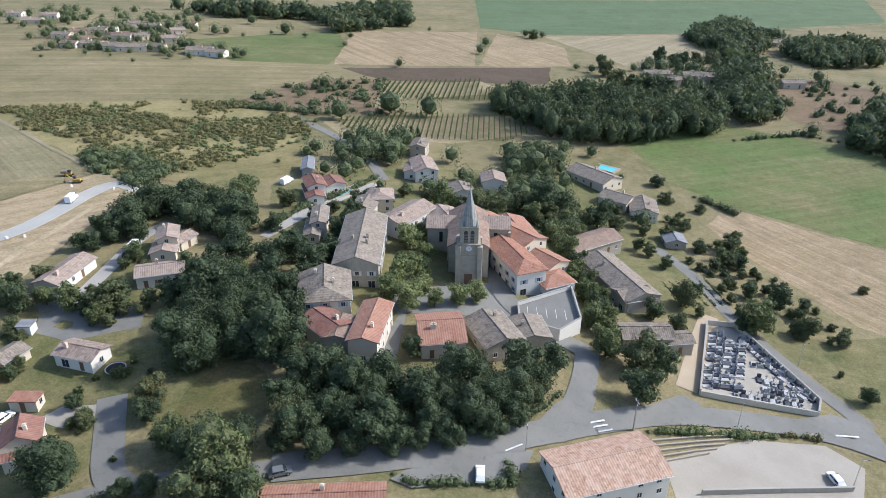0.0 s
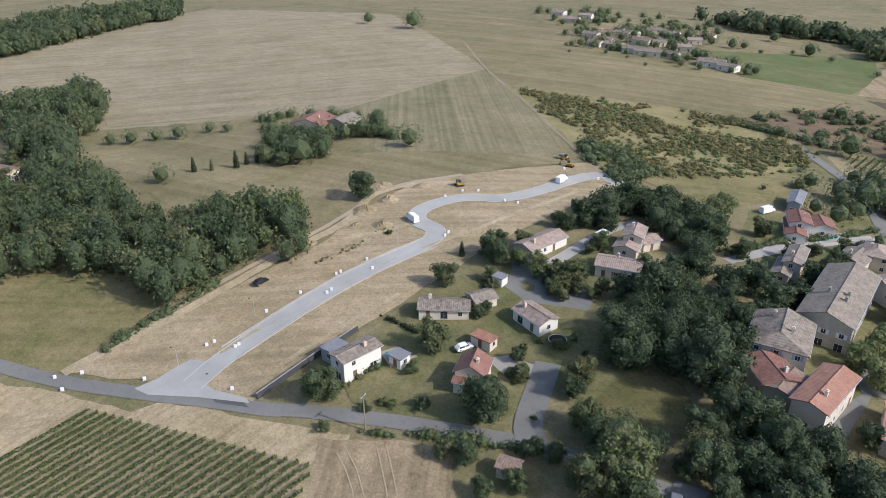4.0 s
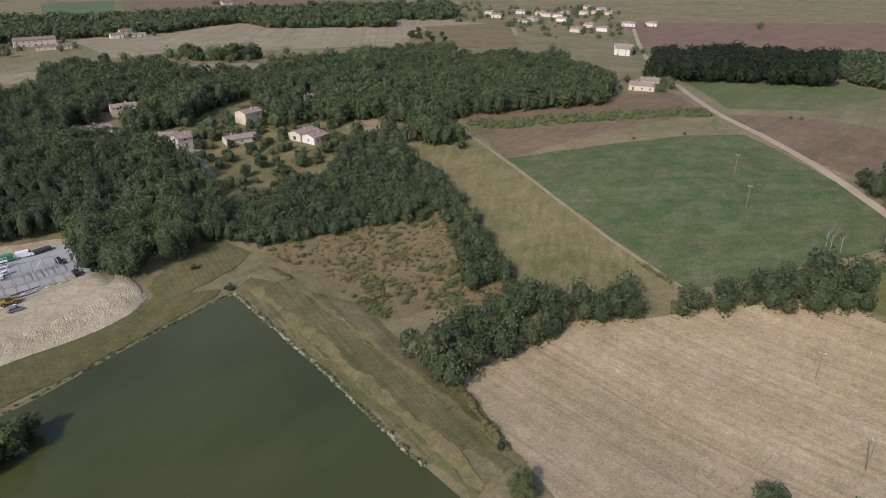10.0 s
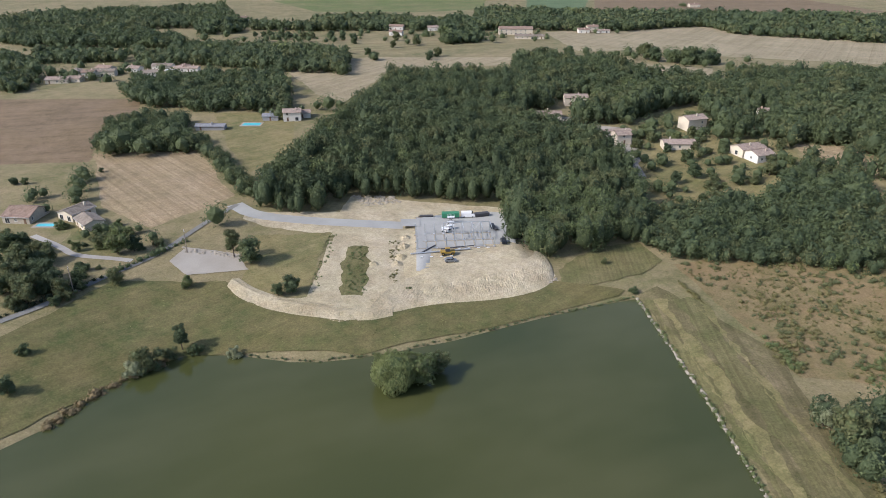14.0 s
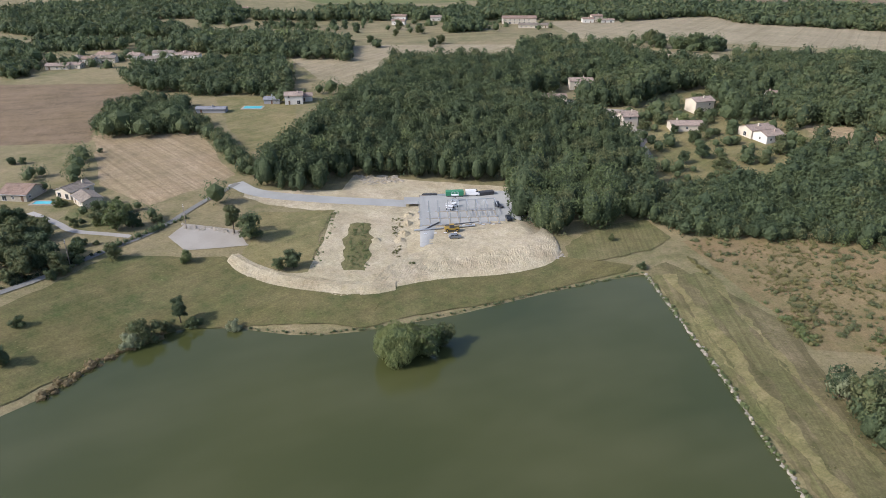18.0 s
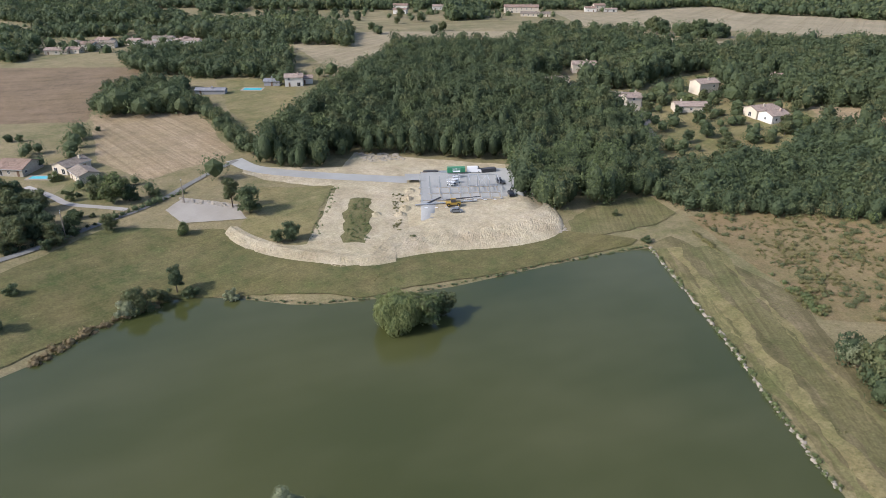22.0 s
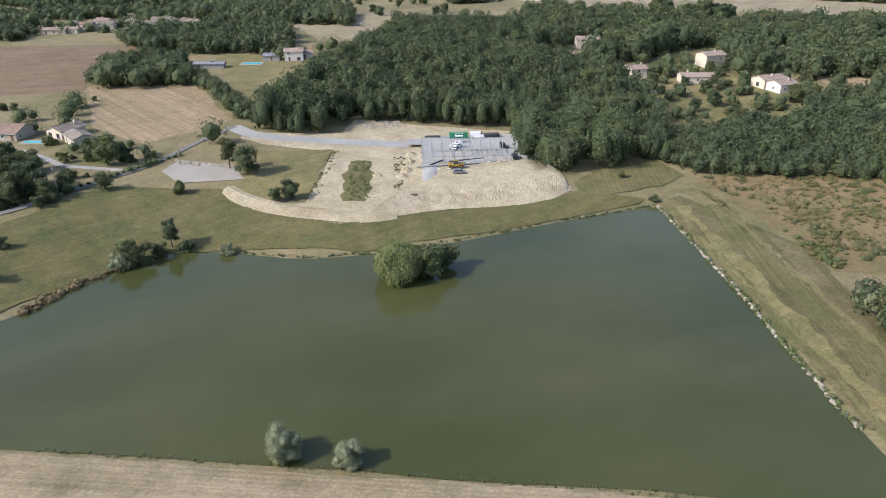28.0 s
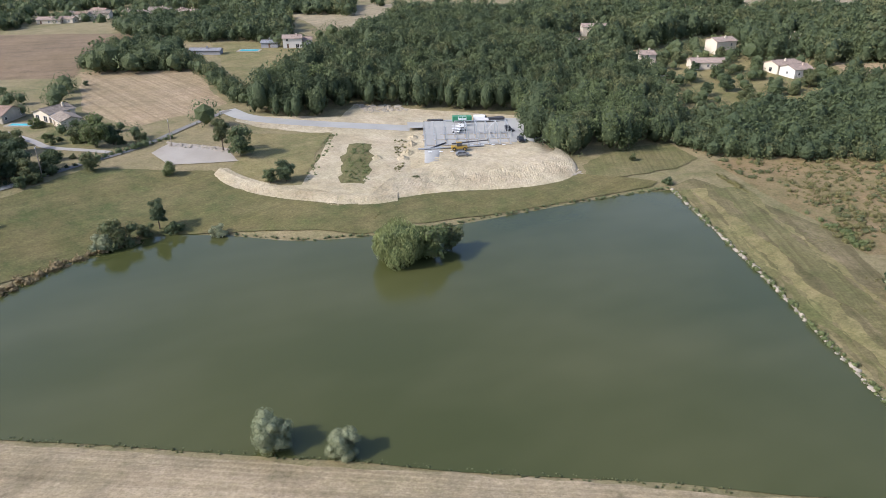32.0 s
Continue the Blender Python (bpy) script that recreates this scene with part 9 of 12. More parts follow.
scatter("hedge", along([(-50.9, 188.9), (-28.6, 186.3), (-9.5, 191), (7.6, 197.6), (32.6, 209.7), (67.4, 223.4)], 1.6, 5, 0.5), 0.55, 12, "leaf", "dark reeds along the shore", "reeds")
scatter("hedge", along([(-63.5, 113.3), (-37.1, 111.3), (-10, 109.2), (20.5, 106.1), (43.2, 103.6)], 0.45, 6, 0.7), 0.22, 10, "leaf_olive", "grey-green tufts along the bank", "reeds")
scatter("hedge", along([(90.5, -177), (86.5, -189.4), (83.1, -207.9)], 1.2, 2, 0.3), 1.3, 26, "leaf", "clipped and wild garden hedge", "hedge", squash=0.9)
scatter("hedge", along([(79.8, -208.4), (71, -242.5)], 1.2, 2, 0.3), 1.3, 26, "leaf", "clipped and wild garden hedge", "hedge", squash=0.9)
scatter("hedge", along([(112.8, -58.1), (113.4, -67.6), (112.3, -76.3)], 1.1, 2, 0.3), 1.1, 26, "leaf", "clipped and wild garden hedge", "hedge", squash=0.9)
scatter("hedge", along([(91.7, -63.4), (81.4, -70.8), (72.8, -76.9)], 1.4, 2, 0.3), 1.6, 26, "leaf", "clipped and wild garden hedge", "hedge", squash=0.9)
scatter("hedge", along([(99.1, -56.9), (93.5, -60.5)], 1.2, 2, 0.3), 1.2, 26, "leaf", "clipped and wild garden hedge", "hedge", squash=0.9)
scatter("hedge", along([(127.9, -82.8), (116.5, -84.6)], 1.2, 2, 0.3), 1.0, 26, "leaf_dark", "clipped and wild garden hedge", "hedge", squash=0.9)
scatter("hedge", along([(88.2, -176.1), (84.7, -197), (78.8, -219.6)], 1.2, 2, 0.3), 1.2, 26, "leaf", "clipped and wild garden hedge", "hedge", squash=0.9)
scatter("hedge", along([(-22.3, -120.5), (-34.6, -124.2), (-49.8, -128.8)], 1.1, 2, 0.3), 1.3, 26, "leaf_light", "clipped and wild garden hedge", "hedge", squash=0.9)
scatter("hedge", along([(-50, -129.8), (-60, -131.3)], 1.2, 2, 0.3), 1.0, 26, "leaf_dry", "clipped and wild garden hedge", "hedge", squash=0.9)
scatter("hedge", along([(26.2, -93.3), (22.6, -91.7), (6.4, -96.4)], 1.1, 2, 0.3), 1.1, 26, "leaf", "clipped and wild garden hedge", "hedge", squash=0.9)
scatter("hedge", along([(9.1, -109.8), (2.7, -116.2), (-2.9, -124.8)], 1.2, 2, 0.3), 1.2, 26, "leaf", "clipped and wild garden hedge", "hedge", squash=0.9)
scatter("hedge", along([(6, -101.8), (4.4, -96.7)], 1.0, 2, 0.3), 1.6, 26, "leaf", "clipped and wild garden hedge", "hedge", squash=0.9)
scatter("hedge", along([(170.9, -307.4), (138.1, -312.2), (122.5, -316.6)], 3, 2, 0.3), 2.2, 26, "leaf", "clipped and wild garden hedge", "hedge", squash=0.9)
scatter("hedge", along([(-106.5, 225.9), (-97.5, 240.9), (-88.7, 255.7)], 2.2, 2, 0.3), 1.5, 26, "leaf", "clipped and wild garden hedge", "hedge", squash=0.9)
scatter("hedge", along([(-125.1, 200.2), (-116.4, 212.4), (-106.5, 225.9)], 2.2, 2, 0.3), 1.5, 26, "leaf_dark", "clipped and wild garden hedge", "hedge", squash=0.9)
scatter("hedge", along([(169.3, -36.3), (167.8, -27.1)], 1.5, 2, 0.3), 1.4, 26, "leaf", "clipped and wild garden hedge", "hedge", squash=0.9)
scatter("hedge", along([(170.3, -27.7), (170.7, -42.5), (174.2, -60.1)], 1.6, 2, 0.3), 1.5, 26, "leaf", "clipped and wild garden hedge", "hedge", squash=0.9)
scatter("hedge", along([(-52.3, -276.1), (-65.6, -263.6)], 2, 2, 0.3), 2, 26, "leaf", "clipped and wild garden hedge", "hedge", squash=0.9)
scatter("hedge", along([(-80.5, -352.3), (-116.3, -369.5), (-149.5, -352)], 4, 2, 0.3), 2.2, 26, "leaf", "clipped and wild garden hedge", "hedge", squash=0.9)
scatter("hedge", along([(187.7, 155.8), (186.9, 141.4)], 1.5, 2, 0.3), 1.2, 26, "leaf_dry", "clipped and wild garden hedge", "hedge", squash=0.9)
scatter("hedge", along([(100.2, 141.6), (95.8, 124.1), (93.9, 112.7)], 1.2, 2, 0.3), 1.3, 26, "leaf_dry", "clipped and wild garden hedge", "hedge", squash=0.9)
scatter("hedge", along([(85.2, 233.5), (88.6, 217.8)], 1.2, 2, 0.3), 0.9, 26, "leaf_dry", "clipped and wild garden hedge", "hedge", squash=0.9)
scatter("hedge", along([(-2.2, -191.9), (-9, -168.3), (-14.9, -156)], 1.5, 2, 0.3), 1.6, 26, "leaf_light", "clipped and wild garden hedge", "hedge", squash=0.9)
scatter("hedge", along([(60, -145.2), (61.7, -137.8), (59.5, -128.6)], 1.6, 2, 0.3), 1.6, 26, "leaf_dry", "clipped and wild garden hedge", "hedge", squash=0.9)
scatter("far_trees", spots_in([(698.7, 887.5), (874.8, 785.3), (612.3, 540.9), (543.3, 531.5), (556.2, 661.8)], 90, 41), 3.6, 60, "leaf", "trees and gardens of a far hamlet", "trees", 41, 1.15)
scatter("far_trees", spots_in([(477.4, -590.8), (340.2, -595.9), (241.8, -419.7), (307.6, -390.9), (415.6, -492.2)], 90, 42), 3.6, 60, "leaf", "trees and gardens of a far hamlet", "trees", 42, 1.15)
scatter("far_trees", spots_in([(690.4, 203.6), (750.3, 173.3), (710.7, 100.6), (577.5, 90), (519.3, 112.5), (566.8, 163.2)], 40, 43), 3.6, 60, "leaf", "trees and gardens of a far hamlet", "trees", 43, 1.15)
scatter("far_trees", spots_in([(652.6, 985.1), (750.7, 951), (603.9, 734.3), (505.3, 772.3)], 50, 44), 4.5, 60, "leaf", "trees and gardens of a far hamlet", "trees", 44, 1.15)
scatter("far_trees", spots_in([(-188.4, 837.3), (-97.2, 821.9), (78.7, 828.8), (72, 750.6), (-41.3, 730.9), (-168.5, 749.6)], 60, 45), 3.6, 60, "leaf", "trees and gardens of a far hamlet", "trees", 45, 1.15)
scatter("far_trees", spots_in([(-415.1, 699.9), (-310, 731.3), (-227.8, 670.6), (-197.4, 580.6), (-228.9, 537.9), (-318.7, 534.3)], 55, 46), 4.2, 60, "leaf", "trees and gardens of a far hamlet", "trees", 46, 1.15)
scatter("far_trees", spots_in([(141.2, 666.3), (250.2, 657.1), (215.4, 573.6), (143.5, 607.4)], 30, 47), 4, 60, "leaf", "trees and gardens of a far hamlet", "trees", 47, 1.15)
scatter("far_trees", spots_in([(-43.6, -517), (-110, -572.3), (-100, -467), (-61.9, -434.4), (-32.5, -445.3)], 45, 48), 4.0, 60, "leaf", "trees and gardens of a far hamlet", "trees", 48, 1.15)
scatter("far_trees", spots_in([(-110.8, -470.2), (-198.2, -494.8), (-161.9, -388.8), (-116.3, -392.8)], 50, 49), 2.6, 60, "leaf", "trees and gardens of a far hamlet", "trees", 49, 1.15)
scatter("far_trees", spots_in([(324.4, -163.9), (269.5, -184.7), (241.3, -175.9), (235.2, -165.3), (276.7, -127.1), (311.3, -139.7)], 40, 50), 3.2, 60, "leaf", "trees and gardens of a far hamlet", "trees", 50, 1.15)
scatter("far_trees", spots_in([(329.8, 110.8), (351.8, 71.3), (333.8, 65.1), (307.4, 100.8)], 24, 51), 3.4, 60, "leaf", "trees and gardens of a far hamlet", "trees", 51, 1.15)
stones("stones", along([(68.9, 222.9), (73.3, 165.7), (74.7, 124.5), (75.6, 119.4)], 0.7, 9, 0.35), 0.55, MAT["stone_pale"], "pale riprap stones along the dam")
stones("stones", spots_in([(-5.9, 219.8), (18.3, 228.6), (43.5, 239.8), (44.6, 233.3), (18, 222.8), (-5.6, 213.6)], 420, 9), 0.55, MAT["stone_pale"], "pale boulders at the foot of the earthworks")
stones("stones", spots_in([(-34.4, 305.5), (-15, 307.1), (-12.1, 299.7), (-28.4, 294.6)], 220, 10), 0.6, MAT["stone_pale"], "pale boulders on a cut bank")
stones("stones", spots_in([(-89, 250.7), (-67.5, 246.3), (-62.5, 242.3), (-85.5, 246.1)], 90, 11), 0.6, MAT["stone_pale"], "boulders round the gravel yard")
stones("stones", spots_in([(-65.5, 227.7), (-52.3, 215.4), (-26.3, 208.7), (-9.3, 214.4), (-8.9, 209.4), (-25.8, 205), (-53.3, 212.2), (-65.5, 224.3)], 260, 12), 0.28, MAT["fill"], "loose clods on an earth bank")
heap(181.9, -124.5, 4, 2.0, 1)
heap(180.9, -114.6, 5, 1.8, 2)
heap(200.9, -123.6, 4, 1.5, 3)
heap(168.0, -112.1, 4, 1.5, 4)
heap(198.7, -115.0, 4, 1.6, 5)
heap(193.6, -130.6, 5, 1.6, 6)
heap(183.8, -140.6, 4, 1.2, 7)
heap(173.1, -105.9, 3, 1.2, 8)
heap(174.4, -89.4, 3, 1.0, 9)
heap(-8.9, 264.3, 3, 1.4, 21)
heap(-8.9, 256.7, 3, 1.6, 22)
heap(-9.7, 248.1, 3, 1.4, 23)
heap(-11.0, 242.7, 2.5, 1.2, 24)
heap(40.2, 253.4, 3, 1.3, 25)
heap(37.4, 246.3, 3, 1.3, 26)
heap(-18.9, 241.9, 2.5, 0.9, 27)
scatter("weeds", spots_in([(-37.4, 267), (-34, 265.7), (-35.4, 221.5), (-38.1, 221.5)], 60, 31), 0.42, 10, "leaf_light", "green weeds along an earth strip", "weeds")
scatter("weeds", spots_in([(-28.8, 255), (-23.2, 255.4), (-19, 222.5), (-26.5, 221.2)], 130, 32), 0.42, 10, "leaf_light", "green weeds on a strip of earth", "weeds")
scatter("weeds", spots_in([(-15.3, 261.1), (-11.1, 261.5), (-10.2, 230.6), (-4.2, 223.5), (-11.6, 223)], 90, 33), 0.42, 10, "leaf_dry", "dry weeds on an earth slope", "weeds")
scatter("weeds", spots_in([(162.8, -82.4), (166.1, -112.9), (160.6, -113), (160.7, -88.7)], 60, 34, 0.4), 0.42, 10, "leaf_dry", "dry weeds on graded earth", "weeds")
scatter("tufts", spots_in([(74.8, 230.1), (94.4, 200.5), (97.1, 166.9), (99.5, 138.8), (96.3, 115.9), (79.4, 119.7)], 420, 35, 0.5), 0.28, 8, "leaf_dry", "grass tufts on the dam", "grass tufts")
scatter("tufts", spots_in([(-119.9, 190.7), (-102.3, 224.4), (-65.9, 226), (-25.7, 204), (47.1, 231.2), (62.9, 224.3), (-17.6, 191.7), (-71.8, 188.8), (-99.7, 154.2)], 500, 36, 0.5), 0.25, 8, "leaf_dry", "grass tufts on the bank", "grass tufts")
scatter("vegetable_bed", along([(-32.1, -195.9), (-37.8, -181.9)], 0.8, 60, 0.25), 0.45, 10, "leaf_light", "low row of vegetables in a kitchen garden", "vegetables")
scatter("vegetable_bed", along([(-34.3, -197.5), (-39.9, -183.3)], 0.8, 61, 0.25), 0.45, 10, "leaf", "low row of vegetables in a kitchen garden", "vegetables")
scatter("vegetable_bed", along([(-36.5, -199.2), (-42, -184.6)], 0.8, 62, 0.25), 0.45, 10, "leaf_olive", "low row of vegetables in a kitchen garden", "vegetables")
scatter("vegetable_bed", along([(-38.8, -200.8), (-44.1, -185.9)], 0.8, 63, 0.25), 0.45, 10, "leaf_light", "low row of vegetables in a kitchen garden", "vegetables")
scatter("vegetable_bed", along([(-41.1, -202.5), (-46.3, -187.1)], 0.8, 64, 0.25), 0.45, 10, "leaf", "low row of vegetables in a kitchen garden", "vegetables")
scatter("vegetable_bed", along([(-43.4, -204), (-48.4, -188.4)], 0.8, 65, 0.25), 0.45, 10, "leaf_olive", "low row of vegetables in a kitchen garden", "vegetables")
scatter("vegetable_bed", along([(-45.7, -205.6), (-50.6, -189.6)], 0.8, 66, 0.25), 0.45, 10, "leaf_light", "low row of vegetables in a kitchen garden", "vegetables")
# vineyards
vineyard([(147, 60), (149.5, -18), (98, -45.7), (84, -28), (84, 54)], 92, 2.2, "trellised green vine on grey stakes", leaves=34.0)
vineyard([(113.9, -389), (55.2, -421.7), (53.4, -401.2), (17.9, -413.1), (23.9, -383.4), (99.1, -356.8)], -86, 2.8, "far vine row on pale soil", True, 26.0, 1.8)
vineyard([(110.7, -307.4), (86.5, -331.5), (34.5, -350.7), (17.1, -332.4), (27.6, -313), (62.2, -297.9), (97.6, -292.2)], -83, 2.6, "far vine row on pale soil", True, 26.0, 1.8)
power_pole(244.5, 153.3, 9, 2)
power_pole(265.5, 173.3, 9, 0)
power_pole(179.6, 86.9, 9, -6)
power_pole(156.8, 62.3, 10, -8)
power_pole(99.0, -57.6, 9, 0)
power_pole(-85.1, 246.1, 9, 0)
power_pole(-110.9, 216.4, 9, 0)
power_pole(-18.7, -119.6, 8, 0)
power_pole(219.3, 8.3, 8, 0)
power_pole(367.7, -87.8, 8, 0)
street_lamp(-18.7, -119.5, 90, 7)
street_lamp(-42.1, -129.4, 90, 7)
street_lamp(3.0, -105.7, 90, 7)
street_lamp(-62.8, -118.0, 180, 7)
street_lamp(-63.1, -161.0, 200, 7)
street_lamp(148.0, -37.9, 30, 5)
street_lamp(151.8, -59.9, 30, 5)
street_lamp(153.1, -88.5, 30, 5)
street_lamp(154.8, -107.6, 30, 5)
# vehicles
car(10.8, -96.9, -82, "car_white", "car", "white hatchback parked beside the road")
car(-59.3, -118.2, -71, "car_white", "car", "white estate car on the gravel")
car(46.4, -87.8, -150, "car_grey", "car", "silver car in the shade of trees")
car(117.0, -155.4, -83, "car_white", "van", "white van parked in the lane")
car(116.3, -151.3, -83, "car_dark", "car", "dark car parked in the lane")
car(155.1, -180.8, -76, "car_white", "van", "white van on the new road")
car(163.6, -120.3, -10, "car_white", "van", "white truck at the road bend")
car(164.6, -68.2, -79, "car_dark", "car", "dark car standing on bare earth")
car(15.4, 284.7, 4, "car_white", "van", "white van at the building site", 3.95)
# The next five car bodies are stand-ins for dark stacks of material.
car(33.3, 263.5, -63, "car_dark", "car", "car body standing in for a dark stack at the building site", 3.84)
car(35.9, 261.7, -64, "car_dark", "car", "car body standing in for a dark stack at the building site", 3.84)
car(32.2, 275.9, -88, "car_dark", "car", "car body standing in for a dark stack on the gravel pad", 3.95)
car(24.4, 273.2, -82, "car_dark", "car", "car body standing in for a dark stack on the gravel pad", 3.95)
car(27.8, 259.2, -82, "car_dark", "car", "car body standing in for a dark stack at the pad's edge", 3.95)
car(98.5, -220.1, -104, "car_white", "van", "white camper van in a meadow")
car(103.7, -88.6, -101, "car_white", "car", "white car beside the shed")
car(116.7, -155.3, -76, "car_white", "car", "white car in the lane")
car(8.0, 243.0, 5, "car_grey", "car", "small grey trailer on the earth", 3.84)
car(-208.9, 575.1, -6, "car_white", "van", "white van beside a farm")
swimming_pool(-16.5, -296.4, -209, 10, 5)
swimming_pool(78.7, -217.2, -110, 10, 5)
swimming_pool(-103.7, 412.2, 0, 10, 6)
swimming_pool(112.8, -77.0, -100, 6, 4)
swimming_pool(-146.2, 268.8, 0, 8, 3)
wall_line([(123.8, -46.1), (125.8, -60.3), (127.4, -75.3)], 1.6, 0.2, MAT["dark_metal"], "dark boundary fence beside the new road", "boundary_wall", "fence")
wall_line([(-30.9, -105.9), (-47, -111.6), (-62.3, -116.6)], 1.2, 0.3, WALL["stone"], "grey retaining wall at the car park", "retaining_wall", "wall")
wall_line([(-22.3, -117.6), (-31.9, -122.2), (-42.2, -126.7)], 0.5, 0.4, MAT["stone_pale"], "low pale stone step of a terraced bank", "terrace_step", "step", False)
wall_line([(-22.9, -116.3), (-31.8, -120.7), (-40.1, -124.5)], 0.5, 0.4, MAT["stone_pale"], "low pale stone step of a terraced bank", "terrace_step", "step", False)
wall_line([(-23.5, -115), (-31.6, -119.3), (-38.1, -122.3)], 0.5, 0.4, MAT["stone_pale"], "low pale stone step of a terraced bank", "terrace_step", "step", False)
wall_line([(-24.1, -113.7), (-31.4, -117.8), (-36.1, -120.2)], 0.5, 0.4, MAT["stone_pale"], "low pale stone step of a terraced bank", "terrace_step", "step", False)
wall_line([(-24.6, -112.5), (-31.2, -116.4), (-34.2, -118.2)], 0.5, 0.4, MAT["stone_pale"], "low pale stone step of a terraced bank", "terrace_step", "step", False)
trampoline(90.7, -106.0)


# ---- the church ----
def church(x, y, turn):
    ob = thing("church", x, y, turn, "old stone village church with a pointed spire", "church")
    st = WALL["stone"]
    t = 2.9
    bm = boxed(-t, t, 0, 2 * t, -2, 11.8)
    box(bm, -2.35, 2.35, t - 2.35, t + 2.35, 11.8, 16.6)
    tower = part("tower", bm, st, ob)
    for s in (-1, 1):
        for yy in (0, 2 * t):
            part("buttress", boxed(s * t - 0.7, s * t + 0.7, yy - 0.7, yy + 0.7, -2, 11.5, bev=0.1), st, tower)
    for z, o in ((8.6, 0.15), (11.7, 0.2), (16.4, -0.35)):
        part("cornice", boxed(-t - o, t + o, -o, 2 * t + o, z, z + 0.35), MAT["stone_pale"], tower)
    for side in range(4):
        m = Matrix.Translation((0, t, 0)) @ pose(0, 0, 0, 0, 0, 90 * side)
        for u in (-0.85, 0.85):
            # Dark plate on the solid wall; its colour stands for the shade inside.
            bm = boxed(u - 0.5, u + 0.5, -2.42, -2.25, 12.3, 15.2)
            rod(bm, (u, -2.42, 15.2), (u, -2.25, 15.2), 0.5, 10)
            part("belfry_opening", bm, MAT["dark_metal"], tower, at=m)
            for k in range(6):
                part("louvre", boxed(u - 0.48, u + 0.48, -2.5, -2.4, 12.45 + k * 0.45, 12.6 + k * 0.45), MAT["pole_wood"], tower, at=m)
    bm = bmesh.new()
    rod(bm, (0, -0.12, 10.75), (0, 0.05, 10.75), 0.75, 20)
    clock = part("clock", bm, MAT["white_metal"], ob, "round white clock face")
    bm = boxed(-0.05, 0.05, -0.17, -0.12, 10.7, 11.3)
    box(bm, -0.05, 0.38, -0.17, -0.12, 10.7, 10.8)
    part("pointer", bm, MAT["dark_metal"], clock)
    bm = bmesh.new()
    r = bmesh.ops.create_cone(bm, cap_ends=True, segments=8, radius1=2.5, radius2=0.08, depth=10.4)
    bmesh.ops.transform(bm, matrix=Matrix.Translation((0, t, 16.7 + 5.1)) @ pose(0, 0, 0, 0, 0, 22.5), verts=r["verts"])
    spire = part("spire", bm, ROOF["spire"], ob)
    for sx in (-1, 1):
        for sy in (-1, 1):
            bm = bmesh.new()
            r = bmesh.ops.create_cone(bm, cap_ends=True, segments=6, radius1=0.45, radius2=0.02, depth=2.4)
            bmesh.ops.transform(bm, matrix=Matrix.Translation((sx * 2.05, t + sy * 2.05, 17.9)), verts=r["verts"])
            part("pinnacle", bm, ROOF["spire"], spire)
    bm = bmesh.new()
    rod(bm, (0, t, 26.8), (0, t, 28.2), 0.06, 5)
    box(bm, -0.35, 0.35, t - 0.05, t + 0.05, 27.6, 27.72)
    part("cross", bm, MAT["dark_metal"], spire)
    # nave, transepts and choir behind the tower
    for nm, L, W, h, cx, cy, a in (("nave", 24, 11, 8.5, 0, 2 * t + 12, 90), ("transept", 24, 8, 7.5, 0, 2 * t + 18, 0)):
        vs, fs = walls_mesh(L, W, h, W / 2 * 0.55, (0, 0))
        m = Matrix.Translation((cx, cy, 0)) @ pose(0, 0, 0, 0, 0, a)
        n_ = part(nm, from_lists(nm, vs, fs, st), None, ob, at=m)
        vs, fs, _ = roof_mesh(L, W, h, W / 2 * 0.55, 0.4, (0, 0))
        part("roof", from_lists("roof", vs, fs, ROOF["pink" if nm == "transept" else "brown"]), None, n_)
        for k in range(3):
            for s in (-1, 1):
                u = -L / 2 + (k + 0.5) * L / 3
                part("window", boxed(u - 0.5, u + 0.5, s * W / 2 - 0.06, s * W / 2 + 0.06, 3.0, 6.2), MAT["glass"], n_)
                part("buttress", boxed(u + L / 6 - 0.4, u + L / 6 + 0.4, s * W / 2 - 0.6, s * W / 2 + 0.6, -2, 6.5), st, n_)
    part("door", boxed(-1.1, 1.1, -0.1, 0.1, 0, 3.2), MAT["door"], tower)
    return ob


church(23.5, -162.9, -171)


# ---- the cemetery ----
CEMETERY = [(-42, -174), (-50, -175.9), (-64.1, -145.8), (-62.2, -140.3), (-35.1, -138.3)]
wall_line(CEMETERY + CEMETERY[:1], 1.5, 0.35, WALL["cream"], "low pale cemetery wall with a flat coping", "cemetery_wall")
GRAVES = []
CEMETERY_LIFT = 0.15
for k in range(9):
    mt = MAT[("stone_grave", "grave_pale", "grave_dark")[k % 3]]
    slab = boxed(-0.55, 0.55, -1.1, 1.1, 0, 0.35 + 0.1 * (k % 2), bev=0.04)
    box(slab, -0.7, 0.7, -1.25, 1.25, -0.2, 0.12)
    sm = bpy.data.meshes.new("slab")
    slab.to_mesh(sm)
    slab.free()
    sm.materials.append(mt)
    if k % 4 == 3:
        hb = boxed(-0.07, 0.07, 0.95, 1.1, 0.3, 1.7)
        box(hb, -0.4, 0.4, 0.95, 1.1, 1.15, 1.3)
    else:
        hb = boxed(-0.5, 0.5, 0.92, 1.1, 0.3, 1.1 + 0.12 * (k % 3), bev=0.05)
    hm = bpy.data.meshes.new("headstone")
    hb.to_mesh(hm)
    hb.free()
    hm.materials.append(MAT[("grave_pale", "stone_grave", "grave_dark")[(k + k // 3) % 3]])
    GRAVES.append((sm, hm))
fb = bmesh.new()
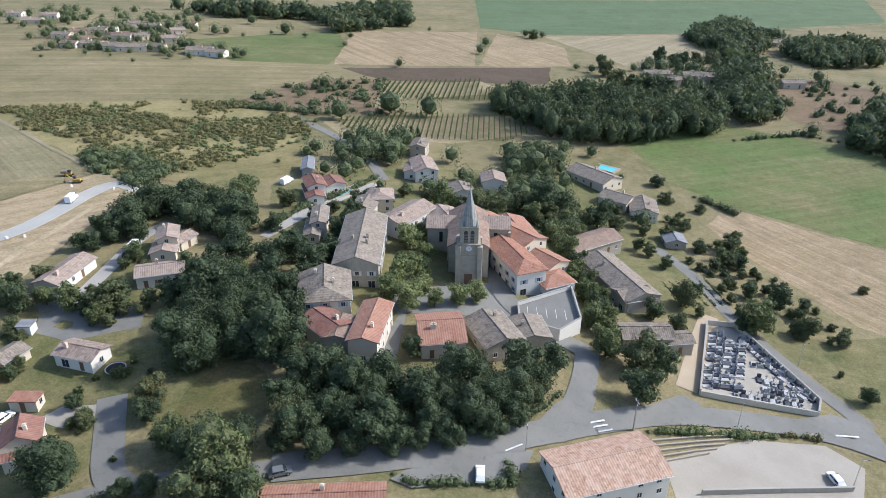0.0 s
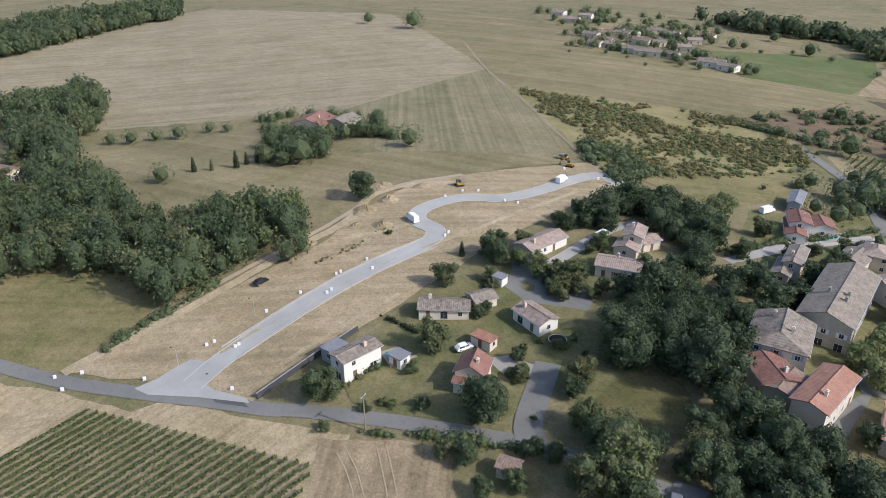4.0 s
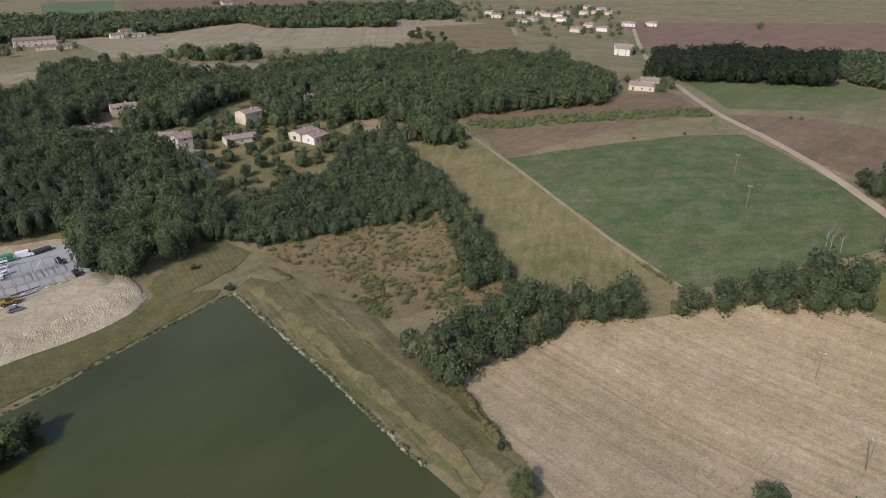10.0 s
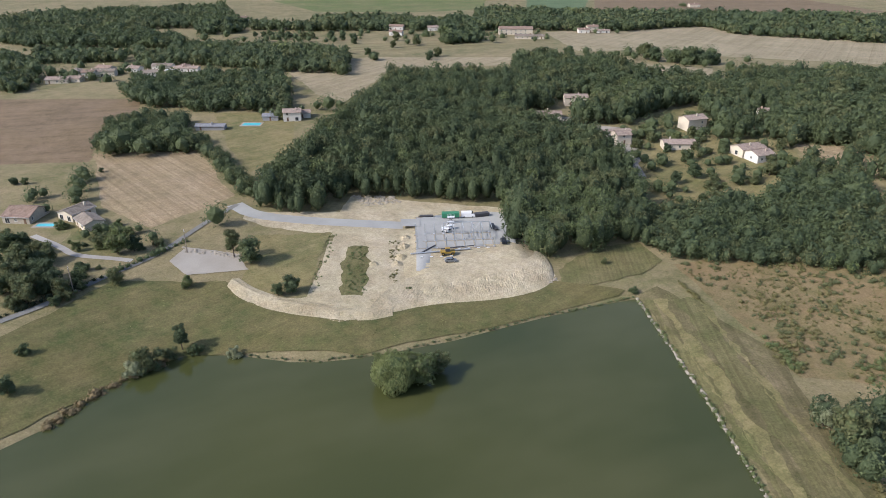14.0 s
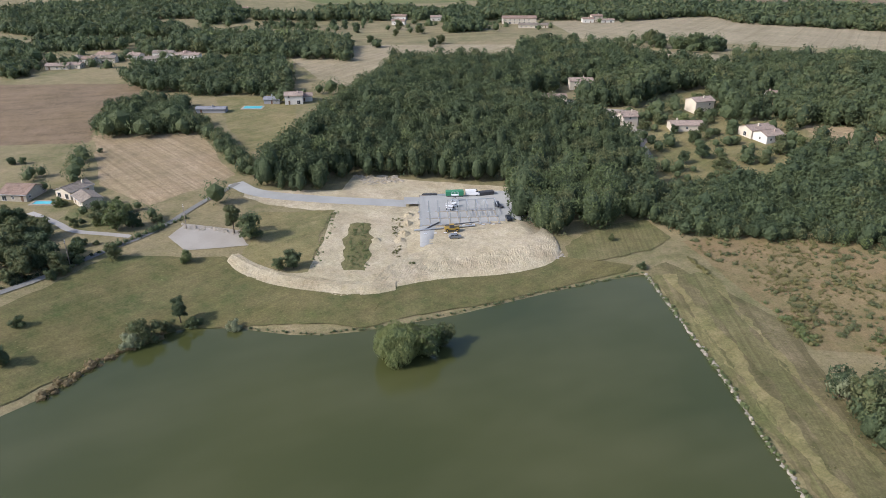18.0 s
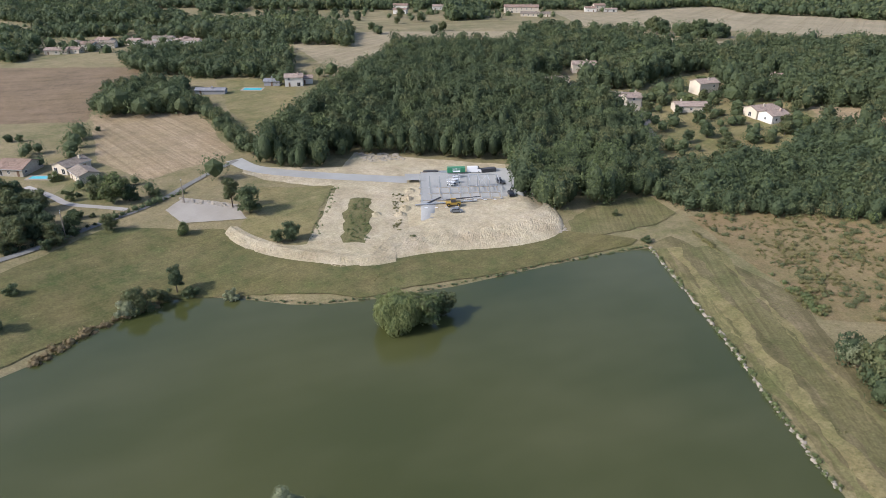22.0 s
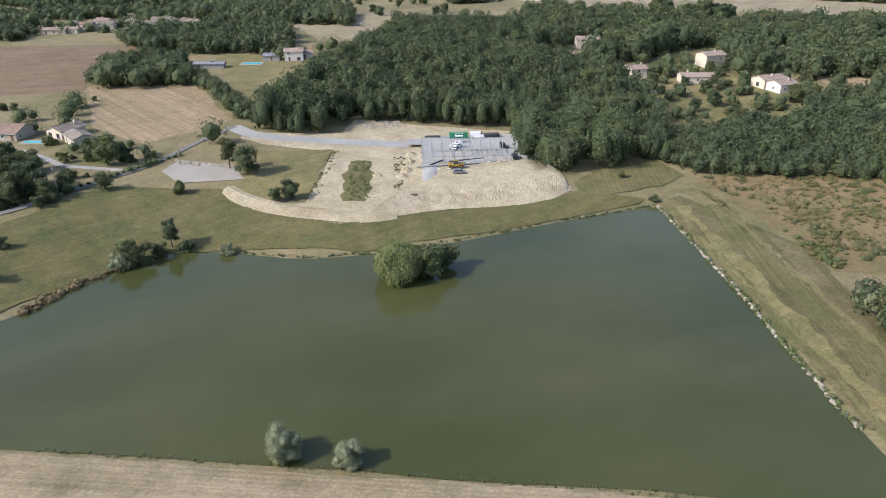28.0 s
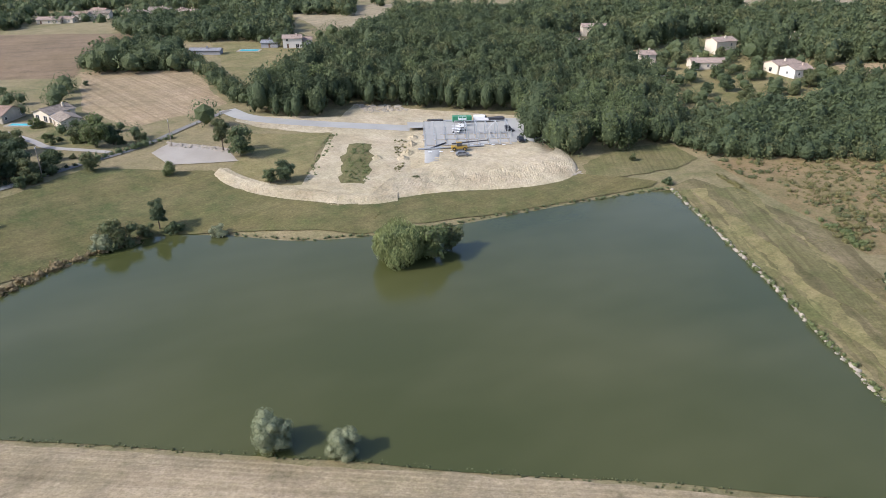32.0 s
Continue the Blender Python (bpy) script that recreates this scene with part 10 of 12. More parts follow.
for k in range(5):
    r = bmesh.ops.create_icosphere(fb, subdivisions=1, radius=0.16)
    bmesh.ops.translate(fb, vec=(0.2 * math.cos(k * 1.3), -0.3 + 0.2 * math.sin(k * 1.3), 0.55), verts=r["verts"])
FLOWER_ME = bpy.data.meshes.new("flowers")
fb.to_mesh(FLOWER_ME)
fb.free()
FLOWER_ME.materials.append(MAT["leaf_light"])
grave_no = 0


def grave(x, y, turn):
    global grave_no
    grave_no += 1
    sm, hm = GRAVES[(grave_no * 5) % 9]
    tone = ("grey granite", "pale marble", "dark granite")[((grave_no * 5) % 9) % 3]
    ob = thing("grave", x, y, turn, tone + " grave with an upright headstone", "grave", "graves in the cemetery", z=float(ground_z(x, y)) + CEMETERY_LIFT)
    part("slab", sm, None, ob)
    part("headstone", hm, None, ob)
    if grave_no % 3 == 0:
        part("flowers", FLOWER_ME, None, ob, "small green plant pot")


def grave_rows(a, b, step, turn, depth=1):
    L = math.hypot(b[0] - a[0], b[1] - a[1])
    ux, uy = (b[0] - a[0]) / L, (b[1] - a[1]) / L
    for k in range(int(L / step) + 1):
        for d in range(depth):
            x, y = a[0] + ux * k * step - uy * d * 3.0, a[1] + uy * k * step + ux * d * 3.0
            if bool(inside(CEMETERY, x, y)) and (k * 7 + d) % 11:
                grave(x, y, turn)



grave_rows((-43.3, -170.5), (-37.1, -141.3), 1.6, 95, 1)
grave_rows((-45.1, -171.3), (-38.8, -142.0), 1.6, 95, 1)
grave_rows((-47.2, -168.6), (-41.3, -143.0), 1.6, -85, 1)
grave_rows((-48.5, -167.7), (-42.7, -143.6), 1.9, 95, 1)
grave_rows((-50.4, -168.5), (-44.9, -144.4), 1.9, -85, 1)
grave_rows((-51.0, -173.2), (-62.7, -145.4), 1.8, 40, 1)
grave_rows((-49.6, -169.6), (-60.8, -145.4), 1.8, -140, 1)
grave_rows((-42.3, -141.2), (-60.8, -143.2), 1.7, 175, 1)
grave_rows((-49.5, -150.9), (-57.1, -149.1), 1.7, 175, 1)
grave_rows((-49.4, -157.1), (-55.9, -158.4), 1.8, -5, 1)
grave_rows((-49.9, -146.4), (-59.3, -147.1), 1.7, -5, 1)


# ---- raised yard beside the town hall ----
DECK = [(9.3, -156.2), (-4.1, -167.6), (-6.9, -151.9), (-1.8, -145.2), (8.2, -148.5)]
deck_z = 2.3 + max(float(ground_z(x, y)) for x, y in DECK) - 1.5
deck = thing("parking_deck", DECK[0][0], DECK[0][1], 0, "raised grey yard with white walls beside the town hall", "terrace", z=deck_z)
me_v = [(x - DECK[0][0], y - DECK[0][1], 0) for x, y in DECK] + [(x - DECK[0][0], y - DECK[0][1], -7) for x, y in DECK]
nd = len(DECK)
part("floor", from_lists("floor", me_v, [tuple(range(nd))[::-1]] + [(i, (i + 1) % nd, (i + 1) % nd + nd, i + nd) for i in range(nd)], MAT["asphalt"]), None, deck)
for (ax, ay), (bx, by) in zip(DECK, DECK[1:] + DECK[:1]):
    L = math.hypot(bx - ax, by - ay)
    m_ = pose((ax + bx) / 2 - DECK[0][0], (ay + by) / 2 - DECK[0][1], 0, 0, 0, math.degrees(math.atan2(by - ay, bx - ax)))
    w_ = part("wall", boxed(-L / 2, L / 2, -0.15, 0.15, -6, 1.0), WALL["white"], deck, at=m_)
    part("coping", boxed(-L / 2, L / 2, -0.22, 0.22, 1.0, 1.1), MAT["concrete"], w_)
for k in range(5):
    part("painted_line", boxed(-0.06, 0.06, -2.2, 2.2, 0.005, 0.02), MAT["paint"], deck, at=pose(sum(p[0] for p in DECK) / nd - DECK[0][0] - 4 + 2.4 * k, sum(p[1] for p in DECK) / nd - DECK[0][1], 0, 0, 0, 8))



# ---- the building site ----
SITE_Z = 3.94


def hall_shell(x, y, turn, L, W, bays, h):
    z = SITE_Z
    ob = thing("hall_shell", x, y, turn, "unfinished hall of bare white steel columns", "building", z=z)
    for j in range(3):
        part("strip_footing", boxed(-0.6, L + 0.6, j * W / 2 - 0.3, j * W / 2 + 0.3, -0.9, 0.1), MAT["stone_pale"], ob)
    for i in range(bays + 1):
        part("strip_footing", boxed(i * L / bays - 0.22, i * L / bays + 0.22, 0.3, W - 0.3, -0.9, 0.06), MAT["stone_pale"], ob)
    for j in range(3):
        for i in range(bays + 1):
            px, py = i * L / bays, j * W / 2
            bm = boxed(px - 0.12, px + 0.12, py - 0.12, py + 0.12, 0.1, h)
            box(bm, px - 0.35, px + 0.35, py - 0.35, py + 0.35, 0.1, 0.3)
            part("column", bm, MAT["steel"], ob)
    for i in range(bays // 2, bays + 1):
        part("rafter", boxed(i * L / bays - 0.1, i * L / bays + 0.1, W / 2, W, h, h + 0.25), MAT["steel"], ob)
    for i in range(3, bays):
        part("beam", boxed(i * L / bays, (i + 1) * L / bays, W - 0.1, W + 0.1, h - 0.05, h + 0.18), MAT["steel"], ob)
    for i in (bays - 2,):
        for s in (0, 1):
            bm = bmesh.new()
            rod(bm, ((i + s) * L / bays, W, 0.3), ((i + 1 - s) * L / bays, W, h), 0.06, 5)
            part("brace", bm, MAT["steel"], ob)
    for i in range(bays):
        part("footing_mark", boxed(i * L / bays + 0.5, i * L / bays + 1.6, -7.5 if i < 4 else -1.2, -7.2 if i < 4 else -0.9, 0.1, 0.3), MAT["white_metal"], ob)
    return ob


def rubble_bank(foot, top, height, label, on_land=False):
    """A tipped slope between two lines, rough with clods and washed gullies."""
    rows, cols = 34, 300
    share = []
    a, b = densify(smooth_line(foot), 0.2, 0, False), densify(smooth_line(top), 0.2, 0, False)
    verts, faces = [], []
    for i in range(cols):
        p, q = a[int(i * (len(a) - 1) / (cols - 1))], b[int(i * (len(b) - 1) / (cols - 1))]
        for k in range(rows):
            f = k / (rows - 1)
            x, y = p[0] + (q[0] - p[0]) * f, p[1] + (q[1] - p[1]) * f
            rough = 0.16 * noise.noise((x * 1.7, y * 1.7, 2.0)) + 0.3 * noise.noise((x * 0.3, y * 0.3, 5.0)) + 0.14 * noise.noise((x * 3.6, y * 3.6, 9.0))
            verts.append((x, y, 0.2 * (1 - f) + height * f ** 0.85 + rough * math.sin(math.pi * min(0.97, 0.06 + f))))
            share.append(1 if on_land else 1 - f)
    land = ground_z([v[0] for v in verts], [v[1] for v in verts])
    verts = [(x, y, z + k * float(b)) for (x, y, z), k, b in zip(verts, share, land)]
    for i in range(cols - 1):
        for k in range(rows - 1):
            n0 = i * rows + k
            faces.append((n0, n0 + rows, n0 + rows + 1, n0 + 1))
    return tagged(new("earth_bank", mesh_of("earth_bank", verts, faces, MAT["fill"])), label, "bank", kind="structure")


rubble_bank([(-20.1, 206.5), (-10.2, 210.9), (3.5, 217), (17.7, 218.7), (30.5, 222.4), (41.5, 229.4), (44.9, 243.5), (40, 262.7), (36.8, 278.4)], [(-11.2, 226.4), (-6.8, 229.9), (1.5, 235), (13, 238.9), (26.8, 242.4), (37, 246.5), (38.8, 252.7), (36.7, 265), (34.5, 278.3)], 3.85, "pale rough slope of tipped earth and stones")
rubble_bank([(-65.3, 224.6), (-60.3, 218), (-48.1, 210.8), (-33.7, 207), (-18.3, 205.3), (-10.1, 208.9)], [(-64.4, 228.1), (-58.4, 222), (-47, 215.6), (-33.4, 211.7), (-19.6, 209.7), (-10.4, 213.6)], 0.9, "pale rough berm of tipped earth", True)
rubble_bank([(-10.6, 216.7), (-19.9, 213), (-33.2, 214.7), (-46.2, 218.2), (-56.8, 224.1), (-62.6, 229.6)], [(-10.4, 213.6), (-19.6, 209.7), (-33.4, 211.7), (-47, 215.6), (-58.4, 222), (-64.4, 228.1)], 0.9, "inner face of an earth berm", True)
hall_shell(-4.0, 253.3, 5, 28.3, 13.0, 8, 4.6)


def crane(x, y, turn):
    z = SITE_Z
    ob = thing("telescopic_handler", x, y, turn, "yellow telescopic handler with its boom laid out", "machine", z=z)
    part("chassis", boxed(-2.6, 2.6, -1.0, 1.0, 0.6, 1.5, bev=0.12), MAT["yellow"], ob)
    cab = part("cab", boxed(-0.9, 0.7, -1.1, -0.1, 1.5, 2.7, bev=0.1), MAT["dark_metal"], ob)
    part("roof", boxed(-1.0, 0.8, -1.15, -0.05, 2.7, 2.8), MAT["yellow"], cab)
    bm = bmesh.new()
    rod(bm, (-2.4, 0.4, 2.0), (4.5, 0.4, 2.6), 0.26, 6)
    boom = part("boom", bm, MAT["dark_metal"], ob)
    bm = bmesh.new()
    rod(bm, (4.2, 0.4, 2.57), (9.5, 0.4, 3.0), 0.18, 6)
    part("extension", bm, MAT["dark_metal"], boom)
    for sx in (-1.7, 1.7):
        for sy in (-1.1, 1.1):
            bm = bmesh.new()
            rod(bm, (sx, sy - 0.25, 0.6), (sx, sy + 0.25, 0.6), 0.6, 12)
            w = part("wheel", bm, MAT["rubber"], ob)
            bm = bmesh.new()
            rod(bm, (sx, sy - 0.28, 0.6), (sx, sy + 0.28, 0.6), 0.28, 10)
            part("rim", bm, MAT["yellow"], w)
    return ob


crane(7.0, 248.8, 5)

ob = thing("girder", 4.5, 250.8, 12, "long grey steel girder lying on the ground", "girder", z=SITE_Z)
part("body", boxed(-11.0, 11.0, -0.25, 0.25, 0.12, 0.5, bev=0.05), MAT["steel"], ob)
part("base", boxed(-10.80, 10.80, -0.20, 0.20, 0, 0.12), MAT["dark_metal"], ob)
ob = thing("girder", -0.2, 252.7, 53, "dark steel beam lying on the slab", "girder", z=SITE_Z)
part("body", boxed(-4.5, 4.5, -0.2, 0.2, 0.10, 0.4, bev=0.05), MAT["dark_metal"], ob)
part("base", boxed(-4.30, 4.30, -0.15, 0.15, 0, 0.10), MAT["dark_metal"], ob)
ob = thing("container", 8.3, 283.6, 5, "green steel site container box", "container", z=SITE_Z)
part("body", boxed(-3.5, 3.5, -1.2, 1.2, 0.60, 2.4, bev=0.05), MAT["green_paint"], ob)
part("base", boxed(-3.30, 3.30, -1.15, 1.15, 0, 0.60), MAT["dark_metal"], ob)
def bundle(name, x, y, turn, L, n, layers, mat, label):
    """Sections laid side by side in layers on cross timbers."""
    ob = thing(name, x, y, turn, label, name.replace("_", " "), z=SITE_Z)
    for sx in (-0.35, 0.35):
        part("timber", boxed(L * sx - 0.1, L * sx + 0.1, -n * 0.16, n * 0.16, 0, 0.15), MAT["pole_wood"], ob)
    for k in range(layers):
        for i in range(n):
            cut = 0.25 * ((i * 7 + k * 3) % 4)
            part("section", boxed(-L / 2 + cut, L / 2 - cut / 2, (i - n / 2) * 0.32 + 0.03, (i + 1 - n / 2) * 0.32 - 0.03, 0.15 + 0.27 * k, 0.4 + 0.27 * k), mat, ob)
    return ob


def scissor_lift(x, y, turn, h, label):
    ob = thing("scissor_lift", x, y, turn, label, "scissor lift", z=SITE_Z)
    part("chassis", boxed(-1.3, 1.3, -0.6, 0.6, 0.3, 0.75, bev=0.06), MAT["white_metal"], ob)
    for sx in (-0.9, 0.9):
        for sy in (-0.6, 0.6):
            part("wheel", rod(bmesh.new(), (sx, sy - 0.12, 0.3), (sx, sy + 0.12, 0.3), 0.3, 10), MAT["rubber"], ob)
    for sy in (-0.45, 0.45):
        for a, b in ((-1.0, 1.0), (1.0, -1.0)):
            part("scissor_arm", rod(bmesh.new(), (a, sy, 0.75), (b, sy, h - 0.1), 0.06, 5), MAT["dark_metal"], ob)
    deck = part("platform", boxed(-1.4, 1.4, -0.65, 0.65, h - 0.1, h + 0.05), MAT["white_metal"], ob)
    for y0 in (-0.62, 0.62):
        part("rail", boxed(-1.4, 1.4, y0 - 0.03, y0 + 0.03, h + 0.95, h + 1.02), MAT["white_metal"], deck)
    for sx in (-1.35, 0.0, 1.35):
        for sy in (-0.62, 0.62):
            part("rail_post", boxed(sx - 0.03, sx + 0.03, sy - 0.03, sy + 0.03, h + 0.05, h + 0.95), MAT["white_metal"], deck)
    return ob


bundle("material_stack", -1.6, 283.9, 5, 6.0, 5, 3, MAT["dark_metal"], "stack of dark building sections on timbers")
bundle("material_stack", -4.2, 282.6, 18, 3.0, 4, 2, MAT["pole_wood"], "low stack of boards beside the site road")
bundle("steel_stack", 3.4, 283.8, 5, 4.0, 5, 2, MAT["steel"], "stack of grey steel sections on timbers")
bundle("steel_stack", 25.5, 272.0, -68, 3.5, 4, 2, MAT["dark_metal"], "dark steel sections laid on the gravel")
scissor_lift(6.2, 269.2, -27, 1.5, "white scissor lift lowered beside steel columns")
scissor_lift(8.2, 272.0, 30, 1.6, "white scissor lift standing among steel columns")
scissor_lift(8.4, 278.1, 5, 2.6, "white scissor lift with a raised deck")
ob = thing("trailer", 21.0, 285.8, 17, "trailer with steel parts", "trailer", z=SITE_Z)
part("body", boxed(-3.0, 3.0, -1.1, 1.1, 0.35, 1.4, bev=0.05), MAT["dark_metal"], ob)
part("base", boxed(-2.80, 2.80, -1.05, 1.05, 0, 0.35), MAT["dark_metal"], ob)


# ---- the new estate road ----
def tracked_machine(x, y, turn, label, name, dumper):
    ob = thing(name, x, y, turn, label, "machine")
    ob.scale = (0.78, 0.78, 0.78)
    for s in (-1, 1):
        bm = boxed(-1.9, 1.9, s * 1.1 - 0.3, s * 1.1 + 0.3, 0, 0.9, bev=0.25)
        part("track", bm, MAT["rubber"], ob)
    body = part("body", boxed(-1.6, 1.5, -1.1, 1.1, 0.9, 2.0, bev=0.1), MAT["yellow"], ob)
    cab = part("cab", boxed(0.2, 1.5, -1.05, 0.1, 2.0, 3.2, bev=0.1), MAT["dark_metal"], ob)
    part("window", boxed(1.48, 1.54, -0.95, 0.0, 2.3, 3.0), MAT["glass"], cab)
    if dumper:
        part("skip", boxed(-2.8, 0.0, -1.3, 1.3, 1.6, 2.9, bev=0.2), MAT["pole_wood"], ob)
    else:
        bm = bmesh.new()
        rod(bm, (1.3, 0.5, 1.8), (3.6, 0.5, 4.2), 0.25, 6)
        boom = part("boom", bm, MAT["yellow"], ob)
        bm = bmesh.new()
        rod(bm, (3.6, 0.5, 4.2), (5.0, 0.5, 1.4), 0.18, 6)
        part("dipper", bm, MAT["yellow"], boom)
        part("bucket", boxed(4.5, 5.4, 0.0, 1.0, 0.5, 1.4, bev=0.15), MAT["dark_metal"], boom)
    return ob


tracked_machine(175.0, -150.1, 70, "yellow dumper parked on bare earth", "dumper", True)
tracked_machine(163.8, -195.6, 20, "yellow excavator parked at the road's end", "excavator", False)
tracked_machine(170.8, -200.6, 200, "yellow bulldozer parked at the road's end", "bulldozer", True)


def meter_post(x, y, turn):
    ob = thing("meter_post", x, y, turn, "small white meter box at the kerb", "box", "meter boxes along the new road")
    part("box", boxed(-0.35, 0.35, -0.2, 0.2, 0, 1.0, bev=0.04), MAT["white_metal"], ob)
    part("plinth", boxed(-0.5, 0.5, -0.3, 0.3, -0.2, 0.12), MAT["concrete"], ob)



meter_post(150.0, -45.9, 55)
meter_post(149.8, -47.8, 55)
meter_post(144.0, -50.6, 55)
meter_post(144.1, -51.6, 55)
meter_post(151.2, -62.8, 55)
meter_post(152.0, -73.3, 55)
meter_post(146.7, -78.3, 55)
meter_post(147.0, -79.9, 55)
meter_post(152.8, -85.1, 55)
meter_post(152.8, -86.6, 55)
meter_post(153.1, -95.6, 55)
meter_post(147.9, -93.9, 55)
meter_post(148.2, -120.6, 55)
meter_post(149.2, -122.8, 55)
meter_post(150.7, -154.2, 55)
meter_post(154.8, -152.2, 55)
meter_post(170.6, -139.8, 55)
meter_post(166.9, -151.5, 55)
meter_post(170.5, -147.4, 55)
meter_post(162.9, -191.4, 55)
meter_post(148.7, -193.5, 55)
meter_post(163.6, -20.2, 55)
meter_post(161.1, -15.0, 55)
meter_post(130.7, -43.4, 55)
meter_post(149.6, -30.3, 55)
meter_post(167.0, -14.9, 55)
for offset in (-3.45, 3.45):
    line = smooth_line([(143.1, -48.6), (148.1, -80.7), (148.9, -98.1), (148.3, -115.2)])
    pts = densify(line, 3.0, 0, False)
    verts, faces = [], []
    for i, (x, y) in enumerate(pts):
        ax, ay = pts[max(i - 1, 0)]
        bx, by = pts[min(i + 1, len(pts) - 1)]
        L = math.hypot(bx - ax, by - ay)
        nx, ny = -(by - ay) / L, (bx - ax) / L
        for w, h in ((-0.12, -0.2), (-0.12, 0.55), (0.12, 0.55), (0.12, -0.2)):
            px, py = x + nx * (offset + w), y + ny * (offset + w)
            verts.append((px, py, float(ground_z(px, py)) + h + 0.35 * 0))
        if i:
            k = 4 * i
            faces += [(k - 4 + j, k + j, k + (j + 1) % 4, k - 4 + (j + 1) % 4) for j in range(4)]
    tagged(new("kerb", mesh_of("kerb", verts, faces, MAT["concrete"])), "pale concrete kerb along the new road", "kerb", kind="structure")

ob = tagged(new("road_marking", mesh_of("road_marking", [(-1.75, -0.25, 0), (1.75, -0.25, 0), (1.75, 0.25, 0), (-1.75, 0.25, 0)], [(0, 1, 2, 3)], MAT["paint"])), "worn white road marking", "road marking", kind="structure")
ob.matrix_basis = pose(-12.7, -116.9, float(ground_z(-12.7, -116.9)) + 0.45, 0, 0, -156)
ob = tagged(new("road_marking", mesh_of("road_marking", [(-1.75, -0.25, 0), (1.75, -0.25, 0), (1.75, 0.25, 0), (-1.75, 0.25, 0)], [(0, 1, 2, 3)], MAT["paint"])), "worn white road marking", "road marking", kind="structure")
ob.matrix_basis = pose(-11.7, -117.9, float(ground_z(-11.7, -117.9)) + 0.45, 0, 0, -156)
ob = tagged(new("road_marking", mesh_of("road_marking", [(-1.75, -0.25, 0), (1.75, -0.25, 0), (1.75, 0.25, 0), (-1.75, 0.25, 0)], [(0, 1, 2, 3)], MAT["paint"])), "worn white road marking", "road marking", kind="structure")
ob.matrix_basis = pose(-11.0, -119.0, float(ground_z(-11.0, -119.0)) + 0.45, 0, 0, -155)
ob = tagged(new("road_marking", mesh_of("road_marking", [(-3.0, -0.25, 0), (3.0, -0.25, 0), (3.0, 0.25, 0), (-3.0, 0.25, 0)], [(0, 1, 2, 3)], MAT["paint"])), "worn white road marking", "road marking", kind="structure")
ob.matrix_basis = pose(-66.2, -134.2, float(ground_z(-66.2, -134.2)) + 0.45, 0, 0, -174)
ob = tagged(new("road_marking", mesh_of("road_marking", [(-2.0, -0.2, 0), (2.0, -0.2, 0), (2.0, 0.2, 0), (-2.0, 0.2, 0)], [(0, 1, 2, 3)], MAT["paint"])), "worn white road marking", "road marking", kind="structure")
ob.matrix_basis = pose(5.3, -105.7, float(ground_z(5.3, -105.7)) + 0.45, 0, 0, -141)
dead_tree(234.8, 115.5, 11)
dead_tree(238.2, 113.7, 9)
dead_tree(249.9, 105.8, 12)
dead_tree(236.9, 118.1, 10)
scatter("far_trees", [(423, -477.5, 2.8), (424.8, -480.4, 4.3), (416.9, -504.2, 2.9), (397.7, -489.6, 2.8), (335.4, -439.1, 4.1), (331.4, -410.9, 3.8), (324.7, -441.6, 4.3), (295.2, -423.6, 3.5), (316.1, -398.6, 2.7), (327.2, -420.6, 3.6), (325.4, -459.2, 3.5), (299.3, -406.7, 3.1), (263.5, -416.1, 3.2), (295.8, -412.6, 3.3), (307, -456.4, 2.6), (324.5, -480.4, 2.6), (311.1, -513.3, 4.4), (315.7, -514.9, 2.5), (294.8, -454.6, 3.3), (292.7, -456.4, 4.1), (359.8, -437.4, 2.5), (358.1, -431, 4.1), (363.1, -422.9, 3.3), (355.3, -446.9, 2.8), (341.8, -459.8, 2.6), (356.7, -450.5, 3.6), (303.9, -525.3, 2.6), (304.4, -520.6, 2.6), (217.7, -428.2, 3.3), (252.8, -430.3, 4.1)], 3, 90, "leaf", "scattered broadleaf trees and copses in far fields", "trees", 1, 1.0)
scatter("far_trees", [(237.2, -436.4, 2.7), (236.9, -423.5, 3.8), (230, -433, 4.1), (208.7, -420.2, 3.9), (470.8, -510.7, 4.4), (448.1, -528.6, 4.3), (466.9, -505.4, 3.8), (464.1, -515.2, 3.8), (423.3, -540.9, 2.9), (442.9, -521.3, 2.5), (431.7, -529.5, 4.1), (427.5, -540, 3.6), (294.5, -427, 3.6), (303.4, -409.6, 3.7), (348.3, -472.1, 2.8), (327.7, -461.4, 4.2), (342.7, -469.6, 3.6), (339, -511.7, 3), (345.2, -492.7, 3.7), (347.3, -508.9, 3.4), (323.2, -417, 4.3), (325.7, -396.2, 4.2), (330.5, -392.1, 2.9), (254.4, -418.1, 3.6), (280.1, -427.7, 2.5), (299.8, -478.1, 4.2), (304.9, -484.8, 3.9), (280.3, -491.1, 4.3), (-72.2, -465.6, 3.1), (-38.2, -484.7, 3.7)], 3, 90, "leaf", "scattered broadleaf trees and copses in far fields", "trees", 31, 1.0)
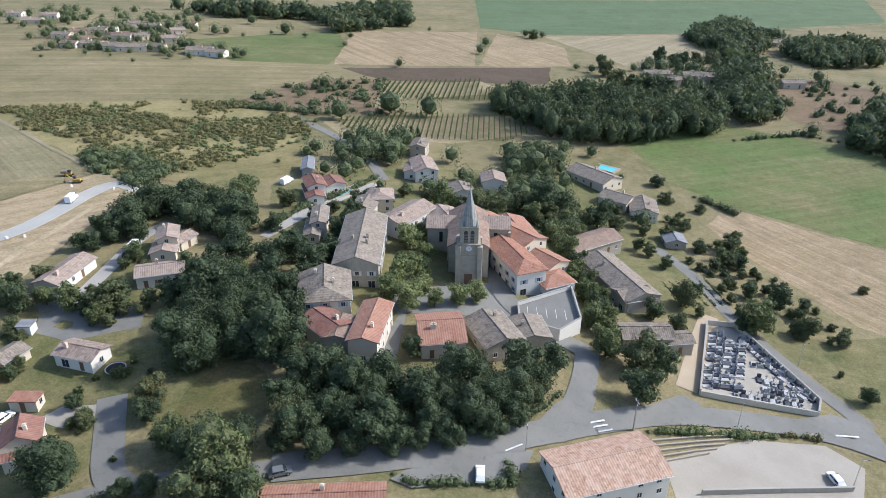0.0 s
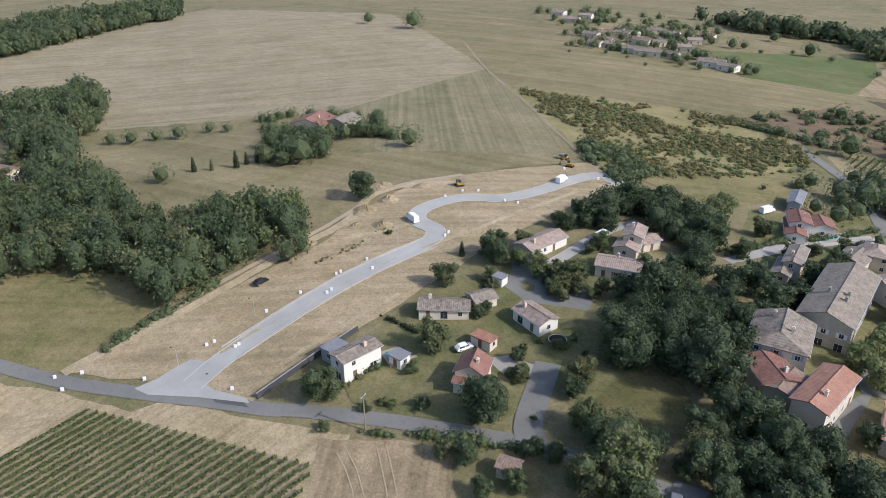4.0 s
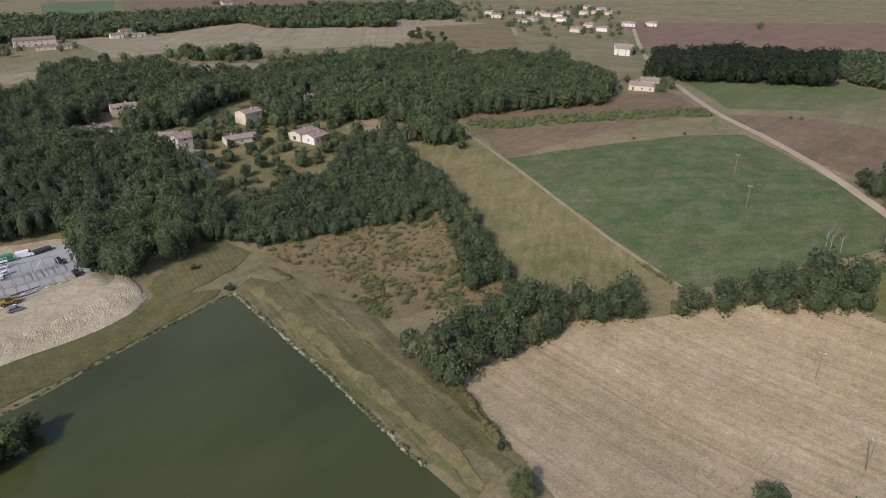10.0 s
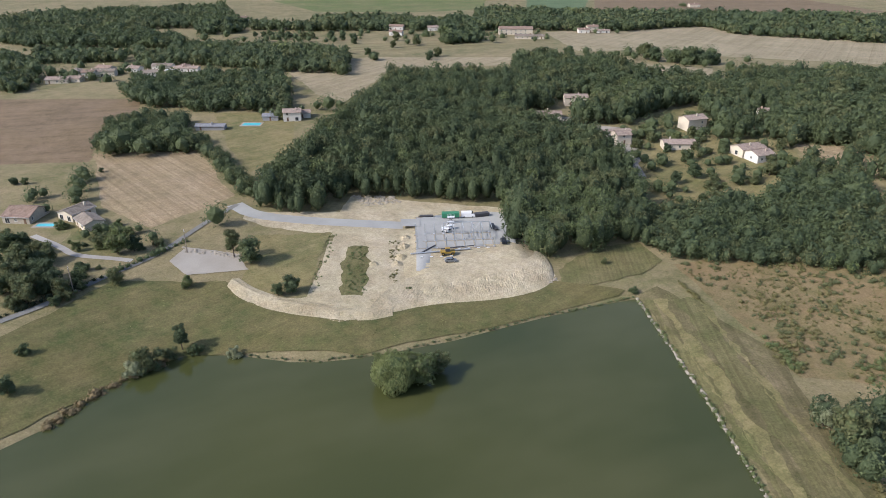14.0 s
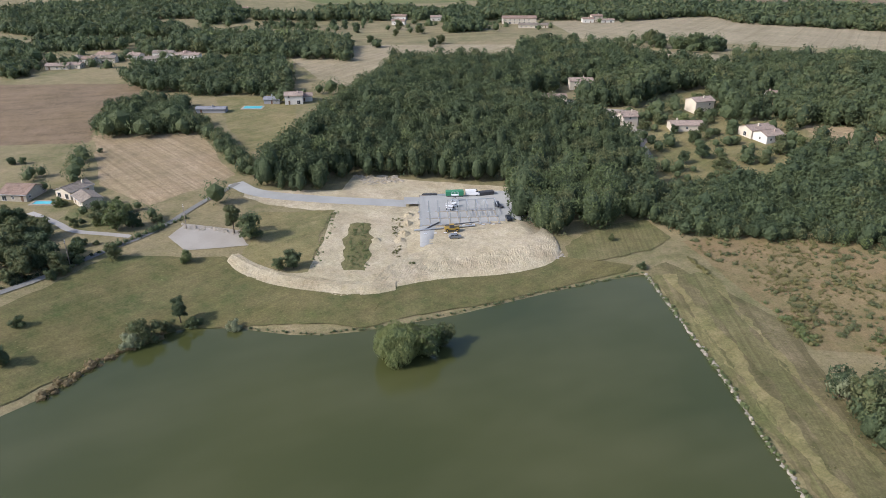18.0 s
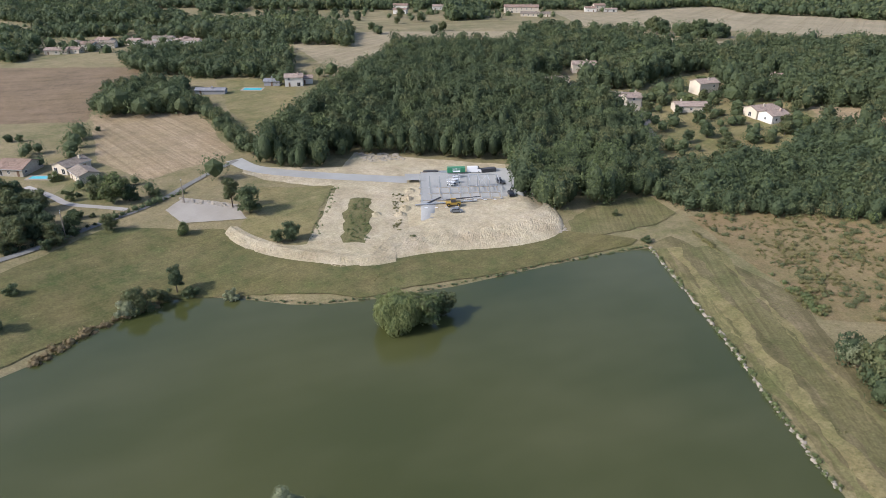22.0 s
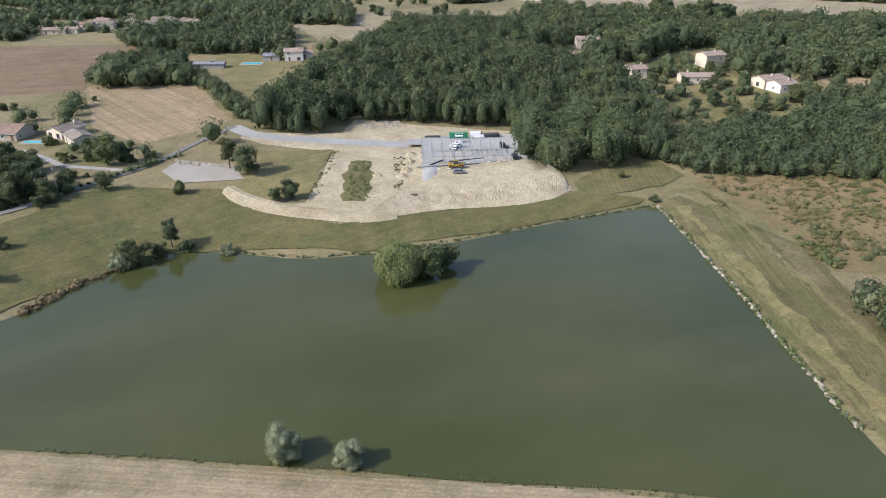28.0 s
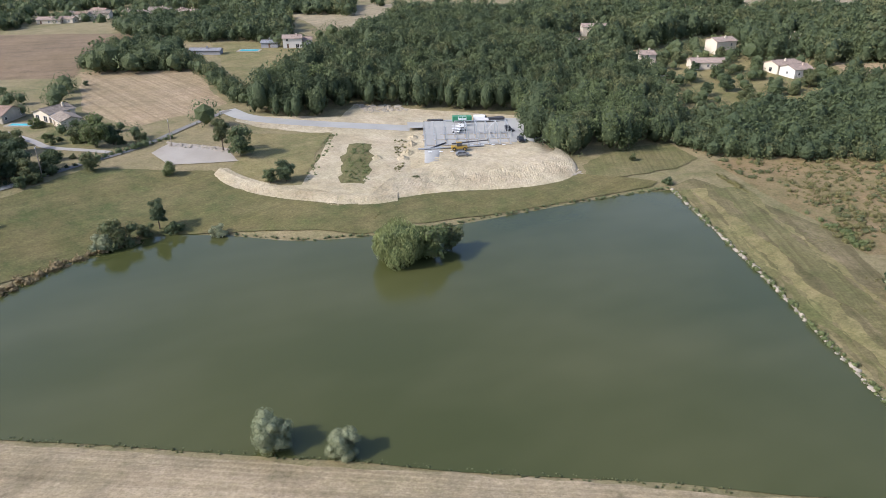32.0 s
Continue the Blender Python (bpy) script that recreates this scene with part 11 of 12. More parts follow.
scatter("far_trees", [(-64, -465.1, 4), (-92, -458.2, 3.2), (-67.1, -460.9, 3.3), (-51.6, -458.6, 3.8), (-52.5, -453.5, 4.4), (-125.2, -486.3, 4.1), (-122.3, -473.3, 3.7), (-151.1, -469.1, 4.4), (-133.1, -490.3, 2.7), (-160, -633.4, 4), (-164.4, -631.5, 3.1), (-131.7, -624.5, 3.7), (-131.1, -629.3, 3.1), (-184, -644.4, 4.3), (-181.6, -618, 4.1), (714.1, 165.2, 3.9), (729.4, 132.8, 2.8), (731.4, 153.8, 4.5), (742, 139.8, 2.9), (748.9, 117.9, 4.1), (737.1, 144.8, 3.1), (710.3, 181.3, 3.9), (694.5, 182.5, 2.8), (712.2, 169.3, 3.1), (649.7, 189.3, 3.1), (643.7, 166.9, 4), (642.8, 165.6, 3.6), (614.5, 132.5, 3.5), (631.2, 172.1, 3.5), (633.1, 159.7, 4.2)], 3, 90, "leaf", "scattered broadleaf trees and copses in far fields", "trees", 61, 1.0)
scatter("far_trees", [(617.2, 171.7, 3.9), (559.2, 133.4, 3.3), (585.7, 123.7, 2.5), (578.3, 117.1, 2.8), (577.3, 104.6, 3), (550.4, 129.3, 4.5), (535.9, 88.4, 4.4), (526.4, 124.6, 4.2), (693.2, 109.4, 4.3), (673.8, 115.1, 4.3), (655.6, 90.3, 3.2), (652.3, 83.9, 4.3), (655, 89.1, 3.9), (370.9, 146.4, 3.9), (401.8, 143.2, 4.3), (403.7, 133.5, 3.5), (404.1, 136, 3.7), (349.6, 97.5, 2.6), (315.5, 112, 4), (335.8, 80.5, 3.3), (342.9, 84.4, 4.4), (330.5, 64, 3.1), (323.9, 65.9, 3.9), (368.2, 62.2, 3.1), (351.9, 59.8, 3.8), (360.1, 63.2, 3.7), (350.7, 94.9, 2.6), (355.5, 323.1, 2.8), (361, 289.7, 4.5), (366.9, 313.7, 2.9)], 3, 90, "leaf", "scattered broadleaf trees and copses in far fields", "trees", 91, 1.0)
scatter("far_trees", [(377.4, 294.9, 4.3), (390.6, 322.7, 3.4), (392.1, 313.2, 3), (386.6, 304.6, 4.4), (375.9, 328.9, 3.8), (562.6, 488.8, 2.9), (545, 464.2, 2.9), (559.3, 482.5, 3.2), (523.3, 450.2, 2.9), (530.3, 445.4, 3.9), (522.1, 449.5, 4.3), (739.2, 607.9, 2.8), (713.4, 597.1, 2.6), (711.3, 625.4, 3), (648.1, 822.5, 4.5), (645.5, 820, 2.9), (651.1, 793.6, 4.4), (640, 778.9, 3.9), (617.6, 782.9, 3.3), (613.2, 778.6, 3.4), (633.9, 783.6, 4.1), (674.8, 798.3, 3.1), (664.8, 794.9, 3.6), (691.9, 807.7, 3.7), (595.6, 710.4, 2.8), (624.6, 706.5, 3.1), (600.2, 708.6, 3.8), (687.7, 780.3, 3.6), (716.6, 760.9, 3), (689.3, 779.8, 3.6)], 3, 90, "leaf", "scattered broadleaf trees and copses in far fields", "trees", 121, 1.0)
scatter("far_trees", [(684.7, 780.4, 2.9), (706.9, 759.7, 3.7), (704.7, 745.6, 3.9), (701, 729.1, 2.7), (702.5, 717.3, 3.6), (698.1, 744.5, 3.5), (707.3, 724.1, 3.4), (695.5, 750.5, 4.4), (667.3, 710, 2.5), (677, 686.4, 3.4), (683.6, 702.8, 4.3), (765.4, 721.8, 4.1), (759.9, 757.1, 4.3), (764.7, 738.2, 2.5), (750.1, 753.5, 3.3), (666.7, 635.7, 2.8), (764.8, 744.2, 3.7), (784.3, 744.4, 2.6), (783.4, 729.6, 4), (627.9, 603, 3.2), (614.4, 626.6, 3.9), (633.9, 731.6, 3.1), (636.4, 732.9, 2.9), (627.2, 721.2, 3.2), (731.6, 734.3, 4.2), (732.7, 757.7, 4.5), (737.9, 749.6, 4.2), (744.6, 747.7, 3.6), (811.8, 807.2, 3.3), (811.9, 801.9, 4)], 3, 90, "leaf", "scattered broadleaf trees and copses in far fields", "trees", 151, 1.0)
scatter("far_trees", [(808.3, 798, 4.1), (820.3, 793.3, 2.5), (791.7, 765.1, 3.6), (821.8, 755.7, 3.2), (796.3, 771.6, 3.6), (793.1, 711.2, 4), (770.6, 724.1, 3.3), (782.1, 727.4, 3.1), (790, 727.7, 4), (-96.8, 433.5, 2.7), (-92, 434.7, 4.3), (-90.7, 421.8, 4.3), (-80.1, 440.1, 2.6), (-89.4, 435, 4.3), (-102.5, 432.8, 3.3), (-143, 407.2, 3.1), (78.3, 463.9, 3.9), (70.8, 446.5, 4.5), (106.9, 449.5, 4), (46.2, 423.8, 4.1), (81.4, 413.3, 3.8), (65.2, 443, 2.9), (119.2, 383.5, 3.1), (118.7, 396.6, 4), (109.5, 409.3, 4.2), (110.4, 385.8, 3.9), (148.8, 417.8, 2.9), (157.3, 402.2, 3.2), (125.8, 383.9, 4.2), (115.9, 387.2, 4.3)], 3, 90, "leaf", "scattered broadleaf trees and copses in far fields", "trees", 181, 1.0)
scatter("far_trees", [(115.4, 380.3, 3), (147.8, 365.7, 4.2), (166.9, 343, 4.1), (167.3, 343.7, 2.8), (165.1, 360.6, 4.2), (141.2, 345.8, 3.2), (189.3, 429.4, 3.3), (186.5, 438.2, 4.1), (198.3, 434.7, 4.4), (-280.5, 558.7, 3.7), (-258.9, 579.5, 3.6), (-254.7, 568.2, 2.7), (-241.2, 577, 3.1), (-248.3, 586.3, 3.7), (-259.1, 588.7, 2.5), (-290.1, 534.1, 3.5), (-257.1, 547.6, 4), (-282, 548.5, 2.8), (-262, 556.5, 3.5), (-232.5, 592.4, 4.3), (-218.8, 600.7, 3.8), (-216.3, 580.2, 4.4), (-182.2, 589.7, 3.6), (-213.6, 568.6, 2.8), (-233.7, 596.1, 2.9), (-245.9, 598.4, 3.3), (-232.7, 596.5, 3.8), (-243.2, 595.7, 3.4), (-311.2, 566.3, 2.6), (-338.1, 563.3, 4.1)], 3, 90, "leaf", "scattered broadleaf trees and copses in far fields", "trees", 211, 1.0)
scatter("far_trees", [(-105.2, 891.1, 4), (-135.6, 888.7, 3.2), (-132.7, 895.5, 3.3), (-102.5, 894.3, 4.5), (-64.6, 858.8, 4.1), (-32.5, 865.5, 2.8), (-29.2, 805.2, 4.2), (-28.3, 802.7, 3.1), (-30.5, 798.7, 3.5), (2.5, 835.8, 2.8), (-21.7, 850.5, 4.1), (-24.7, 834, 4.1), (104.3, 796.4, 2.5), (69.7, 827.5, 3.3), (109.1, 817.1, 3.4), (113.6, 780.3, 2.7), (109.9, 753.4, 3.3), (179.4, 823.8, 4.2), (158, 830.6, 3.2), (168, 847.8, 3.4), (154.5, 829.9, 4.2), (154.5, 836.2, 3.9), (170.8, 812.6, 3.6), (151.8, 834.6, 3.2), (173.8, 832.1, 3.7), (195.6, 815.9, 3.4), (-266.6, 966.6, 4.3), (-240.3, 951.4, 2.7), (-228.2, 875.9, 3.7), (-226.8, 876.6, 3.2)], 3, 90, "leaf", "scattered broadleaf trees and copses in far fields", "trees", 241, 1.0)
scatter("far_trees", [(-225.4, 862.8, 3.5), (-244.9, 868.3, 3.2), (374.8, 1154.5, 3.6), (369.8, 1144.3, 3.7), (372.7, 1142.1, 3.8), (368.6, 1151.9, 2.8), (300.2, 1015.4, 4.1), (317.5, 993.3, 4.5), (289.4, 1005.4, 2.8), (20.3, 778.9, 3), (21.2, 816.8, 3.4), (37.5, 828.8, 2.6), (7.8, -238.8, 3.8), (13, -258.4, 3.6), (18.7, -245.9, 4.4), (12.1, -262.2, 3.9), (10.4, -280.2, 3.2), (20.4, -256.2, 2.9), (11.3, -245.2, 4.2), (6.6, -262.7, 3.8), (3, -235.3, 3), (-2.2, -240.6, 3.1), (-4, -235.5, 3), (4.3, -246.8, 3.2), (19.6, -236.4, 3.1), (7.8, -274, 3.1), (9.9, -252.2, 4.2), (15.7, -253.3, 3.7), (3.9, -254, 4.2), (22.6, -242.2, 3)], 3, 90, "leaf", "scattered broadleaf trees and copses in far fields", "trees", 271, 1.0)
scatter("far_trees", [(17.6, -262, 3.2), (12.6, -241.8, 2.9), (7.2, -250.7, 2.8), (-1.3, -250.1, 3.3), (-2.8, -243.6, 3.7), (11.4, -267.8, 3.7), (16, -243.6, 2.9), (2.9, -239.8, 3.3), (25.1, -231.3, 1.9), (30.2, -233.8, 2.7), (57, -232, 2.4), (55.8, -229.6, 2.3), (31.4, -240.7, 2.5), (35.6, -241.9, 2.4), (36.8, -256.1, 2.4), (45.6, -228.5, 1.9), (37.9, -246.3, 2), (26.9, -239.5, 2.8), (45.7, -242.7, 2.6), (38.5, -242.3, 1.9), (46.4, -238.4, 2.5), (40.9, -245.1, 2.4), (49.2, -233.4, 2.9), (37.2, -247.9, 3.1), (43.8, -237.3, 2.4), (30.5, -259.1, 3.1), (26.3, -236.6, 2.6), (47.3, -230.4, 2.8), (20.4, -284.1, 4.3), (9.4, -278.3, 4.4)], 3, 90, "leaf", "scattered broadleaf trees and copses in far fields", "trees", 301, 1.0)
scatter("far_trees", [(3.5, -291.9, 4.9), (6, -289.1, 3.8), (17.9, -299.5, 4.8), (16.3, -295.4, 4.4), (21.3, -270.7, 5.2), (2.2, -307.3, 4.7), (24.9, -282.7, 3.7), (15.8, -276.9, 4.3), (12.6, -303.2, 4.6), (9.6, -295.3, 4.4), (14.2, -286, 4.2), (18.6, -288.5, 4.8), (2.4, -282, 3.8), (24.7, -290.2, 5.6), (-21.6, -238.5, 2.1), (-38.6, -247.6, 2), (66.6, -230, 2.3), (87.9, -252.2, 4), (88.2, -281.4, 5.4), (78.3, -260.5, 6), (69, -270.1, 4.5), (85.7, -268.1, 5.5), (80.1, -273.3, 6.3), (73.8, -264.8, 4), (79.6, -244.6, 4.6), (72.6, -277.4, 4.8), (69.6, -258.6, 4.4), (90.3, -257, 5.4), (75.9, -288.9, 4.6), (94.1, -278.6, 4.2)], 3, 90, "leaf", "scattered broadleaf trees and copses in far fields", "trees", 331, 1.0)
scatter("far_trees", [(76.6, -270.6, 5.4), (69.5, -284.8, 5.2), (74.2, -295.3, 4.4), (-162.6, 298.3, 3.1), (-145.1, 290.2, 3), (-166.1, 296.9, 3.5), (-165.1, 292.4, 3.3), (-154, 318.5, 3.6), (-157.5, 315.2, 3.1), (-125.7, 256.5, 2.7), (-120.5, 261.4, 2.8), (-108.6, 263, 2.3), (-117.5, 252.5, 2.3), (157.4, 330.4, 3.6), (109.9, 368.3, 2.9), (112.1, 312.9, 2.2), (103.3, 312.9, 2.8), (141.7, 384, 3.8), (147, 322.6, 1.9), (147.4, 323.5, 3.5), (105, 341.5, 2.7), (159.7, 326.7, 2.4), (148.9, 306.7, 2), (120.6, 308.5, 1.8), (154.3, 381.7, 4), (131.4, 375.9, 3.3), (103.7, 307.6, 2.4), (147.5, 363.3, 2), (164.2, 327.1, 2.6), (157.8, 364.6, 2.4)], 3, 90, "leaf", "scattered broadleaf trees and copses in far fields", "trees", 361, 1.0)
scatter("far_trees", [(137.7, 345.6, 2.6), (152.3, 408.9, 4), (156.6, 371.7, 2.7), (127.1, 316.4, 2.2), (126.1, 351.9, 3.1), (173.6, 360.8, 2.4), (131.9, 304.4, 2.6), (150.9, 367.1, 2.1), (158.5, 392.6, 3.3), (159.9, 379.8, 4.2), (144.3, 358.2, 2.5), (146, 336.1, 2.5), (100.9, 316.9, 3.6), (131.7, 409.7, 4.6), (128.6, 398.4, 4.6), (140.4, 325.6, 3.8), (124, 343.1, 2.1), (-29, -238.9, 4.1), (15.3, -242.3, 5.2), (19.6, -232.5, 4.6), (3, -245.3, 6.3), (12.7, -278.9, 7), (19.6, -278.4, 5.9), (7.4, -295.3, 4.9), (81.6, -257.8, 6.8), (71.4, -263.4, 6.9), (81.2, -234.4, 4.8), (89.4, -235.7, 3.8), (101.4, -257.7, 4.4), (47.6, -273.8, 4.7)], 3, 90, "leaf", "scattered broadleaf trees and copses in far fields", "trees", 391, 1.0)
scatter("far_trees", [(48.9, -233.7, 4.1), (34.6, -236.7, 3.7), (0.3, -265.9, 4.5), (-10.6, -308, 3.6), (-23.1, -284.6, 1.9), (29.4, -262.2, 3.4), (39.6, -254.3, 4), (22.9, -265.5, 3.4), (110.3, -436, 3.6), (137.7, -308.9, 3.8), (134.4, -363.9, 5), (218.5, -514.8, 6.4), (139.5, -359.7, 2.5), (140.3, -340.8, 2.1), (124.3, -367.1, 2.5), (110.3, -352.7, 2.7), (157.4, -330.1, 1.7), (108.6, -310.7, 6.7), (96.4, -320.5, 2.2), (70, -335.5, 7), (89, -330.9, 8.4), (-0.5, -475, 3), (-10.7, -470, 3.7), (-18.5, -464.1, 4.7), (-26.3, -436.4, 6.2), (-55.3, -484.4, 6.7), (-68.8, -507.7, 5.1), (-38.2, -438.2, 5.1), (-94.1, -503, 5.7), (-77.6, -489.1, 5.6)], 3, 90, "leaf", "scattered broadleaf trees and copses in far fields", "trees", 421, 1.0)
scatter("far_trees", [(-86.5, -475.7, 5.5), (-154.6, -488.2, 5.5), (-138.1, -505.1, 4.5), (-99.4, -387.1, 6), (-120.6, -369.7, 4.3), (67.8, -533.5, 4.7), (67.5, -501, 4), (42.8, -592.2, 4.2), (29, -592.6, 3.7), (162.9, -486.5, 2.8), (121.9, -585.7, 2.3), (170.1, -522.7, 3), (400.2, -462.7, 3.7), (389.1, -465.7, 2.1), (391.7, -501, 4), (345.7, -463.6, 4.5), (357.7, -494, 4.3), (299.2, -390.9, 2.1), (299, -419.6, 2.6), (289.4, -433.9, 4.5), (269.6, -414.7, 3.6), (254.9, -406.6, 4.3), (257.6, -432.2, 5.2), (235.7, -402.4, 3.1), (301.3, -493.7, 5.5), (294, -504.9, 4.7), (303.9, -540.3, 4.6), (264.1, -491.7, 5), (258.9, -498.7, 3.8), (325.3, -510, 4.4)], 3, 90, "leaf", "scattered broadleaf trees and copses in far fields", "trees", 451, 1.0)
scatter("far_trees", [(332.3, -476.8, 3.7), (352.9, -519.2, 4), (318.4, -483.6, 3.8), (289.5, -457.7, 3.2), (251, -434.3, 3.7), (219.9, -411.9, 2.8), (212.2, -415.5, 2.9), (281.9, -390.7, 1.7), (328.6, -409.5, 2.2), (334.8, -391, 1.4), (316.5, -373.6, 1.4), (365.7, -453.4, 2.8), (263.6, -553.5, 5.5), (229.5, -513, 2.1), (201.2, -509.7, 2.5), (242.2, -491.3, 2.1), (260.8, -381.2, 1.7), (247.2, -399.3, 2.8), (314.4, -103.8, 4.3), (313, -117.7, 3.1), (307, -123.8, 2.9), (259.5, -76.1, 4.6), (223.1, -165, 5.7), (238, -122.9, 7.2), (270.3, -130, 4.8), (250.6, -160.2, 5.3), (242.5, -166.3, 4.1), (252.5, -152.8, 4.3), (324.2, -85.6, 4), (330.9, -79, 3.5)], 3, 90, "leaf", "scattered broadleaf trees and copses in far fields", "trees", 481, 1.0)
scatter("far_trees", [(321.1, -95.7, 3.3), (249.2, -113.8, 4.4), (240.8, -116.7, 4.4), (246.7, -139.4, 4.6), (292.6, -159.7, 4), (286.1, -168.1, 3.5), (503.5, -338.7, 6.1), (456.7, -349.5, 8.9), (110.1, -240.4, 1.4), (103.3, -253.8, 3.1), (-81.8, 270.8, 5.6), (-156, 320.1, 4.8), (-146.8, 294.2, 4.9), (-151, 306.5, 4.4), (-100.1, 254.7, 2.9), (-132.9, 367.7, 8.6), (-155.4, 360.1, 9.3), (-142.6, 355, 6.9), (-159.5, 355.3, 7), (-125.2, 360.3, 5.6), (-140.5, 364.1, 7.1), (-121.9, 367.1, 5.2), (-110.3, 352.2, 4.2), (-99.7, 334.8, 4.2), (-91.2, 323, 3.8), (-82.8, 310.5, 3.7), (-76.7, 300.8, 3.6), (-117.6, 361.8, 3.4), (-152.9, 281.4, 2.9), (-157.2, 280.4, 2.3)], 3, 90, "leaf", "scattered broadleaf trees and copses in far fields", "trees", 511, 1.0)
scatter("far_trees", [(106.2, 314.6, 3.8), (123.8, 342.9, 3.3), (104, 339.4, 3.8), (101.5, 356.3, 3.4), (161.6, 331.7, 4.2), (136.5, 319.4, 3.8), (152.5, 332.2, 2.4), (133.8, 357.1, 3.4), (110.9, 345.3, 4.1), (137.5, 343.9, 3.5), (129.3, 331.2, 3.1), (106.3, 301.9, 2.7), (100.2, 314.9, 2.8), (146.7, 307.3, 3.2), (166.5, 324.6, 3.1), (176.9, 330.5, 2.9), (155, 307.3, 3.7), (137, 375.6, 2.9), (150, 381, 5.9), (107, 385.3, 3.6), (118.5, 396.2, 5.6), (131.3, 407.5, 3.8), (132.2, 343.6, 2.7), (103.7, 397.1, 3.1), (157.3, 299.8, 4.8), (166.5, 300.3, 5.9), (172, 289.1, 6.9), (-198.8, 549.5, 5.1), (-305.7, 560.8, 8.6), (-368, 638.8, 5.9)], 3, 90, "leaf", "scattered broadleaf trees and copses in far fields", "trees", 541, 1.0)
scatter("far_trees", [(-320.7, 632.6, 6.3), (-306.2, 653.2, 5.5), (-270.5, 628.8, 6.3), (-293.6, 561.2, 6.5), (-272.7, 553.5, 5.5), (-234.5, 598.1, 6), (-237.1, 752.2, 6.9), (-276.1, 764.5, 5.8), (-196, 747.1, 4.6), (-173.5, 749, 5.1), (-223.2, 783.3, 6), (-130.4, 746.7, 4), (-154.7, 753.7, 3.4), (-103, 734.6, 5), (-52.8, 616.6, 4.7), (-6, 631.9, 4.3), (8.9, 722.3, 5.5), (25.6, 730.7, 5.6), (42.9, 744.2, 5.7), (53.3, 730.2, 5.6), (95.9, 736.9, 3.9), (128.6, 642.5, 4.9), (138.3, 629.5, 4.3), (174, 618.7, 3.8), (194.8, 611, 7), (195.6, 582.8, 4.5), (209.6, 578.2, 4.4), (206.1, 537.3, 3.3), (163.7, 615.2, 3.3), (87.7, 628.5, 4.3)], 3, 90, "leaf", "scattered broadleaf trees and copses in far fields", "trees", 571, 1.0)
scatter("far_trees", [(223.2, 561.9, 5.6), (252.8, 603, 4.6), (308, 583.6, 4), (317.7, 584.9, 4), (-53.1, 740.9, 3.9), (-29.4, 717.3, 3.8), (-18.5, 716.7, 3.8), (-64, 441.5, 6.1), (-57.3, 441.9, 4.5), (-71.4, 443.8, 4.1), (-98.1, 472.9, 4.7), (371.8, 116.7, 4.3), (375.1, 125.7, 3.1), (366.9, 98.4, 3.5), (365.6, 80.4, 3.8), (383.6, 73.6, 3), (392.7, 162.5, 1.3), (356.1, 203.1, 1.3), (358.3, 198.8, 1.3), (291.3, 218.5, 1.1), (269.9, 231.1, 1.1), (299.3, 114.5, 3.8), (285.2, 126.5, 3.3), (278.9, 117.3, 2.9), (340.1, 102.7, 2.8), (316.3, 103.9, 3.2), (338.5, 96.5, 2.8), (338.7, 85.3, 1.9), (335.7, 60.7, 3.9), (322.7, 65.9, 3.8)], 3, 90, "leaf", "scattered broadleaf trees and copses in far fields", "trees", 601, 1.0)
scatter("far_trees", [(270.5, 111.4, 3.5), (295.5, 99.9, 3.7), (811.3, 507.2, 5.8), (466.7, 496.9, 4.9), (407.3, 339.4, 4), (350.7, 312.1, 2.1), (415.7, 341, 4.9), (410.5, 327.1, 4), (327.5, 16.2, 4.9), (295.9, 65.5, 5.9), (278.6, 75.3, 5.7), (263.4, 78, 6.6), (261.1, 66.1, 5.4)], 3, 90, "leaf", "scattered broadleaf trees and copses in far fields", "trees", 631, 1.0)

# ---- woods ----
LIGHT_EDGE = [(30.6, 258.6), (37.5, 250.3), (47.1, 247.3), (61, 257.3), (77.8, 267.1), (86.3, 296.4), (72.1, 313.8), (47.3, 313.5), (32.5, 298.7)]
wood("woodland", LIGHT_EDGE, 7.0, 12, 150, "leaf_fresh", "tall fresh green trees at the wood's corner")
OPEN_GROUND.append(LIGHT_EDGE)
# Both slope woods use leaf_deep, with the hillside's shade coloured in.
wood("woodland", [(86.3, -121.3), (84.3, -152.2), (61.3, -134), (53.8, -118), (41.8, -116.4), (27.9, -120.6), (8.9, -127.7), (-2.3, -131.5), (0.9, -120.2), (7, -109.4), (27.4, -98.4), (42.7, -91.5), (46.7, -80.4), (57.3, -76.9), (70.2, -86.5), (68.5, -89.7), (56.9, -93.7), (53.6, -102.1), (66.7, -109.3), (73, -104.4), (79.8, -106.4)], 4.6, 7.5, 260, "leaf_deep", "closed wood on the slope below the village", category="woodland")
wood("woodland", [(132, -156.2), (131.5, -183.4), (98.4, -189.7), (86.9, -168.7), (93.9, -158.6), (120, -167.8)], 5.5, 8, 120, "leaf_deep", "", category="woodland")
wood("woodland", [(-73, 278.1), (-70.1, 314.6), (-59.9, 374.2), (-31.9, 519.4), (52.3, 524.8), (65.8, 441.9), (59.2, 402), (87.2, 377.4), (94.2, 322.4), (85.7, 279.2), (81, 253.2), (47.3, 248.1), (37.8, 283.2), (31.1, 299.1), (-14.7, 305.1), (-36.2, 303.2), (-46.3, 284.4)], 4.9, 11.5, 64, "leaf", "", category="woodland")
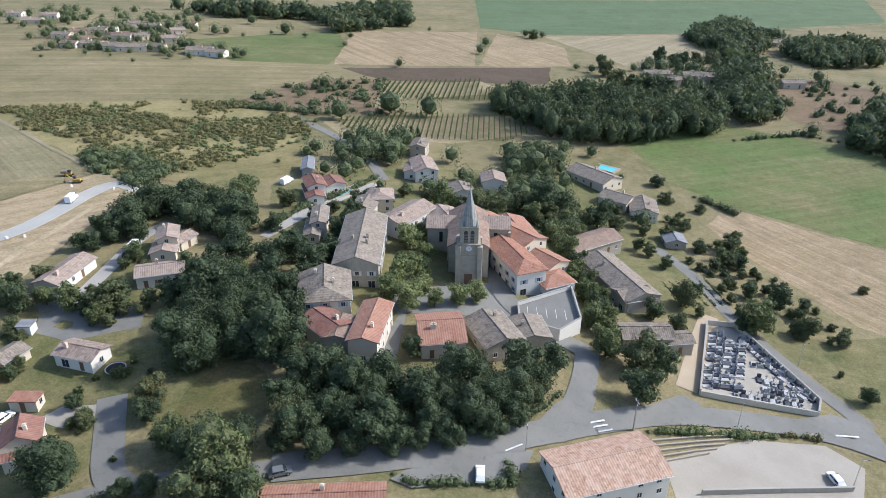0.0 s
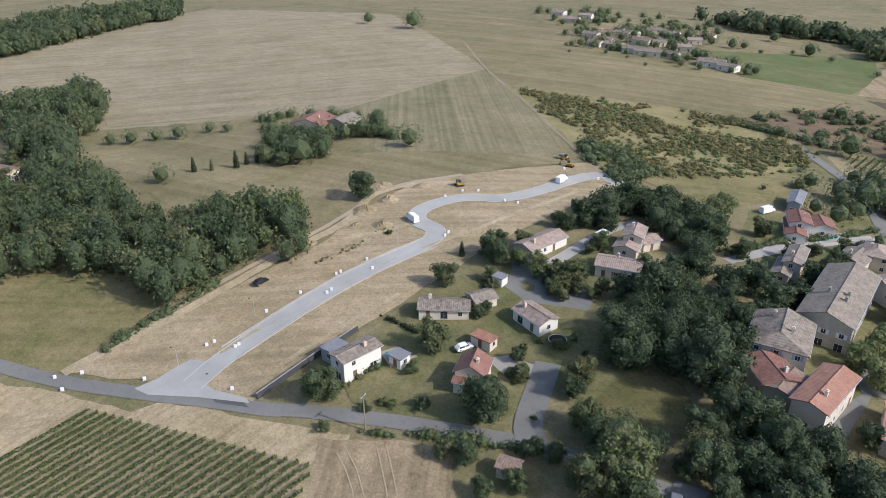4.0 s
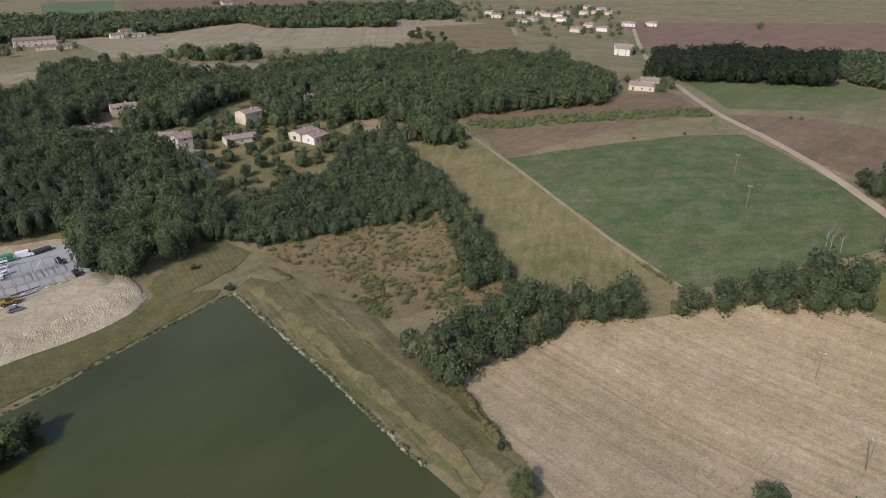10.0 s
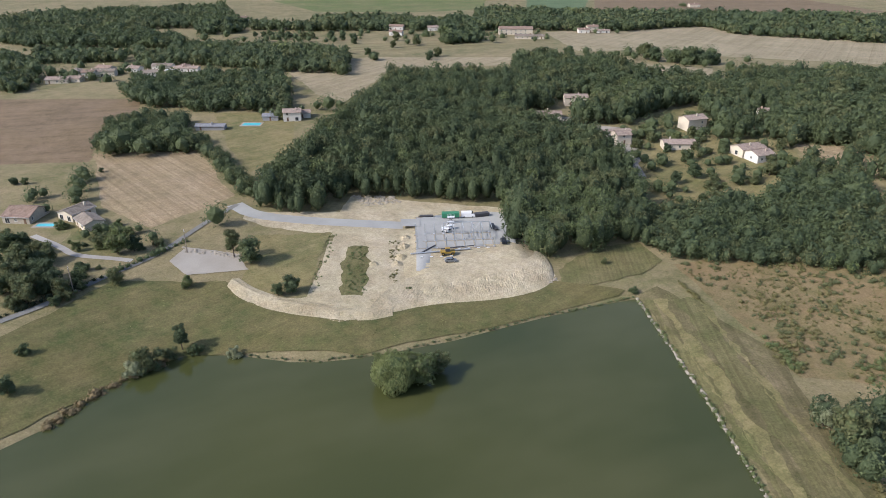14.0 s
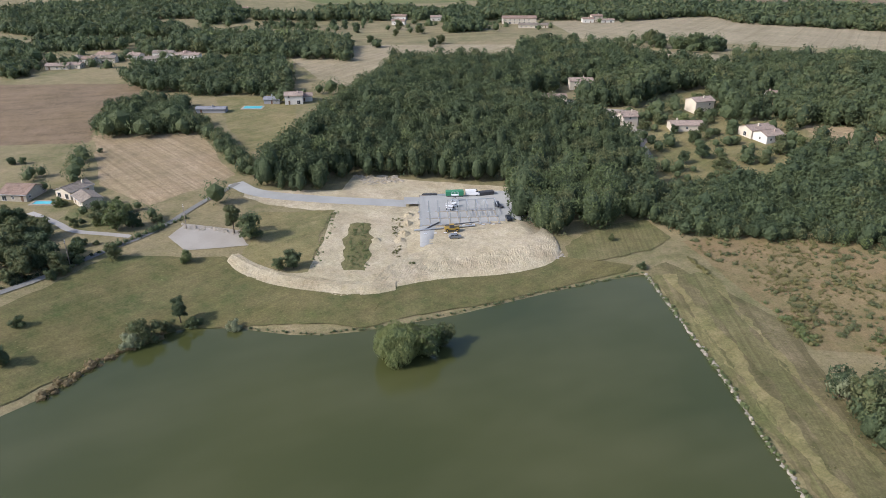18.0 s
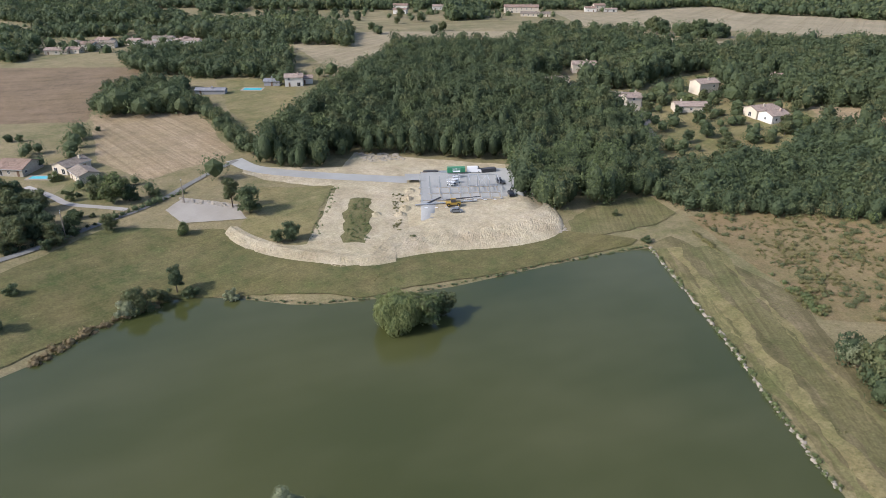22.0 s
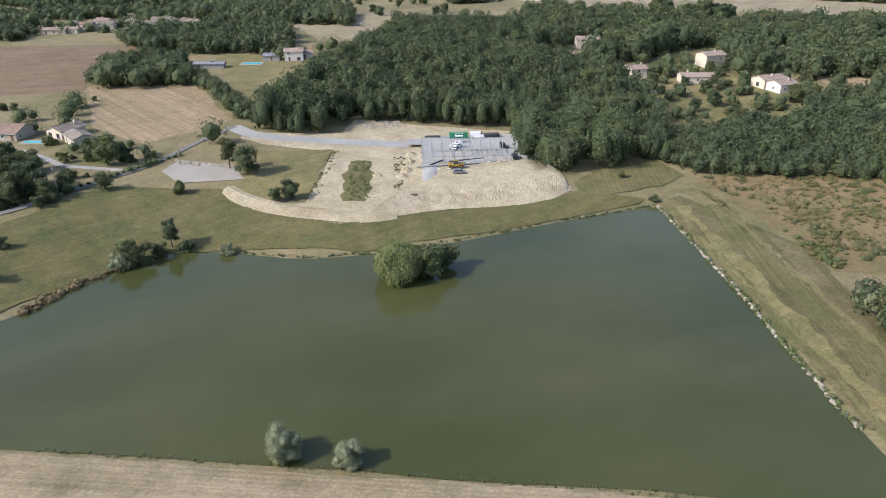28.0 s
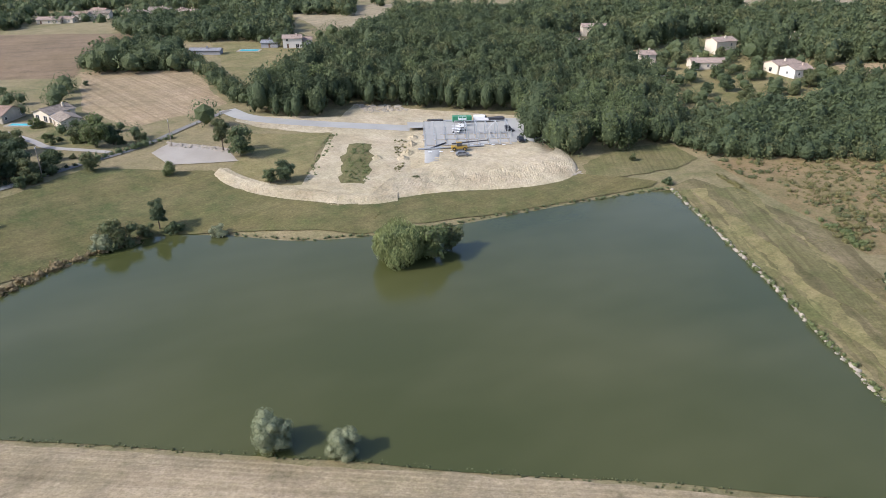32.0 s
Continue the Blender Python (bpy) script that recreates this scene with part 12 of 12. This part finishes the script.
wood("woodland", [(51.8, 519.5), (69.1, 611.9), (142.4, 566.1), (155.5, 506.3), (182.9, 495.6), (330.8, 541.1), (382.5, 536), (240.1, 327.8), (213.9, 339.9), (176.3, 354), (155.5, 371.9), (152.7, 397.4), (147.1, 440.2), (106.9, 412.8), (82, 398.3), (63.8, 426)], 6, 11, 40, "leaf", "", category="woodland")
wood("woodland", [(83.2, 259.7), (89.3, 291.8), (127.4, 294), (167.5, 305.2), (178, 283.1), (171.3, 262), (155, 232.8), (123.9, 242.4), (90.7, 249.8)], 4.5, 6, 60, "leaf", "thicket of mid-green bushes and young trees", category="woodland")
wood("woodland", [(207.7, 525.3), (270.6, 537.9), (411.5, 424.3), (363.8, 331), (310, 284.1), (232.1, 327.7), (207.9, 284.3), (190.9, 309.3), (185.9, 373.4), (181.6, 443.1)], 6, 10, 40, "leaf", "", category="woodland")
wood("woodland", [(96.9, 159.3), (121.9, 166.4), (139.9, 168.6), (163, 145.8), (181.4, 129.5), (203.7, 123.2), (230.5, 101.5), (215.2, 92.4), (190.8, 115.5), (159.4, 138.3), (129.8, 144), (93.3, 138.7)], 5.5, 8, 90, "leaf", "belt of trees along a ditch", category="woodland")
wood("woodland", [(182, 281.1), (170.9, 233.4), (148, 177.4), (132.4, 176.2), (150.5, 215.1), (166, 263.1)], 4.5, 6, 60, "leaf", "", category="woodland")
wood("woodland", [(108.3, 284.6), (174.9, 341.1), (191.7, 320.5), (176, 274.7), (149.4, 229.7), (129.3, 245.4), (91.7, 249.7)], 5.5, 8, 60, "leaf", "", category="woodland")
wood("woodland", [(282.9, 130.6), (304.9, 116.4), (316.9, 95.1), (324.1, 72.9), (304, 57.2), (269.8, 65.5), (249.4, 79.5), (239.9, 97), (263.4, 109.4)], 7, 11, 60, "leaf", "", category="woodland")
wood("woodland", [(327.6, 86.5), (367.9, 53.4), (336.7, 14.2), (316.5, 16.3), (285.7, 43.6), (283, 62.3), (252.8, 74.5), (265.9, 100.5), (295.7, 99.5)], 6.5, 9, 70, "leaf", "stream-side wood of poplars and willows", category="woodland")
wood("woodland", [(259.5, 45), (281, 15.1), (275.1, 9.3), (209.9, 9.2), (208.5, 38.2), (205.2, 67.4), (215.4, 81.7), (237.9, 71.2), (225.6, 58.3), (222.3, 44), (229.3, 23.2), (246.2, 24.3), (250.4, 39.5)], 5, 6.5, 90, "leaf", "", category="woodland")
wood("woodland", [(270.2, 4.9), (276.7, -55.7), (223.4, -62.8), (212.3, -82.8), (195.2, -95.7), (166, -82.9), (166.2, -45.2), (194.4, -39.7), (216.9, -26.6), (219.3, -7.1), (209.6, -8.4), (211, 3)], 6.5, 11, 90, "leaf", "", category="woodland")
wood("woodland", [(430.2, -57.3), (434.9, -103.8), (378.9, -90.7), (341.8, -66.3), (276.8, -51.4), (284.2, -35)], 7, 12, 60, "leaf", "", category="woodland")
wood("woodland", [(678.4, 90.4), (879.1, 19.8), (742.8, -93.9), (781.7, -284.5), (688.1, -250.4), (565.6, -32.8), (531.9, -10.3), (454.8, -53.7), (399.3, -47), (396.5, 12.4), (465.7, 20.7), (593.9, 33.8), (624.2, 64.4), (489.4, 56.2), (499, 65.1)], 9, 12, 40, "leaf", "", category="woodland")
wood("woodland", [(335.4, 70.8), (397.2, 49.9), (386.7, 13.2), (328, 11.9), (291.1, 37.2), (272.4, 45.7), (268.5, 62.8)], 7, 11, 60, "leaf", "", category="woodland")
wood("woodland", [(20.3, -337.4), (4.2, -319.8), (-14.3, -325.3), (-33.1, -333.5), (-52.9, -346.3), (-75.1, -361), (-80.1, -393.5), (-46, -399.4), (4, -391.2), (46.7, -376.2), (41, -356.2)], 6.5, 12, 60, "leaf", "", category="woodland")
wood("woodland", [(372.1, -624.7), (227.7, -621.9), (169.9, -706.6), (142.7, -602.8), (185.3, -542.1), (224.8, -599.5), (298.9, -579.7)], 10, 12, 30, "leaf", "", category="woodland")
wood("woodland", [(-161.1, -525.7), (-150.3, -613.3), (-242.6, -628.2), (-216.2, -551.8)], 9, 11, 30, "leaf", "", category="woodland")
wood("woodland", [(-88.8, -468.4), (-117.8, -494.1), (-113.3, -397.8), (-90.1, -367.3), (-81.5, -400.2)], 8, 11, 40, "leaf", "", category="woodland")
wood("woodland", [(-127.8, -358.7), (-174.3, -430), (-185.5, -404.3), (-157.1, -329.7), (-143.2, -338)], 8, 11, 40, "leaf", "", category="woodland")
wood("woodland", [(-87.1, -634.9), (-143.4, -722.3), (-171.3, -648.2), (-113.7, -530.6)], 9, 10, 30, "leaf", "", category="woodland")
wood("woodland", [(-216.8, 502), (-195.8, 541), (-112.9, 543.4), (-88.4, 442.7), (-124.7, 437.6), (-183.3, 456.5)], 7, 9, 50, "leaf", "", category="woodland")
wood("woodland", [(-463.5, 806.5), (-336.8, 827.6), (-241.4, 729.4), (-256.9, 710.4), (-418.9, 727.9)], 9, 10, 30, "leaf", "", category="woodland")
wood("woodland", [(-532.1, 904.1), (-512.9, 1001.5), (-307.6, 1079.1), (-234.6, 869.2), (84, 892.5), (228.2, 930.4), (324.2, 902.1), (205.7, 834.6), (118, 842.4), (-149.4, 836.3), (-314.9, 872.1), (-470.9, 798.7)], 10, 11, 24, "leaf", "", category="woodland")
wood("woodland", [(319.8, 889.4), (429, 906.8), (497.9, 826.3), (455.4, 753.2), (325.2, 815.3)], 10, 10, 24, "leaf", "", category="woodland")
wood("woodland", [(-237.7, 671.5), (-171.5, 694.6), (-79.1, 637.1), (-67.9, 550.4), (-118.2, 568.1), (-211.7, 611.2)], 8, 10, 40, "leaf", "", category="woodland")
wood("woodland", [(504.2, 414.1), (544, 399.6), (632.3, 323.5), (491.8, 252.7), (418.5, 304.3), (388.8, 321.4)], 8, 12, 45, "leaf_dark", "dark dense plantation of conifers", category="woodland")
wood("woodland", [(622.9, 312.8), (712.7, 230), (570.7, 171.1), (517.8, 218.6), (526.4, 260.1)], 9, 10, 30, "leaf", "", category="woodland")
wood("woodland", [(546.7, 80.1), (725, 56.2), (531.9, 39.3), (439.5, 49.7), (428.4, 59.3)], 9, 11, 40, "leaf", "", category="woodland")
wood("woodland", [(439.7, 999.2), (653.2, 913.9), (568.3, 787.2), (383.5, 877.4)], 11, 11, 20, "leaf", "", category="woodland")
wood("woodland", [(664.4, 343.7), (754.1, 286.8), (687.3, 201.2), (610.4, 150.5), (548.4, 235.9), (566.9, 291.3)], 9, 9, 30, "leaf", "", category="woodland")
wood("woodland", [(809.9, -254.2), (793, -285.3), (652.5, -232), (671.1, -207.8)], 10, 12, 30, "leaf", "", category="woodland")
wood("woodland", [(-230.3, 632), (-170.5, 625.2), (-190.4, 694.1), (-249.7, 700.1)], 7, 9, 18, "leaf", "belt of trees between far fields")
wood("woodland", [(-158.2, 605.6), (-126, 595.8), (-69.1, 569.9), (-78.2, 630.3), (-132.9, 676.1), (-178.5, 692.8)], 7, 9, 18, "leaf", "belt of trees between far fields")
wood("woodland", [(-441.1, 744.1), (-299.1, 757.9), (-339.8, 853.5), (-442, 925.8), (-507.6, 857.9)], 9, 11, 18, "leaf", "belt of trees between far fields")
wood("woodland", [(-298.7, 500.7), (-285.3, 515.2), (-329, 608.5), (-400.7, 675)], 7, 9, 18, "leaf", "belt of trees between far fields")
wood("woodland", [(-338.7, 626.5), (-266.8, 632.6), (-278.1, 659.5), (-359.7, 665.8)], 8, 9, 18, "leaf", "belt of trees between far fields")
wood("woodland", [(-250.4, 610.1), (-223.4, 613.1), (-246.7, 663.3), (-270.4, 665.6)], 7, 9, 18, "leaf", "belt of trees between far fields")
wood("woodland", [(-260.3, 807.4), (-222.4, 825.8), (-237.5, 920.6), (-300.6, 948.6)], 9, 11, 18, "leaf", "belt of trees between far fields")
wood("woodland", [(-144.8, 866.8), (2, 835.9), (50.6, 847.3), (54, 912.2), (-58, 941.5), (-158, 944.4)], 9, 10, 18, "leaf", "belt of trees between far fields")
wood("woodland", [(5.7, 718.1), (38.7, 726.2), (42.5, 811.4), (5.8, 823.9)], 9, 10, 18, "leaf", "belt of trees between far fields")
wood("woodland", [(47.7, 925.9), (254.4, 916.3), (281.2, 1016.5), (52.5, 1030.3)], 11, 11, 14, "leaf", "belt of trees between far fields")
wood("woodland", [(244, 877.4), (370.3, 895.5), (474.6, 875.8), (527.6, 976.8), (375.6, 1003), (277.1, 1001.2)], 11, 11, 14, "leaf", "belt of trees between far fields")
wood("woodland", [(548.5, 278.1), (573.6, 251.3), (604.1, 228.3), (647.4, 198.2), (702.3, 212.5), (694.5, 279.8), (669.1, 329.1)], 8, 9, 18, "leaf", "belt of trees between far fields")
wood("woodland", [(515.3, 212.5), (558, 166.5), (597.2, 175.9), (593.7, 229.3)], 7, 7, 18, "leaf", "belt of trees between far fields")
wood("woodland", [(427.7, 310.8), (530.6, 274.3), (617.7, 324.5), (528.7, 382.4)], 6, 12, 30, "leaf_dark", "dark dense plantation of conifers")
wood("woodland", [(-85.6, -440.4), (-117.1, -444.1), (-126.7, -514.5), (-106.5, -526.8)], 8, 11, 18, "leaf", "belt of trees between far fields")
wood("woodland", [(-88.4, -618.1), (-126.7, -620.2), (-140.3, -670.7), (-102.8, -677.4)], 9, 10, 18, "leaf", "belt of trees between far fields")
wood("woodland", [(-166.1, -561.6), (-225.8, -574.9), (-241.2, -619.5), (-181.1, -611.7)], 9, 11, 18, "leaf", "belt of trees between far fields")
wood("woodland", [(-175, 371.9), (-185.2, 412), (-174, 424.2), (-142.3, 418.5), (-120.5, 370.5), (-119.6, 358.8), (-163.8, 356.7)], 5, 7.5, 110, "leaf", "", category="woodland")
wood("woodland", [(-124.8, 379), (-122, 384.2), (-79.6, 311.5), (-78.5, 298), (-92.4, 321.9), (-110, 350.2)], 4, 5.5, 80, "leaf", "", category="woodland")
wood("woodland", [(271, -127.5), (269.1, -145.8), (253.2, -147.4), (237.3, -134.8), (240, -118.5), (252.3, -112.8)], 5, 7, 100, "leaf", "", category="woodland")
wood("woodland", [(278.1, -163.1), (261.5, -176.9), (241.9, -168.8), (251.6, -152.1)], 5, 6, 80, "leaf", "", category="woodland")
